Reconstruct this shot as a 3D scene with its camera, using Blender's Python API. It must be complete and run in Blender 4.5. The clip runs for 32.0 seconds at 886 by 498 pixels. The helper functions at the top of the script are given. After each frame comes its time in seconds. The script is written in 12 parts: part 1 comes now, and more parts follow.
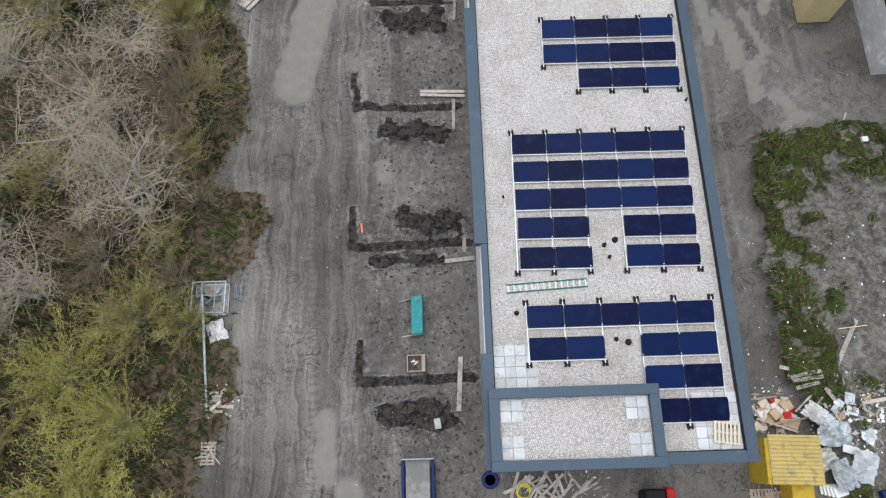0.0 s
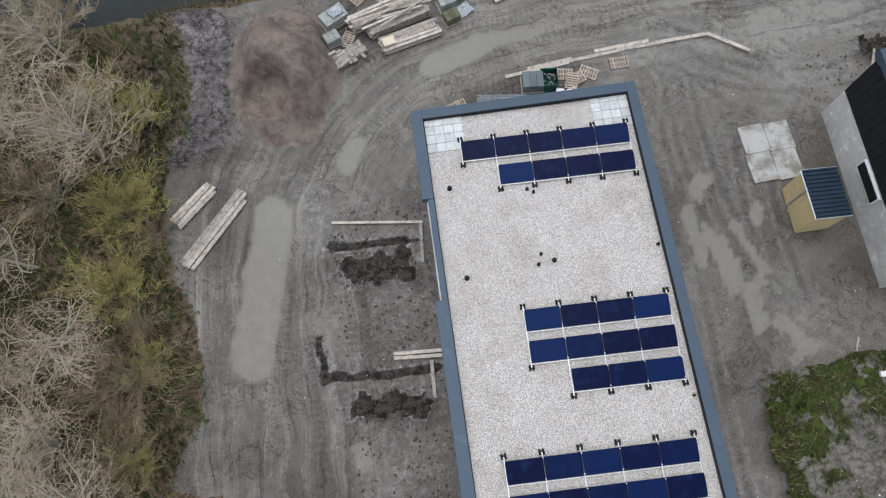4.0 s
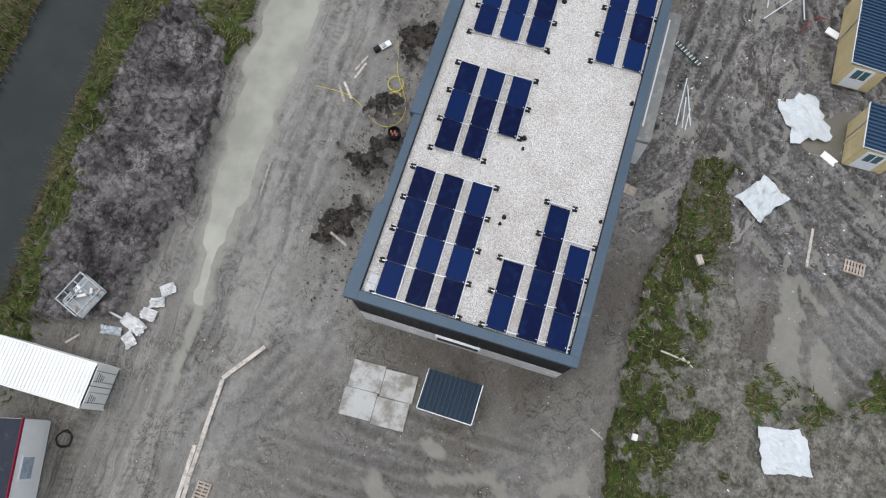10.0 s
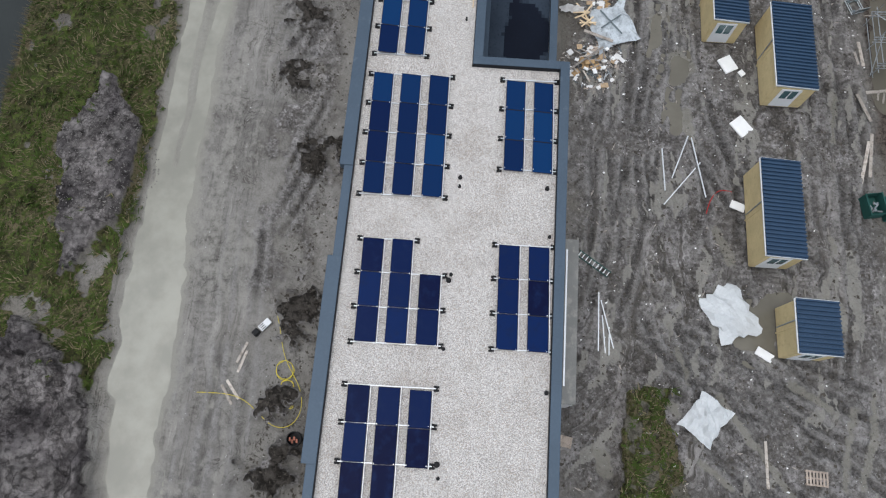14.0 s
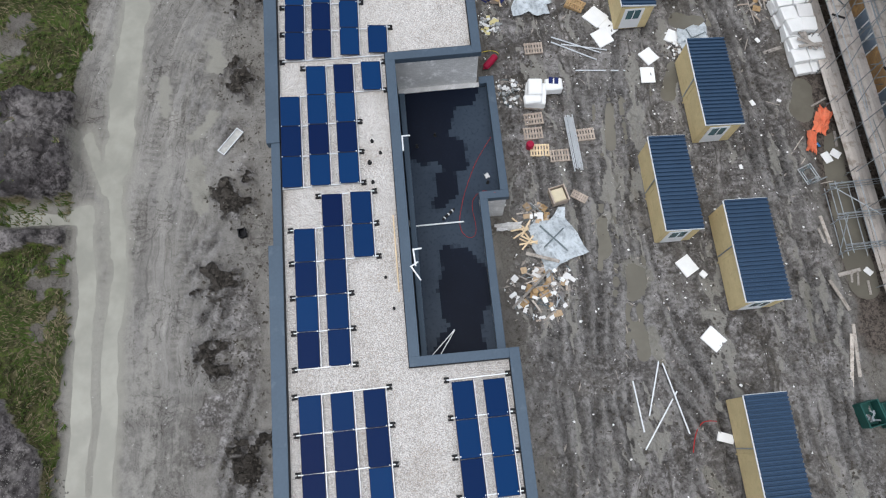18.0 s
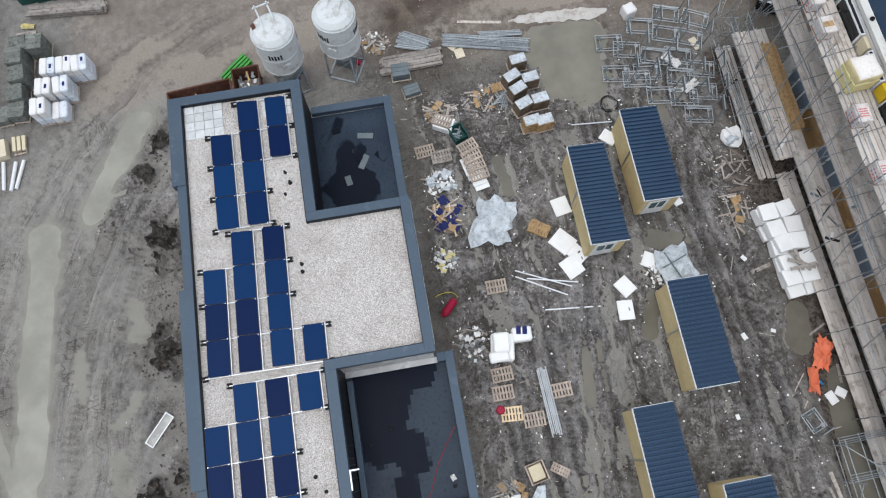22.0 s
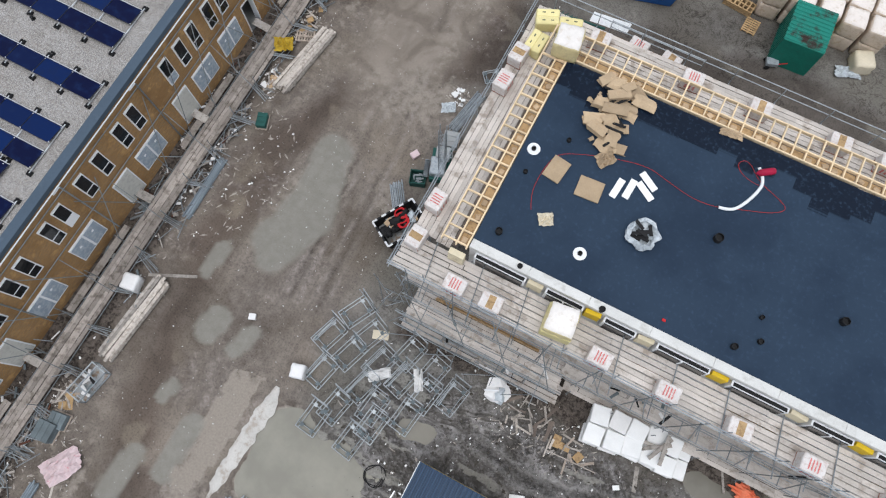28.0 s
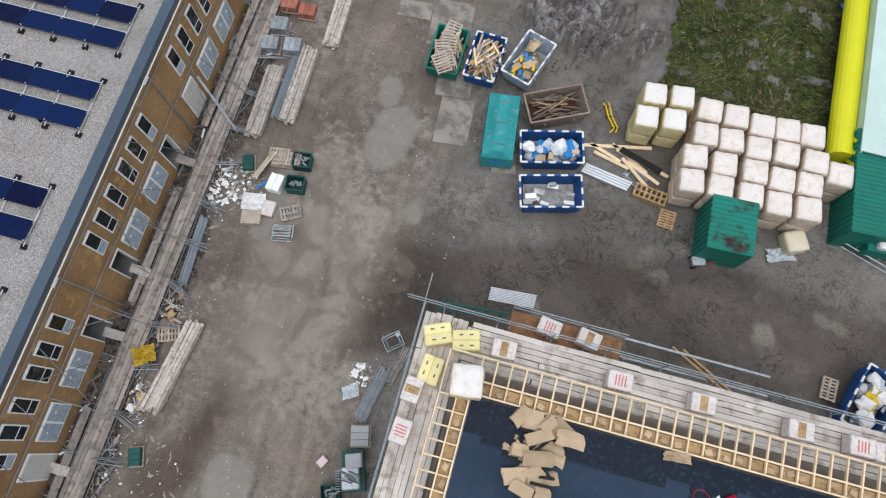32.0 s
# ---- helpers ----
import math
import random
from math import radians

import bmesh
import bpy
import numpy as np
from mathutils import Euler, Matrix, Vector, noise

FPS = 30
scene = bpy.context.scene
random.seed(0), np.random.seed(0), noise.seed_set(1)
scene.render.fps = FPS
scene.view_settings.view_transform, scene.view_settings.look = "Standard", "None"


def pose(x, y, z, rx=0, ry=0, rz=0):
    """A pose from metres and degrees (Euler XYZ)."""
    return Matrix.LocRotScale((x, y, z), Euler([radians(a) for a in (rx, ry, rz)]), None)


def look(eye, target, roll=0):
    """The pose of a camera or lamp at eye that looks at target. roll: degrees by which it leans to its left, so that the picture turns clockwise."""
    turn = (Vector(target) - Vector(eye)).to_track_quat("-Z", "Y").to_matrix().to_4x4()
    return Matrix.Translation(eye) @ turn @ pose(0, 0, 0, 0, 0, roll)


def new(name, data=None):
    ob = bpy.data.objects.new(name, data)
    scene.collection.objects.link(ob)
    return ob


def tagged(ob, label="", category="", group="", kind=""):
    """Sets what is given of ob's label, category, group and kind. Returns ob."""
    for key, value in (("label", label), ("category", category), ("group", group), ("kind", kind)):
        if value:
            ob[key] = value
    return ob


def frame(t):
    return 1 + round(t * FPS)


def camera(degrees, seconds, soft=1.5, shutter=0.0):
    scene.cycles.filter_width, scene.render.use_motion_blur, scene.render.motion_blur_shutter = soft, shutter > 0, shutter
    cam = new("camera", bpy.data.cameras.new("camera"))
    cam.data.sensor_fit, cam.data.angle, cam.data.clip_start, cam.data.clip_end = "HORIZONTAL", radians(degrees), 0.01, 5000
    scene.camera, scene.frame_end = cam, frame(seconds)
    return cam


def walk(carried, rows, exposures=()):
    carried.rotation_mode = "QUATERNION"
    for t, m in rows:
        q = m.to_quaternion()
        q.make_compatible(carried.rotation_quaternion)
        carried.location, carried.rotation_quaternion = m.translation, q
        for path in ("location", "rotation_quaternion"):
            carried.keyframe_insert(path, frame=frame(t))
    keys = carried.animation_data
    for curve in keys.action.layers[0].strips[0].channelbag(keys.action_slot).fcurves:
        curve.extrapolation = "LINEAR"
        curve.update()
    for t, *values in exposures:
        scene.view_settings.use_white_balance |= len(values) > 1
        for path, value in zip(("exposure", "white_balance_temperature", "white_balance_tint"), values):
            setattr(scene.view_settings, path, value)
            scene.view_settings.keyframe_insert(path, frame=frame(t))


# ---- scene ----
cam = camera(67.0, 32.0, 1.2)
METRES, EYE, TILT, LEAN, TURN = 131.1, 37.5, 0.0, 0.0, 3.8
ROWS = [
    (0.0, 0.0, 0.0, 0.0, -5.51, -72.97, 1.69),
    (0.5, 0.0017, 0.0159, 0.0007, -6.34, -73.02, 1.66),
    (1.0, 0.0036, 0.0311, 0.0018, -7.09, -73.0, 1.68),
    (1.5, 0.0056, 0.0459, 0.0027, -7.66, -73.0, 1.68),
    (2.0, 0.0078, 0.0609, 0.0035, -8.11, -73.02, 1.7),
    (2.5, 0.0102, 0.0763, 0.0038, -8.4, -73.05, 1.69),
    (3.0, 0.0124, 0.0922, 0.004, -8.54, -73.11, 1.66),
    (3.5, 0.0146, 0.1079, 0.0043, -8.74, -73.14, 1.63),
    (5.5, 0.0385, 0.1575, 0.0064, -35.44, -73.7, 1.74),
    (6.0, 0.0512, 0.1655, 0.0062, -44.66, -73.82, 1.69),
    (6.5, 0.0648, 0.1716, 0.0059, -52.8, -73.79, 1.6),
    (7.0, 0.0792, 0.1761, 0.0053, -60.52, -73.74, 1.46),
    (7.5, 0.0946, 0.1793, 0.005, -64.36, -73.75, 1.28),
    (8.0, 0.1107, 0.1813, 0.0048, -66.68, -73.78, 1.22),
    (8.5, 0.1266, 0.1833, 0.0047, -69.36, -73.78, 1.13),
    (9.0, 0.1423, 0.1853, 0.0048, -71.55, -73.75, 1.02),
    (9.5, 0.1576, 0.1872, 0.0049, -73.83, -73.63, 0.94),
    (10.0, 0.1739, 0.1892, 0.0059, -76.27, -73.71, 0.86),
    (10.5, 0.1897, 0.1904, 0.0067, -78.27, -73.7, 0.8),
    (11.0, 0.2053, 0.1912, 0.0075, -80.81, -73.64, 0.74),
    (11.5, 0.2211, 0.1906, 0.0078, -82.78, -73.64, 0.76),
    (12.0, 0.2367, 0.1902, 0.008, -84.55, -73.62, 0.64),
    (12.5, 0.2526, 0.1892, 0.008, -86.25, -73.59, 0.57),
    (13.0, 0.2687, 0.1879, 0.0078, -87.94, -73.6, 0.51),
    (13.5, 0.2846, 0.1862, 0.0073, -88.79, -73.52, 0.52),
    (14.0, 0.3004, 0.1848, 0.0068, -89.43, -73.47, 0.51),
    (14.5, 0.3161, 0.1838, 0.0061, -89.93, -73.47, 0.51),
    (16.5, 0.3779, 0.1782, 0.0053, -93.49, -73.32, 0.52),
    (17.0, 0.3932, 0.1753, 0.0052, -95.61, -73.35, 0.52),
    (17.5, 0.4078, 0.1714, 0.0054, -97.46, -73.36, 0.51),
    (18.0, 0.4224, 0.1666, 0.0053, -99.22, -73.31, 0.53),
    (18.5, 0.4374, 0.1616, 0.005, -100.48, -73.33, 0.53),
    (19.0, 0.452, 0.1569, 0.0039, -101.4, -73.26, 0.52),
    (19.5, 0.4667, 0.1531, 0.0026, -102.16, -73.18, 0.49),
    (20.0, 0.482, 0.1488, 0.0019, -102.79, -73.18, 0.52),
    (20.5, 0.4969, 0.1446, 0.0016, -103.23, -73.16, 0.54),
    (21.0, 0.5117, 0.1405, 0.0019, -103.47, -73.17, 0.49),
    (21.5, 0.5266, 0.1359, 0.0029, -103.6, -73.18, 0.5),
    (22.0, 0.5408, 0.1318, 0.0032, -103.75, -73.07, 0.45),
    (22.5, 0.5559, 0.1272, 0.0031, -103.84, -73.07, 0.41),
    (23.0, 0.5711, 0.1224, 0.0022, -105.14, -73.07, 0.42),
    (23.5, 0.5864, 0.1161, 0.0009, -108.98, -73.13, 0.47),
    (24.0, 0.6005, 0.1082, -0.0001, -114.93, -73.18, 0.57),
    (24.5, 0.613, 0.0969, -0.0002, -120.48, -73.27, 0.82),
    (25.0, 0.6229, 0.085, 0.0005, -125.22, -73.38, 0.95),
    (25.5, 0.6317, 0.0713, 0.0015, -131.21, -73.52, 0.98),
    (26.0, 0.6392, 0.0564, 0.0016, -137.61, -73.72, 0.9),
    (26.5, 0.6446, 0.0414, 0.0005, -143.35, -73.69, 0.82),
    (28.5, 0.6591, -0.0207, -0.0088, -158.2, -73.75, 0.58),
    (29.0, 0.6625, -0.0362, -0.0102, -159.3, -73.76, 0.52),
    (29.5, 0.6657, -0.0516, -0.0111, -161.24, -73.74, 0.48),
    (30.0, 0.6686, -0.0676, -0.0119, -162.98, -73.78, 0.47),
    (30.5, 0.6709, -0.0833, -0.0125, -164.15, -73.77, 0.47),
    (31.0, 0.6725, -0.0991, -0.0128, -165.54, -73.79, 0.49),
    (31.5, 0.6738, -0.1147, -0.0132, -166.73, -73.8, 0.46),
    (32.0, 0.6746, -0.1298, -0.0141, -168.38, -73.75, 0.45),
]
walk(cam, [(t, pose(0, 0, EYE, TILT, LEAN, TURN) @ pose(METRES * x, METRES * y, METRES * z, 90 + pitch, roll, yaw)) for t, x, y, z, yaw, pitch, roll in ROWS], [(t, 0.80 + e, 6240, 9) for t, e in ((0, 0.02), (3, -0.03), (5.5, -0.16), (7, -0.12), (9, 0.06), (10, 0.05), (13, -0.12), (14.5, -0.14), (17, 0.02), (19, 0.03), (22, -0.07), (24, -0.07), (26.5, 0.07), (28.5, 0.0), (31, 0.02), (32, -0.02))])

# ---- world, sun, exposure ----
world = bpy.data.worlds.new("overcast_sky")
scene.world = world
world.use_nodes = True
wn = world.node_tree
sky = wn.nodes.new("ShaderNodeTexSky")
sky.sky_type = 'NISHITA'
sky.sun_disc = False
sky.sun_elevation, sky.sun_rotation = radians(78), radians(335)
sky.air_density, sky.dust_density, sky.ozone_density = 1.0, 3.0, 1.0
wn.nodes["Background"].inputs["Strength"].default_value = 0.14
cloud = wn.nodes.new("ShaderNodeMix")
cloud.data_type = 'RGBA'
cloud.inputs[0].default_value = 0.78
cloud.inputs[7].default_value = (4.1, 4.2, 4.3, 1)
wn.links.new(sky.outputs["Color"], cloud.inputs[6])
wn.links.new(cloud.outputs[2], wn.nodes["Background"].inputs["Color"])
sun = new("sun", bpy.data.lights.new("sun", 'SUN'))
sun.data.energy, sun.data.angle, sun.data.color = 0.75, radians(45), (1.0, 0.98, 0.96)
sun.matrix_world = look((45, 13, 80), (52, -2, 0))

# ---- materials ----
MATS = {}


def nodes_of(name):
    m = bpy.data.materials.new(name)
    m.use_nodes = True
    return m, m.node_tree, m.node_tree.nodes["Principled BSDF"]


def mixer(nt, fac, a, b, blend='MIX'):
    """A colour mix; fac, a and b are sockets or values."""
    n = nt.nodes.new("ShaderNodeMix")
    n.data_type, n.blend_type = 'RGBA', blend
    for sock, v in ((n.inputs[0], fac), (n.inputs[6], a), (n.inputs[7], b)):
        if isinstance(v, bpy.types.NodeSocket):
            nt.links.new(v, sock)
        elif isinstance(v, (tuple, list)):
            sock.default_value = (*v[:3], 1)
        else:
            sock.default_value = v
    return n.outputs[2]


def noise_of(nt, scale, detail=3, rough=0.55, vec=None, dist=0.0):
    n = nt.nodes.new("ShaderNodeTexNoise")
    n.inputs["Scale"].default_value, n.inputs["Detail"].default_value = scale, detail
    n.inputs["Roughness"].default_value, n.inputs["Distortion"].default_value = rough, dist
    nt.links.new(vec if vec else position(nt), n.inputs["Vector"])
    return n.outputs["Fac"]


def position(nt):
    for n in nt.nodes:
        if n.bl_idname == "ShaderNodeNewGeometry":
            return n.outputs["Position"]
    return nt.nodes.new("ShaderNodeNewGeometry").outputs["Position"]


def steps(nt, fac, lo, hi):
    """A smooth step of a value from lo to hi."""
    n = nt.nodes.new("ShaderNodeMapRange")
    n.interpolation_type = 'SMOOTHSTEP'
    n.inputs[1].default_value, n.inputs[2].default_value = lo, hi
    nt.links.new(fac, n.inputs[0])
    return n.outputs[0]


def bump_of(nt, bsdf, height, strength, dist):
    n = nt.nodes.new("ShaderNodeBump")
    n.inputs["Strength"].default_value, n.inputs["Distance"].default_value = strength, dist
    nt.links.new(height, n.inputs["Height"])
    nt.links.new(n.outputs[0], bsdf.inputs["Normal"])


def scaled(c, k):
    return tuple(min(0.95, v * k) for v in c)


def mat(name, col, rough=0.8, var=0.18, big=0.5, fine=18, bump=0.3, dist=0.01, metal=0.0, stain=None, amount=0.45, rand=0.0, spec=0.16):
    """A surface with grain at two scales, an optional stain colour and a brightness that differs from object to object."""
    m, nt, b = nodes_of(name)
    coarse, grain = noise_of(nt, big, 4), noise_of(nt, fine, 3, 0.6)
    c = mixer(nt, steps(nt, grain, 0.3, 0.7), scaled(col, 1 - var), scaled(col, 1 + var))
    c = mixer(nt, 0.6, c, mixer(nt, steps(nt, coarse, 0.3, 0.7), scaled(col, 1 - var), scaled(col, 1 + var)))
    if stain:
        c = mixer(nt, steps(nt, noise_of(nt, big * 3.1, 5, 0.65), 1 - amount - 0.08, 1 - amount + 0.1), c, stain)
    if rand:
        oi = nt.nodes.new("ShaderNodeObjectInfo")
        r = nt.nodes.new("ShaderNodeMapRange")
        r.inputs[3].default_value, r.inputs[4].default_value = 1 - rand, 1 + rand
        nt.links.new(oi.outputs["Random"], r.inputs[0])
        comb = nt.nodes.new("ShaderNodeCombineColor")
        for k in range(3):
            nt.links.new(r.outputs[0], comb.inputs[k])
        c = mixer(nt, 1.0, c, comb.outputs[0], 'MULTIPLY')
    nt.links.new(c, b.inputs["Base Color"])
    b.inputs["Metallic"].default_value = metal
    b.inputs["Specular IOR Level"].default_value = spec
    rr = nt.nodes.new("ShaderNodeMapRange")
    rr.inputs[3].default_value, rr.inputs[4].default_value = max(0.03, rough - 0.1), min(1, rough + 0.1)
    nt.links.new(coarse, rr.inputs[0])
    nt.links.new(rr.outputs[0], b.inputs["Roughness"])
    if bump:
        bump_of(nt, b, grain, bump, dist)
    MATS[name] = m
    return m


mat("coping", (0.066, 0.092, 0.124), 0.45, 0.10, 0.4, 9, 0.08, metal=0.2, stain=(0.09, 0.118, 0.15), amount=0.35)
mat("upstand_black", (0.010, 0.012, 0.016), 0.5, 0.2, 0.8, 10, 0.1, stain=(0.018, 0.022, 0.03), amount=0.35)
mat("black_cladding", (0.014, 0.014, 0.017), 0.55, 0.2, 0.6, 10, 0.1, stain=(0.02, 0.02, 0.023))
mat("white_render", (0.62, 0.61, 0.60), 0.9, 0.1, 0.8, 25, 0.4, stain=(0.50, 0.49, 0.47), amount=0.4)
mat("concrete", (0.36, 0.36, 0.34), 0.85, 0.14, 0.5, 22, 0.3, stain=(0.48, 0.47, 0.44), amount=0.45)
mat("pack_grey_green", (0.27, 0.29, 0.275), 0.75, 0.22, 1.6, 16, 0.3, stain=(0.40, 0.42, 0.42), amount=0.42, rand=0.15)
mat("block_brown", (0.15, 0.115, 0.085), 0.85, 0.22, 1.6, 16, 0.3, stain=(0.24, 0.20, 0.16), amount=0.4, rand=0.12)
mat("steel_roof_dark", (0.022, 0.040, 0.062), 0.5, 0.14, 1, 12, 0.08)
mat("pad_muddy", (0.27, 0.245, 0.215), 0.75, 0.2, 0.3, 14, 0.3, stain=(0.15, 0.132, 0.115), amount=0.5)
mat("pad_concrete", (0.44, 0.435, 0.42), 0.85, 0.12, 0.22, 18, 0.3, stain=(0.23, 0.215, 0.19), amount=0.47)
mat("concrete_dark", (0.20, 0.20, 0.19), 0.85, 0.15, 0.5, 22, 0.3, stain=(0.28, 0.27, 0.25))
mat("paver", (0.56, 0.57, 0.57), 0.8, 0.10, 1.2, 20, 0.25, stain=(0.42, 0.43, 0.43), amount=0.42, rand=0.12)
mat("aluminium", (0.62, 0.64, 0.66), 0.4, 0.06, 2, 20, 0.05, metal=0.6)
mat("galvanised", (0.34, 0.37, 0.39), 0.5, 0.18, 2, 16, 0.1, metal=0.5, stain=(0.25, 0.27, 0.29), rand=0.2)
mat("scaffold_steel", (0.22, 0.24, 0.25), 0.55, 0.2, 2, 16, 0.1, metal=0.4, stain=(0.22, 0.16, 0.12), amount=0.35, rand=0.25)
mat("rack_steel", (0.40, 0.425, 0.44), 0.45, 0.12, 2, 16, 0.1, metal=0.4, rand=0.12)
mat("black_plastic", (0.015, 0.015, 0.016), 0.6, 0.2, 3, 20, 0.1)
mat("window_white", (0.72, 0.73, 0.74), 0.45, 0.04, 2, 15, 0.05)
mat("door_panel", (0.50, 0.49, 0.45), 0.6, 0.08, 1.5, 14, 0.1, stain=(0.42, 0.41, 0.38))
mat("door_beige", (0.44, 0.36, 0.20), 0.6, 0.1, 1.5, 14, 0.1)
mat("shutter_grey", (0.26, 0.31, 0.36), 0.35, 0.12, 1.2, 12, 0.1, stain=(0.36, 0.40, 0.44), amount=0.5)
mat("new_timber", (0.70, 0.55, 0.36), 0.8, 0.14, 2, 24, 0.3, rand=0.1)
mat("board_wood", (0.40, 0.27, 0.14), 0.8, 0.2, 1.5, 18, 0.3, stain=(0.26, 0.17, 0.09), rand=0.12)
mat("pale_timber", (0.45, 0.405, 0.36), 0.85, 0.18, 1.5, 20, 0.3, stain=(0.28, 0.245, 0.21), rand=0.26)
mat("grey_timber", (0.34, 0.31, 0.28), 0.9, 0.2, 1.2, 18, 0.35, stain=(0.20, 0.18, 0.16), amount=0.45, rand=0.25)
mat("dark_timber", (0.16, 0.13, 0.11), 0.9, 0.2, 1.2, 18, 0.35, rand=0.25)
mat("pallet_wood", (0.40, 0.335, 0.28), 0.85, 0.18, 2, 20, 0.3, stain=(0.28, 0.23, 0.19), amount=0.4, rand=0.18)
mat("deck_plank", (0.50, 0.455, 0.415), 0.85, 0.18, 0.5, 16, 0.3, stain=(0.31, 0.265, 0.225), amount=0.42, rand=0.13)
mat("walk_plank", (0.30, 0.265, 0.235), 0.85, 0.2, 0.7, 16, 0.3, stain=(0.17, 0.145, 0.125), amount=0.45, rand=0.28)
mat("shed_timber", (0.58, 0.47, 0.26), 0.75, 0.10, 1, 16, 0.2, stain=(0.50, 0.40, 0.22), amount=0.4)
mat("steel_roof_blue", (0.024, 0.052, 0.098), 0.45, 0.08, 0.8, 10, 0.03, spec=0.28)
mat("felt_roof", (0.016, 0.020, 0.032), 0.45, 0.2, 0.5, 8, 0.1, stain=(0.050, 0.055, 0.068), amount=0.36)
mat("cabin_white", (0.70, 0.70, 0.69), 0.55, 0.05, 0.8, 8, 0.05, stain=(0.60, 0.59, 0.57), amount=0.35)
mat("crimson", (0.21, 0.012, 0.035), 0.5, 0.1, 1, 10, 0.05)
mat("container_white", (0.70, 0.69, 0.66), 0.55, 0.06, 0.8, 9, 0.08, stain=(0.50, 0.45, 0.38), amount=0.3)
mat("polystyrene", (0.80, 0.80, 0.79), 0.9, 0.05, 2, 30, 0.2, stain=(0.68, 0.67, 0.64), amount=0.3)
mat("white_sheet", (0.55, 0.57, 0.58), 0.35, 0.10, 1.2, 9, 0.2, stain=(0.48, 0.50, 0.51), amount=0.4)
mat("bale_wrap_blue", (0.62, 0.66, 0.72), 0.35, 0.15, 1.5, 10, 0.25, stain=(0.40, 0.44, 0.50), amount=0.4)
mat("block_green", (0.17, 0.18, 0.165), 0.85, 0.2, 1.5, 14, 0.3, stain=(0.09, 0.10, 0.085), amount=0.45, rand=0.15)
mat("rust_pale", (0.20, 0.155, 0.13), 0.85, 0.25, 1.2, 12, 0.3, stain=(0.30, 0.22, 0.18), amount=0.45)
mat("shaded_glass", (0.16, 0.20, 0.25), 0.15, 0.12, 0.6, 5, 0.0)
mat("clear_plastic", (0.50, 0.54, 0.57), 0.25, 0.2, 1.2, 9, 0.25, stain=(0.33, 0.36, 0.38), amount=0.45)
mat("white_wrap", (0.70, 0.69, 0.68), 0.35, 0.06, 1.2, 10, 0.2, stain=(0.60, 0.61, 0.63), amount=0.35)
mat("yellow_wrap", (0.68, 0.60, 0.30), 0.45, 0.1, 1.2, 10, 0.2, rand=0.08)
mat("cream_wrap", (0.62, 0.55, 0.42), 0.5, 0.1, 1.2, 10, 0.2)
mat("orange_tarp", (0.72, 0.20, 0.105), 0.5, 0.12, 2, 12, 0.3)
mat("pink_plastic", (0.58, 0.46, 0.47), 0.35, 0.1, 2, 12, 0.3, stain=(0.55, 0.25, 0.27), amount=0.35)
mat("red_paint", (0.45, 0.02, 0.025), 0.45, 0.15, 2, 12, 0.1)
mat("magenta_red", (0.30, 0.01, 0.04), 0.4, 0.12, 2, 12, 0.1)
mat("rust", (0.085, 0.040, 0.028), 0.85, 0.3, 1.2, 14, 0.3, stain=(0.15, 0.062, 0.036), amount=0.42)
mat("rust_deck", (0.26, 0.13, 0.06), 0.8, 0.25, 1.2, 10, 0.2, stain=(0.16, 0.09, 0.05), amount=0.5)
mat("skip_blue", (0.018, 0.07, 0.22), 0.5, 0.2, 1, 10, 0.1, stain=(0.06, 0.09, 0.14), amount=0.35)
mat("skip_white", (0.62, 0.63, 0.64), 0.5, 0.1, 1, 10, 0.1)
mat("skip_inside", (0.30, 0.31, 0.31), 0.7, 0.2, 1, 10, 0.2, stain=(0.22, 0.15, 0.10), amount=0.45)
mat("teal", (0.03, 0.25, 0.26), 0.5, 0.16, 1, 10, 0.1, stain=(0.11, 0.30, 0.29), amount=0.42)
mat("green_steel", (0.015, 0.15, 0.11), 0.5, 0.15, 1, 10, 0.08, stain=(0.03, 0.11, 0.09), amount=0.35)
mat("green_rusty", (0.015, 0.17, 0.13), 0.55, 0.12, 0.28, 10, 0.08, stain=(0.035, 0.022, 0.018), amount=0.43)
mat("green_crate", (0.02, 0.075, 0.065), 0.55, 0.2, 2, 14, 0.1, rand=0.2)
mat("green_bright", (0.07, 0.30, 0.06), 0.5, 0.12, 2, 14, 0.1)
mat("green_pallet_load", (0.12, 0.125, 0.08), 0.8, 0.2, 1.5, 14, 0.3, rand=0.2)
mat("block_grey", (0.33, 0.34, 0.34), 0.85, 0.12, 1.5, 18, 0.3, rand=0.15)
mat("slate_stack", (0.13, 0.155, 0.165), 0.6, 0.2, 1.5, 18, 0.2, rand=0.15)
mat("steel_channel", (0.22, 0.26, 0.29), 0.5, 0.15, 1.5, 18, 0.1, rand=0.15)
mat("brick_red", (0.33, 0.13, 0.09), 0.85, 0.2, 2, 20, 0.2, rand=0.2)
mat("silo_white", (0.57, 0.59, 0.59), 0.55, 0.07, 0.6, 8, 0.08, stain=(0.42, 0.42, 0.40), amount=0.42)
mat("ink", (0.015, 0.015, 0.018), 0.6, 0.1)
mat("yellow_paint", (0.62, 0.42, 0.02), 0.45, 0.1, 2, 12, 0.1)
mat("ochre_paint", (0.47, 0.32, 0.035), 0.5, 0.14, 1.2, 12, 0.1, stain=(0.34, 0.22, 0.04), amount=0.4)
mat("tent_yellow", (0.60, 0.585, 0.02), 0.4, 0.06, 0.5, 8, 0.05)
mat("tent_pale", (0.48, 0.60, 0.55), 0.45, 0.08, 0.5, 8, 0.05)
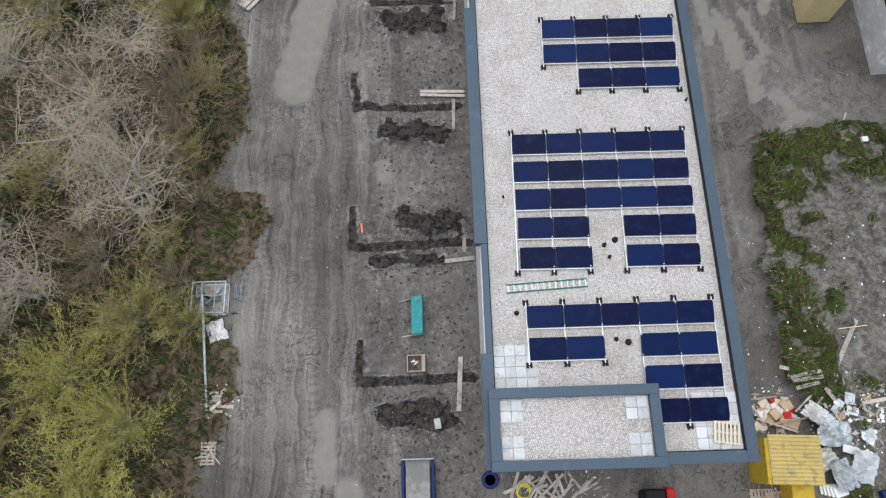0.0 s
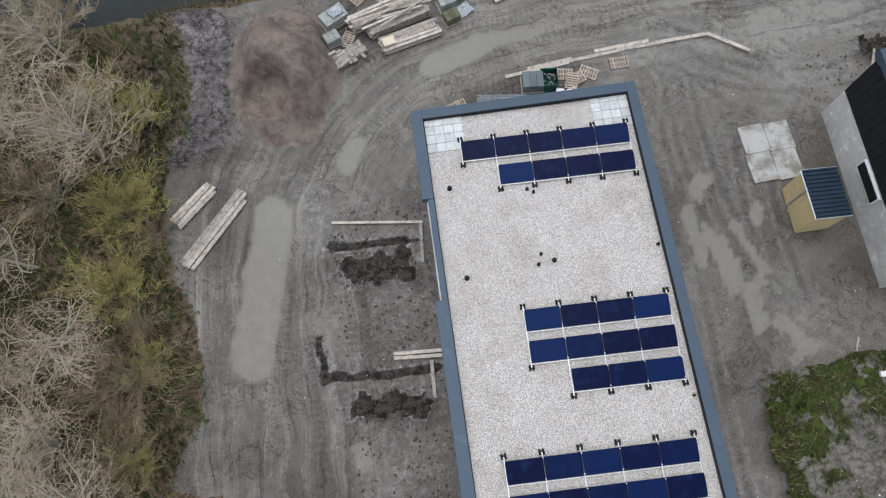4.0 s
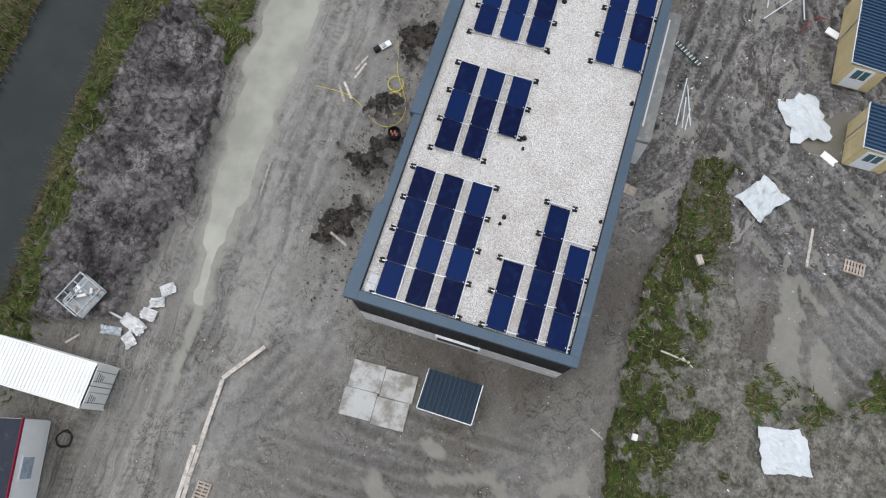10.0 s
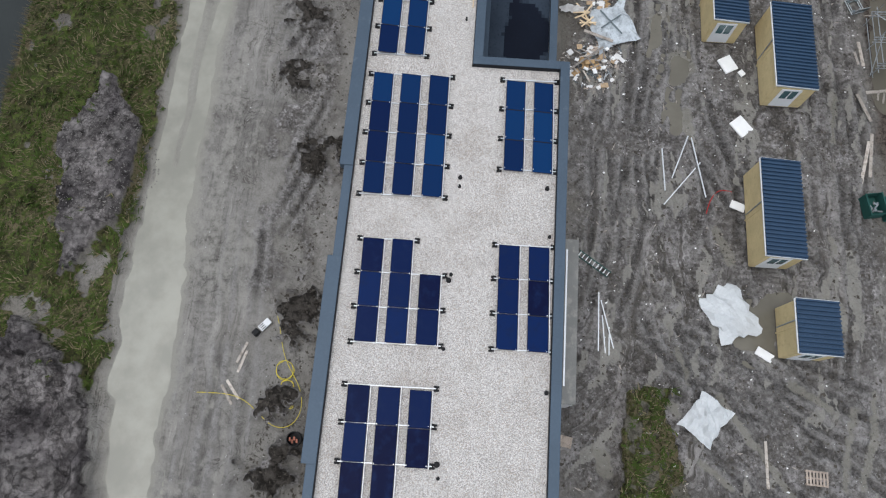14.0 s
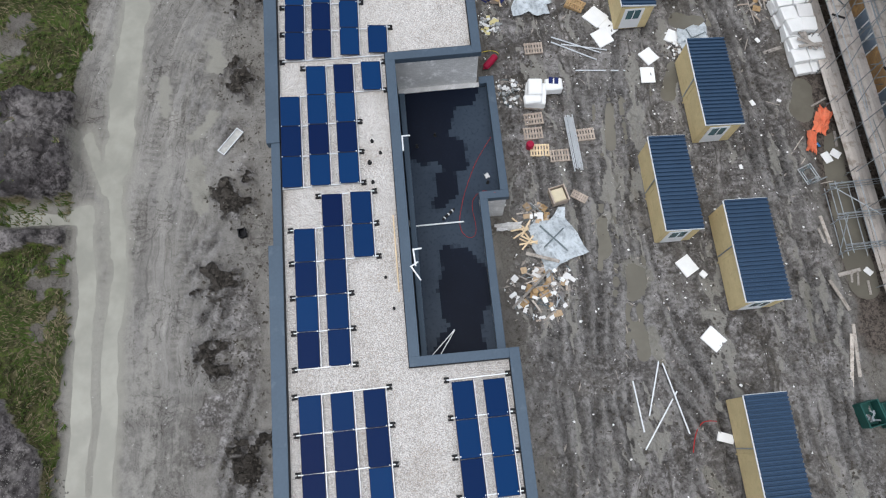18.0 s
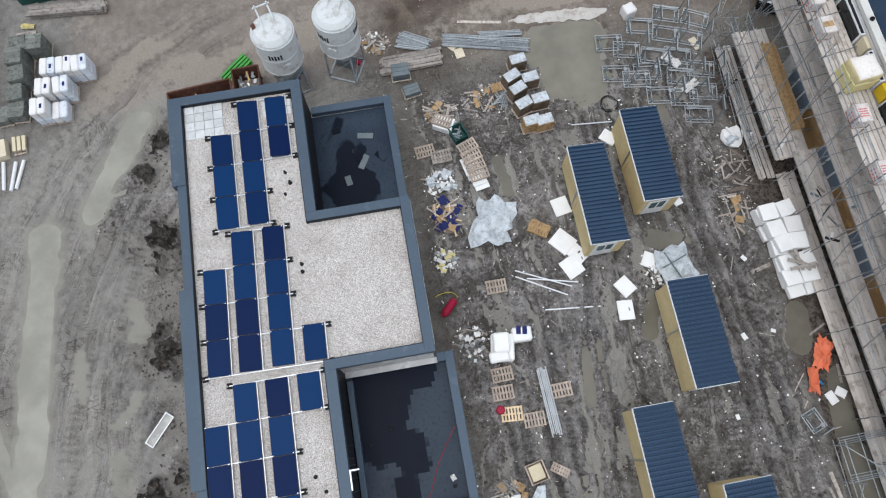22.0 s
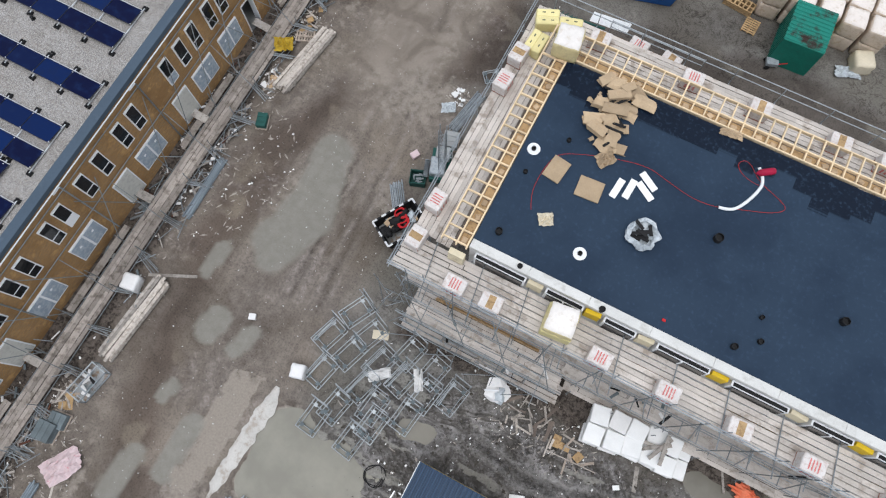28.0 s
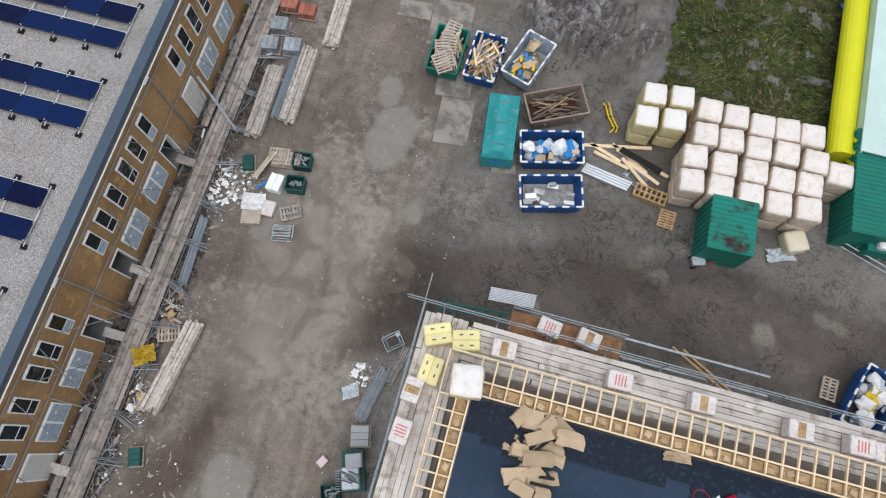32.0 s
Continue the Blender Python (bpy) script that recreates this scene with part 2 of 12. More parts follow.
mat("yellow_steel_roof", (0.50, 0.38, 0.13), 0.5, 0.15, 0.8, 8, 0.1, stain=(0.30, 0.24, 0.13), amount=0.42)
mat("cardboard", (0.42, 0.31, 0.20), 0.85, 0.18, 1.5, 14, 0.3, stain=(0.30, 0.21, 0.13), amount=0.4, rand=0.25)
mat("insulation", (0.60, 0.53, 0.38), 0.9, 0.08, 2, 20, 0.3)
mat("blue_plastic", (0.03, 0.20, 0.48), 0.4, 0.15, 2, 14, 0.15)
mat("navy_plastic", (0.012, 0.02, 0.10), 0.5, 0.15, 2, 14, 0.1)
mat("hose_yellow", (0.60, 0.50, 0.06), 0.5, 0.05)
mat("hose_red", (0.36, 0.03, 0.03), 0.5, 0.05)
mat("stone", (0.42, 0.42, 0.41), 0.9, 0.2, 3, 20, 0.3, rand=0.3)
mat("bark", (0.40, 0.37, 0.32), 0.95, 0.25, 2, 16, 0.4)
mat("twig_grey", (0.43, 0.37, 0.28), 0.9, 0.25, 0.5, 6, 0.0)
mat("twig_brown", (0.29, 0.235, 0.155), 0.9, 0.25, 0.5, 6, 0.0)
mat("twig_yellow", (0.36, 0.34, 0.12), 0.9, 0.3, 0.4, 6, 0.0)
mat("leaf_yellow", (0.33, 0.32, 0.07), 0.8, 0.3, 0.35, 5, 0.0)
mat("leaf_olive", (0.205, 0.170, 0.080), 0.8, 0.3, 0.35, 5, 0.0)
mat("grass_blade", (0.046, 0.072, 0.014), 0.8, 0.4, 0.3, 2.5, 0.0, stain=(0.045, 0.048, 0.018), amount=0.42)
mat("reed", (0.17, 0.14, 0.085), 0.9, 0.3, 0.35, 5, 0.0)


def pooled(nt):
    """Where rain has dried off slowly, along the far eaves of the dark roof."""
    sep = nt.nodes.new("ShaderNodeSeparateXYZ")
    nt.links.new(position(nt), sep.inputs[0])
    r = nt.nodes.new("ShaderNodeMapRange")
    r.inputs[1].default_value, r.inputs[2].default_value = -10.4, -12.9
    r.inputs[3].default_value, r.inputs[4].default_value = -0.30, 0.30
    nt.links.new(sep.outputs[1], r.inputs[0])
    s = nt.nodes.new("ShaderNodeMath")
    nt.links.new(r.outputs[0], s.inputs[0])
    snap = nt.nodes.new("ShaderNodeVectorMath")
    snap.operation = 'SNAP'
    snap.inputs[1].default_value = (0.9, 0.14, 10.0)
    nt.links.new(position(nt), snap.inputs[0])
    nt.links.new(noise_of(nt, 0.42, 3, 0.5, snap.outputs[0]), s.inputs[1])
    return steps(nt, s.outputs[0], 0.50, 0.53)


def special_materials():
    # dark blue cells under glass, each module of a slightly different tint
    m, nt, b = nodes_of("solar_glass")
    oi = nt.nodes.new("ShaderNodeObjectInfo")
    c = mixer(nt, steps(nt, oi.outputs["Random"], 0.2, 1.15), (0.0034, 0.0058, 0.030), (0.0050, 0.0185, 0.082))
    c = mixer(nt, steps(nt, noise_of(nt, 2.2, 3), 0.45, 0.8), c, (0.007, 0.016, 0.06))
    nt.links.new(c, b.inputs["Base Color"])
    b.inputs["Roughness"].default_value, b.inputs["Specular IOR Level"].default_value = 0.3, 0.05
    MATS["solar_glass"] = m
    # a paler, bluer copy: the sky's sheen on the cells put into the colour
    m, nt, b = nodes_of("solar_glass_sheen")
    oi = nt.nodes.new("ShaderNodeObjectInfo")
    c = mixer(nt, steps(nt, oi.outputs["Random"], -0.2, 1.0), (0.0034, 0.010, 0.048), (0.0050, 0.031, 0.105))
    nt.links.new(c, b.inputs["Base Color"])
    b.inputs["Roughness"].default_value, b.inputs["Specular IOR Level"].default_value = 0.3, 0.05
    MATS["solar_glass_sheen"] = m
    # washed roof pebbles, pale on the new blocks and greyer on the terrace
    for name, dim in (("pebbles", 0.90), ("pebbles_grey", 0.54)):
        m, nt, b = nodes_of(name)
        v = nt.nodes.new("ShaderNodeTexVoronoi")
        v.inputs["Scale"].default_value = 27
        nt.links.new(position(nt), v.inputs["Vector"])
        sep = nt.nodes.new("ShaderNodeSeparateColor")
        nt.links.new(v.outputs["Color"], sep.inputs[0])
        c = mixer(nt, steps(nt, sep.outputs[0], 0.05, 0.95), (0.52, 0.494, 0.458), (0.80, 0.767, 0.716))
        c = mixer(nt, steps(nt, sep.outputs[1], 0.80, 0.86), c, (0.48, 0.415, 0.35))
        c = mixer(nt, steps(nt, sep.outputs[2], 0.89, 0.93), c, (0.34, 0.315, 0.295))
        c = mixer(nt, steps(nt, v.outputs["Distance"], 0.40, 0.85), c, (0.25, 0.235, 0.22))
        c = mixer(nt, steps(nt, noise_of(nt, 0.5, 5, 0.6), 0.42, 0.75), c, mixer(nt, 1.0, c, (0.82, 0.80, 0.78), 'MULTIPLY'))
        c = mixer(nt, 1.0, c, (dim, dim, dim * 1.02), 'MULTIPLY')
        nt.links.new(c, b.inputs["Base Color"])
        b.inputs["Roughness"].default_value = 0.85
        bump_of(nt, b, v.outputs["Distance"], 0.5, -0.02)
        MATS[name] = m
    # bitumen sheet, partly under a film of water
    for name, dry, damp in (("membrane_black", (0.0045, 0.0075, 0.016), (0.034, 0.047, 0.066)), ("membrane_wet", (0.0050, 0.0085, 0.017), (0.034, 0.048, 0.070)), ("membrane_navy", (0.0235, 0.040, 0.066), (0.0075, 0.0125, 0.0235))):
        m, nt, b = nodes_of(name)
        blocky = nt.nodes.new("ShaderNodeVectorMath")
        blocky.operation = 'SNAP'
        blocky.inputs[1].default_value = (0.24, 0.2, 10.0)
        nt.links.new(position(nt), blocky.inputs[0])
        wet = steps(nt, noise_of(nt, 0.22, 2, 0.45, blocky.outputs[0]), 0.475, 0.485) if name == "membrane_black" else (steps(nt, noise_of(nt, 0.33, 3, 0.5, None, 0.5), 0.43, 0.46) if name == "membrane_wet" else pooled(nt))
        # on the low roofs the film's paler colour stands for the reflected sky
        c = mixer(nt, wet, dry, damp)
        c = mixer(nt, steps(nt, noise_of(nt, 6, 4), 0.5, 0.9), c, scaled(dry, 1.5))
        c = mixer(nt, steps(nt, noise_of(nt, 0.28, 4, 0.6), 0.40, 0.68), c, mixer(nt, 1.0, c, (0.72, 0.74, 0.78), 'MULTIPLY'))
        nt.links.new(c, b.inputs["Base Color"])
        r = nt.nodes.new("ShaderNodeMapRange")
        r.inputs[3].default_value, r.inputs[4].default_value = (0.45, 0.3) if name == "membrane_black" else (0.5, 0.35)
        nt.links.new(wet, r.inputs[0])
        nt.links.new(r.outputs[0], b.inputs["Roughness"])
        b.inputs["Specular IOR Level"].default_value = 0.08
        bump_of(nt, b, noise_of(nt, 3, 3), 0.05, 0.01)
        MATS[name] = m
    # courses of brick on walls that run along y, and pale ones on walls either way
    for name, one, two, mortar, flat in (("brown_brick", (0.37, 0.215, 0.082), (0.27, 0.145, 0.052), (0.23, 0.165, 0.105), False), ("ochre_brick", (0.40, 0.235, 0.090), (0.30, 0.165, 0.060), (0.25, 0.18, 0.115), True), ("white_brick", (0.66, 0.65, 0.64), (0.52, 0.51, 0.50), (0.44, 0.43, 0.42), True)):
        m, nt, b = nodes_of(name)
        sep = nt.nodes.new("ShaderNodeSeparateXYZ")
        nt.links.new(position(nt), sep.inputs[0])
        along = nt.nodes.new("ShaderNodeMath")
        nt.links.new(sep.outputs[0], along.inputs[0])
        nt.links.new(sep.outputs[1], along.inputs[1])
        comb = nt.nodes.new("ShaderNodeCombineXYZ")
        nt.links.new(along.outputs[0], comb.inputs[0])
        nt.links.new(sep.outputs[2], comb.inputs[1])
        t = nt.nodes.new("ShaderNodeTexBrick")
        for key, v in (("Scale", 1.0), ("Mortar Size", 0.008), ("Brick Width", 0.22), ("Row Height", 0.0625), ("Bias", 0.0)):
            t.inputs[key].default_value = v
        t.inputs["Color1"].default_value, t.inputs["Color2"].default_value, t.inputs["Mortar"].default_value = (*one, 1), (*two, 1), (*mortar, 1)
        nt.links.new(comb.outputs[0], t.inputs["Vector"])
        c = mixer(nt, steps(nt, noise_of(nt, 0.35, 5, 0.65), 0.4, 0.75), t.outputs["Color"], scaled(two, 0.8))
        c = mixer(nt, steps(nt, noise_of(nt, 1.3, 6, 0.7), 0.52, 0.70), c, scaled(one, 1.22))
        nt.links.new(c, b.inputs["Base Color"])
        b.inputs["Roughness"].default_value = 0.9
        bump_of(nt, b, t.outputs["Fac"], 0.4, -0.008)
        MATS[name] = m
    # window glass over dark rooms
    m, nt, b = nodes_of("dark_glass")
    b.inputs["Base Color"].default_value = (0.012, 0.014, 0.016, 1)
    b.inputs["Specular IOR Level"].default_value = 0.3
    b.inputs["Roughness"].default_value = 0.06
    MATS["dark_glass"] = m
    m, nt, b = nodes_of("shed_glass")
    b.inputs["Base Color"].default_value = (0.06, 0.12, 0.13, 1)
    b.inputs["Roughness"].default_value = 0.12
    MATS["shed_glass"] = m
    # silty rain water and the ditch
    for name, col, rough in (("silt_water", (0.285, 0.277, 0.236), 0.12), ("mud_water", (0.150, 0.138, 0.112), 0.14), ("street_water", (0.200, 0.190, 0.155), 0.12), ("ditch_water", (0.023, 0.027, 0.026), 0.08)):
        m, nt, b = nodes_of(name)
        c = mixer(nt, steps(nt, noise_of(nt, 0.35, 5, 0.6), 0.35, 0.7), scaled(col, 0.85), scaled(col, 1.12))
        nt.links.new(c, b.inputs["Base Color"])
        b.inputs["Roughness"].default_value = rough
        b.inputs["Specular IOR Level"].default_value = 0.25
        bump_of(nt, b, noise_of(nt, 1.5, 3), 0.03, 0.02)
        MATS[name] = m


special_materials()

# ---- helpers for building ----
CACHE = {}
rnd = random.Random(7)


def part(name, data, material, parent=None, label="", m=None):
    """Links a bmesh or a ready mesh as one object under its thing."""
    if isinstance(data, bmesh.types.BMesh):
        me = bpy.data.meshes.new(name)
        data.to_mesh(me)
        data.free()
        if material:
            me.materials.append(MATS[material])
    else:
        me = data
    ob = new(name, me)
    if parent:
        ob.parent = parent
    if m is not None:
        ob.matrix_basis = m
    if label:
        ob["label"] = label
    return ob


def thing(name, x, y, z, rz, label, category, group="", kind=""):
    ob = new(name)
    ob.empty_display_size = 0.3
    ob.matrix_basis = pose(x, y, z, 0, 0, rz)
    return tagged(ob, label, category, group, kind)


def mesh_of(name, verts, faces, material, smooth=False):
    me = bpy.data.meshes.new(name)
    me.from_pydata([tuple(map(float, v)) for v in verts], [], faces)
    if material:
        me.materials.append(MATS[material])
    if smooth:
        me.shade_smooth()
    return me


def add_box(bm, cx, cy, cz, sx, sy, sz, m=None):
    r = bmesh.ops.create_cube(bm, size=1, matrix=(m or Matrix()) @ Matrix.Translation((cx, cy, cz)) @ Matrix.Diagonal((sx, sy, sz, 1)))
    return r["verts"]


def solid(sx, sy, sz, material, bevel=0.012):
    """A cached block with worn edges, centred."""
    key = (round(sx, 3), round(sy, 3), round(sz, 3), material, bevel)
    if key not in CACHE:
        bm = bmesh.new()
        add_box(bm, 0, 0, 0, sx, sy, sz)
        b = min(bevel, 0.3 * min(sx, sy, sz))
        if b > 0.001:
            bmesh.ops.bevel(bm, geom=bm.edges[:], offset=b, segments=1, affect='EDGES')
        me = bpy.data.meshes.new("block")
        bm.to_mesh(me)
        bm.free()
        me.materials.append(MATS[material])
        CACHE[key] = me
    return CACHE[key]


def block(parent, name, material, x, y, z, sx, sy, sz, rz=0, rx=0, ry=0, label="", bevel=0.012):
    """A block by its centre and size."""
    return part(name, solid(sx, sy, sz, material, bevel), None, parent, label, pose(x, y, z, rx, ry, rz))


def span(parent, name, material, p, q, w, h, label=""):
    """A bar of section w by h from p to q."""
    p, q = Vector(p), Vector(q)
    d = q - p
    m = Matrix.Translation((p + q) / 2) @ d.to_track_quat('X', 'Z').to_matrix().to_4x4()
    return part(name, solid(round(d.length, 2), w, h, material, 0.006), None, parent, label, m)


def tube(parent, name, material, p, q, r, n=7, label=""):
    """A round bar from p to q."""
    p, q = Vector(p), Vector(q)
    d = q - p
    key = ("tube", material, n)
    if key not in CACHE:
        bm = bmesh.new()
        bmesh.ops.create_cone(bm, cap_ends=True, segments=n, radius1=1, radius2=1, depth=1)
        me = bpy.data.meshes.new("tube")
        bm.to_mesh(me)
        bm.free()
        me.materials.append(MATS[material])
        CACHE[key] = me
    m = Matrix.Translation((p + q) / 2) @ d.to_track_quat('Z', 'Y').to_matrix().to_4x4() @ Matrix.Diagonal((r, r, d.length, 1))
    return part(name, CACHE[key], None, parent, label, m)


def lathe(profile, n=24):
    """A bmesh turned from (radius, height) pairs."""
    bm = bmesh.new()
    rings = []
    for r, z in profile:
        rings.append([bm.verts.new((r * math.cos(2 * math.pi * k / n), r * math.sin(2 * math.pi * k / n), z)) for k in range(n)])
    for a, b in zip(rings, rings[1:]):
        for k in range(n):
            bm.faces.new((a[k], a[(k + 1) % n], b[(k + 1) % n], b[k]))
    if profile[0][0] > 0.001:
        bm.faces.new(rings[0][::-1])
    if profile[-1][0] > 0.001:
        bm.faces.new(rings[-1])
    return bm


def lattice(seed, nx, ny):
    return np.random.RandomState(seed).rand(nx, ny)


def value_noise(x, y, seed):
    """Smooth noise of 0 to 1 on arrays."""
    g = lattice(seed, 256, 256)
    xi, yi = np.floor(x).astype(int), np.floor(y).astype(int)
    u, v = x - xi, y - yi
    u, v = u * u * (3 - 2 * u), v * v * (3 - 2 * v)
    a, b = g[xi % 256, yi % 256], g[(xi + 1) % 256, yi % 256]
    c, d = g[xi % 256, (yi + 1) % 256], g[(xi + 1) % 256, (yi + 1) % 256]
    return (a * (1 - u) + b * u) * (1 - v) + (c * (1 - u) + d * u) * v


def fbm(x, y, seed, octaves=4, gain=0.5):
    s, a, t = 0, 1, 0
    for k in range(octaves):
        s = s + a * value_noise(x * 2 ** k + 17.3 * k, y * 2 ** k + 5.1 * k, seed + k)
        t, a = t + a, a * gain
    return s / t


def soft(v, lo, hi):
    t = np.clip((v - lo) / (hi - lo), 0, 1)
    return t * t * (3 - 2 * t)


def to_line(x, y, a, b, c, d):
    """Distance to the segment from (a, b) to (c, d)."""
    dx, dy = c - a, d - b
    t = np.clip(((x - a) * dx + (y - b) * dy) / max(1e-6, dx * dx + dy * dy), 0, 1)
    return np.hypot(x - a - t * dx, y - b - t * dy)


def inside(x, y, corners):
    r = np.zeros(x.shape, bool)
    for (a, b), (c, d) in zip(corners, corners[1:] + corners[:1]):
        hit = ((b > y) != (d > y))
        r ^= hit & (x < (c - a) * (y - b) / (d - b + 1e-9) + a)
    return r


# ---- the ground ----
def way_along(x, y, corners):
    """Length along a rounded line of corners, and the way off it to the side."""
    for _ in range(3):
        rounded = [corners[0]]
        for (a, b), (c, d) in zip(corners, corners[1:]):
            rounded += [(a * 0.75 + c * 0.25, b * 0.75 + d * 0.25), (a * 0.25 + c * 0.75, b * 0.25 + d * 0.75)]
        corners = rounded + [corners[-1]]
    u, v, best, run = np.zeros_like(x), np.zeros_like(x), np.full_like(x, 1e9), 0.0
    for (a, b), (c, d) in zip(corners, corners[1:]):
        dx, dy = c - a, d - b
        length = math.hypot(dx, dy)
        t = np.clip(((x - a) * dx + (y - b) * dy) / length ** 2, 0, 1)
        off = np.hypot(x - a - t * dx, y - b - t * dy)
        side = np.where(dx * (y - b) - dy * (x - a) < 0, -1.0, 1.0)
        near = off < best
        u, v, best = np.where(near, run + t * length, u), np.where(near, side * off, v), np.where(near, off, best)
        run += length
    return u, v


LANE = [(-8.6, -60), (-8.9, 26), (-7.2, 34), (-2, 40.5), (6, 43), (24, 44.2), (60, 45.2), (78, 43.5), (90, 39), (97, 30), (100, 18), (100, -60)]
YARD = [(19, 48), (23, 37), (28, 26), (34, 17), (42, 11.5), (60, 11), (76, 9.5), (92, 11), (112, 6)]


def near_bank(x):
    return np.interp(x, (-60, -14, -6, 0.5, 5, 18, 23, 30, 36, 42, 48, 56, 120), (46.5, 47.8, 48.8, 50.2, 50.8, 54.5, 55.2, 56.2, 56.7, 57.6, 58, 57.8, 58.5))


def far_bank(x):
    return np.interp(x, (-60, -11.4, -2.8, 3, 25.4, 34, 47.6, 120), (53, 54.7, 55.6, 56.1, 61, 61.5, 62.2, 65))


# hollows that hold rain: two ends and half the width
PUDDLES = [(-8.3, 31.2, -9.9, 22.8, 1.05), (-7.5, 2.0, -7.4, -1.0, 0.55), (-6.1, -1.6, -5.8, -5.0, 0.6), (-2.7, 35.3, -3.5, 34.0, 0.55), (-4.4, 17.0, -4.3, 16.3, 0.4), (2.9, 40.1, 6.0, 41.2, 0.75), (6.0, 41.2, 9.6, 41.7, 0.4),
           (24.4, 43.0, 28.2, 43.3, 0.3), (28.0, 43.4, 31.0, 43.7, 0.65), (31.0, 43.7, 34.5, 44.0, 1.0), (34.5, 44.1, 40.0, 44.4, 1.1), (40.0, 44.6, 46.0, 44.8, 1.5), (46.0, 44.9, 51.5, 45.0, 1.35), (51.5, 45.65, 57.0, 45.75, 0.5),
           (57.0, 45.75, 69.0, 46.0, 0.5), (69.4, 46.1, 69.5, 50.6, 0.55), (51.5, 44.4, 66.0, 44.05, 0.45), (66.0, 44.1, 72.4, 44.4, 0.45), (72.4, 44.4, 86.0, 43.6, 0.75), (74.7, 46.2, 70.9, 44.9, 0.3), (92.7, 37.7, 90.0, 39.3, 0.75), (90.0, 39.4, 86.9, 40.7, 0.6)]
PUDDLES += [(93.3, 11.2, 93.6, 8.9, 1.65), (91.2, 10.6, 90.7, 9.3, 1.75), (94.3, 11.6, 94.2, 11.0, 0.9), (99.7, -0.2, 99.2, -2.6, 1.35), (99.2, -3.0, 99.7, -6.6, 1.1), (100.5, 5.9, 100.4, 5.0, 0.65), (98.6, 6.2, 98.3, 4.9, 0.42), (100.7, 15.2, 100.4, 13.2, 0.55), (98.6, 13.4, 98.5, 10.4, 0.5), (98.8, 17.0, 98.7, 16.0, 0.4), (100.7, 10.1, 100.5, 9.3, 0.35), (102.5, 3.0, 102.3, 1.6, 0.4),
            (73.6, 0.8, 72.0, 1.2, 0.7), (69.6, -0.1, 67.0, 0.3, 0.7), (65.6, 0.2, 60.6, 0.4, 0.8)]
PUDDLES += [(97.3, -26.0, 97.0, -27.6, 1.1), (98.0, -29.4, 98.1, -30.0, 0.6), (94.7, -22.8, 94.6, -22.6, 0.4), (45.2, 9.9, 46.6, 8.2, 1.1), (57.8, 13.9, 59.4, 13.9, 0.4), (71.0, 13.6, 73.5, 13.3, 0.3),
            (66.0, 15.0, 64.0, 15.3, 0.35), (76.0, 8.9, 74.0, 9.3, 0.5), (62.6, 13.8, 61.6, 14.0, 0.5), (79.6, 8.0, 79.2, 6.6, 0.5), (86.0, 15.9, 84.0, 15.6, 0.3), (88.4, 5.4, 87.2, 5.2, 0.5), (102.0, -24.0, 102.6, -19.5, 0.5)]


def thin_film(x, y):
    """Whether rain lies only as a thin film there, on the trodden street."""
    return x > 94.6 and y < 22 or x < 14


# smears of wet silt left on the trodden mud: two ends and half the width
SMEARS = [(20.8, 27.6, 20.6, 27.0, 0.35), (19.2, 26.7, 20.0, 23.8, 0.3), (16.6, 27.9, 16.7, 24.7, 0.5), (17.4, 26.5, 18.0, 24.6, 0.6), (18.0, 24.6, 18.1, 23.1, 0.45), (18.9, 22.3, 19.1, 20.8, 0.5), (20.3, 20.5, 21.4, 19.2, 0.55), (21.4, 19.3, 20.5, 18.5, 0.4),
          (17.9, 29.8, 17.5, 29.1, 0.6), (21.8, 21.0, 21.6, 20.8, 0.3), (19.7, 23.3, 18.7, 23.0, 0.3), (78.6, 41.6, 76.0, 41.4, 0.4), (72.4, 39.6, 69.4, 39.2, 0.6), (80.6, 38.4, 79.0, 38.2, 0.6), (75.4, 38.2, 73.9, 39.6, 0.3)]
# water standing in the ruts of the yard
SMEARS += [(44.1, 14.2, 42.1, 13.8, 0.16), (41.7, 11.8, 39.3, 10.3, 0.2), (39.3, 10.3, 37.5, 8.8, 0.26), (37.5, 8.8, 35.3, 7.2, 0.2), (42.3, 3.3, 39.7, 3.6, 0.3), (39.7, 3.6, 37.2, 4.3, 0.2), (41.3, 4.6, 37.1, 5.4, 0.2), (36.1, 9.9, 34.3, 8.1, 0.22), (42.4, 7.9, 41.4, 6.0, 0.3), (51.4, 4.8, 50.4, 4.6, 0.2),
           (51.3, 11.6, 49.4, 11.0, 0.3), (58.9, 13.3, 57.8, 13.1, 0.4), (62.8, 13.9, 62.6, 13.4, 0.6), (34.8, 4.4, 34.0, 3.3, 0.3), (37.9, 12.9, 36.7, 11.4, 0.2), (37.9, 18.6, 37.1, 18.3, 0.4), (60.9, 3.9, 57.9, 4.2, 0.18), (40.8, 14.5, 40.3, 14.2, 0.25), (28.8, 9.4, 31.5, 9.8, 1.0), (31.5, 9.8, 35.2, 10.3, 0.8), (18.5, 42.2, 24.4, 42.9, 0.25), (29.6, 7.2, 32.0, 8.0, 0.7)]
# banks of dark earth along the trenches: two ends, half the width, height
BANKS = [(-3.5, 27.2, -0.7, 27.0, 1.25, 0.5), (-3.8, 19.2, -0.7, 19.1, 1.05, 0.45), (-2.9, 13.3, -0.3, 13.1, 1.05, 0.5), (-4.6, 10.9, -0.8, 10.8, 0.6, 0.3), (-4.0, 2.4, -0.8, 2.3, 1.1, 0.4)]
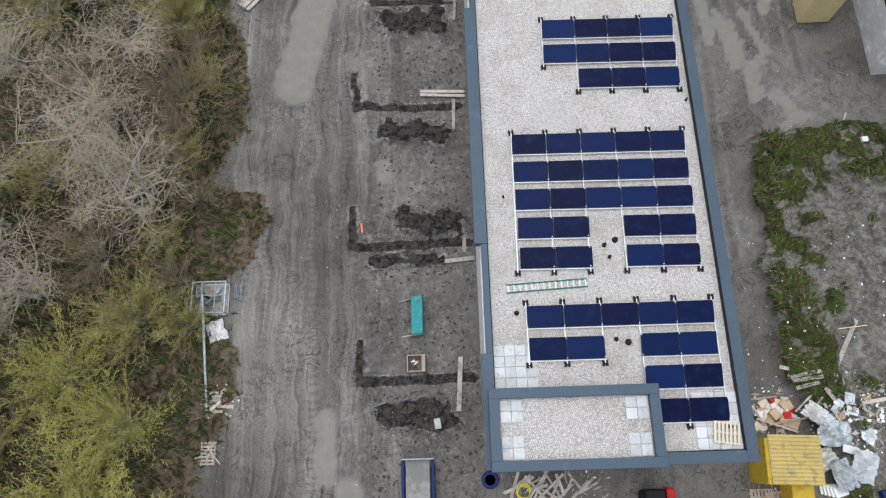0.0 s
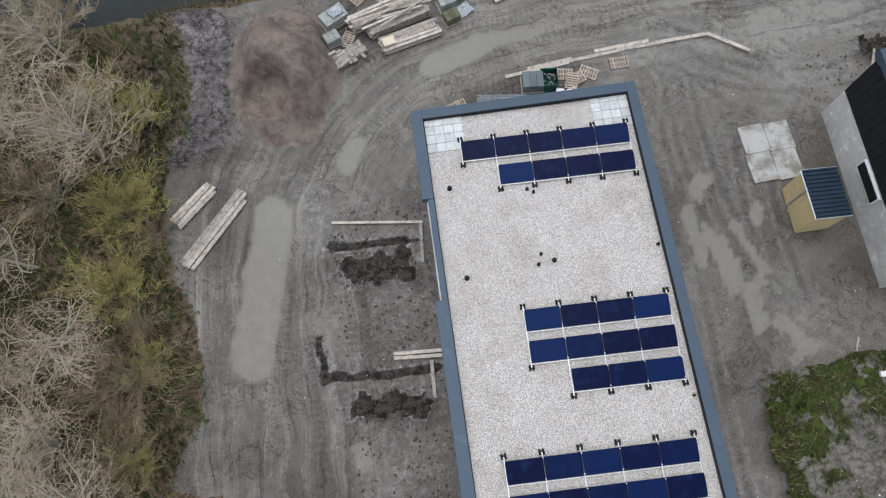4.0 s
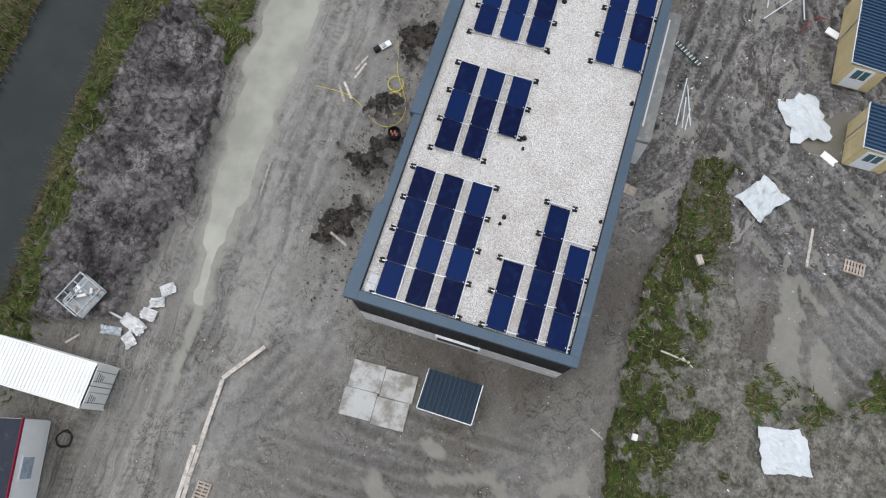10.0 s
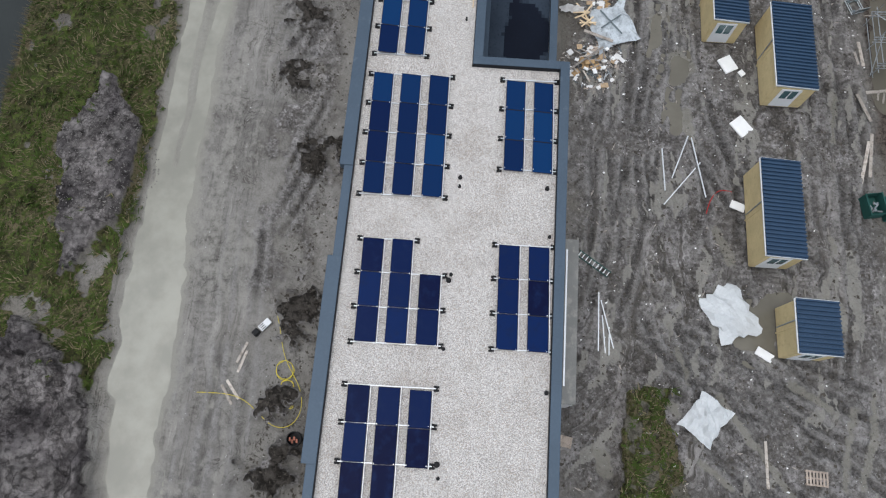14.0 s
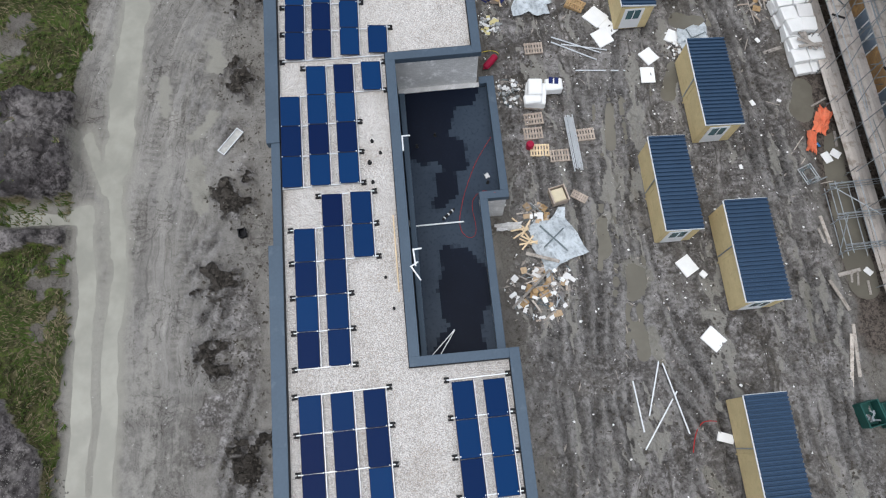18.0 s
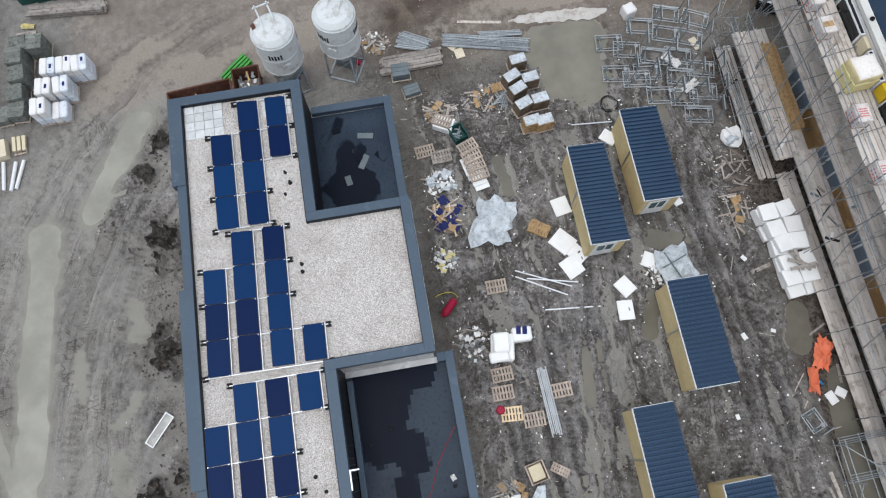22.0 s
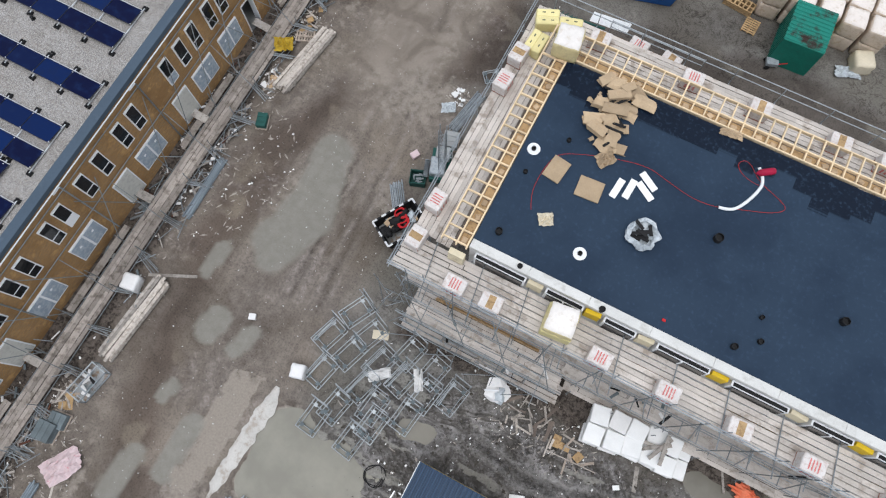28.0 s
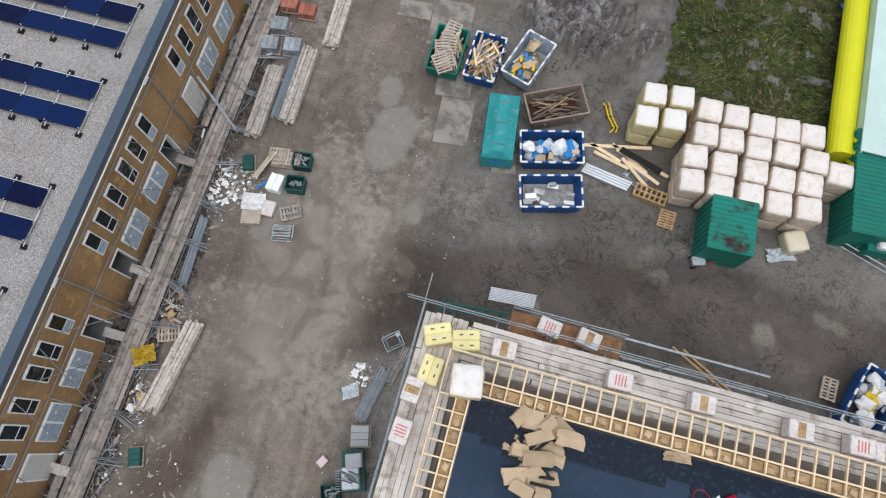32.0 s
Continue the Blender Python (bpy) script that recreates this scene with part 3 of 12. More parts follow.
# spoil heaps: place, radius, height
HEAPS = [(44.4, 36.0, 1.4, 0.8), (39.2, 36.4, 1.2, 0.8), (35.6, 36.2, 1.7, 0.9), (31.4, 36.2, 1.6, 0.8), (54.2, 36.0, 1.6, 0.8),
         (70.0, 37.2, 1.4, 0.7), (64.2, 37.8, 1.6, 0.6), (60.2, 38.3, 1.5, 0.6), (77.8, 36.9, 1.4, 0.8), (84.1, 36.4, 1.5, 0.8), (88.0, -37.5, 3.6, 1.3), (88.7, 37.5, 0.8, 0.4), (90.9, 36.5, 0.8, 0.4), (86.4, 40.2, 0.7, 0.3)]
TRENCHES = [(-5.9, 21.0, 0.5, 20.8), (-5.9, 11.9, 0.7, 11.85), (-5.5, 3.9, 0.7, 4.1), (-5.0, 28.8, 0.4, 28.5), (-6.0, 20.9, -6.1, 23.2), (-6.0, 11.9, -6.1, 14.2), (-5.6, 3.9, -5.7, 6.2)]


# lines left by wheels: half the gauge between the two ruts (0: a single one), depth, and points along the way
TRACKS = [(0.85, 0.13, (46, 16.5, 44, 14.2, 43.8, 10, 42, 4.9, 41.4, 2)), (0.8, 0.14, (47, 15.5, 43.4, 14.5, 42.7, 10.6, 40.3, 4.7, 39.5, 1.5)), (0.0, 0.12, (44.5, 14.6, 41.7, 12.9, 40, 8.9, 38, 4.5)), (0.0, 0.15, (41.9, 13.5, 41.3, 11.6, 39, 9.5, 35.9, 7.3, 34.4, 6.2)),
          (0.75, 0.15, (38, 10.6, 34.6, 8.3, 32.2, 6.1, 30.9, 3.9, 30.2, 1)), (0.0, 0.12, (37, 8.4, 34, 6.9, 32.5, 4)), (0.85, 0.12, (49, 11.2, 43.7, 10, 39.3, 3)), (0.0, 0.1, (44.3, 14.1, 41.6, 12.7, 37.5, 15)),
          (0.9, 0.10, (88, 10.5, 80, 10.4, 71.2, 13.2, 62.2, 14.9, 50.5, 17.1, 43, 19)), (0.9, 0.12, (76, 13.5, 67, 13.5, 60, 13, 55, 11.2, 49, 11.5)), (0.85, 0.10, (74, 16.5, 61.8, 17.6, 56, 18.1, 47, 18.4)), (0.85, 0.12, (72, 4.5, 64, 4.2, 56, 5, 48, 4.6, 41, 6)),
          (0.0, 0.14, (86, 4.2, 79, 5.2, 70, 4.4)), (0.9, 0.11, (90, 9.2, 84, 9.4, 77, 12, 72, 11)), (0.85, 0.13, (58, 12.7, 55.4, 11.3, 52.8, 9.9, 48, 5.5)), (0.8, 0.11, (69, 14.6, 64, 13.4, 57.5, 15.4, 50, 14.2))]
TRACKS += [(0.85, 0.08, (17, 40.6, 20.9, 38.3, 23.4, 36.6, 25.3, 33)), (0.8, 0.09, (16.5, 39.6, 20.9, 36.7, 25.6, 35.4, 31, 36)), (0.0, 0.09, (17.4, 38.8, 20, 35.4, 22, 33.5)), (0.0, 0.09, (18, 37.6, 16.5, 34.6, 16, 31)), (0.9, 0.09, (26.5, 39.6, 28.5, 40.2, 33, 41.2, 36, 41.3, 44, 41)),
           (0.9, 0.06, (21.5, 33, 20.7, 26, 21.4, 19.5)), (0.9, 0.06, (15.2, 36, 15.6, 27, 15, 18, 15.2, 8)), (0.85, 0.07, (18, 38, 17.8, 30, 19.5, 22, 24, 19.6)), (0.9, 0.06, (27, 41, 31, 39.6, 38, 39.2, 52, 40)), (0.0, 0.08, (58, 39.5, 63, 38.9, 68, 39.6)), (0.85, 0.07, (74, 40.8, 80, 39.4, 86, 37.5, 92, 33)),
           (0.9, 0.07, (94, 36, 97, 29, 98.5, 20)), (0.9, 0.06, (96, 40, 101, 31, 102.6, 22)), (0.85, 0.05, (96.5, 3, 97.5, -8, 99, -18, 101.5, -26))]
# ridges dragged out towards the heaps
TRACKS += [(0.0, 0.13, (87.6, 41, 87.8, 40, 88.1, 38.2, 88.9, 36.4)), (0.0, 0.14, (84.6, 40.9, 86.5, 40.1, 87.6, 38.6)), (0.0, 0.13, (78.6, 41.3, 80.5, 40.2, 82.7, 39.7, 84.4, 37.8)), (0.0, 0.12, (79.9, 41, 80.6, 39.4, 82.0, 38.2)), (0.0, 0.14, (73.4, 40.6, 73.9, 40, 75, 39, 76.6, 38.4)), (0.0, 0.14, (72.4, 39.7, 73.9, 38.4, 76, 37.2)),
           (0.0, 0.15, (63.6, 40, 64.3, 38.8, 65.1, 36.8, 65.6, 35.6)), (0.0, 0.15, (62.2, 40, 63.1, 38.7, 64.3, 36.0)), (0.0, 0.12, (66.4, 39.6, 67.4, 37.6, 68.2, 36)), (0.0, 0.12, (61.0, 39.4, 61.6, 37.8, 62.6, 36)), (0.3, 0.12, (71.4, 41.6, 70.1, 41.3, 68.6, 41.5)), (0.0, 0.13, (82, 39.2, 83.2, 37.2, 83.4, 36)), (0.0, 0.13, (85.2, 38.9, 86, 37.6, 86.6, 35.9))]

# bundles of lines that run side by side: the first line, the way over to the last, and how many
for ways, dx, dy, n in (((46.5, 13.6, 43.2, 10.4, 39.8, 7.2, 36, 1.5), -3.6, 1.8, 5), ((40, 13.8, 36.4, 9.6, 33.4, 6.4, 31.2, 2.2), -2.2, -1.6, 4), ((82, 6.6, 74, 4.6, 66, 5.2, 58, 3.6, 50, 4.4), 0.6, -1.6, 3), ((76, 15.4, 66, 15.2, 58, 16.4, 50, 16.0), 0.4, 3.0, 4), ((58, 40.3, 62, 38.0, 65, 36.6), 7.0, 0.4, 5), ((48, 38.2, 52, 36.6, 55, 35.4), 5.0, 0.2, 3), ((71, 39.4, 74, 37.6, 76, 36.2), 6.0, 0.6, 4)):
    for k in range(n):
        wave = 0.5 * math.sin(5.1 * k + ways[0])
        TRACKS.append((0.0, 0.09 + 0.03 * (k % 2), tuple(c + (dx if q % 2 == 0 else dy) * (k / (n - 1)) + wave * (q % 3 - 1) * 0.6 for q, c in enumerate(ways))))


def ground_sheet():
    xs = np.concatenate(([-3000, -800, -250, -110, -60], np.arange(-34, 14, 0.25), np.arange(14, 36, 0.2), np.arange(36, 92, 0.13), np.arange(92, 116.01, 0.25), [130, 170, 260, 600, 3000]))
    ys = np.concatenate(([-3000, -700, -220, -90, -55], np.arange(-44, 1, 0.25), np.arange(1, 21, 0.13), np.arange(21, 33, 0.3), np.arange(33, 48, 0.2), np.arange(48, 70.01, 0.25), [80, 110, 200, 600, 3000]))
    x, y = np.meshgrid(xs, ys)
    wx, wy = x + 1.6 * (fbm(x * 0.5, y * 0.5, 11) - 0.5), y + 1.6 * (fbm(x * 0.5, y * 0.5, 21) - 0.5)
    n1, n2, n3 = fbm(x * 0.35, y * 0.35, 31), fbm(x * 1.3, y * 1.3, 41), fbm(x * 3.1, y * 3.1, 51, 3)
    n4 = fbm(x * 5.3, y * 5.3, 131, 2)
    # zones
    bank_s, bank_n = near_bank(x), far_bank(x)
    beyond = soft(wy - bank_n, -0.5, 0.6)
    path = soft(y - (bank_n + 5.2 - 0.055 * (x - 3)), -0.2, 0.2) * soft(bank_n + 9.2 - 0.055 * (x - 3) - y, -0.2, 0.2) * (x < 60)
    under = soft(-13.9 + 1.2 * np.sin(y * 0.35) - wx, -0.8, 0.8) * soft(47 - y, 0, 1)
    under = np.maximum(under, 0.9 * inside(wx, wy, [(-15.6, 16.0), (-11.6, 15.6), (-11.0, 13.4), (-11.4, 11.6), (-13.2, 10.4), (-15.6, 10.6)]))
    mound = inside(wx, wy, [(17.8, 3), (17.2, 10.8), (18.2, 17.6), (26.8, 18.4), (33.3, 18.0), (41, 17.2), (41.5, 15), (36.5, 14.0), (30.5, 12.5), (29.5, 7), (34, 3), (40, -12), (20, -14), (19.6, 0)]).astype(float)
    verge = soft(wy - (bank_s - 3.4), -0.7, 0.7) * soft(wx, 15, 19)
    meadow = soft(wy, 46.7, 47.1) * soft(wx, 38.4, 40.5) * soft(wy - bank_s, 3, 0.0)
    lawn = inside(wx, wy, [(82.6, -33.6), (72, -33), (55, -35), (50, -80), (84, -80), (82.8, -40)]).astype(float)
    berm = np.maximum(inside(wx, wy, [(19.5, 52.6), (22, 46.8), (30, 45.6), (38, 46.4), (40.3, 47.7), (43, 52.3), (35.5, 54.6), (29, 53.4)]), inside(wx, wy, [(67.6, 47.0), (69.0, 46.9), (69.0, 53.4), (66.8, 53)])).astype(float)
    berm = np.maximum(berm, inside(wx, wy, [(70.9, 46.9), (77.5, 46.6), (78, 52.8), (70.6, 53.4)]))
    pale = soft(np.maximum(np.minimum(np.minimum(wx - 24, 105 - wx), np.minimum(wy - 34.2, 46.4 - wy)), np.minimum(np.minimum(wx - 91, 120 - wx), np.minimum(wy - 23.0 + 0.25 * np.maximum(wx - 98, 0), 44 - wy))), -1.5, 1.5) + 0.5 * soft(np.minimum(np.minimum(wx + 9.5, 3 - wx), np.minimum(wy - 29, 42 - wy)), -1.5, 2) + 0.3 * soft(np.minimum(np.minimum(wx - 13, 25 - wx), np.minimum(wy - 17, 41 - wy)), -1, 2) + 0.55 * soft(np.minimum(np.minimum(wx + 1, 25 - wx), np.minimum(wy - 38.2, 46.6 - wy)), -0.8, 1.6)
    edge_strip = np.minimum(np.minimum(to_line(wx, wy, 17, 16.8, 24.5, 18.4), to_line(wx, wy, 24.5, 18.4, 33, 18)), np.minimum(to_line(wx, wy, 33, 18, 41, 16), to_line(wx, wy, 17.6, 3, 17.4, 16)))
    far_field = soft(np.maximum(np.maximum(-y - 42, x - 118), np.maximum(y - 66, -x - 34)), 0, 6)
    grass = np.clip(mound * np.clip(soft(3.6 - edge_strip + 4 * (n2 - 0.5), 0, 2.0) * soft(n2 + 0.5 * n3, 0.40, 0.62) + 0.9 * soft(n1 + 0.5 * (n2 - 0.5), 0.52, 0.68), 0, 1) * soft(n2 + 0.5 * n3, 0.46, 0.76) + verge * soft(n2, 0.25, 0.5) + meadow * soft(n1 + 0.4 * (n2 - 0.5), 0.24, 0.42) * (1 - 0.97 * np.maximum(berm, inside(wx, wy, [(45.3, 50.3), (54.5, 52), (59, 50.4), (56.9, 48.5), (55, 47.4), (51, 47.3), (47.8, 48.5)]))) + lawn * soft(n2, 0.2, 0.45) + beyond * 0.9 + far_field, 0, 1) * (1 - path)
    sand = soft(1 - np.hypot((wx + 7.0) / 3.9, (wy - 41.0) / 5.4), -0.1, 0.2)
    grit = soft(1 - np.hypot((wx + 13.2) / 3.6, (wy - 41.0) / 6.5), -0.15, 0.25) * (1 - sand) + 0.9 * inside(wx, wy, [(45.3, 50.3), (54.5, 52), (59, 50.4), (56.9, 48.5), (55, 47.4), (51, 47.3), (47.8, 48.5)])
    yard = soft(np.minimum(np.minimum(wx - 35.5, 92 - wx), np.minimum(wy - 1.5, 21 - wy)), -1.5, 1.5)
    plot = soft(np.minimum(np.minimum(wx + 6.6, 1.6 - wx), np.minimum(wy + 6, 33 - wy)), -0.8, 0.8)
    street = soft(wx, 92.5, 95.5) * soft(-wx, -109, -107) * soft(43 - wy, 0, 3)
    lane = soft(np.minimum(wy - 40.6, 47.4 - wy), -0.8, 1.2) * soft(wx, 22, 28) + soft(np.minimum(wx + 12.6, -5.0 - wx), -0.8, 1.0) * soft(40 - wy, 0, 6)
    lane_u, lane_v = way_along(x + 0.5 * (wx - x), y + 0.5 * (wy - y), LANE)
    yard_u, yard_v = way_along(wx, wy, YARD)
    lane_k = soft(6.8 - np.abs(lane_v), 0, 2.2) * (1 - np.clip(mound + meadow + lawn, 0, 1))
    lane_k *= 1 - 0.75 * street * soft(36 - wy, 0, 6)
    yard_k = np.clip(soft(9.5 - np.abs(yard_v), 0, 2.5) * (1 - lane_k) * (1 - mound), 0, 1)
    band = np.full_like(x, 99.0)
    for p, q in zip(((60, -21), (80, -20.5), (90, -19), (98.5, -16.5), (103.2, -5), (102.5, 8)), ((80, -20.5), (90, -19), (98.5, -16.5), (103.2, -5), (102.5, 8), (97.5, 21))):
        band = np.minimum(band, to_line(wx, wy, *p, *q) - (2.8 if p[0] < 95 and p[1] < -18 else 1.0))
    film = soft(1.15 - np.hypot((wx - 99.4) / 4.2, (wy + 17.5) / 8.5), 0, 0.5)
    band = soft(0.6 - band + 2.0 * (n1 - 0.5), -0.4, 1.2) * (1 - 0.85 * film)
    # relief
    h = 0.05 * (n1 - 0.5) + 0.05 * (n2 - 0.5) + 0.03 * (n3 - 0.5)
    ruts_x, ruts_y = fbm(yard_u * 0.10, yard_v * 1.9, 61, 3), fbm(lane_v * 1.9, lane_u * 0.07, 71, 3)
    h += 0.14 * yard * (ruts_x - 0.5) + 0.20 * yard * (n2 - 0.5) * n1 + 0.16 * yard * (n3 - 0.5) + 0.13 * yard * (n4 - 0.5) * soft(n1 + 0.3 * (n2 - 0.5), 0.35, 0.6)
    h += 0.11 * lane_k * (ruts_y - 0.5)
    apron = soft(np.minimum(np.minimum(wx - 13, 37 - wx), np.minimum(wy - 14, 40 - wy)), -1, 2)
    ruts_d = fbm(yard_u * 0.12, yard_v * 1.5, 81, 3)
    ruts_e = fbm(yard_u * 0.42, yard_v * 1.7, 87, 4, 0.6)
    h += 0.02 * apron * (ruts_d - 0.5) + 0.06 * apron * (n3 - 0.5) + 0.05 * apron * (n2 - 0.5)
    yard_k = yard_k * (1 - 0.95 * apron)
    h += 0.06 * street * (n1 - 0.5)
    gully = 1 - np.abs(2 * fbm(x * 0.55, y * 0.55, 141, 3) - 1)
    h += berm * (0.9 * (gully - 0.7) + 0.5 + 0.25 + 1.0 * np.maximum(n1 - 0.3, 0) + 0.7 * (n2 - 0.5) + 0.35 * (n3 - 0.5) + 0.12 * (n4 - 0.5))
    h += mound * (0.6 + 0.9 * (n1 - 0.4) + 0.45 * (n2 - 0.5) + 0.2 * (n3 - 0.5)) + meadow * 0.5 * n2 + lawn * 0.3 * n2
    slope = soft(1.05 - np.hypot((x + 7.0) / 3.9, (y - 41.0) / 5.3) + 0.25 * (n1 - 0.5), 0, 0.8)
    cut = soft(1 - np.hypot((x + 7.9 + 0.3 * (wx - x)) / 1.9, (y - 39.0 + 0.3 * (wy - y)) / 1.7), 0.0, 0.22) + 0.5 * soft(1 - np.hypot((wx + 6.0) / 1.2, (wy - 43.4) / 1.4), 0.0, 0.3)
    h += sand * slope * (3.0 + 0.8 * (n1 - 0.5) + 0.15 * (n2 - 0.5)) * (1 - 0.8 * np.clip(cut, 0, 1)) + grit * (0.7 + 0.3 * n2)
    dark = 0.62 * yard + 0.62 * mound + 0.42 * plot + 0.42 * street * soft(n1, 0.30, 0.65) * soft(24 - wy, 0, 6)
    dug = soft(np.minimum(np.minimum(wx - 45, 93 - wx), np.minimum(wy - 35.2, 40.4 - wy)), -0.4, 1.2) * soft(n1 + 0.5 * (n2 - 0.5), 0.40, 0.58)
    dark = np.maximum(dark, 0.62 * dug)
    h += 0.16 * dug * (n3 - 0.5) + 0.12 * dug * (n4 - 0.5)
    for cx, cy, r, top in HEAPS:
        k = soft(1.05 - np.hypot(x - cx, y - cy) / r + 2.2 * (n2 - 0.5) + 0.8 * (n3 - 0.5), 0.0, 0.6)
        h += k * top * (0.55 + 0.9 * (n3 - 0.2))
        dark = np.maximum(dark, k * (0.8 if r > 3 else 1.25))
    for a, b, c, d, r, top in BANKS:
        k = soft(1.0 - to_line(x, y, a, b, c, d) / r + 1.3 * (n2 - 0.5) + 0.8 * (n3 - 0.5), 0.0, 0.6)
        h += k * top * (0.5 + 1.0 * (n3 - 0.2))
        dark = np.maximum(dark, k * 1.25)
    for a, b, c, d in TRENCHES:
        k = soft(0.50 - to_line(0.7 * x + 0.3 * wx, 0.7 * y + 0.3 * wy, a, b, c, d), 0.0, 0.3)
        h -= 0.55 * k
        dark = np.maximum(dark, 1.1 * k)
        rim = soft(1.5 - to_line(wx, wy, a, b - 1.0, a + 0.1, b + 1.0), 0, 1.2)
        h += 0.16 * rim * (1 - k)
    # wheel ruts with a ridge pushed up on either side, and the prints of the lugs
    rut, ridge = np.zeros_like(x), np.zeros_like(x)
    for gauge, deep, ways in TRACKS:
        px, py = ways[::2], ways[1::2]
        i0, i1 = np.searchsorted(xs, (min(px) - 2.5, max(px) + 2.5))
        j0, j1 = np.searchsorted(ys, (min(py) - 2.5, max(py) + 2.5))
        box = (slice(j0, j1), slice(i0, i1))
        u, v = way_along(0.88 * x[box] + 0.12 * wx[box], 0.88 * y[box] + 0.12 * wy[box], list(zip(px, py)))
        ends = soft(u, 0.2, 1.6) * soft(sum(math.dist(a, b) for a, b in zip(zip(px, py), zip(px[1:], py[1:]))) * 0.97 - u, 0.2, 2.0)
        off = np.abs(np.abs(v) - gauge) if gauge else np.abs(v)
        fade = (1 - 0.45 * apron[box]) * ends * soft(n1[box] + 0.5 * (n2[box] - 0.5), 0.22, 0.45)
        lug = 0.72 + 0.28 * np.sin(u * 15 + np.sign(v) * 1.2 + 2.5 * n2[box])
        low, high = np.exp(-(off / 0.17) ** 4), np.exp(-((off - 0.34 - 0.1 * n2[box]) / 0.12) ** 2) * (0.5 + n3[box])
        h[box] += fade * deep * (0.75 * high - low * lug)
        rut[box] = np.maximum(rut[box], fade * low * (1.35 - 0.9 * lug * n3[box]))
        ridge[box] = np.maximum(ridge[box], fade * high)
    # wet silt, and hollows
    h = np.maximum(h, -0.02 - 0.08 * rut)
    wet, wet_film = np.zeros_like(x), np.zeros_like(x)
    for a, b, c, d, r in PUDDLES:
        k = soft(1.0 - to_line(0.55 * x + 0.45 * wx, 0.55 * y + 0.45 * wy, a, b, c, d) / r + 0.35 * (n2 - 0.5), -0.35, 0.35)
        if thin_film(a, b):
            near = 1.0 - to_line(0.6 * x + 0.4 * wx, 0.6 * y + 0.4 * wy, a, b, c, d) / (1.15 * r)
            wet_film = np.maximum(wet_film, soft(near + 0.3 * (n2 - 0.5), -0.12, 0.14))
            continue
        wet = np.maximum(wet, k)
        if b > 30:
            halo = 1.0 - to_line(0.6 * x + 0.4 * wx, 0.6 * y + 0.4 * wy, a, b, c, d) / (r + 0.45)
            wet_film = np.maximum(wet_film, 0.75 * soft(halo + 0.5 * (n2 - 0.5), -0.25, 0.35))
    for a, b, c, d, r in SMEARS:
        near = 1.0 - to_line(0.6 * x + 0.4 * wx, 0.6 * y + 0.4 * wy, a, b, c, d) / r
        wet_film = np.maximum(wet_film, 0.95 * soft(near + 1.1 * (n2 - 0.5) + 0.9 * (n3 - 0.5), 0.02, 0.16))
    h = h * (1 - np.maximum(wet, 0.8 * wet_film)) - 0.012 * wet_film
    h = h * (1 - wet) - 0.10 * wet
    band = np.maximum(band, 0.85 * soft(wet, 0.0, 0.3) * street)
    edge = soft(np.minimum(y - bank_s, bank_n - y) + 0.9 * (n2 - 0.5), -1.6, 0.8)
    h = h * (1 - edge) - 1.5 * edge
    # pale silt; on street and yard the sheen of wet mud is painted in too
    silt = np.clip(0.36 * pale * soft(ruts_y + 0.35 * (n2 - 0.5) + 0.3 * (n1 - 0.5), 0.40, 0.62) + 0.16 * lane_k * soft(n1, 0.32, 0.6) + 0.30 * apron * soft(ruts_e + 0.35 * (n3 - 0.5) + 0.35 * (n1 - 0.5), 0.585, 0.70) + yard * 0.72 * soft(fbm(yard_u * 0.22, yard_v * 2.3, 67, 3) + 0.35 * (n2 - 0.5) + 0.3 * (n1 - 0.5), 0.62, 0.70) + 0.16 * street * soft(n1 + 0.2 * (n2 - 0.5), 0.46, 0.7) + 0.34 * street * (1 - band) * soft(fbm(x * 0.28, y * 0.12, 97, 4), 0.40, 0.60) + (0.45 + 0.4 * pale) * soft(wet, 0.0, 0.4) + 0.5 * inside(wx, wy, [(96.9, 13.4), (98.2, 14.0), (98.1, 7.0), (96.2, 6.8)]) + 0.25 * plot * soft(n2, 0.5, 0.7), 0, 1)
    silt *= (1 - np.clip(dark - 0.66, 0, 1)) * (1 - grass)
    reeds = soft(1.7 - np.abs(np.minimum(y - bank_s + 0.4, bank_n - y + 0.4)), 0, 1.0) * (1 - soft(np.minimum(y - bank_s, bank_n - y), 0, 0.6))
    nx, ny = len(xs), len(ys)
    co = np.stack((x, y, h), -1).reshape(-1, 3)
    i = np.arange(nx * ny).reshape(ny, nx)
    quads = np.stack((i[:-1, :-1], i[:-1, 1:], i[1:, 1:], i[1:, :-1]), -1).reshape(-1, 4)
    me = bpy.data.meshes.new("ground")
    me.vertices.add(len(co))
    me.vertices.foreach_set("co", co.ravel().astype(np.float32))
    me.loops.add(quads.size)
    me.loops.foreach_set("vertex_index", quads.ravel().astype(np.int32))
    me.polygons.add(len(quads))
    me.polygons.foreach_set("loop_start", np.arange(0, quads.size, 4, dtype=np.int32))
    me.update()
    me.validate()
    me.shade_smooth()
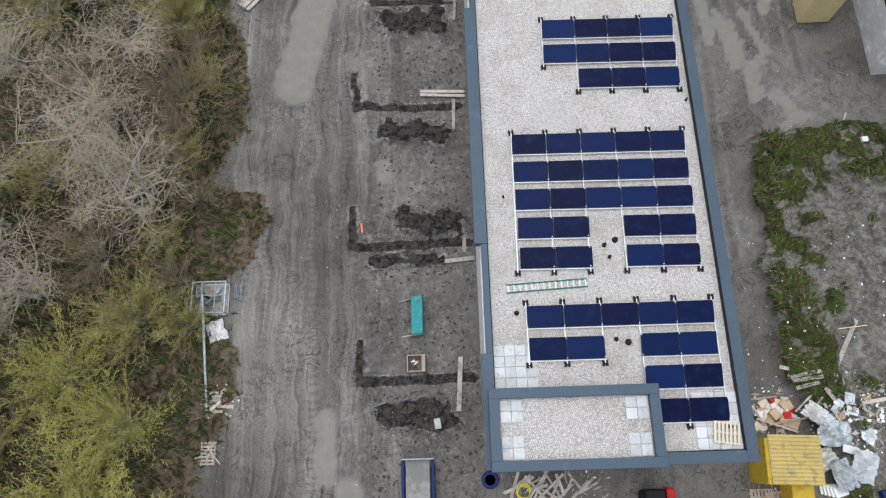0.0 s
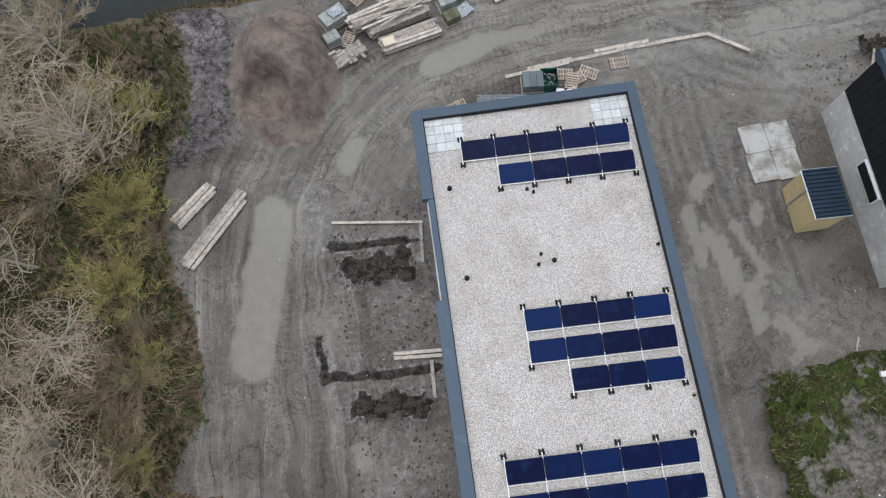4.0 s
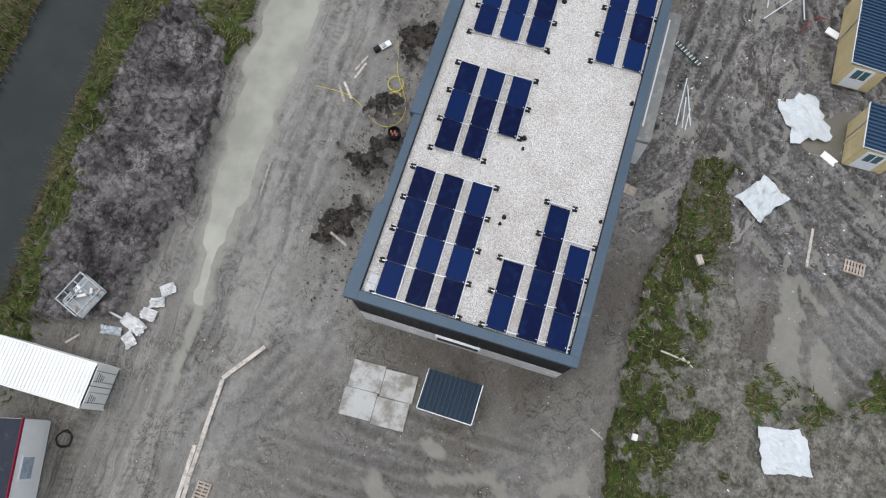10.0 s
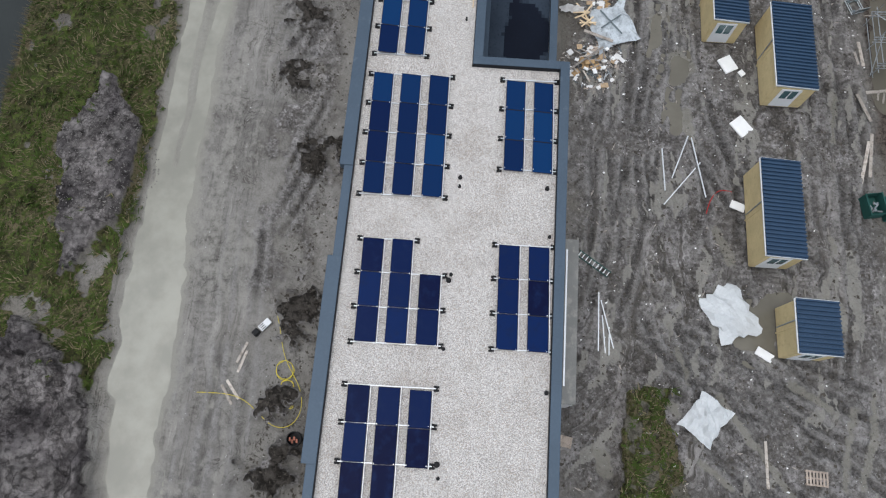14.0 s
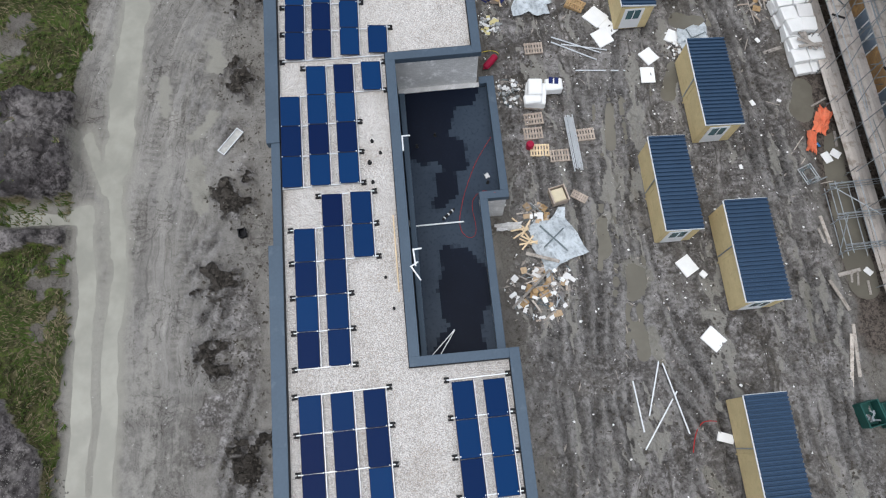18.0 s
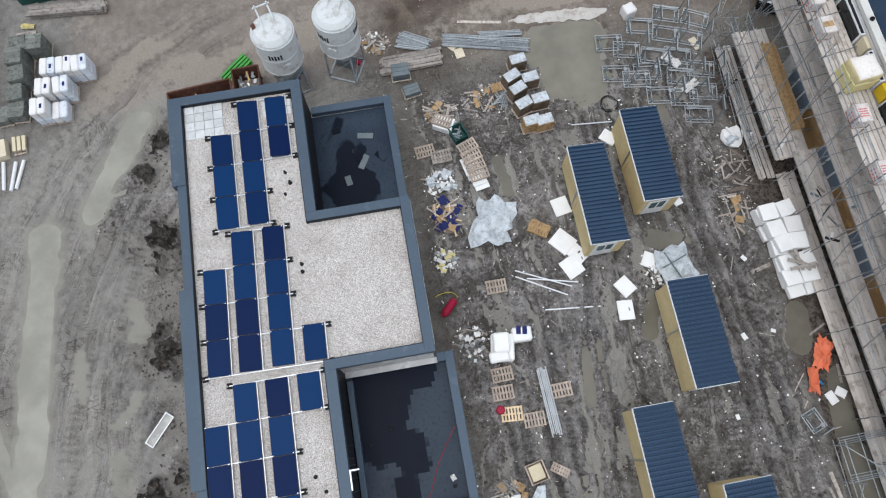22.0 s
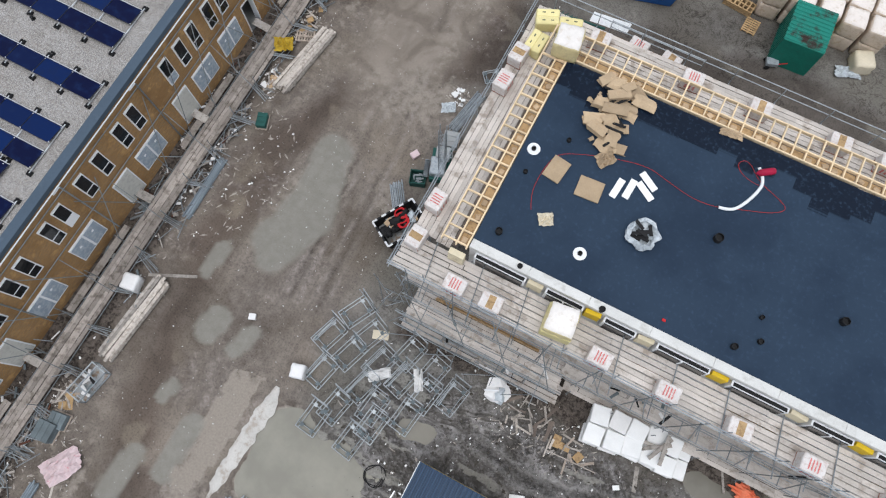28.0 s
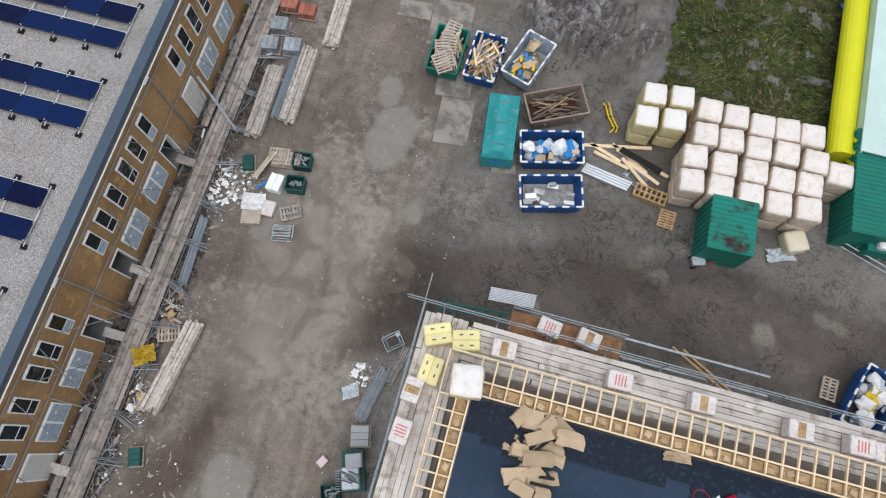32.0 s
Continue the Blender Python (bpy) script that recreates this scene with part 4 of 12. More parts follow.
    # cover_wet, second layer: mud darkened where walkway and scaffold shade it
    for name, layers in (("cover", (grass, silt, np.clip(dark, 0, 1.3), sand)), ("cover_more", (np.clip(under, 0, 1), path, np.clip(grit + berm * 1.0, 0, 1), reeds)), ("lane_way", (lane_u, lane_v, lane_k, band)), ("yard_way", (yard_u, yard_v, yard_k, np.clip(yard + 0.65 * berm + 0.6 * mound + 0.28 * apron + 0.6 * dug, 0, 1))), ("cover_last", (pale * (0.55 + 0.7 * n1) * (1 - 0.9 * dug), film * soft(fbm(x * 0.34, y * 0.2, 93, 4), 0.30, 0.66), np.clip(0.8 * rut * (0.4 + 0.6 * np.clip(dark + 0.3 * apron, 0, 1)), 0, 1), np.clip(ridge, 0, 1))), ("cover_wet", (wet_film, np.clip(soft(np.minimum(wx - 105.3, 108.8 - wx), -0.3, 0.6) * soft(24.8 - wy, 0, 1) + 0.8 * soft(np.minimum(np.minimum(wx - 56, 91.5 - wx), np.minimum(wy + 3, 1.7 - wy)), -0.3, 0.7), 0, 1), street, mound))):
        at = me.attributes.new(name, 'FLOAT_COLOR', 'POINT')
        at.data.foreach_set("color", np.stack(layers, -1).reshape(-1).astype(np.float32))
    me.materials.append(ground_material())
    return tagged(new("ground", me), "churned grey-brown mud with ruts, silt and grassy verges", "ground", kind="structure"), (xs, ys, h, grass, under, dark)


def ground_material():
    m, nt, b = nodes_of("site_ground")
    sets = []
    for name in ("cover", "cover_more", "cover_last", "cover_wet"):
        at = nt.nodes.new("ShaderNodeAttribute")
        at.attribute_name = name
        sep = nt.nodes.new("ShaderNodeSeparateColor")
        nt.links.new(at.outputs["Color"], sep.inputs[0])
        sets.append([*sep.outputs[:3], at.outputs["Alpha"]])
    (grass, silt, dark, sand), (under, path, grit, reeds), (pale, film, rut, ridge), (pool, trodden_shade, street, hill) = sets
    fine, mid, wide = noise_of(nt, 9, 5, 0.7), noise_of(nt, 1.7, 5, 0.65), noise_of(nt, 0.22, 4, 0.55)

    def worn(mask, lo=0.35, hi=0.65):
        """A mask whose edge follows the grain."""
        add = nt.nodes.new("ShaderNodeMath")
        add.operation = 'MULTIPLY_ADD'
        nt.links.new(mid, add.inputs[0])
        add.inputs[1].default_value = 0.9
        sub = nt.nodes.new("ShaderNodeMath")
        sub.operation = 'SUBTRACT'
        nt.links.new(mask, sub.inputs[0])
        sub.inputs[1].default_value = 0.45
        nt.links.new(sub.outputs[0], add.inputs[2])
        return steps(nt, add.outputs[0], lo, hi)

    def streaks(name, along, across, detail):
        """Noise drawn out along the tracks of wheels, and how strongly they show."""
        at = nt.nodes.new("ShaderNodeAttribute")
        at.attribute_name = name
        sep = nt.nodes.new("ShaderNodeSeparateXYZ")
        nt.links.new(at.outputs["Vector"], sep.inputs[0])
        out = []
        for a, c, k in ((along, across, detail), (along * 4, across * 3.2, 3), (along * 0.8, across * 0.28, 3)):
            comb = nt.nodes.new("ShaderNodeCombineXYZ")
            for q, f in ((0, a), (1, c)):
                mul = nt.nodes.new("ShaderNodeMath")
                mul.operation = 'MULTIPLY'
                nt.links.new(sep.outputs[q], mul.inputs[0])
                mul.inputs[1].default_value = f
                nt.links.new(mul.outputs[0], comb.inputs[q])
            out.append(noise_of(nt, 1.0, k, 0.62, comb.outputs[0], 0.25))
        return out[0], out[1], out[2], sep.outputs[2], at.outputs["Alpha"]

    def times(a, b):
        n = nt.nodes.new("ShaderNodeMath")
        n.operation = 'MULTIPLY'
        nt.links.new(a, n.inputs[0])
        if isinstance(b, float):
            n.inputs[1].default_value = b
        else:
            nt.links.new(b, n.inputs[1])
        return n.outputs[0]

    def plus(a, b):
        n = nt.nodes.new("ShaderNodeMath")
        nt.links.new(a, n.inputs[0])
        nt.links.new(b, n.inputs[1])
        return n.outputs[0]

    lane_a, lane_b, lane_w, lane_k, band = streaks("lane_way", 0.05, 1.25, 4)
    yard_a, yard_b, _, yard_k, churn = streaks("yard_way", 0.07, 0.95, 5)
    clumps = noise_of(nt, 2.6, 6, 0.68, None, 0.5)
    pits = noise_of(nt, 5.5, 4, 0.6, None, 0.8)
    grains = noise_of(nt, 30, 3, 0.7)

    def seam_shade(scale, width, twist):
        """Thin dark seams where lumps and ruts meet, their shade put into the colour."""
        n = noise_of(nt, scale, 5, 0.6, None, twist)
        d = nt.nodes.new("ShaderNodeMath")
        d.operation = 'SUBTRACT'
        nt.links.new(n, d.inputs[0])
        d.inputs[1].default_value = 0.5
        a = nt.nodes.new("ShaderNodeMath")
        a.operation = 'ABSOLUTE'
        nt.links.new(d.outputs[0], a.inputs[0])
        return steps(nt, a.outputs[0], width, 0.0)

    def clods(scale, twist):
        """Lumps of turned earth: how far from the middle of the lump, with crooked edges."""
        warp = nt.nodes.new("ShaderNodeTexNoise")
        warp.inputs["Scale"].default_value, warp.inputs["Detail"].default_value = scale * 0.9, 3
        nt.links.new(position(nt), warp.inputs["Vector"])
        add = nt.nodes.new("ShaderNodeVectorMath")
        add.operation = 'MULTIPLY_ADD'
        nt.links.new(warp.outputs["Color"], add.inputs[0])
        add.inputs[1].default_value = (twist, twist, 0.0)
        nt.links.new(position(nt), add.inputs[2])
        vor = nt.nodes.new("ShaderNodeTexVoronoi")
        vor.inputs["Scale"].default_value = scale
        nt.links.new(add.outputs[0], vor.inputs["Vector"])
        return vor.outputs["Distance"]

    lump_big, lump_small = clods(2.6, 0.5), clods(7.0, 0.2)
    seams = times(seam_shade(0.8, 0.03, 1.4), steps(nt, noise_of(nt, 0.3, 3), 0.42, 0.6))
    seams_fine = times(seam_shade(2.4, 0.03, 1.0), steps(nt, noise_of(nt, 0.45, 3), 0.45, 0.6))
    c = mixer(nt, steps(nt, mid, 0.3, 0.7), (0.122, 0.113, 0.103), (0.196, 0.185, 0.171))
    c = mixer(nt, steps(nt, wide, 0.38, 0.66), c, (0.150, 0.138, 0.120))
    c = mixer(nt, times(steps(nt, lane_a, 0.44, 0.56), lane_k), c, mixer(nt, steps(nt, lane_b, 0.35, 0.65), (0.168, 0.157, 0.140), (0.228, 0.216, 0.196)))
    c = mixer(nt, times(times(steps(nt, lane_b, 0.56, 0.66), lane_k), 0.55), c, (0.105, 0.098, 0.090))
    c = mixer(nt, times(times(steps(nt, lane_w, 0.50, 0.60), lane_k), 0.5), c, (0.112, 0.101, 0.092))
    c = mixer(nt, times(band, 0.85), c, mixer(nt, steps(nt, wide, 0.35, 0.65), (0.070, 0.058, 0.050), (0.098, 0.083, 0.072)))
    spots = times(band, steps(nt, noise_of(nt, 0.42, 2, 0.4), 0.60, 0.68))
    c = mixer(nt, times(spots, 0.8), c, (0.170, 0.155, 0.130))
    tone = noise_of(nt, 0.13, 5, 0.6, None, 0.6)
    c = mixer(nt, steps(nt, tone, 0.52, 0.40), c, mixer(nt, 1.0, c, (0.74, 0.725, 0.715), 'MULTIPLY'))
    c = mixer(nt, steps(nt, tone, 0.53, 0.66), c, mixer(nt, 1.0, c, (1.28, 1.28, 1.28), 'MULTIPLY'))
    c = mixer(nt, steps(nt, fine, 0.45, 0.72), c, mixer(nt, 1.0, c, (0.60, 0.595, 0.585), 'MULTIPLY'))
    c = mixer(nt, pale, c, mixer(nt, 0.5, mixer(nt, 1.0, c, (1.32, 1.32, 1.33), 'MULTIPLY'), mixer(nt, steps(nt, mid, 0.3, 0.7), (0.176, 0.171, 0.162), (0.240, 0.234, 0.221))))
    c = mixer(nt, times(times(steps(nt, lane_b, 0.53, 0.62), lane_k), 0.6), c, mixer(nt, 1.0, c, (0.70, 0.69, 0.68), 'MULTIPLY'))
    c = mixer(nt, times(times(steps(nt, lane_a, 0.53, 0.60), lane_k), 0.6), c, mixer(nt, 1.0, c, (1.22, 1.22, 1.22), 'MULTIPLY'))
    paved = steps(nt, street, 0.7, 0.2)
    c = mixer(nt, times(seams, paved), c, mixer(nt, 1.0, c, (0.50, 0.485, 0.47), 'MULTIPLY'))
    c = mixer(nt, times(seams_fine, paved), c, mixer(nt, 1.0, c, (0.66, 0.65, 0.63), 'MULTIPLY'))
    # low spots between lumps darker: relief shading painted into the mud colour
    lumps = plus(times(clumps, 0.42), plus(times(pits, 0.36), times(fine, 0.22)))
    mud = mixer(nt, steps(nt, lumps, 0.40, 0.57), (0.048, 0.044, 0.041), (0.190, 0.179, 0.166))
    mud = mixer(nt, times(steps(nt, yard_a, 0.55, 0.59), yard_k), mud, mixer(nt, steps(nt, yard_b, 0.40, 0.60), (0.040, 0.036, 0.032), (0.216, 0.203, 0.185)))
    def tread(name, low, high):
        """Rows of lug prints left by tyres along a way."""
        at = nt.nodes.new("ShaderNodeAttribute")
        at.attribute_name = name
        sep = nt.nodes.new("ShaderNodeSeparateXYZ")
        nt.links.new(at.outputs["Vector"], sep.inputs[0])
        comb = nt.nodes.new("ShaderNodeCombineXYZ")
        nt.links.new(times(sep.outputs[0], 0.05), comb.inputs[0])
        nt.links.new(times(sep.outputs[1], 0.85), comb.inputs[1])
        bands = steps(nt, noise_of(nt, 1.0, 2, 0.5, comb.outputs[0], 0.2), low, high)
        wave = nt.nodes.new("ShaderNodeMath")
        wave.operation = 'SINE'
        nt.links.new(plus(times(sep.outputs[0], 15.0), times(pits, 5.0)), wave.inputs[0])
        return times(times(bands, steps(nt, wave.outputs[0], -0.2, 0.6)), sep.outputs[2])

    lugs = tread("yard_way", 0.53, 0.57)
    # lug prints darkened, the shade inside them painted
    mud = mixer(nt, times(lugs, 0.75), mud, mixer(nt, 1.0, mud, (0.42, 0.41, 0.40), 'MULTIPLY'))
    c = mixer(nt, times(tread("lane_way", 0.56, 0.60), 0.45), c, mixer(nt, 1.0, c, (0.62, 0.61, 0.60), 'MULTIPLY'))
    # trodden smooth in places, broken into lumps in others
    broken = steps(nt, noise_of(nt, 0.5, 5, 0.6, None, 0.7), 0.44, 0.54)
    # gaps between clods darkened and tops lightened: shading put into the colour
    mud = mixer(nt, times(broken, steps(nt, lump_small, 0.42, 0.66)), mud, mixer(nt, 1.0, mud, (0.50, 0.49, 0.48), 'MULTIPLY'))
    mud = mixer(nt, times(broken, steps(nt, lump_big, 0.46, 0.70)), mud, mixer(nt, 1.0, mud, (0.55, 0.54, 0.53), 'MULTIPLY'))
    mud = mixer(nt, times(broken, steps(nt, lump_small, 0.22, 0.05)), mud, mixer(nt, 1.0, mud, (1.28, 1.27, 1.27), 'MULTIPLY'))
    blots = noise_of(nt, 0.62, 6, 0.62, None, 0.9)
    mud = mixer(nt, steps(nt, blots, 0.49, 0.40), mud, mixer(nt, 1.0, mud, (0.60, 0.59, 0.58), 'MULTIPLY'))
    mud = mixer(nt, steps(nt, blots, 0.52, 0.62), mud, mixer(nt, 1.0, mud, (1.5, 1.5, 1.5), 'MULTIPLY'))
    mud = mixer(nt, 1.0, mud, (1.52, 1.54, 1.64), 'MULTIPLY')
    c = mixer(nt, worn(dark, 0.2, 0.95), c, mud)
    # pale lit ridges beside dark shaded ruts, painted as colour
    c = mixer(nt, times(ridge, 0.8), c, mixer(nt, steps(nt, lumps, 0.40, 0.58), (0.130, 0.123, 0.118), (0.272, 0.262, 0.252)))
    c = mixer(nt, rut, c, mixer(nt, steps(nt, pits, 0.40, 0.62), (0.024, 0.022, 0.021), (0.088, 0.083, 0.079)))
    c = mixer(nt, times(film, 0.85), c, mixer(nt, steps(nt, noise_of(nt, 0.5, 4, 0.55, None, 0.8), 0.36, 0.64), (0.150, 0.138, 0.121), (0.240, 0.226, 0.203)))
    c = mixer(nt, steps(nt, dark, 0.72, 1.05), c, mixer(nt, steps(nt, clumps, 0.38, 0.62), (0.014, 0.012, 0.010), (0.060, 0.053, 0.046)))
    c = mixer(nt, worn(silt), c, mixer(nt, steps(nt, fine, 0.3, 0.8), (0.262, 0.252, 0.228), (0.198, 0.188, 0.168)))
    spoil = mixer(nt, steps(nt, plus(times(noise_of(nt, 0.75, 7, 0.66, None, 0.4), 0.5), plus(times(lumps, 0.42), times(lump_big, -0.10))), 0.34, 0.52), (0.080, 0.073, 0.070), (0.225, 0.210, 0.200))
    # spoil gets the same painted shade between its lumps
    spoil = mixer(nt, times(broken, steps(nt, lump_small, 0.45, 0.70)), spoil, mixer(nt, 1.0, spoil, (0.55, 0.54, 0.54), 'MULTIPLY'))
    spoil = mixer(nt, times(steps(nt, lump_big, 0.45, 0.75), steps(nt, mid, 0.45, 0.55)), spoil, mixer(nt, 1.0, spoil, (0.5, 0.5, 0.5), 'MULTIPLY'))
    spoil = mixer(nt, steps(nt, noise_of(nt, 0.36, 4, 0.6, None, 0.8), 0.50, 0.62), spoil, mixer(nt, 1.0, spoil, (1.45, 1.44, 1.44), 'MULTIPLY'))
    spoil = mixer(nt, steps(nt, wide, 0.50, 0.62), spoil, mixer(nt, 1.0, spoil, (0.55, 0.54, 0.56), 'MULTIPLY'))
    spoil = mixer(nt, 1.0, spoil, (0.84, 0.83, 0.84), 'MULTIPLY')
    c = mixer(nt, worn(grit), c, spoil)
    c = mixer(nt, worn(sand, 0.3, 0.6), c, mixer(nt, steps(nt, noise_of(nt, 1.1, 7, 0.65, None, 0.3), 0.34, 0.64), (0.112, 0.091, 0.079), (0.205, 0.171, 0.150)))
    c = mixer(nt, worn(under), c, mixer(nt, steps(nt, clumps, 0.35, 0.65), (0.044, 0.034, 0.023), (0.150, 0.114, 0.076)))
    c = mixer(nt, worn(reeds), c, mixer(nt, steps(nt, fine, 0.35, 0.65), (0.075, 0.060, 0.036), (0.150, 0.122, 0.075)))
    c = mixer(nt, times(hill, 0.65), c, mixer(nt, steps(nt, plus(times(lumps, 0.6), times(mid, 0.4)), 0.40, 0.58), (0.052, 0.047, 0.034), (0.196, 0.186, 0.152)))
    turf = mixer(nt, steps(nt, clumps, 0.36, 0.62), (0.015, 0.017, 0.007), (0.056, 0.052, 0.023))
    turf = mixer(nt, steps(nt, times(fine, mid), 0.23, 0.34), turf, (0.070, 0.094, 0.020))
    turf = mixer(nt, steps(nt, times(pits, wide), 0.27, 0.36), turf, (0.105, 0.088, 0.052))
    c = mixer(nt, worn(grass), c, turf)
    c = mixer(nt, street, c, mixer(nt, 1.0, c, (1.08, 0.985, 0.925), 'MULTIPLY'))
    # trodden mud by walkway and scaffold, with the shade under them painted in
    c = mixer(nt, worn(trodden_shade, 0.3, 0.8), c, mixer(nt, steps(nt, lumps, 0.42, 0.56), (0.030, 0.024, 0.020), (0.115, 0.096, 0.082)))
    c = mixer(nt, times(pool, 0.92), c, mixer(nt, steps(nt, mid, 0.3, 0.7), (0.196, 0.186, 0.160), (0.226, 0.215, 0.188)))
    c = mixer(nt, times(times(pool, 0.7), pale), c, (0.265, 0.257, 0.222))
    c = mixer(nt, worn(path), c, mixer(nt, steps(nt, fine, 0.3, 0.7), (0.150, 0.108, 0.106), (0.19, 0.140, 0.136)))
    c = mixer(nt, steps(nt, grains, 0.62, 0.74), c, mixer(nt, 1.0, c, (1.38, 1.38, 1.38), 'MULTIPLY'))
    c = mixer(nt, steps(nt, grains, 0.40, 0.28), c, mixer(nt, 1.0, c, (0.66, 0.66, 0.66), 'MULTIPLY'))
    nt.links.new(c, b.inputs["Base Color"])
    r = nt.nodes.new("ShaderNodeMapRange")
    r.inputs[3].default_value, r.inputs[4].default_value = 0.8, 0.45
    damp = nt.nodes.new("ShaderNodeMath")
    damp.operation = 'MAXIMUM'
    nt.links.new(worn(silt), damp.inputs[0])
    nt.links.new(times(pool, 1.7), damp.inputs[1])
    nt.links.new(damp.outputs[0], r.inputs[0])
    r.clamp = False
    nt.links.new(r.outputs[0], b.inputs["Roughness"])
    b.inputs["Specular IOR Level"].default_value = 0.12
    rough = plus(times(fine, 0.4), plus(times(times(lane_a, lane_k), 0.7), plus(plus(times(times(lumps, churn), 2.4), times(times(times(broken, churn), plus(lump_small, lump_big)), -1.5)), times(times(yard_a, yard_k), 1.2))))
    bump_of(nt, b, rough, 1.0, 0.055)
    return m


GROUND, FIELD = ground_sheet()


def height_at(x, y):
    xs, ys, h = FIELD[:3]
    return float(h[min(len(ys) - 1, np.searchsorted(ys, y)), min(len(xs) - 1, np.searchsorted(xs, x))])


def cover_at(x, y, k):
    xs, ys = FIELD[:2]
    return float(FIELD[3 + k][min(len(ys) - 1, np.searchsorted(ys, y)), min(len(xs) - 1, np.searchsorted(xs, x))])


def waters():
    for n, (a, b, c, d, r) in enumerate(PUDDLES):
        if thin_film(a, b):
            continue
        e, z = r + 0.85, -0.034 - 0.0025 * (n % 9)
        u = Vector((c - a, d - b)).normalized() if (c, d) != (a, b) else Vector((1, 0))
        v = Vector((-u.y, u.x))
        ring = []
        for k in range(9):
            t = math.pi * (k / 8 - 0.5)
            ring.append((c + e * (u.x * math.cos(t) + v.x * math.sin(t)), d + e * (u.y * math.cos(t) + v.y * math.sin(t)), z))
        for k in range(9):
            t = math.pi * (k / 8 + 0.5)
            ring.append((a + e * (u.x * math.cos(t) + v.x * math.sin(t)), b + e * (u.y * math.cos(t) + v.y * math.sin(t)), z))
        ob = new("puddle", mesh_of("puddle", ring, [tuple(range(18))], "mud_water" if 30 < a < 90 and b < 22 else ("street_water" if a > 88 and b < 22 else "silt_water")))
        tagged(ob, "shallow pool of grey-green silty rain water", "puddle", "puddles on the mud", "structure")
    xs = np.linspace(-200, 300, 81)
    low = [(x, float(near_bank(x)) - 0.6, -0.8) for x in xs]
    top = [(x, float(far_bank(x)) + 0.6, -0.8) for x in xs]
    faces = [(k, k + 1, 82 + k, 81 + k) for k in range(80)]
    tagged(new("water", mesh_of("ditch_water", low + top, faces, "ditch_water", True)), "still dark water in a drainage ditch", "ditch", kind="structure")


waters()

# ---- buildings ----
ROOF, CAP = 6.2, 6.5


def wall_box(parent, name, material, x0, x1, y0, y1, z0, z1, label=""):
    return block(parent, name, material, (x0 + x1) / 2, (y0 + y1) / 2, (z0 + z1) / 2, x1 - x0, y1 - y0, z1 - z0, label=label, bevel=0.01)


def coping(parent, x0, x1, y0, y1, top, drop=0.42):
    """Folded metal cap over a parapet, in lengths with a cover strip at each joint."""
    long_x = (x1 - x0) >= (y1 - y0)
    length = (x1 - x0) if long_x else (y1 - y0)
    n = max(1, round(length / 3.0))
    for k in range(n):
        a, b = k * length / n, (k + 1) * length / n
        xa, xb, ya, yb = (x0 + a, x0 + b, y0, y1) if long_x else (x0, x1, y0 + a, y0 + b)
        wall_box(parent, "coping", "coping", xa, xb, ya, yb, top - drop, top)
        if k:
            w = 0.05
            xa, xb, ya, yb = (x0 + a - w, x0 + a + w, y0 - 0.004, y1 + 0.004) if long_x else (x0 - 0.004, x1 + 0.004, y0 + a - w, y0 + a + w)
            wall_box(parent, "cover_strip", "coping", xa, xb, ya, yb, top - drop - 0.003, top + 0.004)


def upstand(parent, x0, x1, y0, y1, z0, z1):
    """Black sheet dressed up the inner face of a parapet."""
    wall_box(parent, "upstand", "upstand_black", x0, x1, y0, y1, z0, z1)


def pavers(parent, x0, y0, nx, ny, z, s=0.5):
    for i in range(nx):
        for j in range(ny):
            block(parent, "paver", "paver", x0 + (i + 0.5) * s, y0 + (j + 0.5) * s, z, s - 0.02, s - 0.02, 0.06, rz=rnd.uniform(-0.6, 0.6), ry=rnd.uniform(-0.6, 0.6))


def roof_sheet(parent, name, material, x0, x1, y0, y1, z, thick=0.25, lumps=0.0):
    n, k = max(2, int((x1 - x0) / 0.5)), max(2, int((y1 - y0) / 0.5))
    bm = bmesh.new()
    grid = [[bm.verts.new((x0 + (x1 - x0) * i / n, y0 + (y1 - y0) * j / k, z + lumps * (noise.noise((i * 0.37, j * 0.37, x0)) if lumps else 0))) for j in range(k + 1)] for i in range(n + 1)]
    for i in range(n):
        for j in range(k):
            bm.faces.new((grid[i][j], grid[i + 1][j], grid[i + 1][j + 1], grid[i][j + 1]))
    add_box(bm, (x0 + x1) / 2, (y0 + y1) / 2, z - lumps - 0.02 - thick / 2, x1 - x0, y1 - y0, thick)
    return part(name, bm, material, parent)


def roof_vent(x, y, z, r=0.11, h=0.22):
    r *= 0.72
    t = thing("roof_vent", x, y, z, rnd.uniform(0, 90), "short black plastic vent pipe on the flat roof", "roof vent", "vents on the flat roofs")
    part("pipe", lathe([(r * 0.6, 0), (r * 0.6, h * 0.8), (r * 0.62, h * 0.82)], 12), "black_plastic", t)
    part("cap", lathe([(r * 0.9, h * 0.75), (r, h * 0.85), (r * 0.8, h), (0.0005, h * 1.05)], 12), "black_plastic", t)
    part("flange", lathe([(r * 1.35, 0), (r * 1.3, 0.02), (r * 0.6, 0.03)], 12), "black_plastic", t)


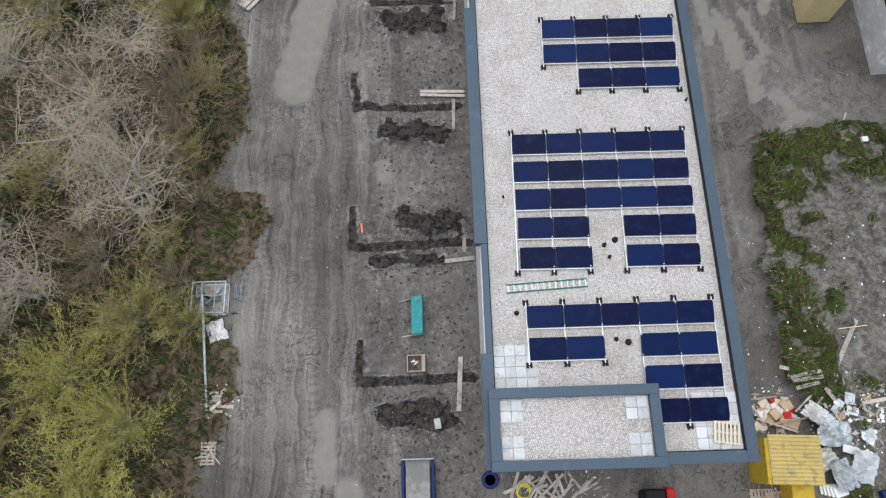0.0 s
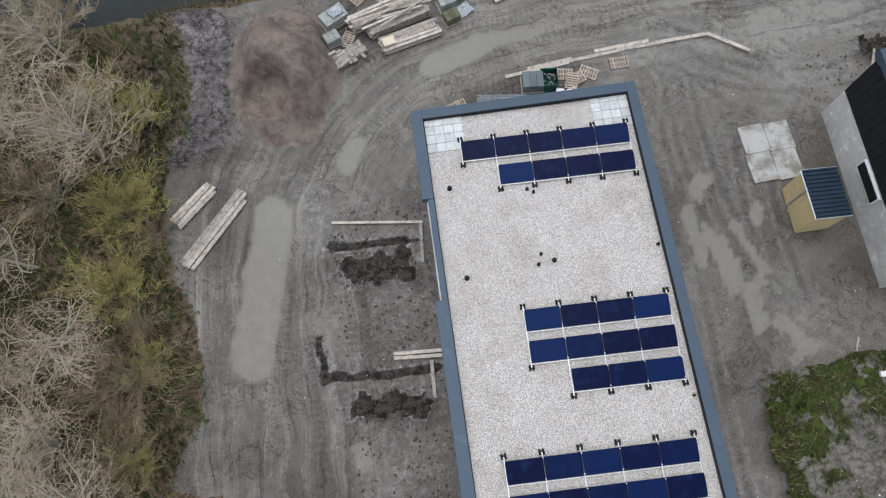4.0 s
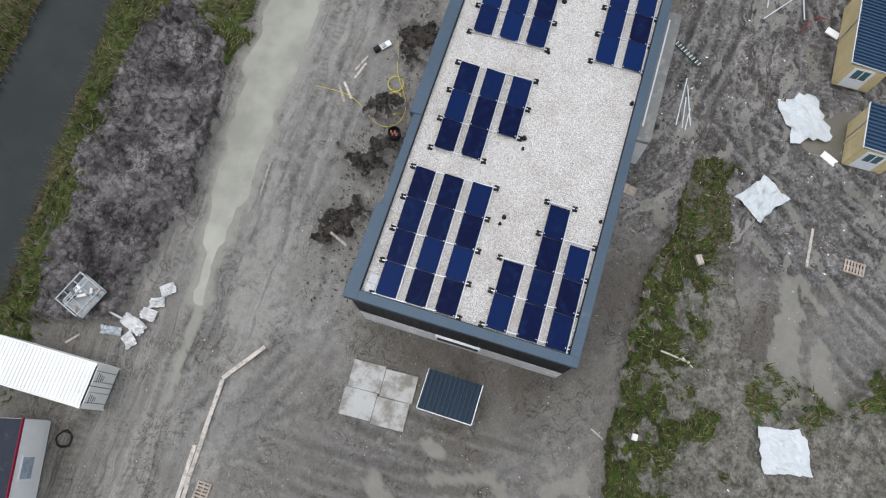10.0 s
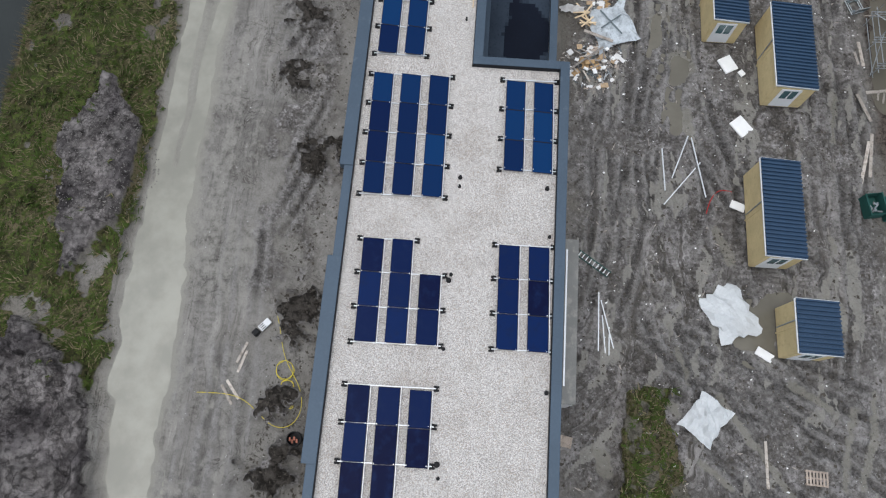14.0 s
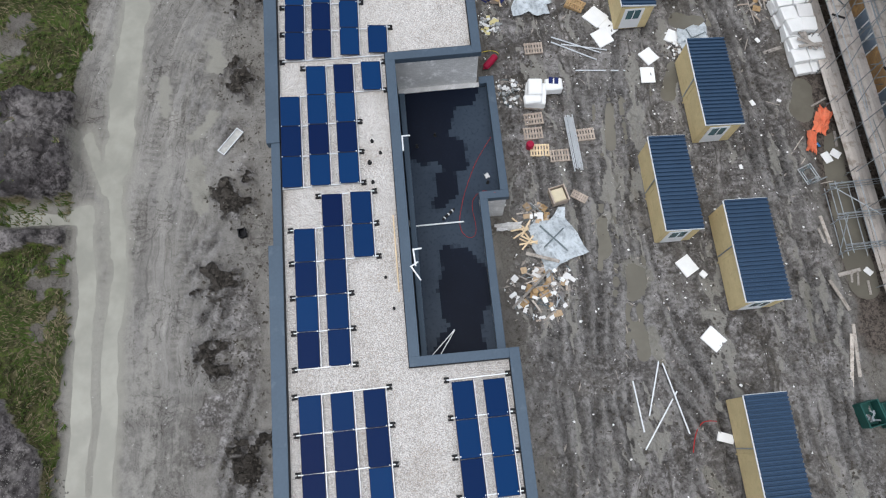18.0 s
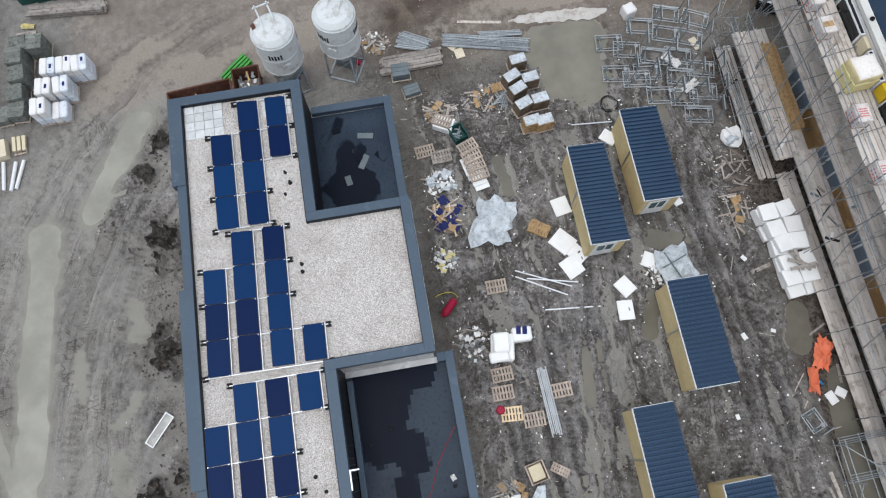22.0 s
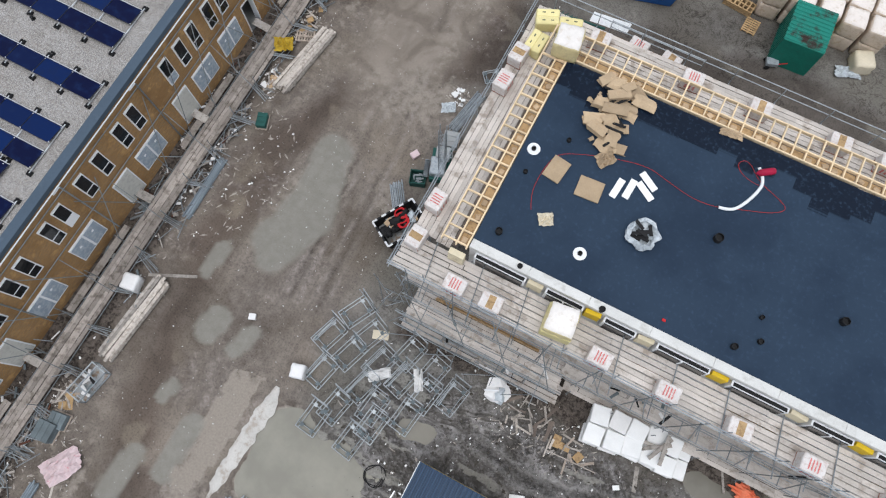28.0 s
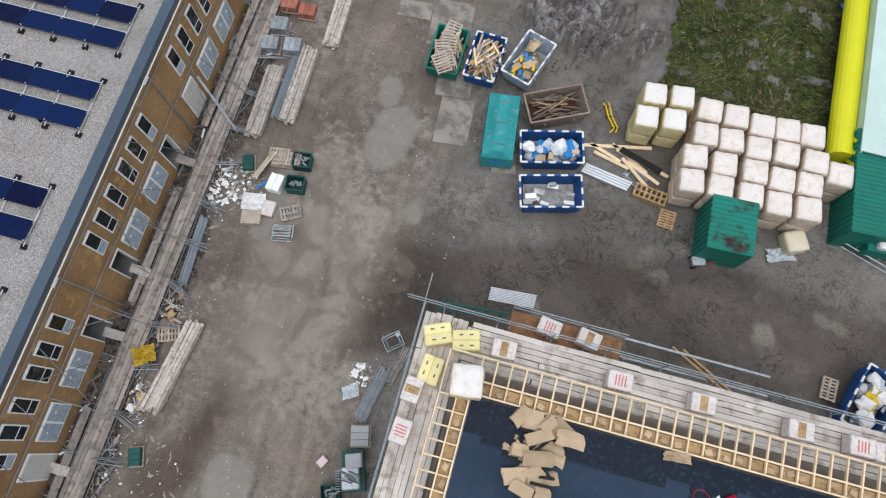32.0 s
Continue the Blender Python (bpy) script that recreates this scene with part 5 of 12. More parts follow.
def building_a():
    b = thing("apartment_building", 6.95, 16.4, 0, 0, "two-storey flat-roofed block with pale brick walls and blue-grey parapets", "building", "new apartment blocks")
    b.matrix_basis = Matrix()
    x0, x1, y0, y1 = 1.15, 12.8, -0.6, 33.42
    # shell: pale brick below, black boards above
    for xa, xb, ya, yb in ((x0, x0 + 0.35, y0, y1), (x1 - 0.35, x1, y0, y1), (x0 + 0.35, x1 - 0.35, y0, y0 + 0.35), (x0 + 0.35, x1 - 0.35, y1 - 0.35, y1)):
        wall_box(b, "wall", "white_brick", xa, xb, ya, yb, -0.3, 6.1)
    roof_sheet(b, "roof", "pebbles", x0 + 0.3, x1 - 0.3, y0 + 0.3, y1 - 0.3, ROOF, lumps=0.012)
    for ya, yb, xa in ((y0 - 0.12, 4.4, 0.98), (4.4, 9.74, 1.22), (9.74, 23.2, 0.90), (23.2, 28.5, 1.22), (28.5, y1 + 0.12, 0.93)):
        coping(b, xa, 1.52, ya, yb, CAP - (0 if xa < 1.1 else 0.06), 0.5 if xa < 1.1 else 0.4)
    coping(b, 12.42, 12.93, y0 - 0.12, y1 + 0.12, CAP)
    coping(b, 1.52, 12.42, y1 - 0.42, y1 + 0.12, CAP)
    coping(b, 1.52, 12.42, y0 - 0.12, y0 + 0.4, CAP)
    upstand(b, 12.385, 12.418, y0 + 0.43, y1 - 0.45, ROOF - 0.02, CAP - 0.03)
    upstand(b, 1.523, 1.556, 2.78, y1 - 0.45, ROOF - 0.02, CAP - 0.09)
    upstand(b, 1.56, 12.38, y1 - 0.455, y1 - 0.423, ROOF - 0.02, CAP - 0.03)
    upstand(b, 8.8, 12.38, y0 + 0.403, y0 + 0.436, ROOF - 0.02, CAP - 0.03)
    wall_box(b, "fascia", "aluminium", 12.932, 12.95, y0 - 0.12, y1 + 0.12, 6.04, 6.1)
    # raised stair head with its own parapet
    sx0, sx1, sy0, sy1, top = 1.2, 8.75, -0.80, 2.75, 7.1
    for xa, xb, ya, yb in ((sx0 + 0.1, sx0 + 0.4, sy0 + 0.1, sy1 - 0.1), (sx1 - 0.4, sx1 - 0.1, sy0 + 0.1, sy1 - 0.1), (sx0 + 0.4, sx1 - 0.4, sy0 + 0.1, sy0 + 0.4), (sx0 + 0.4, sx1 - 0.4, sy1 - 0.4, sy1 - 0.1)):
        wall_box(b, "upstand", "black_cladding", xa, xb, ya, yb, 6.1, 6.75)
    roof_sheet(b, "stair_roof", "pebbles", sx0 + 0.3, sx1 - 0.3, sy0 + 0.3, sy1 - 0.3, 6.8, lumps=0.012)
    coping(b, sx0, sx1, sy1 - 0.45, sy1, top)
    coping(b, sx0, sx1, sy0, sy0 + 0.45, top)
    coping(b, sx0, sx0 + 0.45, sy0 + 0.45, sy1 - 0.45, top)
    coping(b, sx1 - 0.45, sx1, sy0 + 0.45, sy1 - 0.45, top)
    for px, py in ((1.68, 1.25), (7.25, 1.25), (1.68, -0.32), (7.25, -0.32)):
        pavers(b, px, py, 2, 2, 6.82)
    pavers(b, 1.55, 2.78, 4, 4, ROOF + 0.02)
    pavers(b, 1.55, 31.1, 4, 4, ROOF + 0.02)
    pavers(b, 10.4, 31.2, 4, 4, ROOF + 0.02)
    pavers(b, 10.4, -0.15, 4, 5, ROOF + 0.02)
    # flat canopy over the doors
    wall_box(b, "canopy", "concrete_dark", 12.93, 14.2, 11.6, 17.0, 2.75, 3.05)
    wall_box(b, "canopy_cheek", "white_render", 12.93, 14.1, 16.86, 17.0, 0.0, 2.75)
    wall_box(b, "canopy_cheek", "white_render", 12.93, 14.1, 11.6, 11.74, 0.0, 2.75)
    for vx, vy, r in ((2.45, 12.2, 0.07), (7.2, 9.5, 0.12), (7.75, 9.75, 0.16), (7.4, 8.9, 0.1), (2.75, 6.3, 0.13), (7.3, 4.9, 0.12), (7.85, 4.75, 0.17), (2.6, 24.2, 0.14), (6.2, 24.4, 0.1), (7.0, 24.5, 0.13), (6.4, 24.9, 0.09), (2.4, 29.0, 0.14), (6.3, 28.4, 0.1), (6.6, 28.2, 0.1), (12.2, 24.6, 0.1), (12.2, 17.2, 0.08)):
        roof_vent(vx, vy, ROOF, r)
    return b


def building_b():
    b = thing("apartment_building", 0, 0, 0, 0, "long two-storey flat-roofed block, black boards over pale brick", "building", "new apartment blocks")
    x0, x1, yn, ym, ys = 26.25, 89.6, 33.2, 26.55, 21.85
    # upper walls round the long wing and the two deeper blocks
    ring = [(x0, x0 + 0.35, ys, yn), (x0 + 0.35, x1 - 0.35, yn - 0.35, yn), (x1 - 0.35, x1, ym, yn), (x0 + 0.35, 58.0, ys, ys + 0.35), (57.65, 58.0, ys + 0.35, ym + 0.35), (58.0, 74.4, ym, ym + 0.35),
            (74.4, 74.75, ys, ym + 0.35), (74.75, 82.0, ys, ys + 0.35), (81.65, 82.0, ys + 0.35, ym + 0.35), (82.0, x1 - 0.35, ym, ym + 0.35)]
    for xa, xb, ya, yb in ring:
        west = xb - xa < 0.4 and xa < 27
        wall_box(b, "wall", "white_brick", xa, xb, ya, yb, -0.3, 2.7 if west else 6.1)
        if west:
            n = 22
            for k in range(n):
                wall_box(b, "cladding_board", "black_cladding", xa - 0.03, xb, ya + (yb - ya) * k / n, ya + (yb - ya) * (k + 1) / n - 0.012, 2.7, 6.1)
    roof_sheet(b, "roof", "pebbles", x0 + 0.3, 58.0, ys + 0.3, yn - 0.3, ROOF, lumps=0.012)
    roof_sheet(b, "roof", "pebbles", 58.0, 74.5, ym + 0.3, yn - 0.3, ROOF, lumps=0.012)
    roof_sheet(b, "roof", "pebbles", 74.5, 82.0, ys + 0.3, yn - 0.3, ROOF, lumps=0.012)
    roof_sheet(b, "roof", "pebbles", 82.0, x1 - 0.3, ym + 0.3, yn - 0.3, ROOF, lumps=0.012)
    cuts = (26.13, 31.2, 36.5, 46.4, 51.3, 64.3, 69.9, 79.2, 84.7, 89.75)
    for k, (a, c) in enumerate(zip(cuts, cuts[1:])):
        proud = k % 2 == 0
        coping(b, a, c, 32.78, 33.48 if proud else 33.24, CAP - (0 if proud else 0.06), 0.55 if proud else 0.4)
    coping(b, 26.13, 26.62, ys - 0.12, 32.78, CAP)
    coping(b, 26.62, 58.15, ys - 0.12, ys + 0.38, CAP)
    coping(b, 57.68, 58.15, ys + 0.38, ym + 0.42, CAP)
    coping(b, 58.15, 74.2, ym - 0.1, ym + 0.42, CAP)
    coping(b, 74.2, 74.68, ys + 0.38, ym + 0.42, CAP)
    coping(b, 74.2, 82.15, ys - 0.12, ys + 0.38, CAP)
    coping(b, 81.68, 82.15, ys + 0.38, ym + 0.42, CAP)
    coping(b, 82.15, 89.25, ym - 0.1, ym + 0.42, CAP)
    coping(b, 89.25, 89.75, ym - 0.1, 32.78, CAP)
    for xa, xb, ya, yb in ((26.623, 26.656, ys + 0.42, 32.74), (26.66, 89.2, 32.745, 32.777), (26.66, 57.64, ys + 0.383, ys + 0.416), (57.645, 57.677, ys + 0.42, ym + 0.42), (57.64, 74.7, ym + 0.423, ym + 0.456),
                           (74.683, 74.716, ys + 0.42, ym + 0.42), (74.72, 81.64, ys + 0.383, ys + 0.416), (81.645, 81.677, ys + 0.42, ym + 0.42), (81.64, 89.2, ym + 0.423, ym + 0.456), (89.215, 89.247, ym + 0.46, 32.74)):
        upstand(b, xa, xb, ya, yb, ROOF - 0.02, CAP - 0.03)
    wall_box(b, "fascia", "aluminium", 26.62, 58.1, ys - 0.142, ys - 0.124, 6.02, 6.08)
    wall_box(b, "fascia", "aluminium", 74.6, 82.1, ys - 0.142, ys - 0.124, 6.02, 6.08)
    # black boards on the storey that looks over the low roofs
    for xa, xb, ya, yb in ((58.03, 74.37, ym - 0.035, ym), (82.03, x1, ym - 0.035, ym)):
        bm = bmesh.new()
        along = xb - xa > 1
        n = max(2, round((xb - xa if along else yb - ya) / 0.3))
        for k in range(n):
            if along:
                add_box(bm, xa + (k + 0.5) * (xb - xa) / n, (ya + yb) / 2, 4.4, (xb - xa) / n - 0.014, yb - ya, 3.36)
            else:
                add_box(bm, (xa + xb) / 2, ya + (k + 0.5) * (yb - ya) / n, 4.4, xb - xa, (yb - ya) / n - 0.014, 3.36)
        part("cladding", bm, "black_cladding", b)
    # one-storey parts with bitumen roofs
    for xa, xb, ya in ((58.15, 67.0, 22.2), (67.0, 74.4, 20.95), (82.15, 89.6, 21.95)):
        for wa, wb, wc, wd in ((xa, xb, ya, ya + 0.3), (xb - 0.3, xb, ya + 0.3, ya + 0.31 if xb == 67.0 else ym), (xa, xa + 0.3, ya + 0.3, min(22.2, ym) if xa == 67.0 else ym)):
            if wd > wc:
                wall_box(b, "wall", "white_brick", wa, wb, wc, wd, -0.3, 3.05)
    roof_sheet(b, "low_roof", "membrane_black", 58.2, 67.2, 22.4, ym, 2.98, 0.3)
    roof_sheet(b, "low_roof", "membrane_black", 67.2, 74.2, 21.2, ym, 2.98, 0.3)
    roof_sheet(b, "low_roof", "membrane_wet", 82.2, 89.4, 22.2, ym, 2.98, 0.3)
    coping(b, 58.15, 66.9, 22.05, 22.5, 3.4, 0.45)
    coping(b, 66.9, 67.35, 20.85, 22.5, 3.4, 0.45)
    coping(b, 67.35, 74.55, 20.85, 21.3, 3.4, 0.45)
    coping(b, 74.1, 74.55, 21.3, 21.72, 3.4, 0.45)
    coping(b, 58.15, 58.5, 22.5, ym - 0.1, 3.4, 0.45)
    coping(b, 58.5, 73.9, ym - 0.4, ym - 0.1, 3.4, 0.45)
    coping(b, 82.15, 89.75, 21.8, 22.25, 3.4, 0.45)
    coping(b, 89.3, 89.75, 22.25, ym - 0.1, 3.4, 0.45)
    coping(b, 82.15, 82.45, 22.25, ym - 0.1, 3.4, 0.45)
    # west side window, set low under the boards
    block(b, "window", "window_white", 26.2, 27.6, 2.1, 0.16, 2.5, 0.9)
    block(b, "window_pane", "dark_glass", 26.14, 27.6, 2.1, 0.08, 2.3, 0.72)
    # flat canopy on the yard side
    wall_box(b, "canopy", "concrete_dark", 40.3, 49.2, 20.45, 21.7, 2.75, 3.05)
    wall_box(b, "canopy_cheek", "white_render", 40.3, 40.45, 20.5, 21.7, 0, 2.75)
    wall_box(b, "canopy_cheek", "white_render", 49.05, 49.2, 20.5, 21.7, 0, 2.75)
    wall_box(b, "gutter", "aluminium", 41.2, 48.6, 21.05, 21.15, 3.05, 3.12)
    pavers(b, 26.66, 31.1, 2, 3, ROOF + 0.02)
    pavers(b, 26.66, 22.3, 2, 2, ROOF + 0.02)
    pavers(b, 87.3, 30.7, 4, 4, ROOF + 0.02)
    pavers(b, 87.9, 27.1, 2, 3, ROOF + 0.02)
    for vx, vy, r in ((32.4, 27.1, 0.13), (32.0, 27.2, 0.1), (36.9, 27.3, 0.15), (36.3, 27.2, 0.09), (45.6, 27.4, 0.15), (45.9, 27.3, 0.1), (51.1, 27.2, 0.12), (50.6, 27.2, 0.09), (42.2, 27.4, 0.1), (50.8, 22.7, 0.13), (48.2, 22.5, 0.1), (40.5, 22.4, 0.12), (33.6, 22.4, 0.1),
                      (67.3, 28.1, 0.1), (68.4, 28.2, 0.13), (69.6, 28.0, 0.1), (68.9, 27.6, 0.09), (79.6, 27.5, 0.1), (79.2, 27.5, 0.1), (62.2, 27.8, 0.08), (60.6, 27.5, 0.08), (84.6, 27.8, 0.09), (84.0, 27.6, 0.12), (83.4, 27.9, 0.08)):
        roof_vent(vx, vy, ROOF, r)
    for vx, vy in ((71.2, 24.6), (68.0, 21.9), (70.6, 25.7)):
        roof_vent(vx, vy, 2.98, 0.1, 0.3)
    return b


mat("black_frame", (0.02, 0.022, 0.035), 0.4, 0.1, 2, 12, 0.0)
PITCH = 1.745


def panel_meshes():
    bm = bmesh.new()
    add_box(bm, 0, 0, 0, 1.70, 1.0, 0.03)
    for sx, sy, cx, cy in ((1.725, 0.012, 0, 0.506), (1.725, 0.024, 0, -0.512), (0.012, 1.0, 0.856, 0), (0.012, 1.0, -0.856, 0)):
        add_box(bm, cx, cy, 0.004, sx, sy, 0.045)
    bm.faces.ensure_lookup_table()
    for k, f in enumerate(bm.faces):
        f.material_index = 0 if k < 6 else 1
    glass = bpy.data.meshes.new("module")
    bm.to_mesh(glass)
    glass.materials.append(MATS["solar_glass"])
    glass.materials.append(MATS["black_frame"])
    bm.free()
    bm = bmesh.new()
    for sx in (-1, 1):
        add_box(bm, sx * 0.085, 0, 0.05, 0.10, 0.26, 0.10)
        add_box(bm, sx * 0.085, 0, 0.115, 0.07, 0.2, 0.03)
    add_box(bm, 0, 0, 0.03, 0.14, 0.12, 0.05)
    foot = bpy.data.meshes.new("foot")
    bm.to_mesh(foot)
    foot.materials.append(MATS["black_plastic"])
    bm.free()
    blue = glass.copy()
    blue.materials[0] = MATS["solar_glass_sheen"]
    return glass, blue, foot


GLASS, SHEEN_GLASS, FOOT = panel_meshes()


def solar_array(rows, turn, roof=ROOF, glass=GLASS):
    """Rows of (middle x, middle y, modules) that share their rails."""
    ox, oy = sum(r[0] for r in rows) / len(rows), sum(r[1] for r in rows) / len(rows)
    t = thing("solar_array", ox, oy, roof, turn, "dark blue solar panels on aluminium rails with black ballast feet", "solar panels", "solar arrays on the flat roofs")
    back = Matrix.Rotation(radians(-turn), 2)
    lines = {}
    for x, y, n in rows:
        p = back @ Vector((x - ox, y - oy))
        for k in range(n):
            px = p.x + (k - (n - 1) / 2) * PITCH
            part("solar_panel", glass, None, t, "", pose(px, p.y, 0.21, 7, 0, 0))
        for k in range(n + 1):
            px = p.x + (k - n / 2) * PITCH
            key = next((q for q in lines if abs(q - px) < 0.45), px)
            lines.setdefault(key, []).append(p.y)
        block(t, "front_rail", "aluminium", p.x, p.y - 0.56, 0.125, n * PITCH + 0.04, 0.03, 0.04, bevel=0)
    for px, held in lines.items():
        runs, held = [], sorted(held)
        for y in held:
            if runs and y - runs[-1][1] < 1.9:
                runs[-1][1] = y
            else:
                runs.append([y, y])
        for lo, hi in runs:
            bm = bmesh.new()
            add_box(bm, px, (lo + hi) / 2, 0.1, 0.045, hi - lo + 1.42, 0.05)
            for y in held:
                if lo <= y <= hi:
                    for dy in (-0.45, 0.46):
                        add_box(bm, px, y + dy, 0.235 + dy * 0.12, 0.05, 0.045, 0.02)
            part("rail", bm, "aluminium", t)
            for y in [lo - 0.72, hi + 0.72]:
                part("ballast_foot", FOOT, None, t, "", pose(px, y, 0, 0, 0, rnd.uniform(-6, 6)))
    return t


def arrays():
    solar_array([(8.53, 21.62, 4), (8.5, 20.1, 4), (9.37, 18.58, 3)], -1.2)
    solar_array([(7.39, 14.91, 5), (7.38, 13.40, 5), (7.39, 11.91, 5), (4.80, 10.45, 2), (9.96, 10.38, 2), (4.81, 8.92, 2), (9.95, 8.87, 2)], -0.8)
    solar_array([(7.56, 6.05, 5), (4.97, 4.54, 2), (10.12, 4.58, 2), (10.15, 3.1, 2), (10.2, 1.6, 2)], -0.1)
    solar_array([(7.65, 30.81, 5), (8.50, 29.25, 4)], -1.2)
    solar_array([(30.21, 31.57, 4), (30.23, 30.06, 4), (30.22, 28.54, 4), (28.48, 25.95, 2), (30.20, 24.45, 4), (29.3, 23.0, 3)], 1.2)
    solar_array([(37.6, 31.17, 3), (37.58, 29.73, 3), (38.42, 28.26, 2)], 1.2)
    solar_array([(44.85, 31.24, 3), (44.88, 29.78, 3), (44.03, 28.28, 2), (44.96, 24.45, 3), (44.96, 22.97, 3)], 1.2)
    solar_array([(53.34, 31.68, 4), (53.34, 30.18, 4), (53.35, 28.66, 4), (54.2, 24.54, 3), (54.18, 23.06, 3)], 0.9, glass=SHEEN_GLASS)
    solar_array([(61.57, 31.69, 4), (62.43, 30.23, 5), (65.04, 28.77, 2)], 0, glass=SHEEN_GLASS)
    solar_array([(69.94, 32.2, 3), (70.79, 30.76, 4), (70.77, 29.28, 4), (73.40, 27.79, 1)], 0, glass=SHEEN_GLASS)
    solar_array([(77.38, 31.8, 3), (78.26, 30.32, 4), (78.27, 28.78, 4), (75.64, 27.3, 1)], -1.2, glass=SHEEN_GLASS)
    solar_array([(84.60, 30.86, 3), (85.47, 29.36, 4), (87.22, 27.89, 2)], 0, glass=SHEEN_GLASS)


building_a()
building_b()
arrays()


# ---- the brick terrace ----
def brick_window(parent, y, plain):
    w = block(parent, "window", "window_white", 108.37, y, 4.65, 0.12, 0.72, 1.92)
    block(w, "pane", "dark_glass", -0.045, 0, 0.32, 0.06, 0.59, 1.1, bevel=0)
    if plain:
        block(w, "infill_panel", "shutter_grey" if plain > 1 else "window_white", -0.05, 0, -0.58, 0.05, 0.59, 0.54, bevel=0)
    else:
        block(w, "pane", "dark_glass", -0.045, 0, -0.58, 0.06, 0.58, 0.5, bevel=0)


def terrace():
    b = thing("terraced_house", 0, 0, 0, 0, "long brown-brick terrace with white windows and a gravel roof", "building")
    gaps = [(-22.65, -21.55), (-15.95, -14.85), (-12.35, -11.25)]
    for ya, yb in zip([-60] + [g[1] for g in gaps], [g[0] for g in gaps] + [23.0]):
        wall_box(b, "wall", "brown_brick", 108.4, 108.75, ya, yb, -0.3, 6.55)
    for ya, yb in gaps:
        wall_box(b, "wall", "brown_brick", 108.4, 108.75, ya, yb, 2.65, 6.55)
        wall_box(b, "hall_floor", "concrete_dark", 108.4, 111.5, ya - 1, yb + 1, 0.1, 0.22)
        wall_box(b, "hall_wall", "concrete_dark", 111.4, 111.5, ya - 1, yb + 1, 0.22, 2.8)
    wall_box(b, "wall", "brown_brick", 108.75, 119.0, 22.65, 23.0, -0.3, 6.55)
    wall_box(b, "wall", "brown_brick", 118.65, 119.0, -60, 22.65, -0.3, 6.55)
    wall_box(b, "wall", "brown_brick", 108.75, 118.65, -60, -59.65, -0.3, 6.55)
    roof_sheet(b, "roof", "pebbles_grey", 108.7, 118.7, -59.7, 22.7, 6.62, lumps=0.012)
    coping(b, 108.3, 108.85, -60, 23.12, 6.95, 0.3)
    coping(b, 108.85, 119.0, 22.6, 23.12, 6.95, 0.3)
    wall_box(b, "eaves_strip", "window_white", 108.24, 108.3, -60, 23.12, 6.5, 6.56)
    for z in (6.05, 3.2):
        tube(b, "tie_tube", "scaffold_steel", (108.28, -58, z), (108.28, 22.8, z), 0.03, 6)
    for y in (22.1, 20.9, 19.3, 17.7, 16.6, 14.7, 13.4, 11.6, 10.2, 8.5, 7.3, 5.3, 4.2, 2.4, 1.0, -0.8, -2.0, -5.1, -6.4, -7.6, -9.1, -10.2, -11.5, -15.6, -16.8, -18.1, -19.5, -20.7, -22.0, -26.0, -27.3, -28.6, -29.9, -31.1, -32.4):
        brick_window(b, y, 2 if round(y * 10) in (-51, -115, -156, -220, -260) else (1 if y > -1 and int(y * 3) % 4 == 0 else 0))
    for y, w in ((21.5, 1.9), (17.2, 2.0), (14.1, 2.0), (8.4, 2.1), (4.7, 2.1), (-1.35, 2.0), (-6.95, 1.9), (-9.65, 1.9), (-17.3, 1.9), (-20.05, 1.9), (-28.0, 1.9), (-30.6, 1.9)):
        f = block(b, "window", "window_white", 108.37, y, 1.8, 0.12, w, 1.7)
        for s in (-1, 1):
            block(f, "pane", "shutter_grey", -0.045, s * w / 4, 0, 0.06, w / 2 - 0.12, 1.5, bevel=0)
            block(f, "sticker", "window_white", -0.08, s * w / 4, 0.3, 0.01, 0.14, 0.14, bevel=0)
    for y, kind in ((19.3, "door_beige"), (11.6, "door_panel"), (1.0, "door_panel"), (-4.75, "door_panel"), (-25.6, "door_panel")):
        f = block(b, "door", "window_white", 108.38, y, 1.5, 0.1, 1.35, 2.5)
        block(f, "door_leaf", kind, -0.04, 0, 0, 0.06, 1.2, 2.36, bevel=0.01)
    for y in (-11.8, -15.4, -22.1):
        for q in (-1, 1):
            wall_box(b, "door_jamb", "window_white", 108.36, 108.78, y + q * 0.52 - 0.035, y + q * 0.52 + 0.035, 0.2, 2.65)
        wall_box(b, "door_head", "window_white", 108.36, 108.78, y - 0.48, y + 0.48, 2.56, 2.64)
    for y in (22.4, 15.6, 9.4, 3.2, -3.2, -13.4, -24.0, -34.0):
        wall_box(b, "vent_block", "window_white", 108.25, 108.4, y, y + 0.5, 6.36, 6.44)
        tube(b, "downpipe", "scaffold_steel", (108.3, y, 0.2), (108.3, y, 6.3), 0.045, 6)
    for y in (-21.5, -14.3, -12.5, -3.8, 6.3, 14.0):
        roof_vent(113 + (y * 7 % 5) * 0.6, y, 6.62, 0.14)
        roof_vent(112 + (y * 5 % 3) * 0.4, y + 1.2, 6.62, 0.1)
    for rows in (((112.05, 13.0, 3), (112.05, 11.5, 3), (112.05, 10.0, 3), (112.05, 8.5, 3)), ((112.9, 5.45, 4), (113.5, 3.95, 3)), ((112.4, 2.6, 3), (112.4, 1.1, 3)), ((112.9, -1.7, 4), (113.6, -4.7, 4), (113.6, -6.25, 4)),
                 ((113.7, -9.8, 4), (113.7, -11.5, 4)), ((113.7, -15.0, 4), (113.7, -16.6, 4)), ((113.6, -20.8, 4), (113.6, -22.35, 4)), ((113.5, -25.3, 4), (113.5, -26.8, 4))):
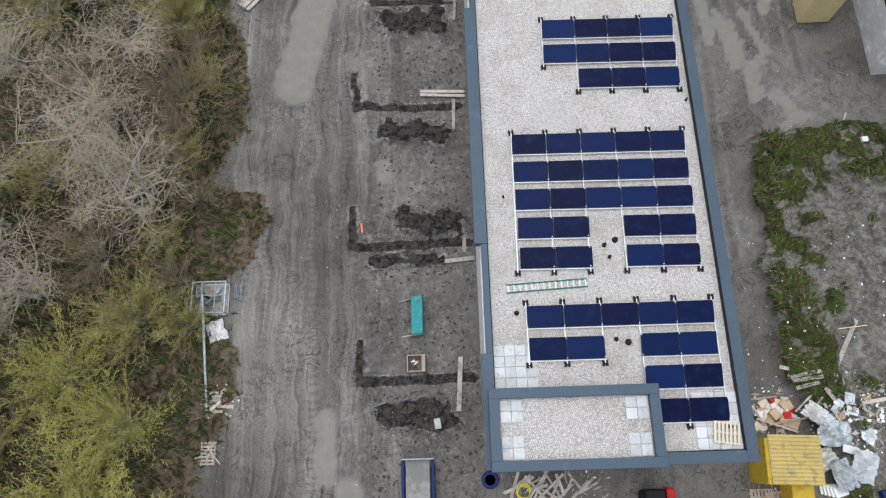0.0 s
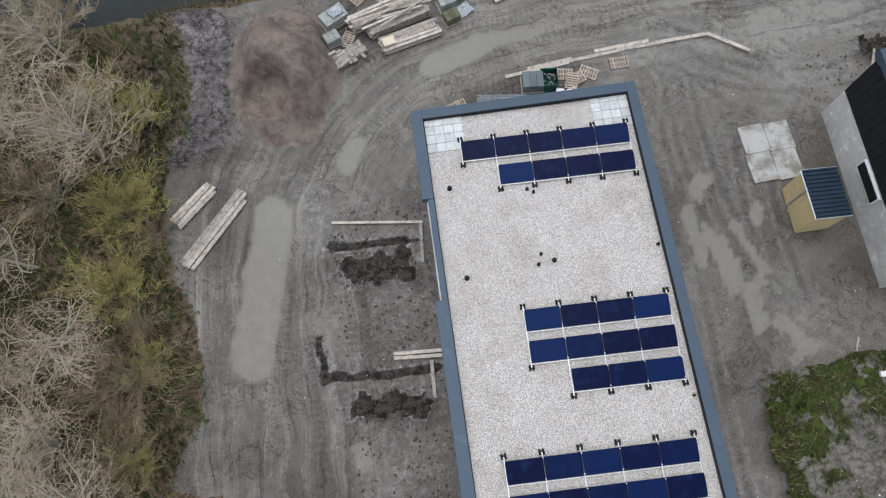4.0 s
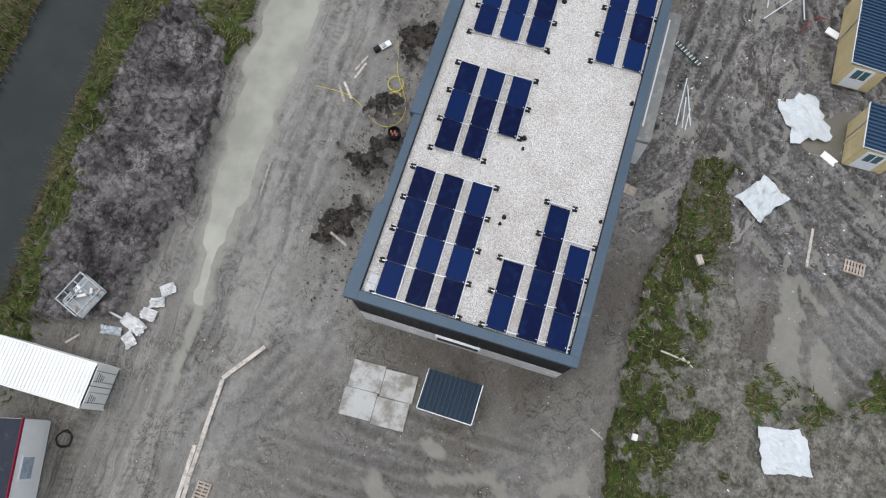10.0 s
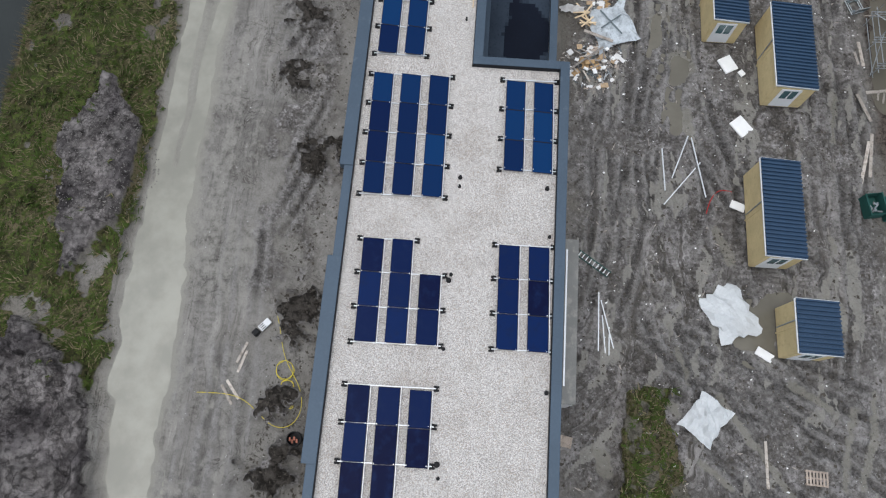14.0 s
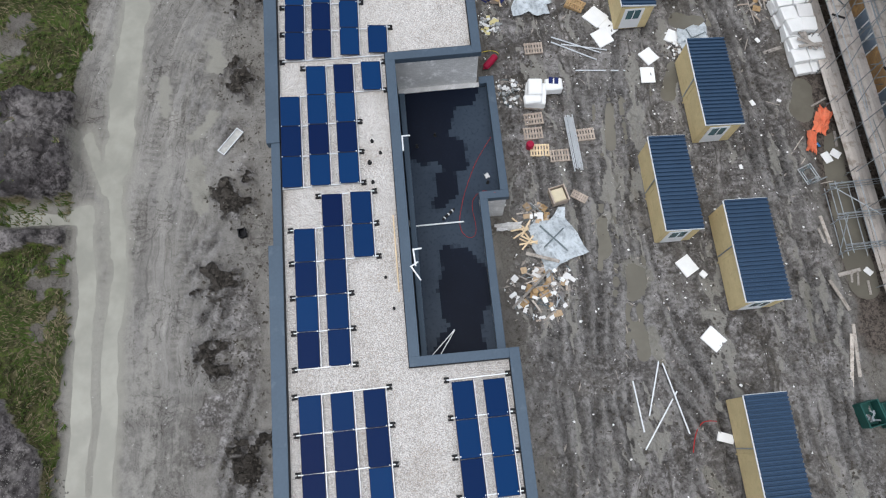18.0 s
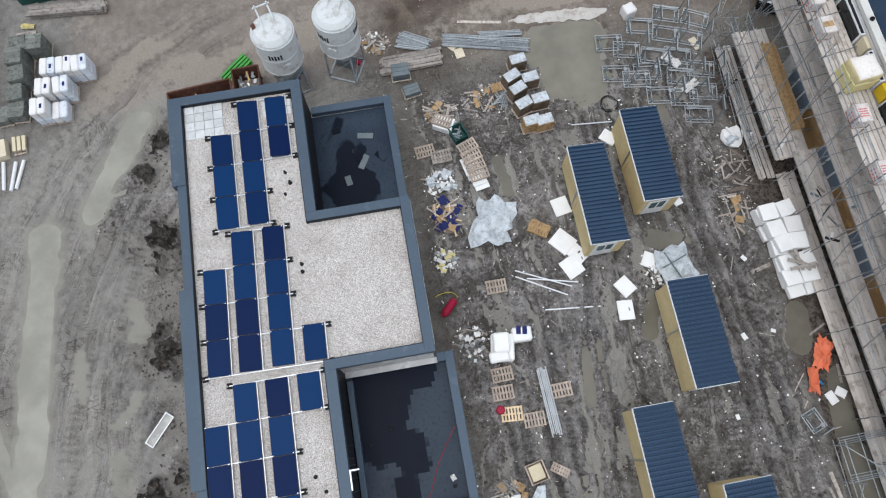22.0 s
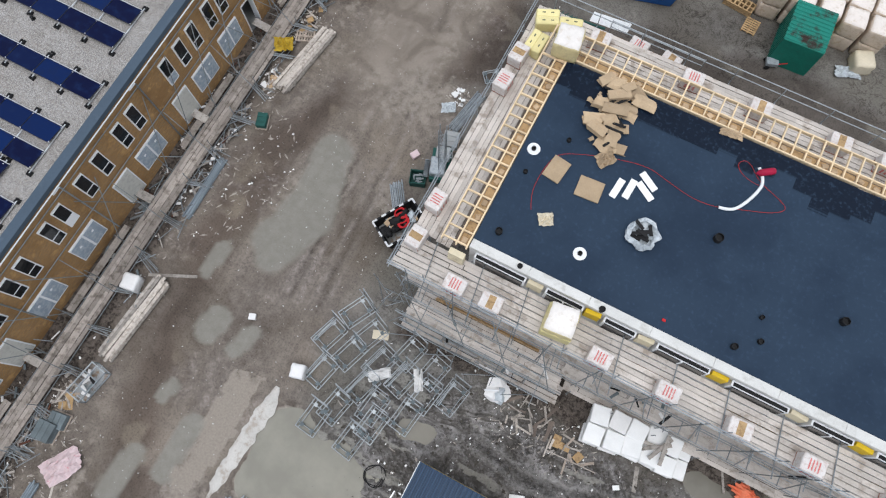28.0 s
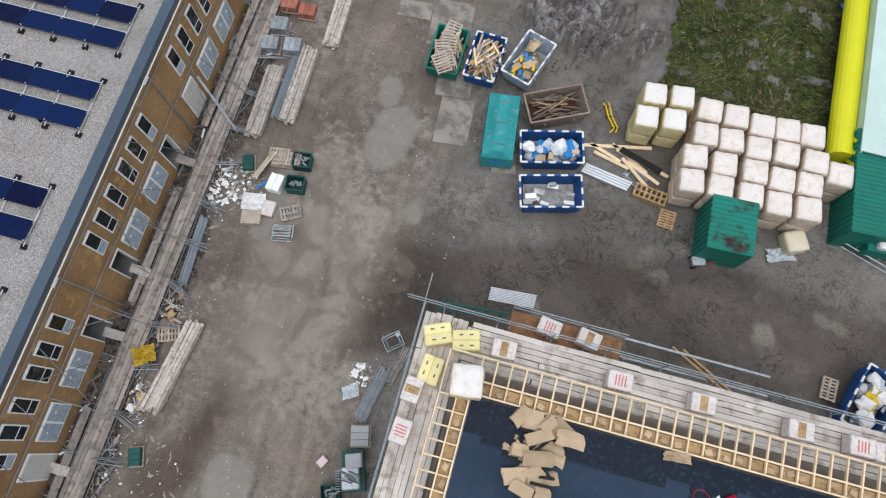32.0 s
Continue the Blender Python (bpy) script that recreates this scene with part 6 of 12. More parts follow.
        solar_array(list(rows), 0, 6.62)


def plank_deck(parent, x0, x1, y0, y1, z, along_x=True, wide=0.225, lift=3.6, material="deck_plank"):
    """Loose scaffold boards side by side, of uneven lengths and heights."""
    across = (y1 - y0) if along_x else (x1 - x0)
    run = (x1 - x0) if along_x else (y1 - y0)
    n = max(1, int(across / wide))
    for k in range(n):
        a = -rnd.uniform(0, lift * 0.6)
        while a < run - 0.2:
            s, e = max(0, a), min(run, a + lift - 0.03)
            if e - s > 0.3:
                q = (k + 0.5) * across / n + rnd.uniform(-0.012, 0.012)
                length = round((e - s) * 5) / 5
                mid = (s + e) / 2
                px, py = (x0 + mid, y0 + q) if along_x else (x0 + q, y0 + mid)
                block(parent, "plank", material, px, py, z + rnd.uniform(-0.012, 0.012), length if along_x else 0.219, 0.219 if along_x else length, 0.045, rz=rnd.uniform(-0.5, 0.5), bevel=0.008)
            a += lift


def terrace_walkway():
    t = thing("scaffold_walkway", 0, 0, 0, 0, "weathered scaffold boards laid along the brick terrace on steel tubes", "scaffold")
    plank_deck(t, 106.2, 107.35, -40, 24.6, 0.42, False, material="walk_plank")
    for ya, yb in ((-34.5, -24.5), (-20.5, -13.5), (-8.0, -2.5), (3.0, 8.5), (14.0, 19.5)):
        plank_deck(t, 107.5, 107.95, ya, yb, 0.46, False, material="walk_plank")
    for k in range(60):
        y = rnd.uniform(-36, 23)
        x = rnd.uniform(104.9, 106.0) if k % 3 else rnd.uniform(107.4, 108.1)
        a = rnd.uniform(0, 3.14)
        l = rnd.uniform(0.5, 1.1)
        tube(t, "loose_tube", "scaffold_steel" if k % 2 else "galvanised", (x - 0.4 * l * math.cos(a), y - l * math.sin(a), 0.08), (x + 0.4 * l * math.cos(a), y + l * math.sin(a), 0.1 + rnd.uniform(0, 0.9)), 0.026, 6)
    for k in range(27):
        y = -39.4 + k * 2.4
        tube(t, "transom", "scaffold_steel", (105.2 + rnd.uniform(-0.5, 0.3), y, 0.36), (108.2, y + rnd.uniform(-0.15, 0.15), 0.36), 0.026, 6)
        tube(t, "standard", "scaffold_steel", (106.1, y, 0), (106.1, y, 0.9 + rnd.uniform(0, 0.8)), 0.026, 6)
        tube(t, "standard", "scaffold_steel", (107.45, y, 0), (107.45, y, 1.0 + rnd.uniform(0, 1.6)), 0.026, 6)
        a = rnd.uniform(-0.5, 0.5)
        for q in range(4):
            tube(t, "prop_tube", "galvanised" if q % 2 else "scaffold_steel", (106.3, y + 0.09 * q, 0.34 + 0.03 * q), (105.0 + rnd.uniform(-0.3, 0.3), y + a + 0.12 * q, 0.12 + 0.1 * q), 0.026, 6)
        tube(t, "brace", "scaffold_steel", (107.45, y, 0.9), (108.25, y + rnd.choice((-2.0, 2.0)), 4.6 + rnd.uniform(0, 1.4)), 0.024, 6)
        if k % 2:
            tube(t, "brace", "scaffold_steel", (106.15, y + 0.3, 0.5), (108.2, y + 0.1, 3.2), 0.024, 6)
    tube(t, "ledger", "scaffold_steel", (106.12, -40, 0.34), (106.12, 24.6, 0.34), 0.026, 6)
    tube(t, "ledger", "scaffold_steel", (107.44, -40, 0.34), (107.44, 24.6, 0.34), 0.026, 6)
    for k in range(90):
        y, x = rnd.uniform(-36, 23), rnd.choice((107.65, 107.85, 108.1, 105.75))
        block(t, "scrap", rnd.choice(("scaffold_steel", "white_wrap", "dark_timber", "grey_timber", "rust", "slate_stack")), x + rnd.uniform(-0.15, 0.15), y, 0.1 + 0.15 * rnd.random(), rnd.choice((0.3, 0.6, 0.9)), rnd.choice((0.06, 0.12, 0.2)), 0.05, rz=90 + rnd.uniform(-50, 50), ry=rnd.uniform(-10, 10), bevel=0)
    # gangways into the doorways
    for y in (11.6, 1.0, -4.75, -11.8, -15.4, -22.1):
        block(t, "gangway", "grey_timber", 107.9, y, 0.55, 1.1, 0.5, 0.05, ry=-9)
    # scaffold parts leaning at the end of the terrace
    for k in range(9):
        span(t, "leaning_board", "pale_timber" if k % 3 else "grey_timber", (107.2 + 0.35 * k, 24.2 + rnd.uniform(-0.6, 0.9), 0.1), (108.6 + 0.3 * k, 23.3 + rnd.uniform(-0.1, 1.4), 1.2 + rnd.uniform(0, 1.2)), 0.2, 0.05)
    for k in range(12):
        tube(t, "loose_tube", "scaffold_steel", (106 + rnd.uniform(0, 5), 23.6 + rnd.uniform(0, 2), 0.1), (106 + rnd.uniform(0, 5), 23.6 + rnd.uniform(0, 2.2), 0.3 + rnd.uniform(0, 2.4)), 0.026, 6)
    return t


# ---- the block under construction ----
NAVY = 8.55


mat("pale_concrete", (0.56, 0.555, 0.53), 0.85, 0.12, 0.6, 18, 0.25, stain=(0.45, 0.44, 0.41), amount=0.4)


def unfinished_block():
    b = thing("unfinished_building", 0, 0, 0, 0, "unfinished flat-roofed block with dark membrane and open timber eaves", "building")
    x0, x1, y0, y1 = 58.0, 88.95, -13.1, -2.75
    # wall colour made up: white, to bounce light onto the scaffold decks
    for xa, xb, ya, yb in ((x0, x1, y1 - 0.3, y1), (x0, x1, y0, y0 + 0.3), (x0, x0 + 0.3, y0 + 0.3, y1 - 0.3), (x1 - 0.3, x1, y0 + 0.3, y1 - 0.3)):
        wall_box(b, "wall", "white_render", xa, xb, ya, yb, -0.3, 8.3)
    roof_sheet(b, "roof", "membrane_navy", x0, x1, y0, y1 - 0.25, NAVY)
    n = 11
    for k in range(n):
        xa = x0 + (x1 - x0) * k / n
        wall_box(b, "roof_edge", "pale_concrete", xa, xa + (x1 - x0) / n - 0.008, y1 - 0.36, y1 + 0.06, 8.42, 8.66)
    # windows and insulation packs just under the edge
    x = 88.6
    k = 0
    while x > 60:
        w = (2.5, 1.8, 1.5, 2.4)[k % 4]
        f = block(b, "window", "window_white", x - w / 2, y1 + 0.14, 7.5, w, 0.26, 1.3)
        block(f, "pane", "dark_glass", 0, 0.135, 0.0, w - 0.22, 0.06, 1.05, bevel=0)
        block(f, "head_strip", "black_plastic", 0, 0.03, 0.64, w - 0.16, 0.16, 0.05, bevel=0)
        if k % 2:
            block(f, "mullion", "window_white", 0, 0.15, 0, 0.08, 0.08, 1.2, bevel=0)
        x -= w
        block(b, "insulation_slab", "yellow_paint" if k % 2 else "insulation", x - 0.45, y1 + 0.12, 7.75, 0.72, 0.2, 0.8, rz=4 * math.sin(k))
        x -= 0.95
        k += 1
    # ground floor behind the scaffold: ochre brick between wide windows
    for k in range(6):
        xr = 88.05 - 5.3 * k
        wall_box(b, "brick_facing", "ochre_brick", max(58.05, xr - 5.3), xr - 2.7, y1, y1 + 0.1, -0.3, 3.1)
        f = block(b, "window", "window_white", xr - 1.35, y1 + 0.05, 1.55, 2.66, 0.08, 2.9)
        for q in range(3):
            block(f, "pane", "shaded_glass", -0.87 + 0.87 * q, 0.045, 0.0, 0.74, 0.03, 2.66, bevel=0)
    # timber eaves: compartments next to the roof, open joists beyond
    for a, top in ((89.0, 8.62), (89.5, 8.58), (90.22, 8.45)):
        wall_box(b, "eaves_rail", "new_timber", a, a + 0.07, -14.75 if a > 90 else -13.2, -2.55, top - 0.2, top)
    for k in range(18):
        y = -2.7 - k * 0.603
        wall_box(b, "joist", "new_timber", 89.07, 90.22, y - 0.035, y + 0.03, 8.42 - 0.02, 8.56)
        block(b, "eaves_board", "board_wood", 89.29, y - 0.3, 8.36, 0.4, 0.52, 0.02, bevel=0)
        if k % 3 != 1:
            block(b, "insulation_wad", "cardboard", 89.28 + 0.05 * math.sin(k * 2.1), y - 0.3 + 0.08 * math.cos(k * 3.3), 8.4, 0.26, 0.3, 0.08, rz=25 * math.sin(k), rx=9, bevel=0.03)
    wall_box(b, "soffit", "dark_timber", 89.52, 89.75, -13.1, -2.6, 7.9, 7.95)
    for a, top in ((-13.2, 8.62), (-13.75, 8.58), (-14.72, 8.45)):
        wall_box(b, "eaves_rail", "new_timber", x0, 88.95 if a > -14 else 90.2, a - 0.07, a, top - 0.2, top)
    for k in range(51):
        x = 88.88 - k * 0.605
        wall_box(b, "joist", "new_timber", x - 0.03, x + 0.035, -14.72, -13.27, 8.40, 8.56)
        block(b, "eaves_board", "board_wood", x - 0.3, -13.51, 8.36, 0.53, 0.42, 0.02, bevel=0)
        if k % 4 != 2:
            block(b, "insulation_wad", "cardboard", x - 0.3 + 0.08 * math.cos(k * 3.3), -13.5 + 0.05 * math.sin(k * 2.1), 8.4, 0.3, 0.26, 0.08, rz=25 * math.sin(k), rx=9, bevel=0.03)
    wall_box(b, "soffit", "dark_timber", x0, 88.9, -14.2, -13.85, 7.9, 7.95)
    for k in range(4):
        for q in range(2):
            block(b, "corner_slab", "insulation", 89.2 + 0.25 * q, -2.2 - 0.02 * k, 7.6 + 0.2 * k, 0.5, 0.3, 0.18)
    return b


def deck_scaffold():
    t = thing("scaffold", 0, 0, 0, 0, "steel tube scaffold with weathered boards round the unfinished block", "scaffold")
    plank_deck(t, 58.0, 91.9, -2.42, -0.62, 7.4)
    plank_deck(t, 58.0, 91.4, -2.2, -0.80, 5.0)
    plank_deck(t, 58.0, 82.5, -1.85, -0.5, 2.5)
    plank_deck(t, 58.0, 82.0, -1.35, -0.2, 0.6)
    plank_deck(t, 82.3, 91.0, -1.75, 0.35, 2.05)
    plank_deck(t, 81.9, 91.2, -0.35, 0.75, 0.3)
    plank_deck(t, 89.85, 91.75, -16.2, -2.6, 7.3, False)
    plank_deck(t, 58.0, 89.8, -16.25, -14.05, 7.3)
    for k in range(15):
        x = 91.0 - k * 2.35
        far = x > 82.2
        for y, top in ((-0.56, 8.5), (0.40, 3.2), (0.82, 1.3)) if far else ((-0.56, 8.5), (-0.14, 1.5)):
            tube(t, "standard", "scaffold_steel", (x, y, 0), (x, y, top), 0.026, 6)
        tube(t, "transom", "scaffold_steel", (x, -2.5, 7.34), (x, 0.0, 7.34), 0.026, 6)
        tube(t, "transom", "scaffold_steel", (x, -2.4, 4.94), (x, -0.1, 4.94), 0.026, 6)
        tube(t, "transom", "scaffold_steel", (x, -2.4, 1.99 if far else 2.44), (x, 0.7 if far else -0.3, 1.99 if far else 2.44), 0.026, 6)
        tube(t, "transom", "scaffold_steel", (x, -1.5, 0.24 if far else 0.54), (x, 0.95 if far else 0.0, 0.24 if far else 0.54), 0.026, 6)
        tube(t, "brace", "scaffold_steel", (x + 0.3, -0.3, 8.2), (x - 1.2, 0.5 if far else -0.4, 2.6), 0.024, 6)
        tube(t, "transom", "scaffold_steel", (x, -16.5, 7.24), (x, -14.6, 7.24), 0.026, 6)
        tube(t, "standard", "scaffold_steel", (x, -16.42, 0), (x, -16.42, 8.4), 0.026, 6)
    for z in (7.9, 8.4):
        tube(t, "guard_rail", "galvanised", (58, -0.56, z), (91.9, -0.56, z), 0.026, 6)
        tube(t, "guard_rail", "galvanised", (58, -16.45, z), (92.6, -16.45, z + 0.05), 0.026, 6)
        tube(t, "guard_rail", "galvanised", (91.82, -17.6 if z > 8 else -16.4, z), (91.82, -0.4, z), 0.026, 6)
    for y, z, xa in ((0.42, 3.0, 82.2), (0.84, 1.2, 82.4), (-0.74, 5.06, 58), (-0.42, 2.56, 58), (0.42, 2.1, 82.3)):
        tube(t, "ledger", "scaffold_steel", (xa, y, z), (91.4, y, z), 0.026, 6)
    for k in range(6):
        y = -1.4 - k * 2.6
        tube(t, "standard", "scaffold_steel", (91.8, y, 0), (91.8, y, 8.45), 0.026, 6)
        tube(t, "transom", "scaffold_steel", (90.0, y, 7.24), (91.95, y, 7.24), 0.026, 6)
        tube(t, "loose_tube", "galvanised", (92.0, y + 0.4, 0.3), (91.6, y - 1.6, 6.8), 0.026, 6)
    for k in range(14):
        x = 90.2 - k * 2.35 + rnd.uniform(-0.2, 0.2)
        tube(t, "handrail_post", "scaffold_steel", (x, -0.62, 7.3), (x, -0.60, 8.75), 0.026, 6)
        tube(t, "putlog", "scaffold_steel", (x + 0.3, -2.55, 7.5), (x - 0.1, 0.15, 7.46), 0.026, 6)
        tube(t, "putlog", "scaffold_steel", (x + 0.25, -2.3, 5.1), (x, -0.1, 5.06), 0.024, 6)
        if x > 82.2:
            tube(t, "putlog", "scaffold_steel", (x, -1.0, 2.15), (x - 0.1, 1.6, 2.12), 0.024, 6)
            tube(t, "brace", "galvanised", (x, 0.85, 0.1), (x + 1.4, 1.7, 1.9), 0.024, 6)
    for y, z in ((-0.74, 5.6), (0.44, 2.5), (-0.44, 3.1), (0.86, 0.8)):
        tube(t, "ledger", "galvanised", (58 if y < 0 else 82.3, y, z), (91.5, y, z), 0.026, 6)
    # offcuts and couplers left on the lower boards
    for k in range(26):
        x, y, z = rnd.choice(((84.5, -0.2, 2.08), (88.0, -0.3, 2.08), (87.0, 0.4, 0.33), (84.0, 0.4, 0.33), (79.0, -1.2, 5.04), (70.0, -1.0, 5.04), (78.5, -1.1, 2.53)))
        block(t, "offcut", rnd.choice(("black_plastic", "white_wrap", "grey_timber", "pale_timber", "slate_stack")), x + rnd.uniform(-1.6, 1.6), y + rnd.uniform(-0.3, 0.3), z + 0.03, rnd.choice((0.3, 0.5, 0.8)), rnd.choice((0.08, 0.14)), 0.05, rz=rnd.uniform(0, 180))
    # bundle of braces at the corner
    for k in range(26):
        x, y = 91.2 + rnd.uniform(-0.6, 1.1), -0.9 + rnd.uniform(-1.3, 1.9)
        tube(t, "loose_tube", "galvanised" if k % 2 else "scaffold_steel", (x, y, 0.4 + rnd.uniform(0, 3)), (x + rnd.uniform(-0.9, 1.1), y + rnd.uniform(-0.9, 0.9), 1.0 + rnd.uniform(0, 4)), 0.022, 6)
    for k in range(34):
        x, y, z = rnd.choice(((84.5, -0.1, 2.10), (86.5, 0.5, 0.35), (85.0, 0.2, 0.35), (70.0, -1.1, 2.55), (76.0, -1.4, 2.55), (63.0, -0.8, 2.55), (77.0, -1.2, 5.05), (66.0, -1.3, 5.05), (86.0, -1.2, 5.05)))
        x, y = x + rnd.uniform(-2.5, 2.0), y + rnd.uniform(-0.2, 0.15)
        tube(t, "loose_tube", "galvanised" if k % 2 else "scaffold_steel", (x, y, z), (x + rnd.uniform(1.5, 4), y + rnd.uniform(-0.2, 0.2), z), 0.024, 6)
    # lift bay with a rusty platform on the far side
    wall_box(t, "bay_platform", "rust_deck", 83.0, 88.1, -17.55, -16.55, 5.45, 5.52)
    for x in (83.0, 84.7, 86.4, 88.1):
        for y in (-17.58, -16.52):
            tube(t, "standard", "galvanised", (x, y, 0), (x, y, 6.6), 0.026, 6)
    for z in (6.0, 6.5):
        tube(t, "guard_rail", "galvanised", (83.0, -17.6, z), (88.1, -17.6, z), 0.026, 6)
    for k in range(9):
        tube(t, "rail_tube", "aluminium", (87.2, -17.9 - 0.07 * k, 5.6 + 0.01 * k), (89.3, -17.75 - 0.07 * k, 5.6), 0.03, 6)
    for y in (-17.95, -17.05):
        wall_box(t, "lattice_chord", "galvanised", 75.8, 82.7, y - 0.06, y + 0.06, 4.0, 4.14)
    tube(t, "lattice_chord", "green_crate", (88.3, -17.2, 6.2), (91.4, -16.9, 6.2), 0.06, 6)
    tube(t, "lattice_chord", "green_crate", (88.3, -16.9, 6.2), (91.4, -16.65, 6.2), 0.06, 6)
    for k in range(12):
        tube(t, "lacing", "green_crate", (88.4 + 0.25 * k, -17.2, 6.2), (88.5 + 0.25 * k, -16.85, 6.2), 0.025, 5)
    span(t, "leaning_beam", "board_wood", (80.2, -18.2, 3.6), (78.5, -16.4, 6.0), 0.1, 0.2)
    span(t, "leaning_beam", "board_wood", (79.7, -18.2, 3.6), (78.1, -16.4, 6.0), 0.1, 0.2)
    # the long open trough lying on the lower lift
    wall_box(t, "trough_floor", "board_wood", 83.95, 89.9, -1.72, -1.10, 2.12, 2.16)
    wall_box(t, "trough_side", "board_wood", 83.95, 89.9, -1.76, -1.72, 2.12, 2.5)
    wall_box(t, "trough_side", "board_wood", 83.95, 89.9, -1.10, -1.06, 2.12, 2.5)
    return t


terrace()
terrace_walkway()
unfinished_block()
deck_scaffold()


# ---- kinds of loose things ----
def base_z(x, y):
    return max(-0.02, max(height_at(x + a, y + b) for a, b in ((0, 0), (0.4, 0), (-0.4, 0), (0, 0.4), (0, -0.4))) - 0.03)


def pallet(x, y, turn, z=None, w=1.2, d=0.8, material="pallet_wood", label="weathered wooden pallet lying on the mud", rx=0):
    z = base_z(x, y) if z is None else z
    t = thing("pallet", x, y, z, turn, label, "pallet", "pallets on the site")
    if rx:
        t.matrix_basis = pose(x, y, z, rx, 0, turn)
    key = ("runners", round(w, 2), round(d, 2), material)
    if key not in CACHE:
        bm = bmesh.new()
        for k in (-1, 0, 1):
            add_box(bm, 0, k * (d / 2 - 0.05), 0.06, w, 0.095, 0.12)
        CACHE[key] = bpy.data.meshes.new("runners")
        bm.to_mesh(CACHE[key])
        bm.free()
        CACHE[key].materials.append(MATS[material])
    part("base", CACHE[key], None, t)
    for k in range(7):
        block(t, "top_board", material, -w / 2 + 0.06 + k * (w - 0.12) / 6, 0, 0.132, 0.1, d, 0.022, bevel=0)
    return t


def lumber(x, y, turn, length, wide=5, high=3, material="pale_timber", bw=0.22, bh=0.09, z=None, label="stack of pale scaffold boards on bearers"):
    """Boards in layers, with ends that don't line up."""
    z = base_z(x, y) if z is None else z
    t = thing("lumber_stack", x, y, z, turn, label, "lumber", "stacked lumber")
    for s in (-0.35, 0.35):
        block(t, "bearer", "grey_timber", s * length, 0, 0.05, 0.1, wide * bw * 1.04, 0.1, bevel=0.005)
    for j in range(high):
        for k in range(wide):
            if j == high - 1 and wide > 3 and rnd.random() < 0.12:
                continue
            length_k = round(length * rnd.choice((1, 1, 0.97, 0.93)), 1)
            block(t, "board", material if rnd.random() < 0.8 else "grey_timber", rnd.uniform(-0.06, 0.06) * length / 2, (k - (wide - 1) / 2) * bw, 0.1 + (j + 0.5) * bh, length_k, bw - 0.012, bh - 0.008, rz=rnd.uniform(-0.5, 0.5) * (2.5 if j == high - 1 else 1), bevel=0.006)
    return t


def plank(x, y, turn, length, w=0.2, material="pale_timber", label="single pale plank lying on the mud", z=None, h=0.05):
    z = base_z(x, y) if z is None else z
    t = thing("plank", x, y, z, turn, label, "plank", "loose planks")
    block(t, "board", material, 0, 0, h / 2, length, w, h, bevel=0.008)
    return t


def pipes(x, y, turn, length, n=14, r=0.03, material="galvanised", label="bundle of galvanised scaffold tubes on the ground", z=None, spread=0.7):
    z = base_z(x, y) if z is None else z
    t = thing("tube_bundle", x, y, z, turn, label, "scaffold tubes", "bundles of scaffold tubes")
    cols = max(2, int(spread / (2.4 * r)))
    for k in range(n):
        q, j = k % cols, k // cols
        o = rnd.uniform(-0.12, 0.12)
        yy = (q - (cols - 1) / 2) * spread / cols
        tube(t, "steel_tube", material, (-length / 2 + o, yy + rnd.uniform(-0.02, 0.02), 0.06 + r + j * 1.9 * r), (length / 2 + o, yy + rnd.uniform(-0.02, 0.02), 0.06 + r + j * 1.9 * r), r, 6)
    for s in (-0.3, 0.3):
        block(t, "bearer", "grey_timber", s * length, 0, 0.03, 0.08, spread * 1.1, 0.06, bevel=0)
    return t


def bag_mesh(material, kind):
    """A slumped rubbish bag with creases."""
    key = ("rubbish_bag", material, kind)
    if key not in CACHE:
        bm = bmesh.new()
        bmesh.ops.create_icosphere(bm, subdivisions=2, radius=1)
        for v in bm.verts:
            p = v.co.copy()
            k = 1 + 0.55 * noise.noise(p * 1.3 + Vector((7 * kind, 3, 0))) + 0.35 * noise.noise(p * 3.1 + Vector((2, 5 * kind, 1)))
            v.co = Vector((p.x * k, p.y * 0.8 * k, max(-0.3, p.z * 0.62 * k)))
        me = bpy.data.meshes.new("rubbish_bag")
        bm.to_mesh(me)
        bm.free()
        me.materials.append(MATS[material])
        CACHE[key] = me
    return CACHE[key]


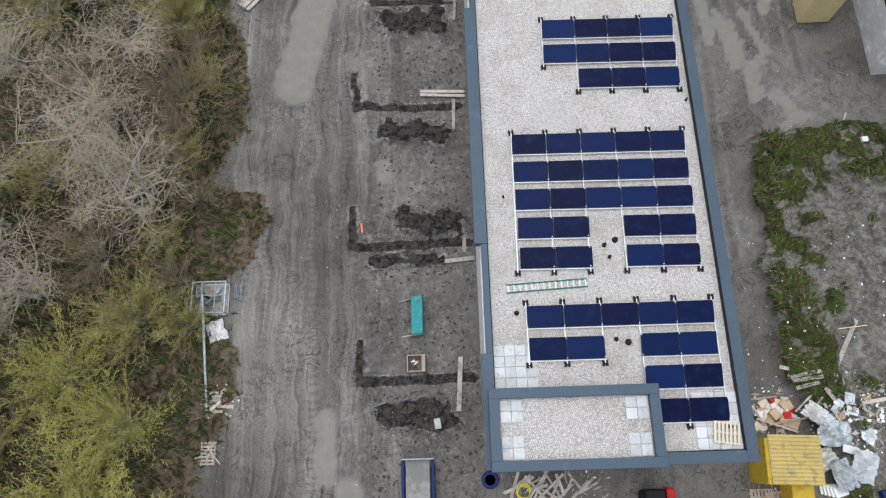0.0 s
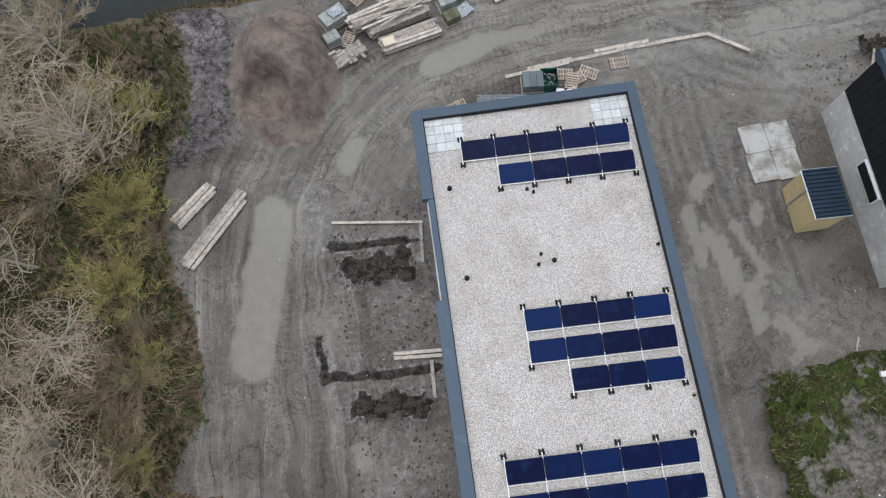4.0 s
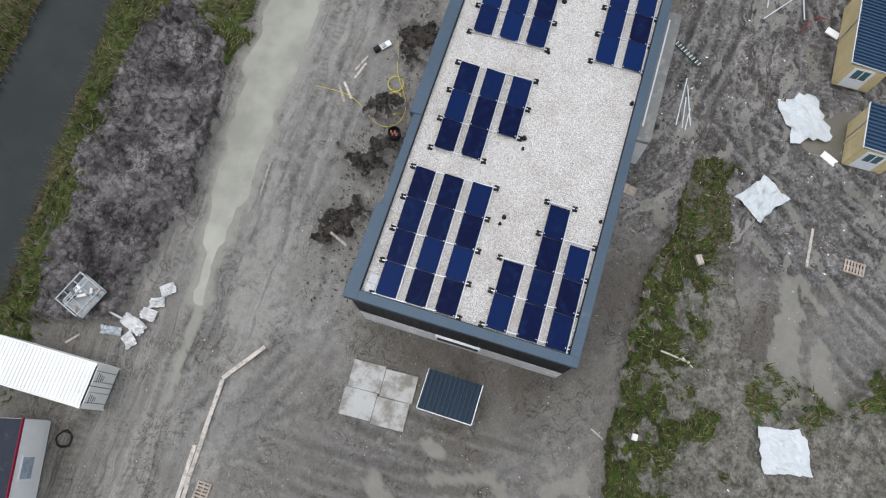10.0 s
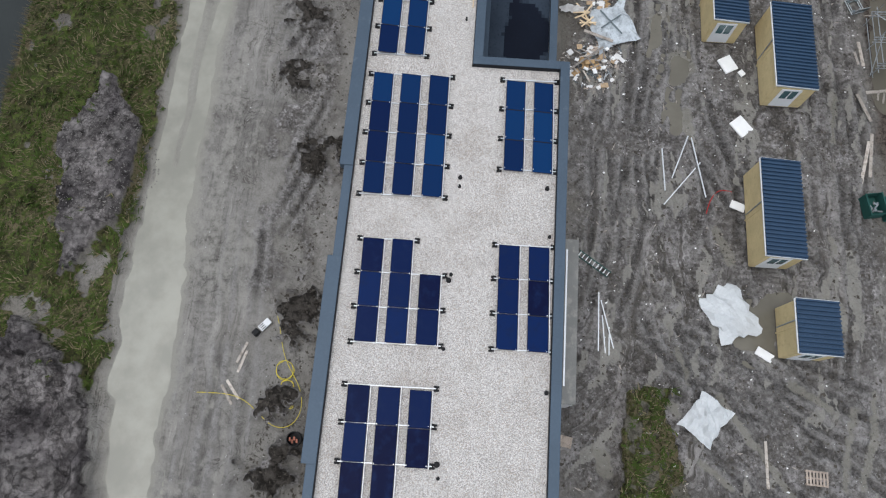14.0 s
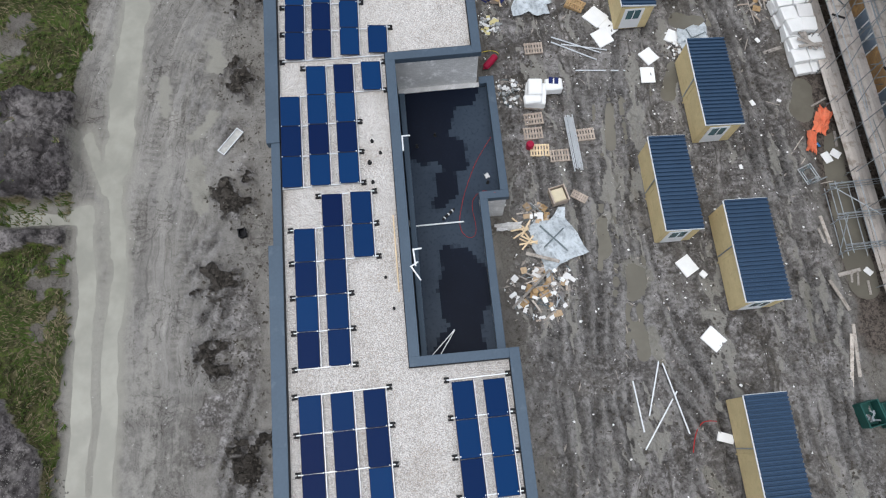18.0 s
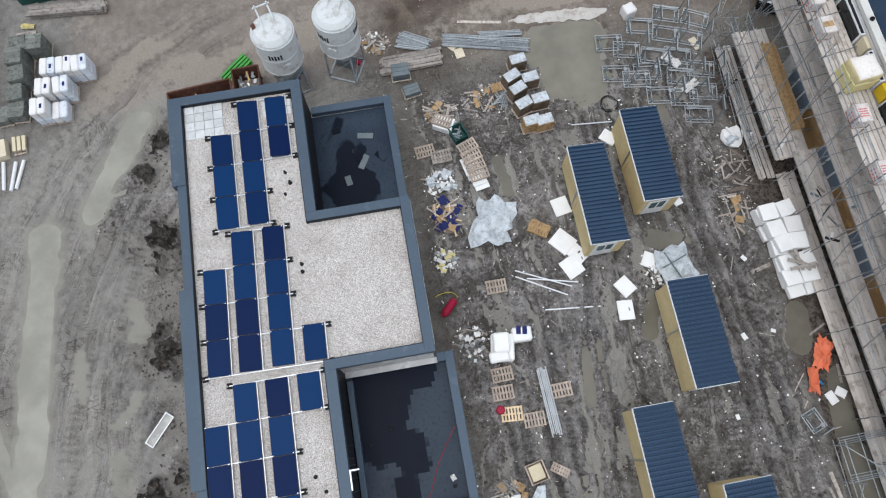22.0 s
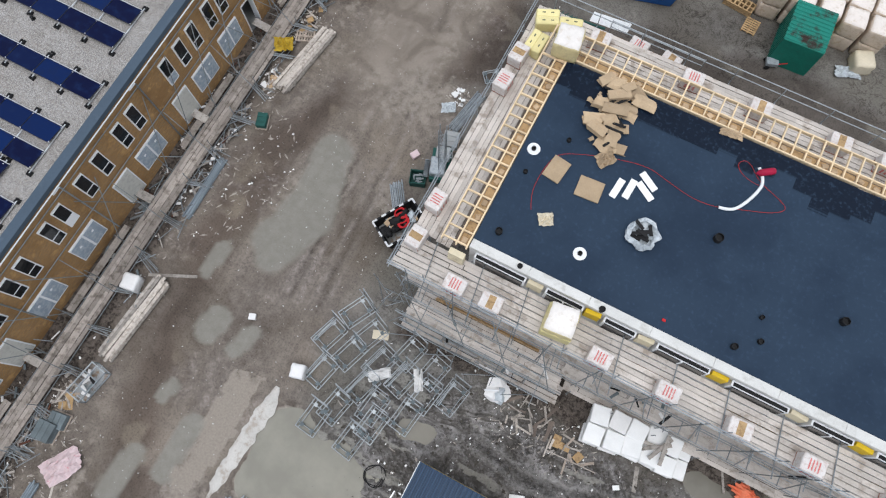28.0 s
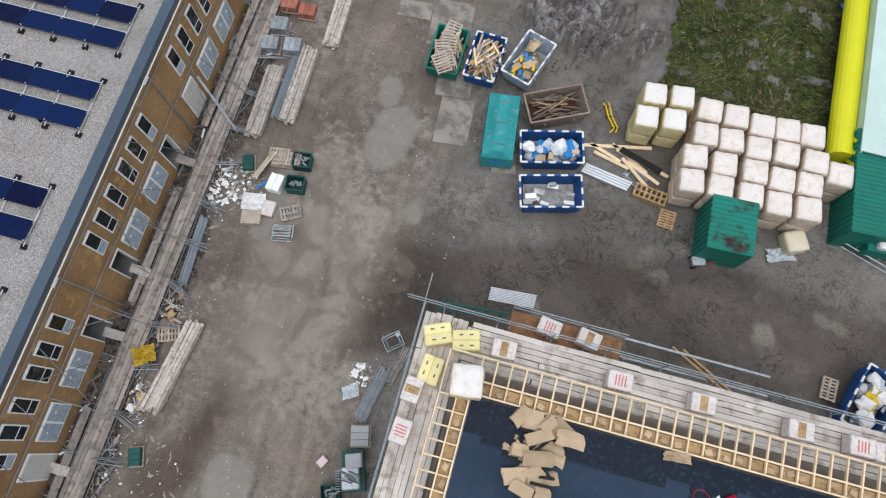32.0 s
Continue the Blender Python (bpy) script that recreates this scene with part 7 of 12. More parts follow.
def skip(x, y, turn, l=3.4, w=1.8, h=1.25, outer="skip_blue", rim="skip_white", inner="skip_inside", label="open blue steel skip with a white-striped rim", fill=None, count=30, heap=0.0):
    t = thing("skip", x, y, base_z(x, y), turn, label, "skip", "waste skips")
    k = 0.86

    def sloped(name, pts, material):
        bm = bmesh.new()
        lo = [bm.verts.new(p) for p in pts]
        c = sum((Vector(p) for p in pts), Vector()) / 4
        inn = Vector((-c.x, -c.y, 0)).normalized() * 0.05
        hi = [bm.verts.new(Vector(p) + inn) for p in pts]
        bm.faces.new(lo)
        bm.faces.new(hi[::-1])
        for a in range(4):
            bm.faces.new((lo[a], hi[a], hi[(a + 1) % 4], lo[(a + 1) % 4]))
        bmesh.ops.recalc_face_normals(bm, faces=bm.faces[:])
        return part(name, bm, material, t)

    a, b = l / 2, w / 2
    for s in (-1, 1):
        sloped("side", [(-a * k, s * b * 0.94, 0.1), (a * k, s * b * 0.94, 0.1), (a, s * b, h), (-a, s * b, h)], outer)
        sloped("end", [(s * a * k, -b * 0.94, 0.1), (s * a * k, b * 0.94, 0.1), (s * a, b, h), (s * a, -b, h)], outer)
    block(t, "floor", inner, 0, 0, 0.12, l * k, w * 0.94, 0.06)
    for s in (-1, 1):
        for n, long_way in ((9, True), (5, False)):
            bm = bmesh.new()
            for q in range(n):
                if long_way:
                    add_box(bm, -a + (q + 0.5) * l / n, s * b, h, l / n, 0.1, 0.09)
                else:
                    add_box(bm, s * a, -b + (q + 0.5) * w / n, h + 0.003, 0.1, w / n, 0.09)
            bm.faces.ensure_lookup_table()
            for q, f in enumerate(bm.faces):
                f.material_index = (q // 6) % 2
            part("rim", bm, rim, t).data.materials.append(MATS[outer])
    for s in (-1, 1):
        for q in (-0.25, 0.25):
            block(t, "lifting_lug", outer, q * l, s * (b + 0.05), h * 0.6, 0.1, 0.1, 0.2)
    if fill:
        for q in range(count):
            m, name, sx, sy, sz = rnd.choice(fill)
            sx, sy = sx * rnd.choice((0.7, 1, 1.2)), sy * rnd.choice((0.8, 1))
            z = 0.3 + (h + heap - 0.35) * (q / count) ** 0.7
            rx, ry = rnd.uniform(-14, 14), rnd.uniform(-14, 14)
            reach = max(0.05, a * 0.92 - sx / 2)
            if name == "plastic_bag":
                part(name, bag_mesh(m, q % 3), None, t, "", pose(rnd.uniform(-reach, reach), rnd.uniform(-0.45, 0.45) * b, z, rx, ry, rnd.uniform(0, 360)) @ Matrix.Diagonal((sx * 0.62, sx * 0.62, sx * 0.62, 1)))
                continue
            block(t, name, m, rnd.uniform(-reach, reach), rnd.uniform(-1, 1) * (b * 0.8 - min(sy, 1.0) / 2), z, round(sx, 1), round(sy, 2), sz, rz=rnd.choice((0, 180)) + rnd.uniform(-24, 24) * (1 + 4 * heap), rx=rx, ry=ry)
    return t


def crumpled(x, y, turn, l, w, material="white_sheet", lift=0.28, seed=1, name="tarpaulin", label="crumpled translucent plastic sheet lying on the mud", z=None, rough_edge=0.35, group="", category="plastic sheet", n=13, torn=0.0):
    """A creased sheet with a ragged outline."""
    rs = np.random.RandomState(seed)
    u, v = np.meshgrid(np.linspace(-1, 1, n), np.linspace(-1, 1, n))
    ang = np.arctan2(v, u)
    edge = 1 + rough_edge * (fbm(np.cos(ang) * 1.7 + 9 + seed, np.sin(ang) * 1.7 + 9, 90 + seed, 3) - 0.6)
    px, py = u * l / 2 * edge, v * w / 2 * edge
    px += 0.10 * l * (fbm(u * 3 + seed, v * 3, 5 + seed, 3) - 0.5)
    py += 0.10 * w * (fbm(u * 3, v * 3 + seed, 6 + seed, 3) - 0.5)
    folds = np.abs(fbm(u * 1.4 + seed * 3, v * 1.4, 7 + seed, 4) - 0.5) * 2
    pz = 0.03 + lift * (1 - folds) ** 2 * (1 - 0.8 * np.maximum(np.abs(u), np.abs(v)) ** 3) + (0.03 + 0.22 * lift) * rs.rand(n, n) ** 2
    rim = np.maximum(np.abs(u), np.abs(v)) > 0.99
    pull = 1 + torn * rim * (rs.rand(n, n) - 0.55)
    px, py = px * pull, py * pull
    i = np.arange(n * n).reshape(n, n)
    faces = np.stack((i[:-1, :-1], i[:-1, 1:], i[1:, 1:], i[1:, :-1]), -1).reshape(-1, 4).tolist()
    faces = [f for q in faces for f in ((q[0], q[1], q[2]), (q[0], q[2], q[3]))] if torn else faces
    top = np.stack((px, py, pz), -1).reshape(-1, 3)
    me = mesh_of(name, top, faces, material)
    z = base_z(x, y) if z is None else z
    t = new(name, me)
    t.matrix_basis = pose(x, y, z + (0.05 if z < 1 else 0), 0, 0, turn)
    return tagged(t, label, category, group)


def foam_sheet(x, y, turn, l=1.2, w=1.0, h=0.1, material="polystyrene", z=None, rx=0, ry=0, label="white polystyrene insulation sheet lying on the mud"):
    z = base_z(x, y) if z is None else z
    ob = part("insulation_sheet", solid(l, w, h, material, 0.015), None, None, "", pose(x, y, z + h / 2 + 0.02, rx, ry, turn))
    return tagged(ob, label, "insulation sheet", "foam sheets in the yard")


def shed(x, y, l=5.9, w=2.35, h=2.35, turn=0, label="timber site cabin with a dark blue corrugated steel roof", rise=0.22, small=False):
    t = thing("site_cabin", x, y, base_z(x, y), turn, label, "cabin", "timber cabins in the yard")
    a, b = l / 2 - 0.08, w / 2 - 0.08
    for s, name in ((1, "side"), (-1, "side")):
        n = 7
        for k in range(n):
            block(t, "wall_board", "shed_timber", 0, s * b, 0.12 + (k + 0.5) * (h - 0.12) / n, round(2 * a, 2), 0.05, round((h - 0.12) / n - 0.01, 3), bevel=0.008)
        block(t, "corner_post", "shed_timber", 0, s * (b + 0.02), h / 2, 0.1, 0.07, h)
    for s in (-1, 1):
        n = 7
        for k in range(n):
            block(t, "wall_board", "shed_timber", s * a, 0, 0.12 + (k + 0.5) * (h - 0.12) / n, 0.05, round(2 * b - 0.06, 2), round((h - 0.12) / n - 0.01, 3), bevel=0.008)
    block(t, "floor_beam", "dark_timber", 0, 0, 0.06, round(2 * a, 2), round(2 * b, 2), 0.12)
    if not small:
        d = block(t, "door", "window_white", -a - 0.04, 0.15, 1.2, 0.06, 1.25, 1.95)
        block(d, "pane", "shed_glass", -0.02, 0, 0.42, 0.06, 0.85, 0.85, bevel=0)
        block(d, "pane_bar", "window_white", -0.06, 0, 0.42, 0.02, 0.06, 0.85, bevel=0)
    # corrugated sheet: ribs across the short way
    pitch = 0.235
    n = int(l / pitch)
    prof = []
    for k in range(n):
        x0 = -l / 2 + k * l / n
        q = l / n
        prof += [(x0, 0.0), (x0 + 0.42 * q, 0.0), (x0 + 0.52 * q, 0.10), (x0 + 0.9 * q, 0.10)]
    prof.append((l / 2, 0.0))
    verts, faces = [], []
    for px, pz in prof:
        verts += [(px, -w / 2, h + 0.06 + pz), (px, w / 2, h + 0.06 + rise + pz), (px, w / 2, h + 0.03 + rise + pz), (px, -w / 2, h + 0.03 + pz)]
    for k in range(len(prof) - 1):
        o = 4 * k
        faces += [(o, o + 4, o + 5, o + 1), (o + 3, o + 2, o + 6, o + 7), (o, o + 3, o + 7, o + 4), (o + 1, o + 5, o + 6, o + 2)]
    me = mesh_of("steel_roof", verts, faces, "steel_roof_dark" if small else "steel_roof_blue")
    part("roof", me, None, t)
    for s in (-1, 1):
        bm = bmesh.new()
        add_box(bm, 0, 0, 0, 0.04, math.hypot(w, rise), 0.1, pose(s * (l / 2 + 0.005), 0, h + 0.04 + rise / 2, math.degrees(math.atan2(rise, w)), 0, 0))
        part("roof_trim", bm, "aluminium", t)
    block(t, "gutter", "window_white", 0, w / 2 + 0.02, h + rise, round(l, 2), 0.06, 0.08, bevel=0.01)
    tube(t, "downpipe", "galvanised", (0.3, w / 2 + 0.03, h + rise), (0.3, b + 0.03, 0.2), 0.04, 6)
    return t


def rack(x, y, turn, l=1.5, w=1.1, h=0.95, label="galvanised steel post pallet for scaffold parts", posts=True, load=0):
    """A stillage: an open base frame with upright ends."""
    t = thing("stillage", x, y, base_z(x, y), turn, label, "stillage", "empty stillages")
    m, rods = "rack_steel", []
    for s in (-1, 1):
        rods += [(0, s * w / 2, 90, l), (s * l / 2, 0, 0, w)]
    for k in (-0.17, 0.17):
        rods += [(0, k * w * 2, 90, l), (k * l * 2, 0, 0, w)]
    bm = bmesh.new()
    for px, py, a, depth in rods:
        bmesh.ops.create_cone(bm, cap_ends=True, segments=6, radius1=0.03, radius2=0.03, depth=depth, matrix=pose(px, py, 0.12, 90, 0, a))
    rails = len(bm.faces)
    for sx in (-1, 1):
        for sy in (-1, 1):
            add_box(bm, sx * l * 0.36, sy * w * 0.28, 0.14, 0.2, 0.2, 0.06)
    bm.faces.ensure_lookup_table()
    for f in bm.faces[rails:]:
        f.material_index = 1
    part("base_frame", bm, m, t).data.materials.append(MATS["slate_stack"])
    if posts:
        for sx in (-1, 1):
            tube(t, "post", "scaffold_steel", (-l / 2, sx * w * 0.42, 0.1), (-l / 2 - 0.16, sx * w * 0.42, h), 0.036, 6)
        tube(t, "top_tube", m, (-l / 2 - 0.14, -w * 0.46, h - 0.06), (-l / 2 - 0.14, w * 0.46, h - 0.06), 0.03, 6)
        block(t, "name_bar", "slate_stack", -l / 2 - 0.14, 0, h - 0.22, 0.03, round(w * 0.78, 2), 0.26, ry=-5, bevel=0)
    for k in range(load):
        tube(t, "spare_tube", m, (-l * 0.45, -w * 0.4 + 0.08 * k, 0.22), (l * 0.45, -w * 0.4 + 0.08 * k + rnd.uniform(-0.1, 0.1), 0.24), 0.025, 6)
    return t


def big_bag(x, y, turn, s=0.95, h=1.2, material="white_wrap", z=None, label="bulging white bulk bag tied at the top", name="bulk_bag", lower=None, tiers=1):
    """A soft cube with bulging sides, in one or two tiers."""
    z = base_z(x, y) if z is None else z
    t = thing(name, x, y, z, turn, label, "bulk bag", "wrapped bales")
    key = ("bag", round(s, 2), round(h, 2), material)
    if key not in CACHE:
        bm = bmesh.new()
        bmesh.ops.create_cube(bm, size=1)
        bmesh.ops.subdivide_edges(bm, edges=bm.edges[:], cuts=5, use_grid_fill=True)
        for v in bm.verts:
            p = v.co.copy()
            b = 1 + 0.16 * (0.25 - p.x * p.x) * 2 + 0.14 * (0.25 - p.y * p.y) * 2
            d = math.sqrt(sum(max(0, abs(c) - 0.40) ** 2 for c in p))
            k = 1 - max(0, d - 0.09) * 0.75
            wob = 0.05 * s * noise.noise(p * 5 + Vector((s, h, 0)))
            v.co = Vector((p.x * s * (1 + 0.12 * (0.25 - p.z * p.z)) * k + wob, p.y * s * (1 + 0.12 * (0.25 - p.z * p.z)) * k - wob, (p.z * k * (1 + 0.4 * (b - 1)) + 0.5) * h + 0.4 * wob))
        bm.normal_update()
        # bale sides get a darker material than tops: shade put into the colour
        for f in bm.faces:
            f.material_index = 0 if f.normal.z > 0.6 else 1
        me = bpy.data.meshes.new("bag")
        bm.to_mesh(me)
        bm.free()
        me.shade_smooth()
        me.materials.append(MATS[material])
        me.materials.append(MATS[{"bale_white": "bale_side_shade", "bale_top": "bale_yellow_shade"}.get(material, material)])
        CACHE[key] = me
    for k in range(tiers):
        part("bale", CACHE[key], None, t, "", pose(0, 0, k * h * 0.97, 0, 0, 0))
    for sx in (-1, 1):
        tube(t, "strap", "cream_wrap", (sx * s * 0.2, -s * 0.42, tiers * h * 0.985), (sx * s * 0.2, s * 0.42, tiers * h * 0.985), 0.02, 5)
    if lower:
        block(t, "wrap_band", lower, 0, 0, h * 0.35, round(s * 1.06, 2), round(s * 1.06, 2), round(h * 0.62, 2), bevel=0.05)
    return t


mat("faded_red", (0.52, 0.16, 0.15), 0.5, 0.2, 3, 14, 0.1, stain=(0.60, 0.48, 0.46), amount=0.4)
mat("pack_foil", (0.60, 0.565, 0.545), 0.4, 0.1, 2, 12, 0.2, stain=(0.50, 0.42, 0.38), amount=0.45)


def brick_pack(x, y, turn, z=None, mark="red_paint", l=1.0, w=0.75, h=0.72, label="foil-wrapped pack of bricks with a printed red mark"):
    z = base_z(x, y) if z is None else z
    t = thing("brick_pack", x, y, z, turn, label, "brick pack", "brick packs")
    block(t, "bricks", "brick_red", 0, 0, h / 2, round(l * 0.97, 2), round(w * 0.97, 2), h, bevel=0.01)
    block(t, "foil", "pack_foil", 0, 0, h / 2 + 0.04, l, w, round(h * 0.96, 2), bevel=0.04)
    if mark == "red_paint":
        for k in range(4):
            block(t, "printed_bar", "faded_red", -l * 0.2 + k * l * 0.13, 0, h + 0.055 - 0.03, 0.06, round(w * 0.62, 2), 0.012, bevel=0)
        for k in range(3):
            block(t, "printed_bar", "faded_red", -l * 0.2 + k * l * 0.2, w / 2 + 0.001, h * 0.5, 0.1, 0.012, 0.3, bevel=0)
    else:
        block(t, "printed_bar", "board_wood", 0, 0, h + 0.028, round(l * 0.32, 2), round(w * 0.8, 2), 0.012, bevel=0)
    return t


def block_pallet(x, y, turn, material="block_grey", cover="white_wrap", l=1.1, w=0.85, h=0.7, label="pallet of grey blocks under a plastic top sheet", base="pallet_wood"):
    t = thing("block_pallet", x, y, base_z(x, y), turn, label, "pallet of blocks", "pallets of blocks")
    bm = bmesh.new()
    for k in (-1, 0, 1):
        add_box(bm, 0, k * w * 0.4, 0.06, l + 0.12, 0.1, 0.12)
    add_box(bm, 0, 0, 0.135, l + 0.14, w + 0.12, 0.03)
    part("pallet_base", bm, base, t)
    n = 2
    for j in range(n):
        for q in range(3):
            block(t, "block", material, (q - 1) * l / 3, 0, 0.15 + (j + 0.5) * h / n, round(l / 3 - 0.012, 3), w, round(h / n - 0.008, 3), bevel=0.01)
    if cover:
        block(t, "top_sheet", cover, 0, 0, 0.165 + h, round(l * 0.94, 2), round(w * 0.9, 2), 0.03, rz=3, bevel=0.01)
    return t


def crate(x, y, turn, l=1.1, w=0.9, h=0.7, material="green_crate", z=None, label="open green steel crate with scaffold couplers", load="galvanised", name="crate"):
    z = base_z(x, y) if z is None else z
    t = thing(name, x, y, z, turn, label, "crate", "steel crates")
    for s in (-1, 1):
        block(t, "side", material, 0, s * w / 2, h / 2, l, 0.04, h)
        block(t, "end", material, s * l / 2, 0, h / 2, 0.04, w - 0.05, h)
        block(t, "rim", material, 0, s * w / 2, h, l + 0.06, 0.08, 0.05)
    block(t, "floor", material, 0, 0, 0.06, l - 0.05, w - 0.05, 0.05)
    if load:
        for k in range(9):
            a = rnd.uniform(0, 6.28)
            cx, cy, q = rnd.uniform(-0.32, 0.32) * l, rnd.uniform(-0.32, 0.32) * w, 0.14
            z = h * (0.55 + rnd.uniform(0, 0.25))
            tube(t, "coupler", load, (cx - q * math.cos(a), cy - q * math.sin(a), z), (cx + q * math.cos(a), cy + q * math.sin(a), z + rnd.uniform(-0.08, 0.08)), 0.05, 5)
    return t


DEBRIS = []


def rubbish(x, y, rx, ry, n, mix, seed, label, turn=0):
    """A heap of single pieces: (material, name, length, width, thickness)."""
    DEBRIS.append((x, y, 1.25 * max(rx, ry)))
    r = random.Random(seed)
    t = thing("rubbish_heap", x, y, base_z(x, y), turn, label, "rubbish heap", "heaps of site waste")
    for k in range(n):
        m, name, sx, sy, sz = r.choice(mix)
        d, a = math.sqrt(r.random()), r.uniform(0, 6.28)
        px, py = d * rx * math.cos(a), d * ry * math.sin(a)
        z = sz / 2 + 0.02 + (1 - d) * 0.45 * r.random()
        block(t, name, m, px, py, z, round(sx * r.choice((0.6, 0.8, 1, 1.3)), 2), round(sy * r.choice((0.8, 1, 1.2)), 2), sz, rz=r.uniform(0, 180), rx=r.uniform(-9, 9), ry=r.uniform(-9, 9), bevel=0.006)
    return t


def curve_line(name, points, r, material, label, category, closed=False):
    """A hose or cable through points."""
    cu = bpy.data.curves.new(name, 'CURVE')
    cu.dimensions, cu.bevel_depth, cu.bevel_resolution, cu.resolution_u = '3D', r, 1, 5
    sp = cu.splines.new('NURBS')
    sp.points.add(len(points) - 1)
    for p, q in zip(sp.points, points):
        p.co = (*q, 1)
    sp.use_endpoint_u, sp.order_u, sp.use_cyclic_u = True, 3, closed
    cu.materials.append(MATS[material])
    tmp = bpy.data.objects.new(name, cu)
    me = bpy.data.meshes.new_from_object(tmp)
    bpy.data.objects.remove(tmp)
    return tagged(new(name, me), label, category)


def coil(x, y, z, r, n, wob, seed):
    q = random.Random(seed)
    return [(x + (r + q.uniform(-wob, wob)) * math.cos(k * 0.8), y + (r + q.uniform(-wob, wob)) * math.sin(k * 0.8), z + 0.01 * k / n) for k in range(n)]


WOODS = [("pale_timber", "timber_offcut", 0.9, 0.1, 0.05), ("pallet_wood", "timber_offcut", 0.6, 0.12, 0.04), ("grey_timber", "timber_offcut", 0.7, 0.09, 0.05), ("board_wood", "board_offcut", 0.5, 0.35, 0.02)]
MIXED = WOODS + [("polystyrene", "foam_offcut", 0.35, 0.22, 0.08), ("white_wrap", "plastic_scrap", 0.4, 0.3, 0.04), ("slate_stack", "metal_offcut", 0.6, 0.06, 0.04), ("cardboard", "carton", 0.4, 0.3, 0.05), ("galvanised", "metal_offcut", 0.7, 0.04, 0.04)]
FOAM = [("polystyrene", "foam_offcut", 0.2, 0.14, 0.06), ("white_wrap", "plastic_scrap", 0.25, 0.2, 0.03), ("block_grey", "block_fragment", 0.2, 0.14, 0.1), ("pale_timber", "timber_offcut", 0.35, 0.06, 0.04)]


# ---- west track, beside the first block ----
def cage(x, y, turn, l, w, label):
    t = thing("steel_cage", x, y, base_z(x, y), turn, label, "cage")
    for s in (-1, 1):
        for z in (0.08, 0.75):
            block(t, "frame_bar", "galvanised", 0, s * w / 2, z, l, 0.06, 0.06, bevel=0)
            block(t, "frame_bar", "galvanised", s * l / 2, 0, z, 0.06, w, 0.06, bevel=0)
        for q in (-1, 1):
            block(t, "post", "galvanised", s * l / 2, q * w / 2, 0.41, 0.06, 0.06, 0.72, bevel=0)
        block(t, "frame_bar", "galvanised", s * l * 0.2, 0, 0.76, 0.05, w, 0.05, bevel=0)
    block(t, "frame_bar", "galvanised", 0, 0.1, 0.77, l, 0.05, 0.05, bevel=0)
    block(t, "floor", "skip_inside", 0, 0, 0.1, l - 0.1, w - 0.1, 0.04, bevel=0)
    for k in range(7):
        a = rnd.uniform(0, 6.28)
        block(t, "scrap", rnd.choice(("black_plastic", "white_wrap", "slate_stack", "galvanised")), rnd.uniform(-0.3, 0.35) * l, rnd.uniform(-0.35, 0.35) * w, 0.25 + 0.05 * k, 0.5, 0.16, 0.08, rz=math.degrees(a))
    return t


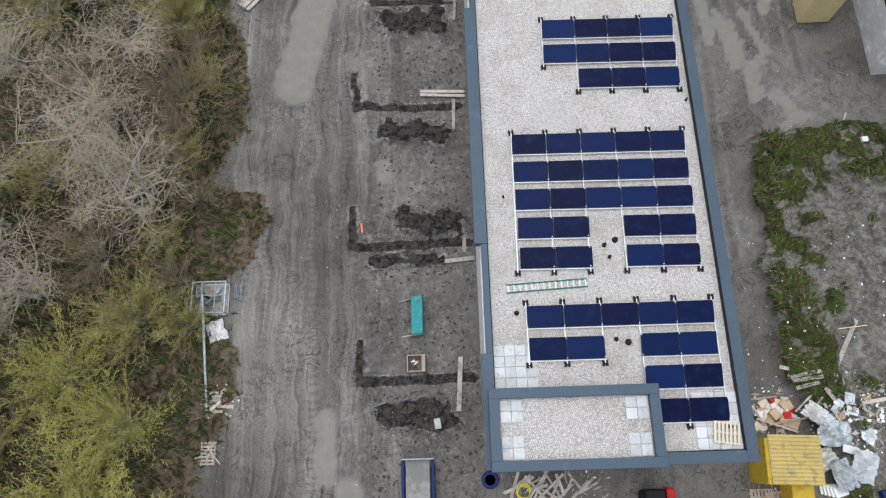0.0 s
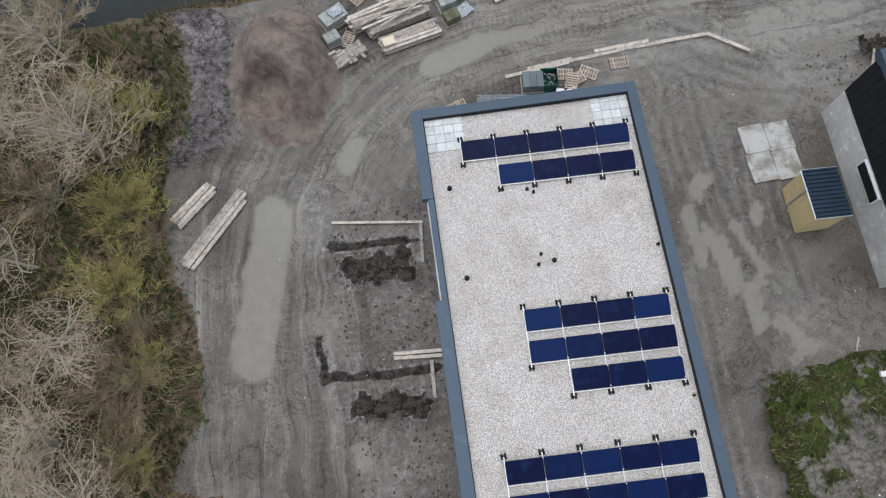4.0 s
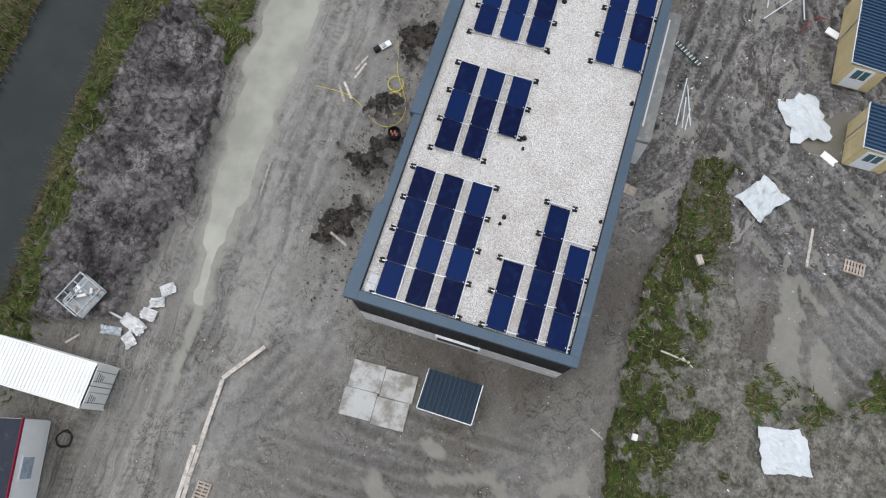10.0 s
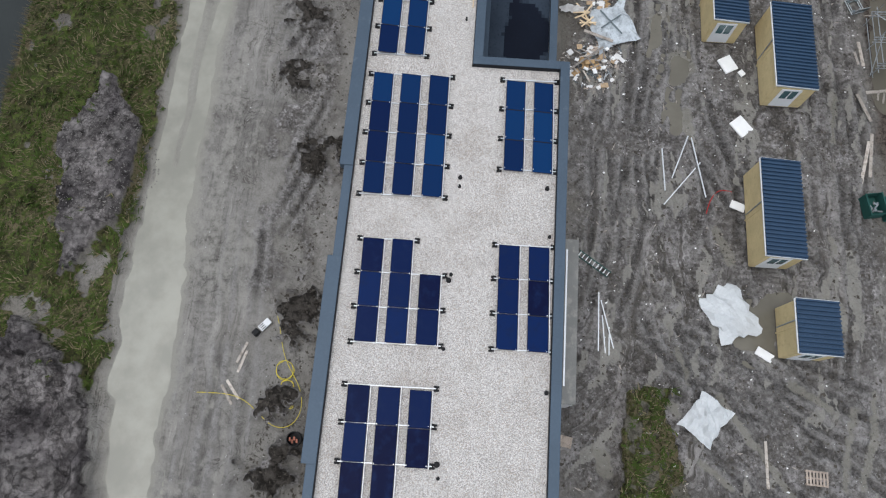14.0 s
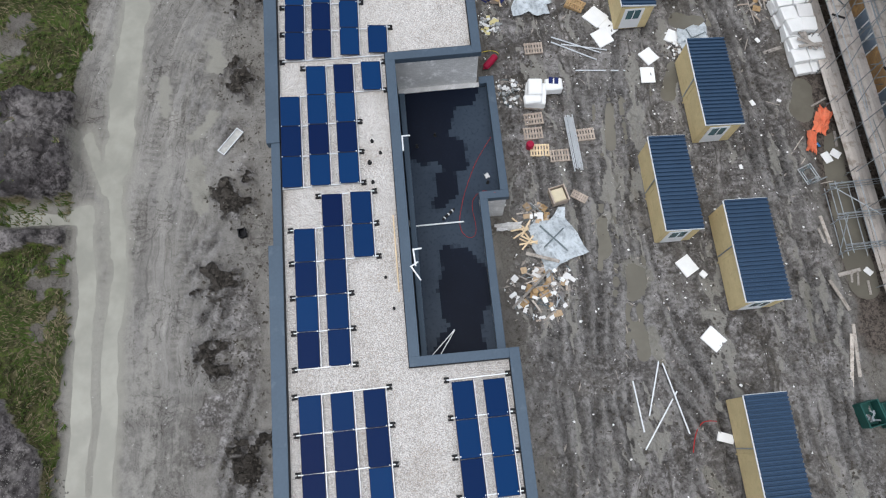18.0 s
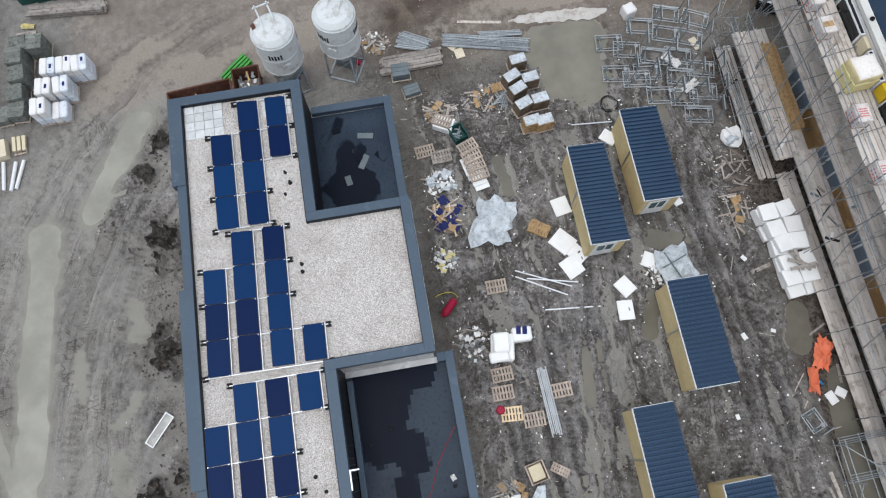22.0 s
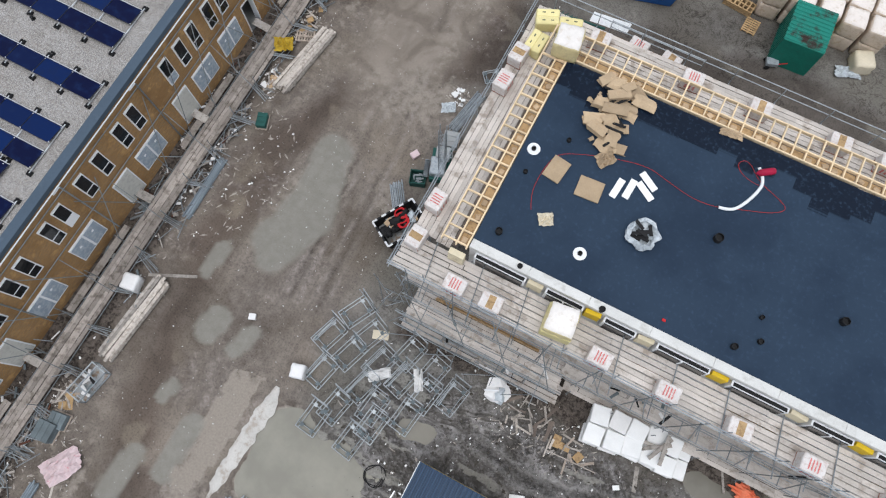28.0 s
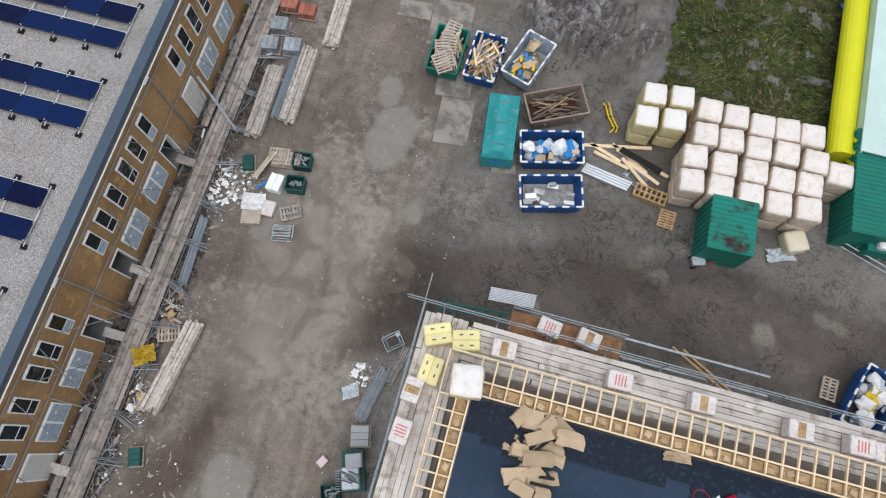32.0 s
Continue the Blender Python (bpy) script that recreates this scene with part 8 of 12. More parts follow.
def place_west():
    cage(-14.17, 8.95, 0, 1.9, 1.8, "galvanised steel cage half filled with scrap")
    pipes(-12.68, 9.4, 90, 0.95, 6, 0.035, spread=0.5, label="short bundle of galvanised tubes on the mud")
    t = thing("steel_pole", -14.26, 5.9, 0.5, -86, "long grey steel pole leaning on the cage", "pole")
    tube(t, "shaft", "galvanised", (-3.2, 0, 0.35), (3.2, 0, -0.42), 0.075, 10)
    crumpled(-13.8, 7.1, 20, 1.1, 1.2, "white_wrap", 0.4, 3, label="heap of torn white plastic on the mud")
    rubbish(-13.4, 3.1, 0.45, 0.9, 16, [("pallet_wood", "timber_offcut", 1.1, 0.16, 0.05), ("pale_timber", "timber_offcut", 0.9, 0.2, 0.05), ("rust", "steel_scrap", 0.8, 0.1, 0.06)], 4, "small heap of broken boards and rusty scrap")
    pallet(-13.8, 0.43, 90, label="weathered pallet with broken laths on it")
    for k in range(5):
        plank(-13.9 + 0.12 * k, 0.45 + rnd.uniform(-0.2, 0.2), 10 + 30 * k, 1.2, 0.05, "pale_timber", "thin broken lath lying on a pallet", z=0.16 + 0.025 * k, h=0.025)
    lumber(-13.0, 32.6, 43.6, 3.2, 4, 2, "pale_timber", 0.24, 0.1)
    lumber(-11.75, 30.85, 49, 5.6, 4, 2, "pale_timber", 0.26, 0.11, label="long pale beams stacked beside the track")
    # tipped teal locker, open box and beams in the plot
    t = thing("steel_locker", -2.33, 7.55, base_z(-2.3, 7.5), 0, "teal steel locker lying on its back in the mud", "locker")
    block(t, "body", "teal", 0, 0, 0.32, 0.66, 2.15, 0.6, bevel=0.03)
    block(t, "door", "teal", 0, 0.03, 0.63, 0.58, 1.95, 0.03)
    block(t, "handle", "slate_stack", 0.05, 0.75, 0.66, 0.14, 0.2, 0.03)
    plank(-2.6, 6.45, 8, 1.3, 0.07, "pale_timber", "thin lath lying against a teal locker", z=0.3)
    plank(-2.9, 8.5, 15, 0.9, 0.06, "grey_timber", "grey lath lying against a teal locker", z=0.2)
    t = thing("wooden_box", -2.47, 4.88, base_z(-2.5, 4.9), 0, "open shallow plywood box with rubbish inside", "box")
    for s in (-1, 1):
        block(t, "side", "pallet_wood", s * 0.44, 0, 0.22, 0.06 if s < 0 else 0.2, 0.94, 0.44)
        block(t, "side", "pallet_wood", 0, s * 0.44, 0.2, 0.94, 0.06, 0.4)
    block(t, "floor", "dark_timber", 0, 0, 0.03, 0.9, 0.9, 0.05)
    for k in range(5):
        block(t, "scrap", rnd.choice(("rust", "white_wrap", "dark_timber")), rnd.uniform(-0.25, 0.15), rnd.uniform(-0.3, 0.3), 0.12 + 0.04 * k, 0.3, 0.12, 0.05, rz=rnd.uniform(0, 180))
    plank(-0.07, 3.7, -94, 2.95, 0.26, "grey_timber", z=0.1, h=0.09)
    foam_sheet(-1.33, 1.6, 10, 0.35, 0.55, 0.1, "concrete", label="pale concrete kerb piece on the mud")
    plank(-0.5, 21.85, -3, 2.8, 0.2, "pale_timber", z=0.12)
    plank(-0.5, 21.58, -4, 2.8, 0.2, "pale_timber", z=0.12)
    plank(0.15, 20.1, -92, 2.4, 0.2, "grey_timber", z=0.1)
    plank(0.16, 10.8, 5, 1.8, 0.24, "pale_timber", z=0.12)
    plank(0.5, 11.9, -92, 1.3, 0.22, "grey_timber", z=0.1)
    plank(-2.0, 29.9, -7.5, 5.5, 0.16, "pale_timber", z=0.18)
    plank(0.5, 28.3, -94, 2.5, 0.2, "grey_timber", z=0.15)
    plank(-5.5, 12.9, 95, 0.6, 0.12, "orange_tarp", label="orange plastic marker board on the mud")
    # flat trailer
    t = thing("trailer", -2.42, -2.3, 0, 0, "grey flatbed trailer with blue side rails", "trailer")
    block(t, "bed", "concrete_dark", 0, 0, 0.85, 1.25, 4.2, 0.14)
    for s in (-1, 1):
        block(t, "side_rail", "navy_plastic", s * 0.78, 0, 0.7, 0.16, 4.2, 0.3)
        for q in (1.5, 0.4, -0.9):
            part("wheel", lathe([(0.3, -0.1), (0.34, -0.06), (0.34, 0.06), (0.3, 0.1)], 16), "black_plastic", t, "", pose(s * 0.78, q, 0.34, 0, 90, 0))
    block(t, "headboard", "galvanised", 0, 2.12, 1.1, 1.7, 0.08, 0.36)
    # small red and black loader by the stair head
    t = thing("compact_loader", 9.85, -3.2, 0, 0, "small red and black wheeled loader parked by the wall", "loader")
    block(t, "body", "black_plastic", -0.2, 0, 0.85, 1.0, 2.4, 0.8, bevel=0.08)
    block(t, "side_panel", "red_paint", 0.52, 0.1, 0.9, 0.42, 2.3, 0.9, bevel=0.06)
    block(t, "cab_roof", "black_plastic", -0.1, -0.2, 1.7, 1.1, 1.2, 0.1, bevel=0.03)
    for sx in (-0.7, 0.75):
        for sy in (-0.8, 0.8):
            part("wheel", lathe([(0.3, -0.13), (0.36, -0.08), (0.36, 0.08), (0.3, 0.13)], 16), "black_plastic", t, "", pose(sx, sy, 0.36, 0, 90, 0))
            tube(t, "cab_post", "black_plastic", (sx * 0.7, sy * 0.7 - 0.2, 1.2), (sx * 0.7, sy * 0.7 - 0.2, 1.66), 0.04, 6)
    rubbish(4.6, -1.75, 2.4, 0.45, 22, [("pale_timber", "board_offcut", 1.9, 0.14, 0.04), ("grey_timber", "board_offcut", 1.4, 0.12, 0.04)], 8, "loose boards thrown along the foot of the wall")
    curve_line("yellow_hose", coil(3.1, -2.0, 0.25, 0.38, 46, 0.12, 5), 0.022, "hose_yellow", "tangled coil of yellow hose on the ground", "hose")
    part_t = part("tyre", lathe([(0.28, -0.1), (0.42, -0.1), (0.46, 0), (0.42, 0.1), (0.28, 0.1), (0.26, 0), (0.28, -0.1)], 20), "navy_plastic", None, "", pose(1.35, -1.35, 0.12))
    tagged(part_t, "old dark tyre lying flat against the wall", "tyre")
    # things on the roof of the first block
    t = thing("ladder", 4.27, 7.57, ROOF, 2.7, "green ladder with pale rungs lying on the gravel roof", "ladder")
    for s in (-1, 1):
        block(t, "stile", "green_steel", 0, s * 0.19, 0.05, 3.9, 0.05, 0.07, bevel=0)
    for k in range(14):
        block(t, "rung", "aluminium", -1.85 + k * 0.285, 0, 0.06, 0.045, 0.36, 0.035, bevel=0)
    pallet(11.7, 0.55, -8, ROOF + 0.06, 1.15, 0.95, "cream_wrap", "pale slatted crate lid lying on roof pavers")
    # corner full of waste at the end of the block
    t = thing("yellow_shed", 16.4, -0.75, 0, -3, "yellow corrugated steel shed with a stained roof", "shed")
    block(t, "body", "ochre_paint", -0.15, -0.1, 1.15, 2.6, 2.2, 2.3)
    for k in range(13):
        block(t, "roof_rib", "yellow_steel_roof", 0, -1.1 + k * 0.185, 2.36, 2.55, 0.12, 0.06, bevel=0.015)
    block(t, "roof", "yellow_steel_roof", 0, 0, 2.31, 2.55, 2.3, 0.05)
    block(t, "annex", "ochre_paint", 0.6, -1.9, 0.7, 1.1, 1.6, 1.4)
    rubbish(16.9, 1.65, 1.0, 0.75, 44, [("rust", "steel_scrap", 0.5, 0.2, 0.1), ("red_paint", "plastic_crate", 0.4, 0.3, 0.15), ("white_wrap", "plastic_scrap", 0.5, 0.4, 0.05), ("pink_plastic", "plastic_scrap", 0.5, 0.4, 0.1), ("pale_timber", "timber_offcut", 1.2, 0.08, 0.05), ("cream_wrap", "carton", 0.5, 0.4, 0.2), ("white_wrap", "plastic_scrap", 0.5, 0.4, 0.08), ("cardboard", "carton", 0.6, 0.5, 0.3)], 11, "heap of red crates, cartons and plastic waste")
    for k, (x, y, l, w) in enumerate(((19.35, 0.45, 1.7, 1.3), (18.9, -0.75, 1.2, 1.0), (20.3, -1.25, 1.6, 1.3), (19.3, -1.6, 1.5, 1.0), (18.5, 1.5, 1.2, 0.9))):
        crumpled(x, y, 35 * k, l, w, ("clear_plastic", "white_wrap", "white_sheet")[k % 3], 0.75, 150 + k, label="slumped bag of clear plastic and packing foam on the mud")
    for x, y, a, l in ((17.6, 1.2, 8, 2.9), (16.6, 0.95, -20, 2.2), (18.2, 2.1, 40, 1.5), (16.2, 2.4, 5, 1.7)):
        plank(x, y, a, l, 0.1, "pale_timber", "loose pale batten on the waste beside the shed", z=base_z(x, y) + 0.5 * (y < 1.5))
    rubbish(15.6, 1.6, 0.9, 0.8, 26, [("cream_wrap", "carton", 0.5, 0.4, 0.25), ("pallet_wood", "timber_offcut", 0.8, 0.1, 0.05), ("white_wrap", "plastic_scrap", 0.5, 0.4, 0.06), ("yellow_wrap", "plastic_scrap", 0.3, 0.2, 0.05)], 14, "cartons, boards and plastic heaped against the shed")
    rubbish(20.4, 0.6, 1.4, 1.6, 34, FOAM + [("white_wrap", "plastic_scrap", 0.6, 0.4, 0.05), ("clear_plastic", "plastic_scrap", 0.6, 0.5, 0.05)], 15, "scattered foam and plastic waste on wet ground")
    for k in range(5):
        foam_sheet(19.1 + 0.1 * k, -2.3, 4 * k, 1.4, 0.5, 0.12, z=0.14 * k, label="white foam slab in a stack beside the shed")
    pallet(20.55, -0.55, 62, rx=14, z=0.15)
    pallet(15.4, -2.6, 0)
    pallet(16.2, -2.75, 4)
    rubbish(15.6, -3.1, 0.9, 0.4, 20, FOAM + WOODS, 12, "broken boards and foam beside the yellow shed")
    t = thing("blue_box", 21.9, -2.9, 0, 10, "closed dark blue plastic bin on the mud", "bin")
    block(t, "body", "navy_plastic", 0, 0, 0.5, 1.6, 1.2, 1.0, bevel=0.06)
    block(t, "lid", "navy_plastic", 0, 0, 1.03, 1.66, 1.26, 0.08, bevel=0.03)
    rubbish(22.4, 1.6, 1.1, 1.3, 46, FOAM, 13, "scattered white foam crumbs and scraps")
    rubbish(20.2, 1.7, 1.6, 0.8, 18, FOAM + WOODS, 14, "scattered boards and foam on the grass")
    plank(21.05, 5.2, -122, 2.85, 0.24, "pale_timber", h=0.08, label="pale beam lying on the grass")
    for k, (x, y, a, l) in enumerate(((18.4, 3.55, 9, 1.9), (18.5, 3.3, 6, 1.7), (18.45, 2.95, 12, 1.3), (17.35, 3.9, -15, 0.5), (21.85, 2.05, 8, 1.7), (19.6, 2.3, -60, 1.1))):
        plank(x, y, a, l, 0.2, "pale_timber", z=base_z(x, y) + 0.02 * k)
    plank(21.5, 6.0, 5, 1.6, 0.05, "new_timber", h=0.03)


# ---- storage along the ditch ----
def place_north():
    lumber(0.25, 47.65, 7.6, 5.0, 5, 7, "pale_timber", 0.23, 0.09, label="tall stack of grey scaffold boards beside the ditch")
    lumber(0.2, 44.5, 19, 5.2, 5, 8, "pale_timber", 0.22, 0.08, label="tall untidy stack of pale boards")
    lumber(0.9, 43.5, 17, 4.2, 3, 8, "grey_timber", 0.22, 0.08, label="tall stack of grey boards")
    lumber(1.5, 42.3, 13.5, 4.0, 5, 6, "pale_timber", 0.22, 0.09, label="stack of pale boards with a carton on top")
    t = thing("carton", 0.1, 41.9, 0.66, 14, "flattened pale carton on a board stack", "carton")
    block(t, "body", "cream_wrap", 0, 0, 0.08, 0.8, 0.6, 0.16)
    for k in range(8):
        plank(-0.6 + rnd.uniform(-0.6, 2.2), 43.9 + rnd.uniform(-0.6, 0.8), 18 + rnd.uniform(-14, 14), rnd.uniform(1.6, 3.6), 0.16, "pale_timber", "loose pale board on top of a stack", z=0.78 + 0.05 * k)
    for (x, y, a) in ((4.4, 47.6, 20), (4.75, 46.6, 22), (5.15, 45.4, 20)):
        block_pallet(x, y, a, "green_pallet_load", None, 1.1, 1.0, 0.9, "weathered mossy pallet load under a dark cover")
    block_pallet(3.55, 45.8, 20, "pack_grey_green", None, 1.1, 0.9, 0.8, "pallet of grey-green roof tiles")
    block_pallet(4.2, 44.5, 15, "pack_grey_green", None, 1.1, 0.9, 0.7, "pallet of grey-green roof tiles under torn plastic")
    block_pallet(4.4, 43.35, 20, "green_pallet_load", None, 1.0, 0.8, 0.6, "half-empty pallet of mossy blocks")
    crumpled(5.2, 43.9, 30, 1.3, 0.9, "clear_plastic", 0.35, 15)
    crumpled(4.6, 44.9, 10, 1.4, 0.8, "clear_plastic", 0.5, 16, z=0.6, label="grey plastic sheet slumped over block pallets")
    block_pallet(-3.3, 44.4, 30, "pack_grey_green", None, 1.7, 1.1, 0.7, "pallet of grey-green slabs beside the sand heap")
    crumpled(-3.1, 44.5, 30, 0.9, 0.7, "clear_plastic", 0.3, 17, z=0.82, label="torn plastic on a pallet of slabs")
    block_pallet(-3.55, 42.85, 25, "pack_grey_green", None, 1.0, 0.8, 0.6, "pallet of grey-green blocks beside the sand heap")
    pallet(-2.6, 42.9, 60)
    lumber(-2.75, 41.5, 30, 2.6, 4, 3, "grey_timber", 0.24, 0.1, label="pile of grey boards and pallet parts")
    for k in range(16):
        plank(-2.75 + rnd.uniform(-1.1, 1.1), 41.5 + rnd.uniform(-0.6, 0.6), 30 + rnd.choice((0, 90, 10, 75)) + rnd.uniform(-9, 9), rnd.choice((0.4, 0.6, 0.9)), 0.2, "grey_timber" if k % 3 else "pale_timber", "short board end on a pile of grey boards", z=0.32 + 0.04 * (k % 5))
    pallet(-1.5, 46.0, 40)
    plank(-0.2, 45.6, -45, 1.3, 0.22, "grey_timber")
    plank(1.6, 46.4, -42, 1.6, 0.24, "grey_timber")
    pallet(3.9, 36.9, 20)
    plank(2.9, 36.05, 2, 3.2, 0.22, "pale_timber")
    plank(2.6, 35.8, 2, 3.0, 0.2, "pale_timber")
    # edging of long beams round the corner of the road
    for x, y, a, l in ((9.3, 38.8, 6, 4.2), (13.0, 39.25, 5, 3.9), (16.2, 39.5, 2.5, 3.2), (18.9, 39.65, 2.5, 3.3), (21.8, 38.95, -34.5, 2.9), (10.2, 39.1, 6, 3.0), (15.0, 39.7, 4, 3.6)):
        plank(x, y, a, l, 0.24, "pale_timber", "long pale edging beam laid along the road", h=0.12)
    # scaffold parts behind the first block
    pipes(7.2, 36.75, -7, 4.0, 26, 0.03, spread=1.1)
    t = thing("ladder_beam", 7.6, 36.7, 0.28, -8, "galvanised lattice ladder beam lying on tubes", "ladder beam")
    for s in (-1, 1):
        tube(t, "chord", "galvanised", (-2.4, s * 0.2, 0.05), (2.4, s * 0.2, 0.05), 0.03, 6)
    for k in range(17):
        tube(t, "rung", "galvanised", (-2.35 + k * 0.29, -0.2, 0.05), (-2.35 + k * 0.29, 0.2, 0.05), 0.02, 5)
    block_pallet(8.8, 37.75, -5, "slate_stack", None, 1.3, 1.1, 0.7, "stack of steel scaffold decks on bearers")
    crate(9.85, 37.75, -5, 1.0, 1.2, 0.8, load="scaffold_steel")
    pallet(10.9, 38.2, -10)
    pallet(11.6, 37.7, 20, z=0.1)
    pallet(11.3, 37.5, 70, z=0.28)
    pallet(12.5, 38.1, -30)
    foam_sheet(10.3, 36.6, -20, 0.5, 0.9, 0.5, "white_wrap", label="white wrapped parcel standing by the wall")
    foam_sheet(11.1, 36.7, 20, 0.8, 0.6, 0.4, "white_wrap", label="white wrapped parcel standing by the wall")
    lumber(8.55, 45.2, 20, 2.9, 6, 2, "pale_timber", 0.22, 0.1, label="low stack of pale boards in front of the office cabin")
    foam_sheet(8.75, 45.35, 20, 2.0, 0.85, 0.08, "cream_wrap", z=0.32, label="cream board lying on a lumber stack")
    # office cabin
    t = thing("office_cabin", 10.6, 48.15, 0, 15.3, "white site office with a dark felt roof and crimson trim", "cabin")
    L, W, H = 9.6, 2.85, 2.55
    for s in (-1, 1):
        block(t, "wall", "cabin_white", 0, s * (W / 2 - 0.06), H / 2 + 0.05, L - 0.1, 0.1, H)
        block(t, "wall", "cabin_white", s * (L / 2 - 0.06), 0, H / 2 + 0.05, 0.1, W - 0.25, H)
        block(t, "roof_trim", "crimson" if s < 0 else "cabin_white", 0, s * (W / 2), H + 0.05, L + 0.04, 0.06, 0.2)
        block(t, "roof_sheet", "felt_roof", s * L / 4, 0, H + 0.1, L / 2 - 0.06, W - 0.04, 0.08, bevel=0.02)
    block(t, "roof_seam", "concrete_dark", 0.3, 0, H + 0.148, 0.4, W - 0.1, 0.012, bevel=0)
    d = block(t, "door", "crimson", -0.15, -W / 2 - 0.01, 1.15, 0.95, 0.06, 2.1)
    block(d, "notice", "window_white", 0.1, -0.04, 0.5, 0.16, 0.02, 0.2, bevel=0)
    w = block(t, "window", "window_white", 2.3, -W / 2 - 0.01, 1.5, 1.3, 0.06, 1.1)
    block(w, "blind", "shutter_grey", 0, -0.03, 0, 1.1, 0.04, 0.95, bevel=0)
    part("roof_vent", lathe([(0.14, 0), (0.14, 0.12), (0.11, 0.16), (0.001, 0.17)], 12), "concrete", t, "", pose(-1.6, 0.3, H + 0.14))
    block(t, "door_step", "scaffold_steel", -0.15, -W / 2 - 0.45, 0.25, 0.9, 0.8, 0.08)
    # shipping container
    t = thing("shipping_container", 18.05, 48.55, 0, -88, "white ribbed shipping container with a double door", "container")
    L, W, H = 6.06, 2.44, 2.59
    block(t, "floor", "dark_timber", 0, 0, 0.12, L - 0.1, W - 0.1, 0.15)
    for s in (-1, 1):
        n = 26
        verts, faces = [], []
        for k in range(n * 2 + 1):
            x = -L / 2 + 0.1 + (L - 0.2) * k / (2 * n)
            o = 0.035 if (k // 1) % 2 else 0.0
            verts += [(x, s * (W / 2 - 0.02 - o), 0.15), (x, s * (W / 2 - 0.02 - o), H - 0.1)]
        faces = [(2 * k, 2 * k + 2, 2 * k + 3, 2 * k + 1) for k in range(2 * n)]
        part("side_wall", mesh_of("ribbed_side", verts, faces, "container_white"), None, t)
        block(t, "top_rail", "container_white", 0, s * (W / 2 - 0.04), H - 0.06, L, 0.08, 0.12)
        block(t, "bottom_rail", "container_white", 0, s * (W / 2 - 0.04), 0.08, L, 0.08, 0.14)
        for q in (-1, 1):
            block(t, "corner_post", "container_white", q * (L / 2 - 0.05), s * (W / 2 - 0.05), H / 2, 0.1, 0.1, H)
            block(t, "corner_casting", "container_white", q * (L / 2 - 0.08), s * (W / 2 - 0.08), H + 0.005, 0.17, 0.17, 0.1)
        d = block(t, "door_leaf", "container_white", L / 2 - 0.03, s * 0.57, H / 2, 0.06, 1.1, H - 0.35)
        for q in (-0.3, 0.25):
            tube(d, "lock_bar", "galvanised", (0.05, q, -1.05), (0.05, q, 1.05), 0.022, 6)
        for q in range(4):
            block(d, "printed_bar", "ink", 0.034, -0.1, 0.75 - 0.2 * q, 0.006, 0.5 - 0.08 * q, 0.06, bevel=0)
    block(t, "end_wall", "container_white", -L / 2 + 0.04, 0, H / 2, 0.06, W - 0.2, H - 0.3)
    n = 28
    for k in range(n):
        block(t, "roof_rib", "container_white", -L / 2 + 0.15 + (L - 0.3) * (k + 0.5) / n, 0, H - 0.005, 0.12, W - 0.2, 0.03, bevel=0.012)
    block(t, "roof", "container_white", 0, 0, H - 0.035, L - 0.12, W - 0.12, 0.03)
    for k in range(7):
        block(t, "printed_bar", "ink", 0.2 + 0.28 * k, -W / 2 - 0.012, 1.5 + 0.1 * (k % 3), 0.16, 0.006, 0.5 - 0.05 * k, bevel=0, rx=0)
    curve_line("black_cable", coil(14.9, 46.9, 0.05, 0.45, 22, 0.1, 6), 0.03, "black_plastic", "loose coil of black cable on the mud", "cable")
    # open frame, pole and packs north of the track
    cage(22.5, 48.6, -20, 1.9, 1.6, "steel cage with scrap standing on spoil")
    t = thing("steel_pole", 22.4, 48.6, 0.95, -100, "long pale steel pole resting on a cage", "pole")
    tube(t, "shaft", "aluminium", (-2.3, 0, 0.1), (2.3, 0, -0.2), 0.06, 8)
    for k, (x, y, l, w) in enumerate(((21.0, 45.75, 0.9, 0.7), (21.9, 45.65, 1.2, 0.7), (22.7, 45.3, 1.0, 0.7), (23.5, 45.1, 0.9, 0.6), (24.4, 44.8, 0.9, 0.7))):
        crumpled(x, y, 50 + 20 * k, l, w, "white_wrap", 0.5, 160 + k, label="dirty white plastic bag on the muddy verge")
    crumpled(21.9, 46.0, 70, 1.4, 0.7, "white_wrap", 0.4, 21)
    crumpled(21.2, 47.0, 100, 1.3, 0.5, "clear_plastic", 0.3, 22)
    crumpled(20.6, 54.6, 40, 1.0, 0.6, "white_wrap", 0.4, 23, label="white plastic bag caught on the ditch bank", z=0.0)
    big_bag(4.7, 51.0, 10, 0.5, 0.4, label="small white bag on the ditch bank", z=-0.15)
    plank(20.1, 49.0, -40, 0.9, 0.12, "pale_timber")
    # slab and little shed at the gable
    for i in range(2):
        for j in range(2):
            q = part("concrete_slab", solid(1.55, 1.88, 0.12, "pad_concrete", 0.02), None, None, "", pose(21.6 + 1.57 * i, 30.1 + 1.9 * j, 0.1, 0.4 * i, 0.3 * j, 3.5))
            tagged(q, "stained pale concrete slab on the mud", "slab", "concrete slabs by the gable")
    shed(23.35, 27.15, 2.95, 2.1, 2.5, 90, "small timber shed with a dark corrugated roof", 0.2, True)
    pallet(14.6, 38.5, 0)


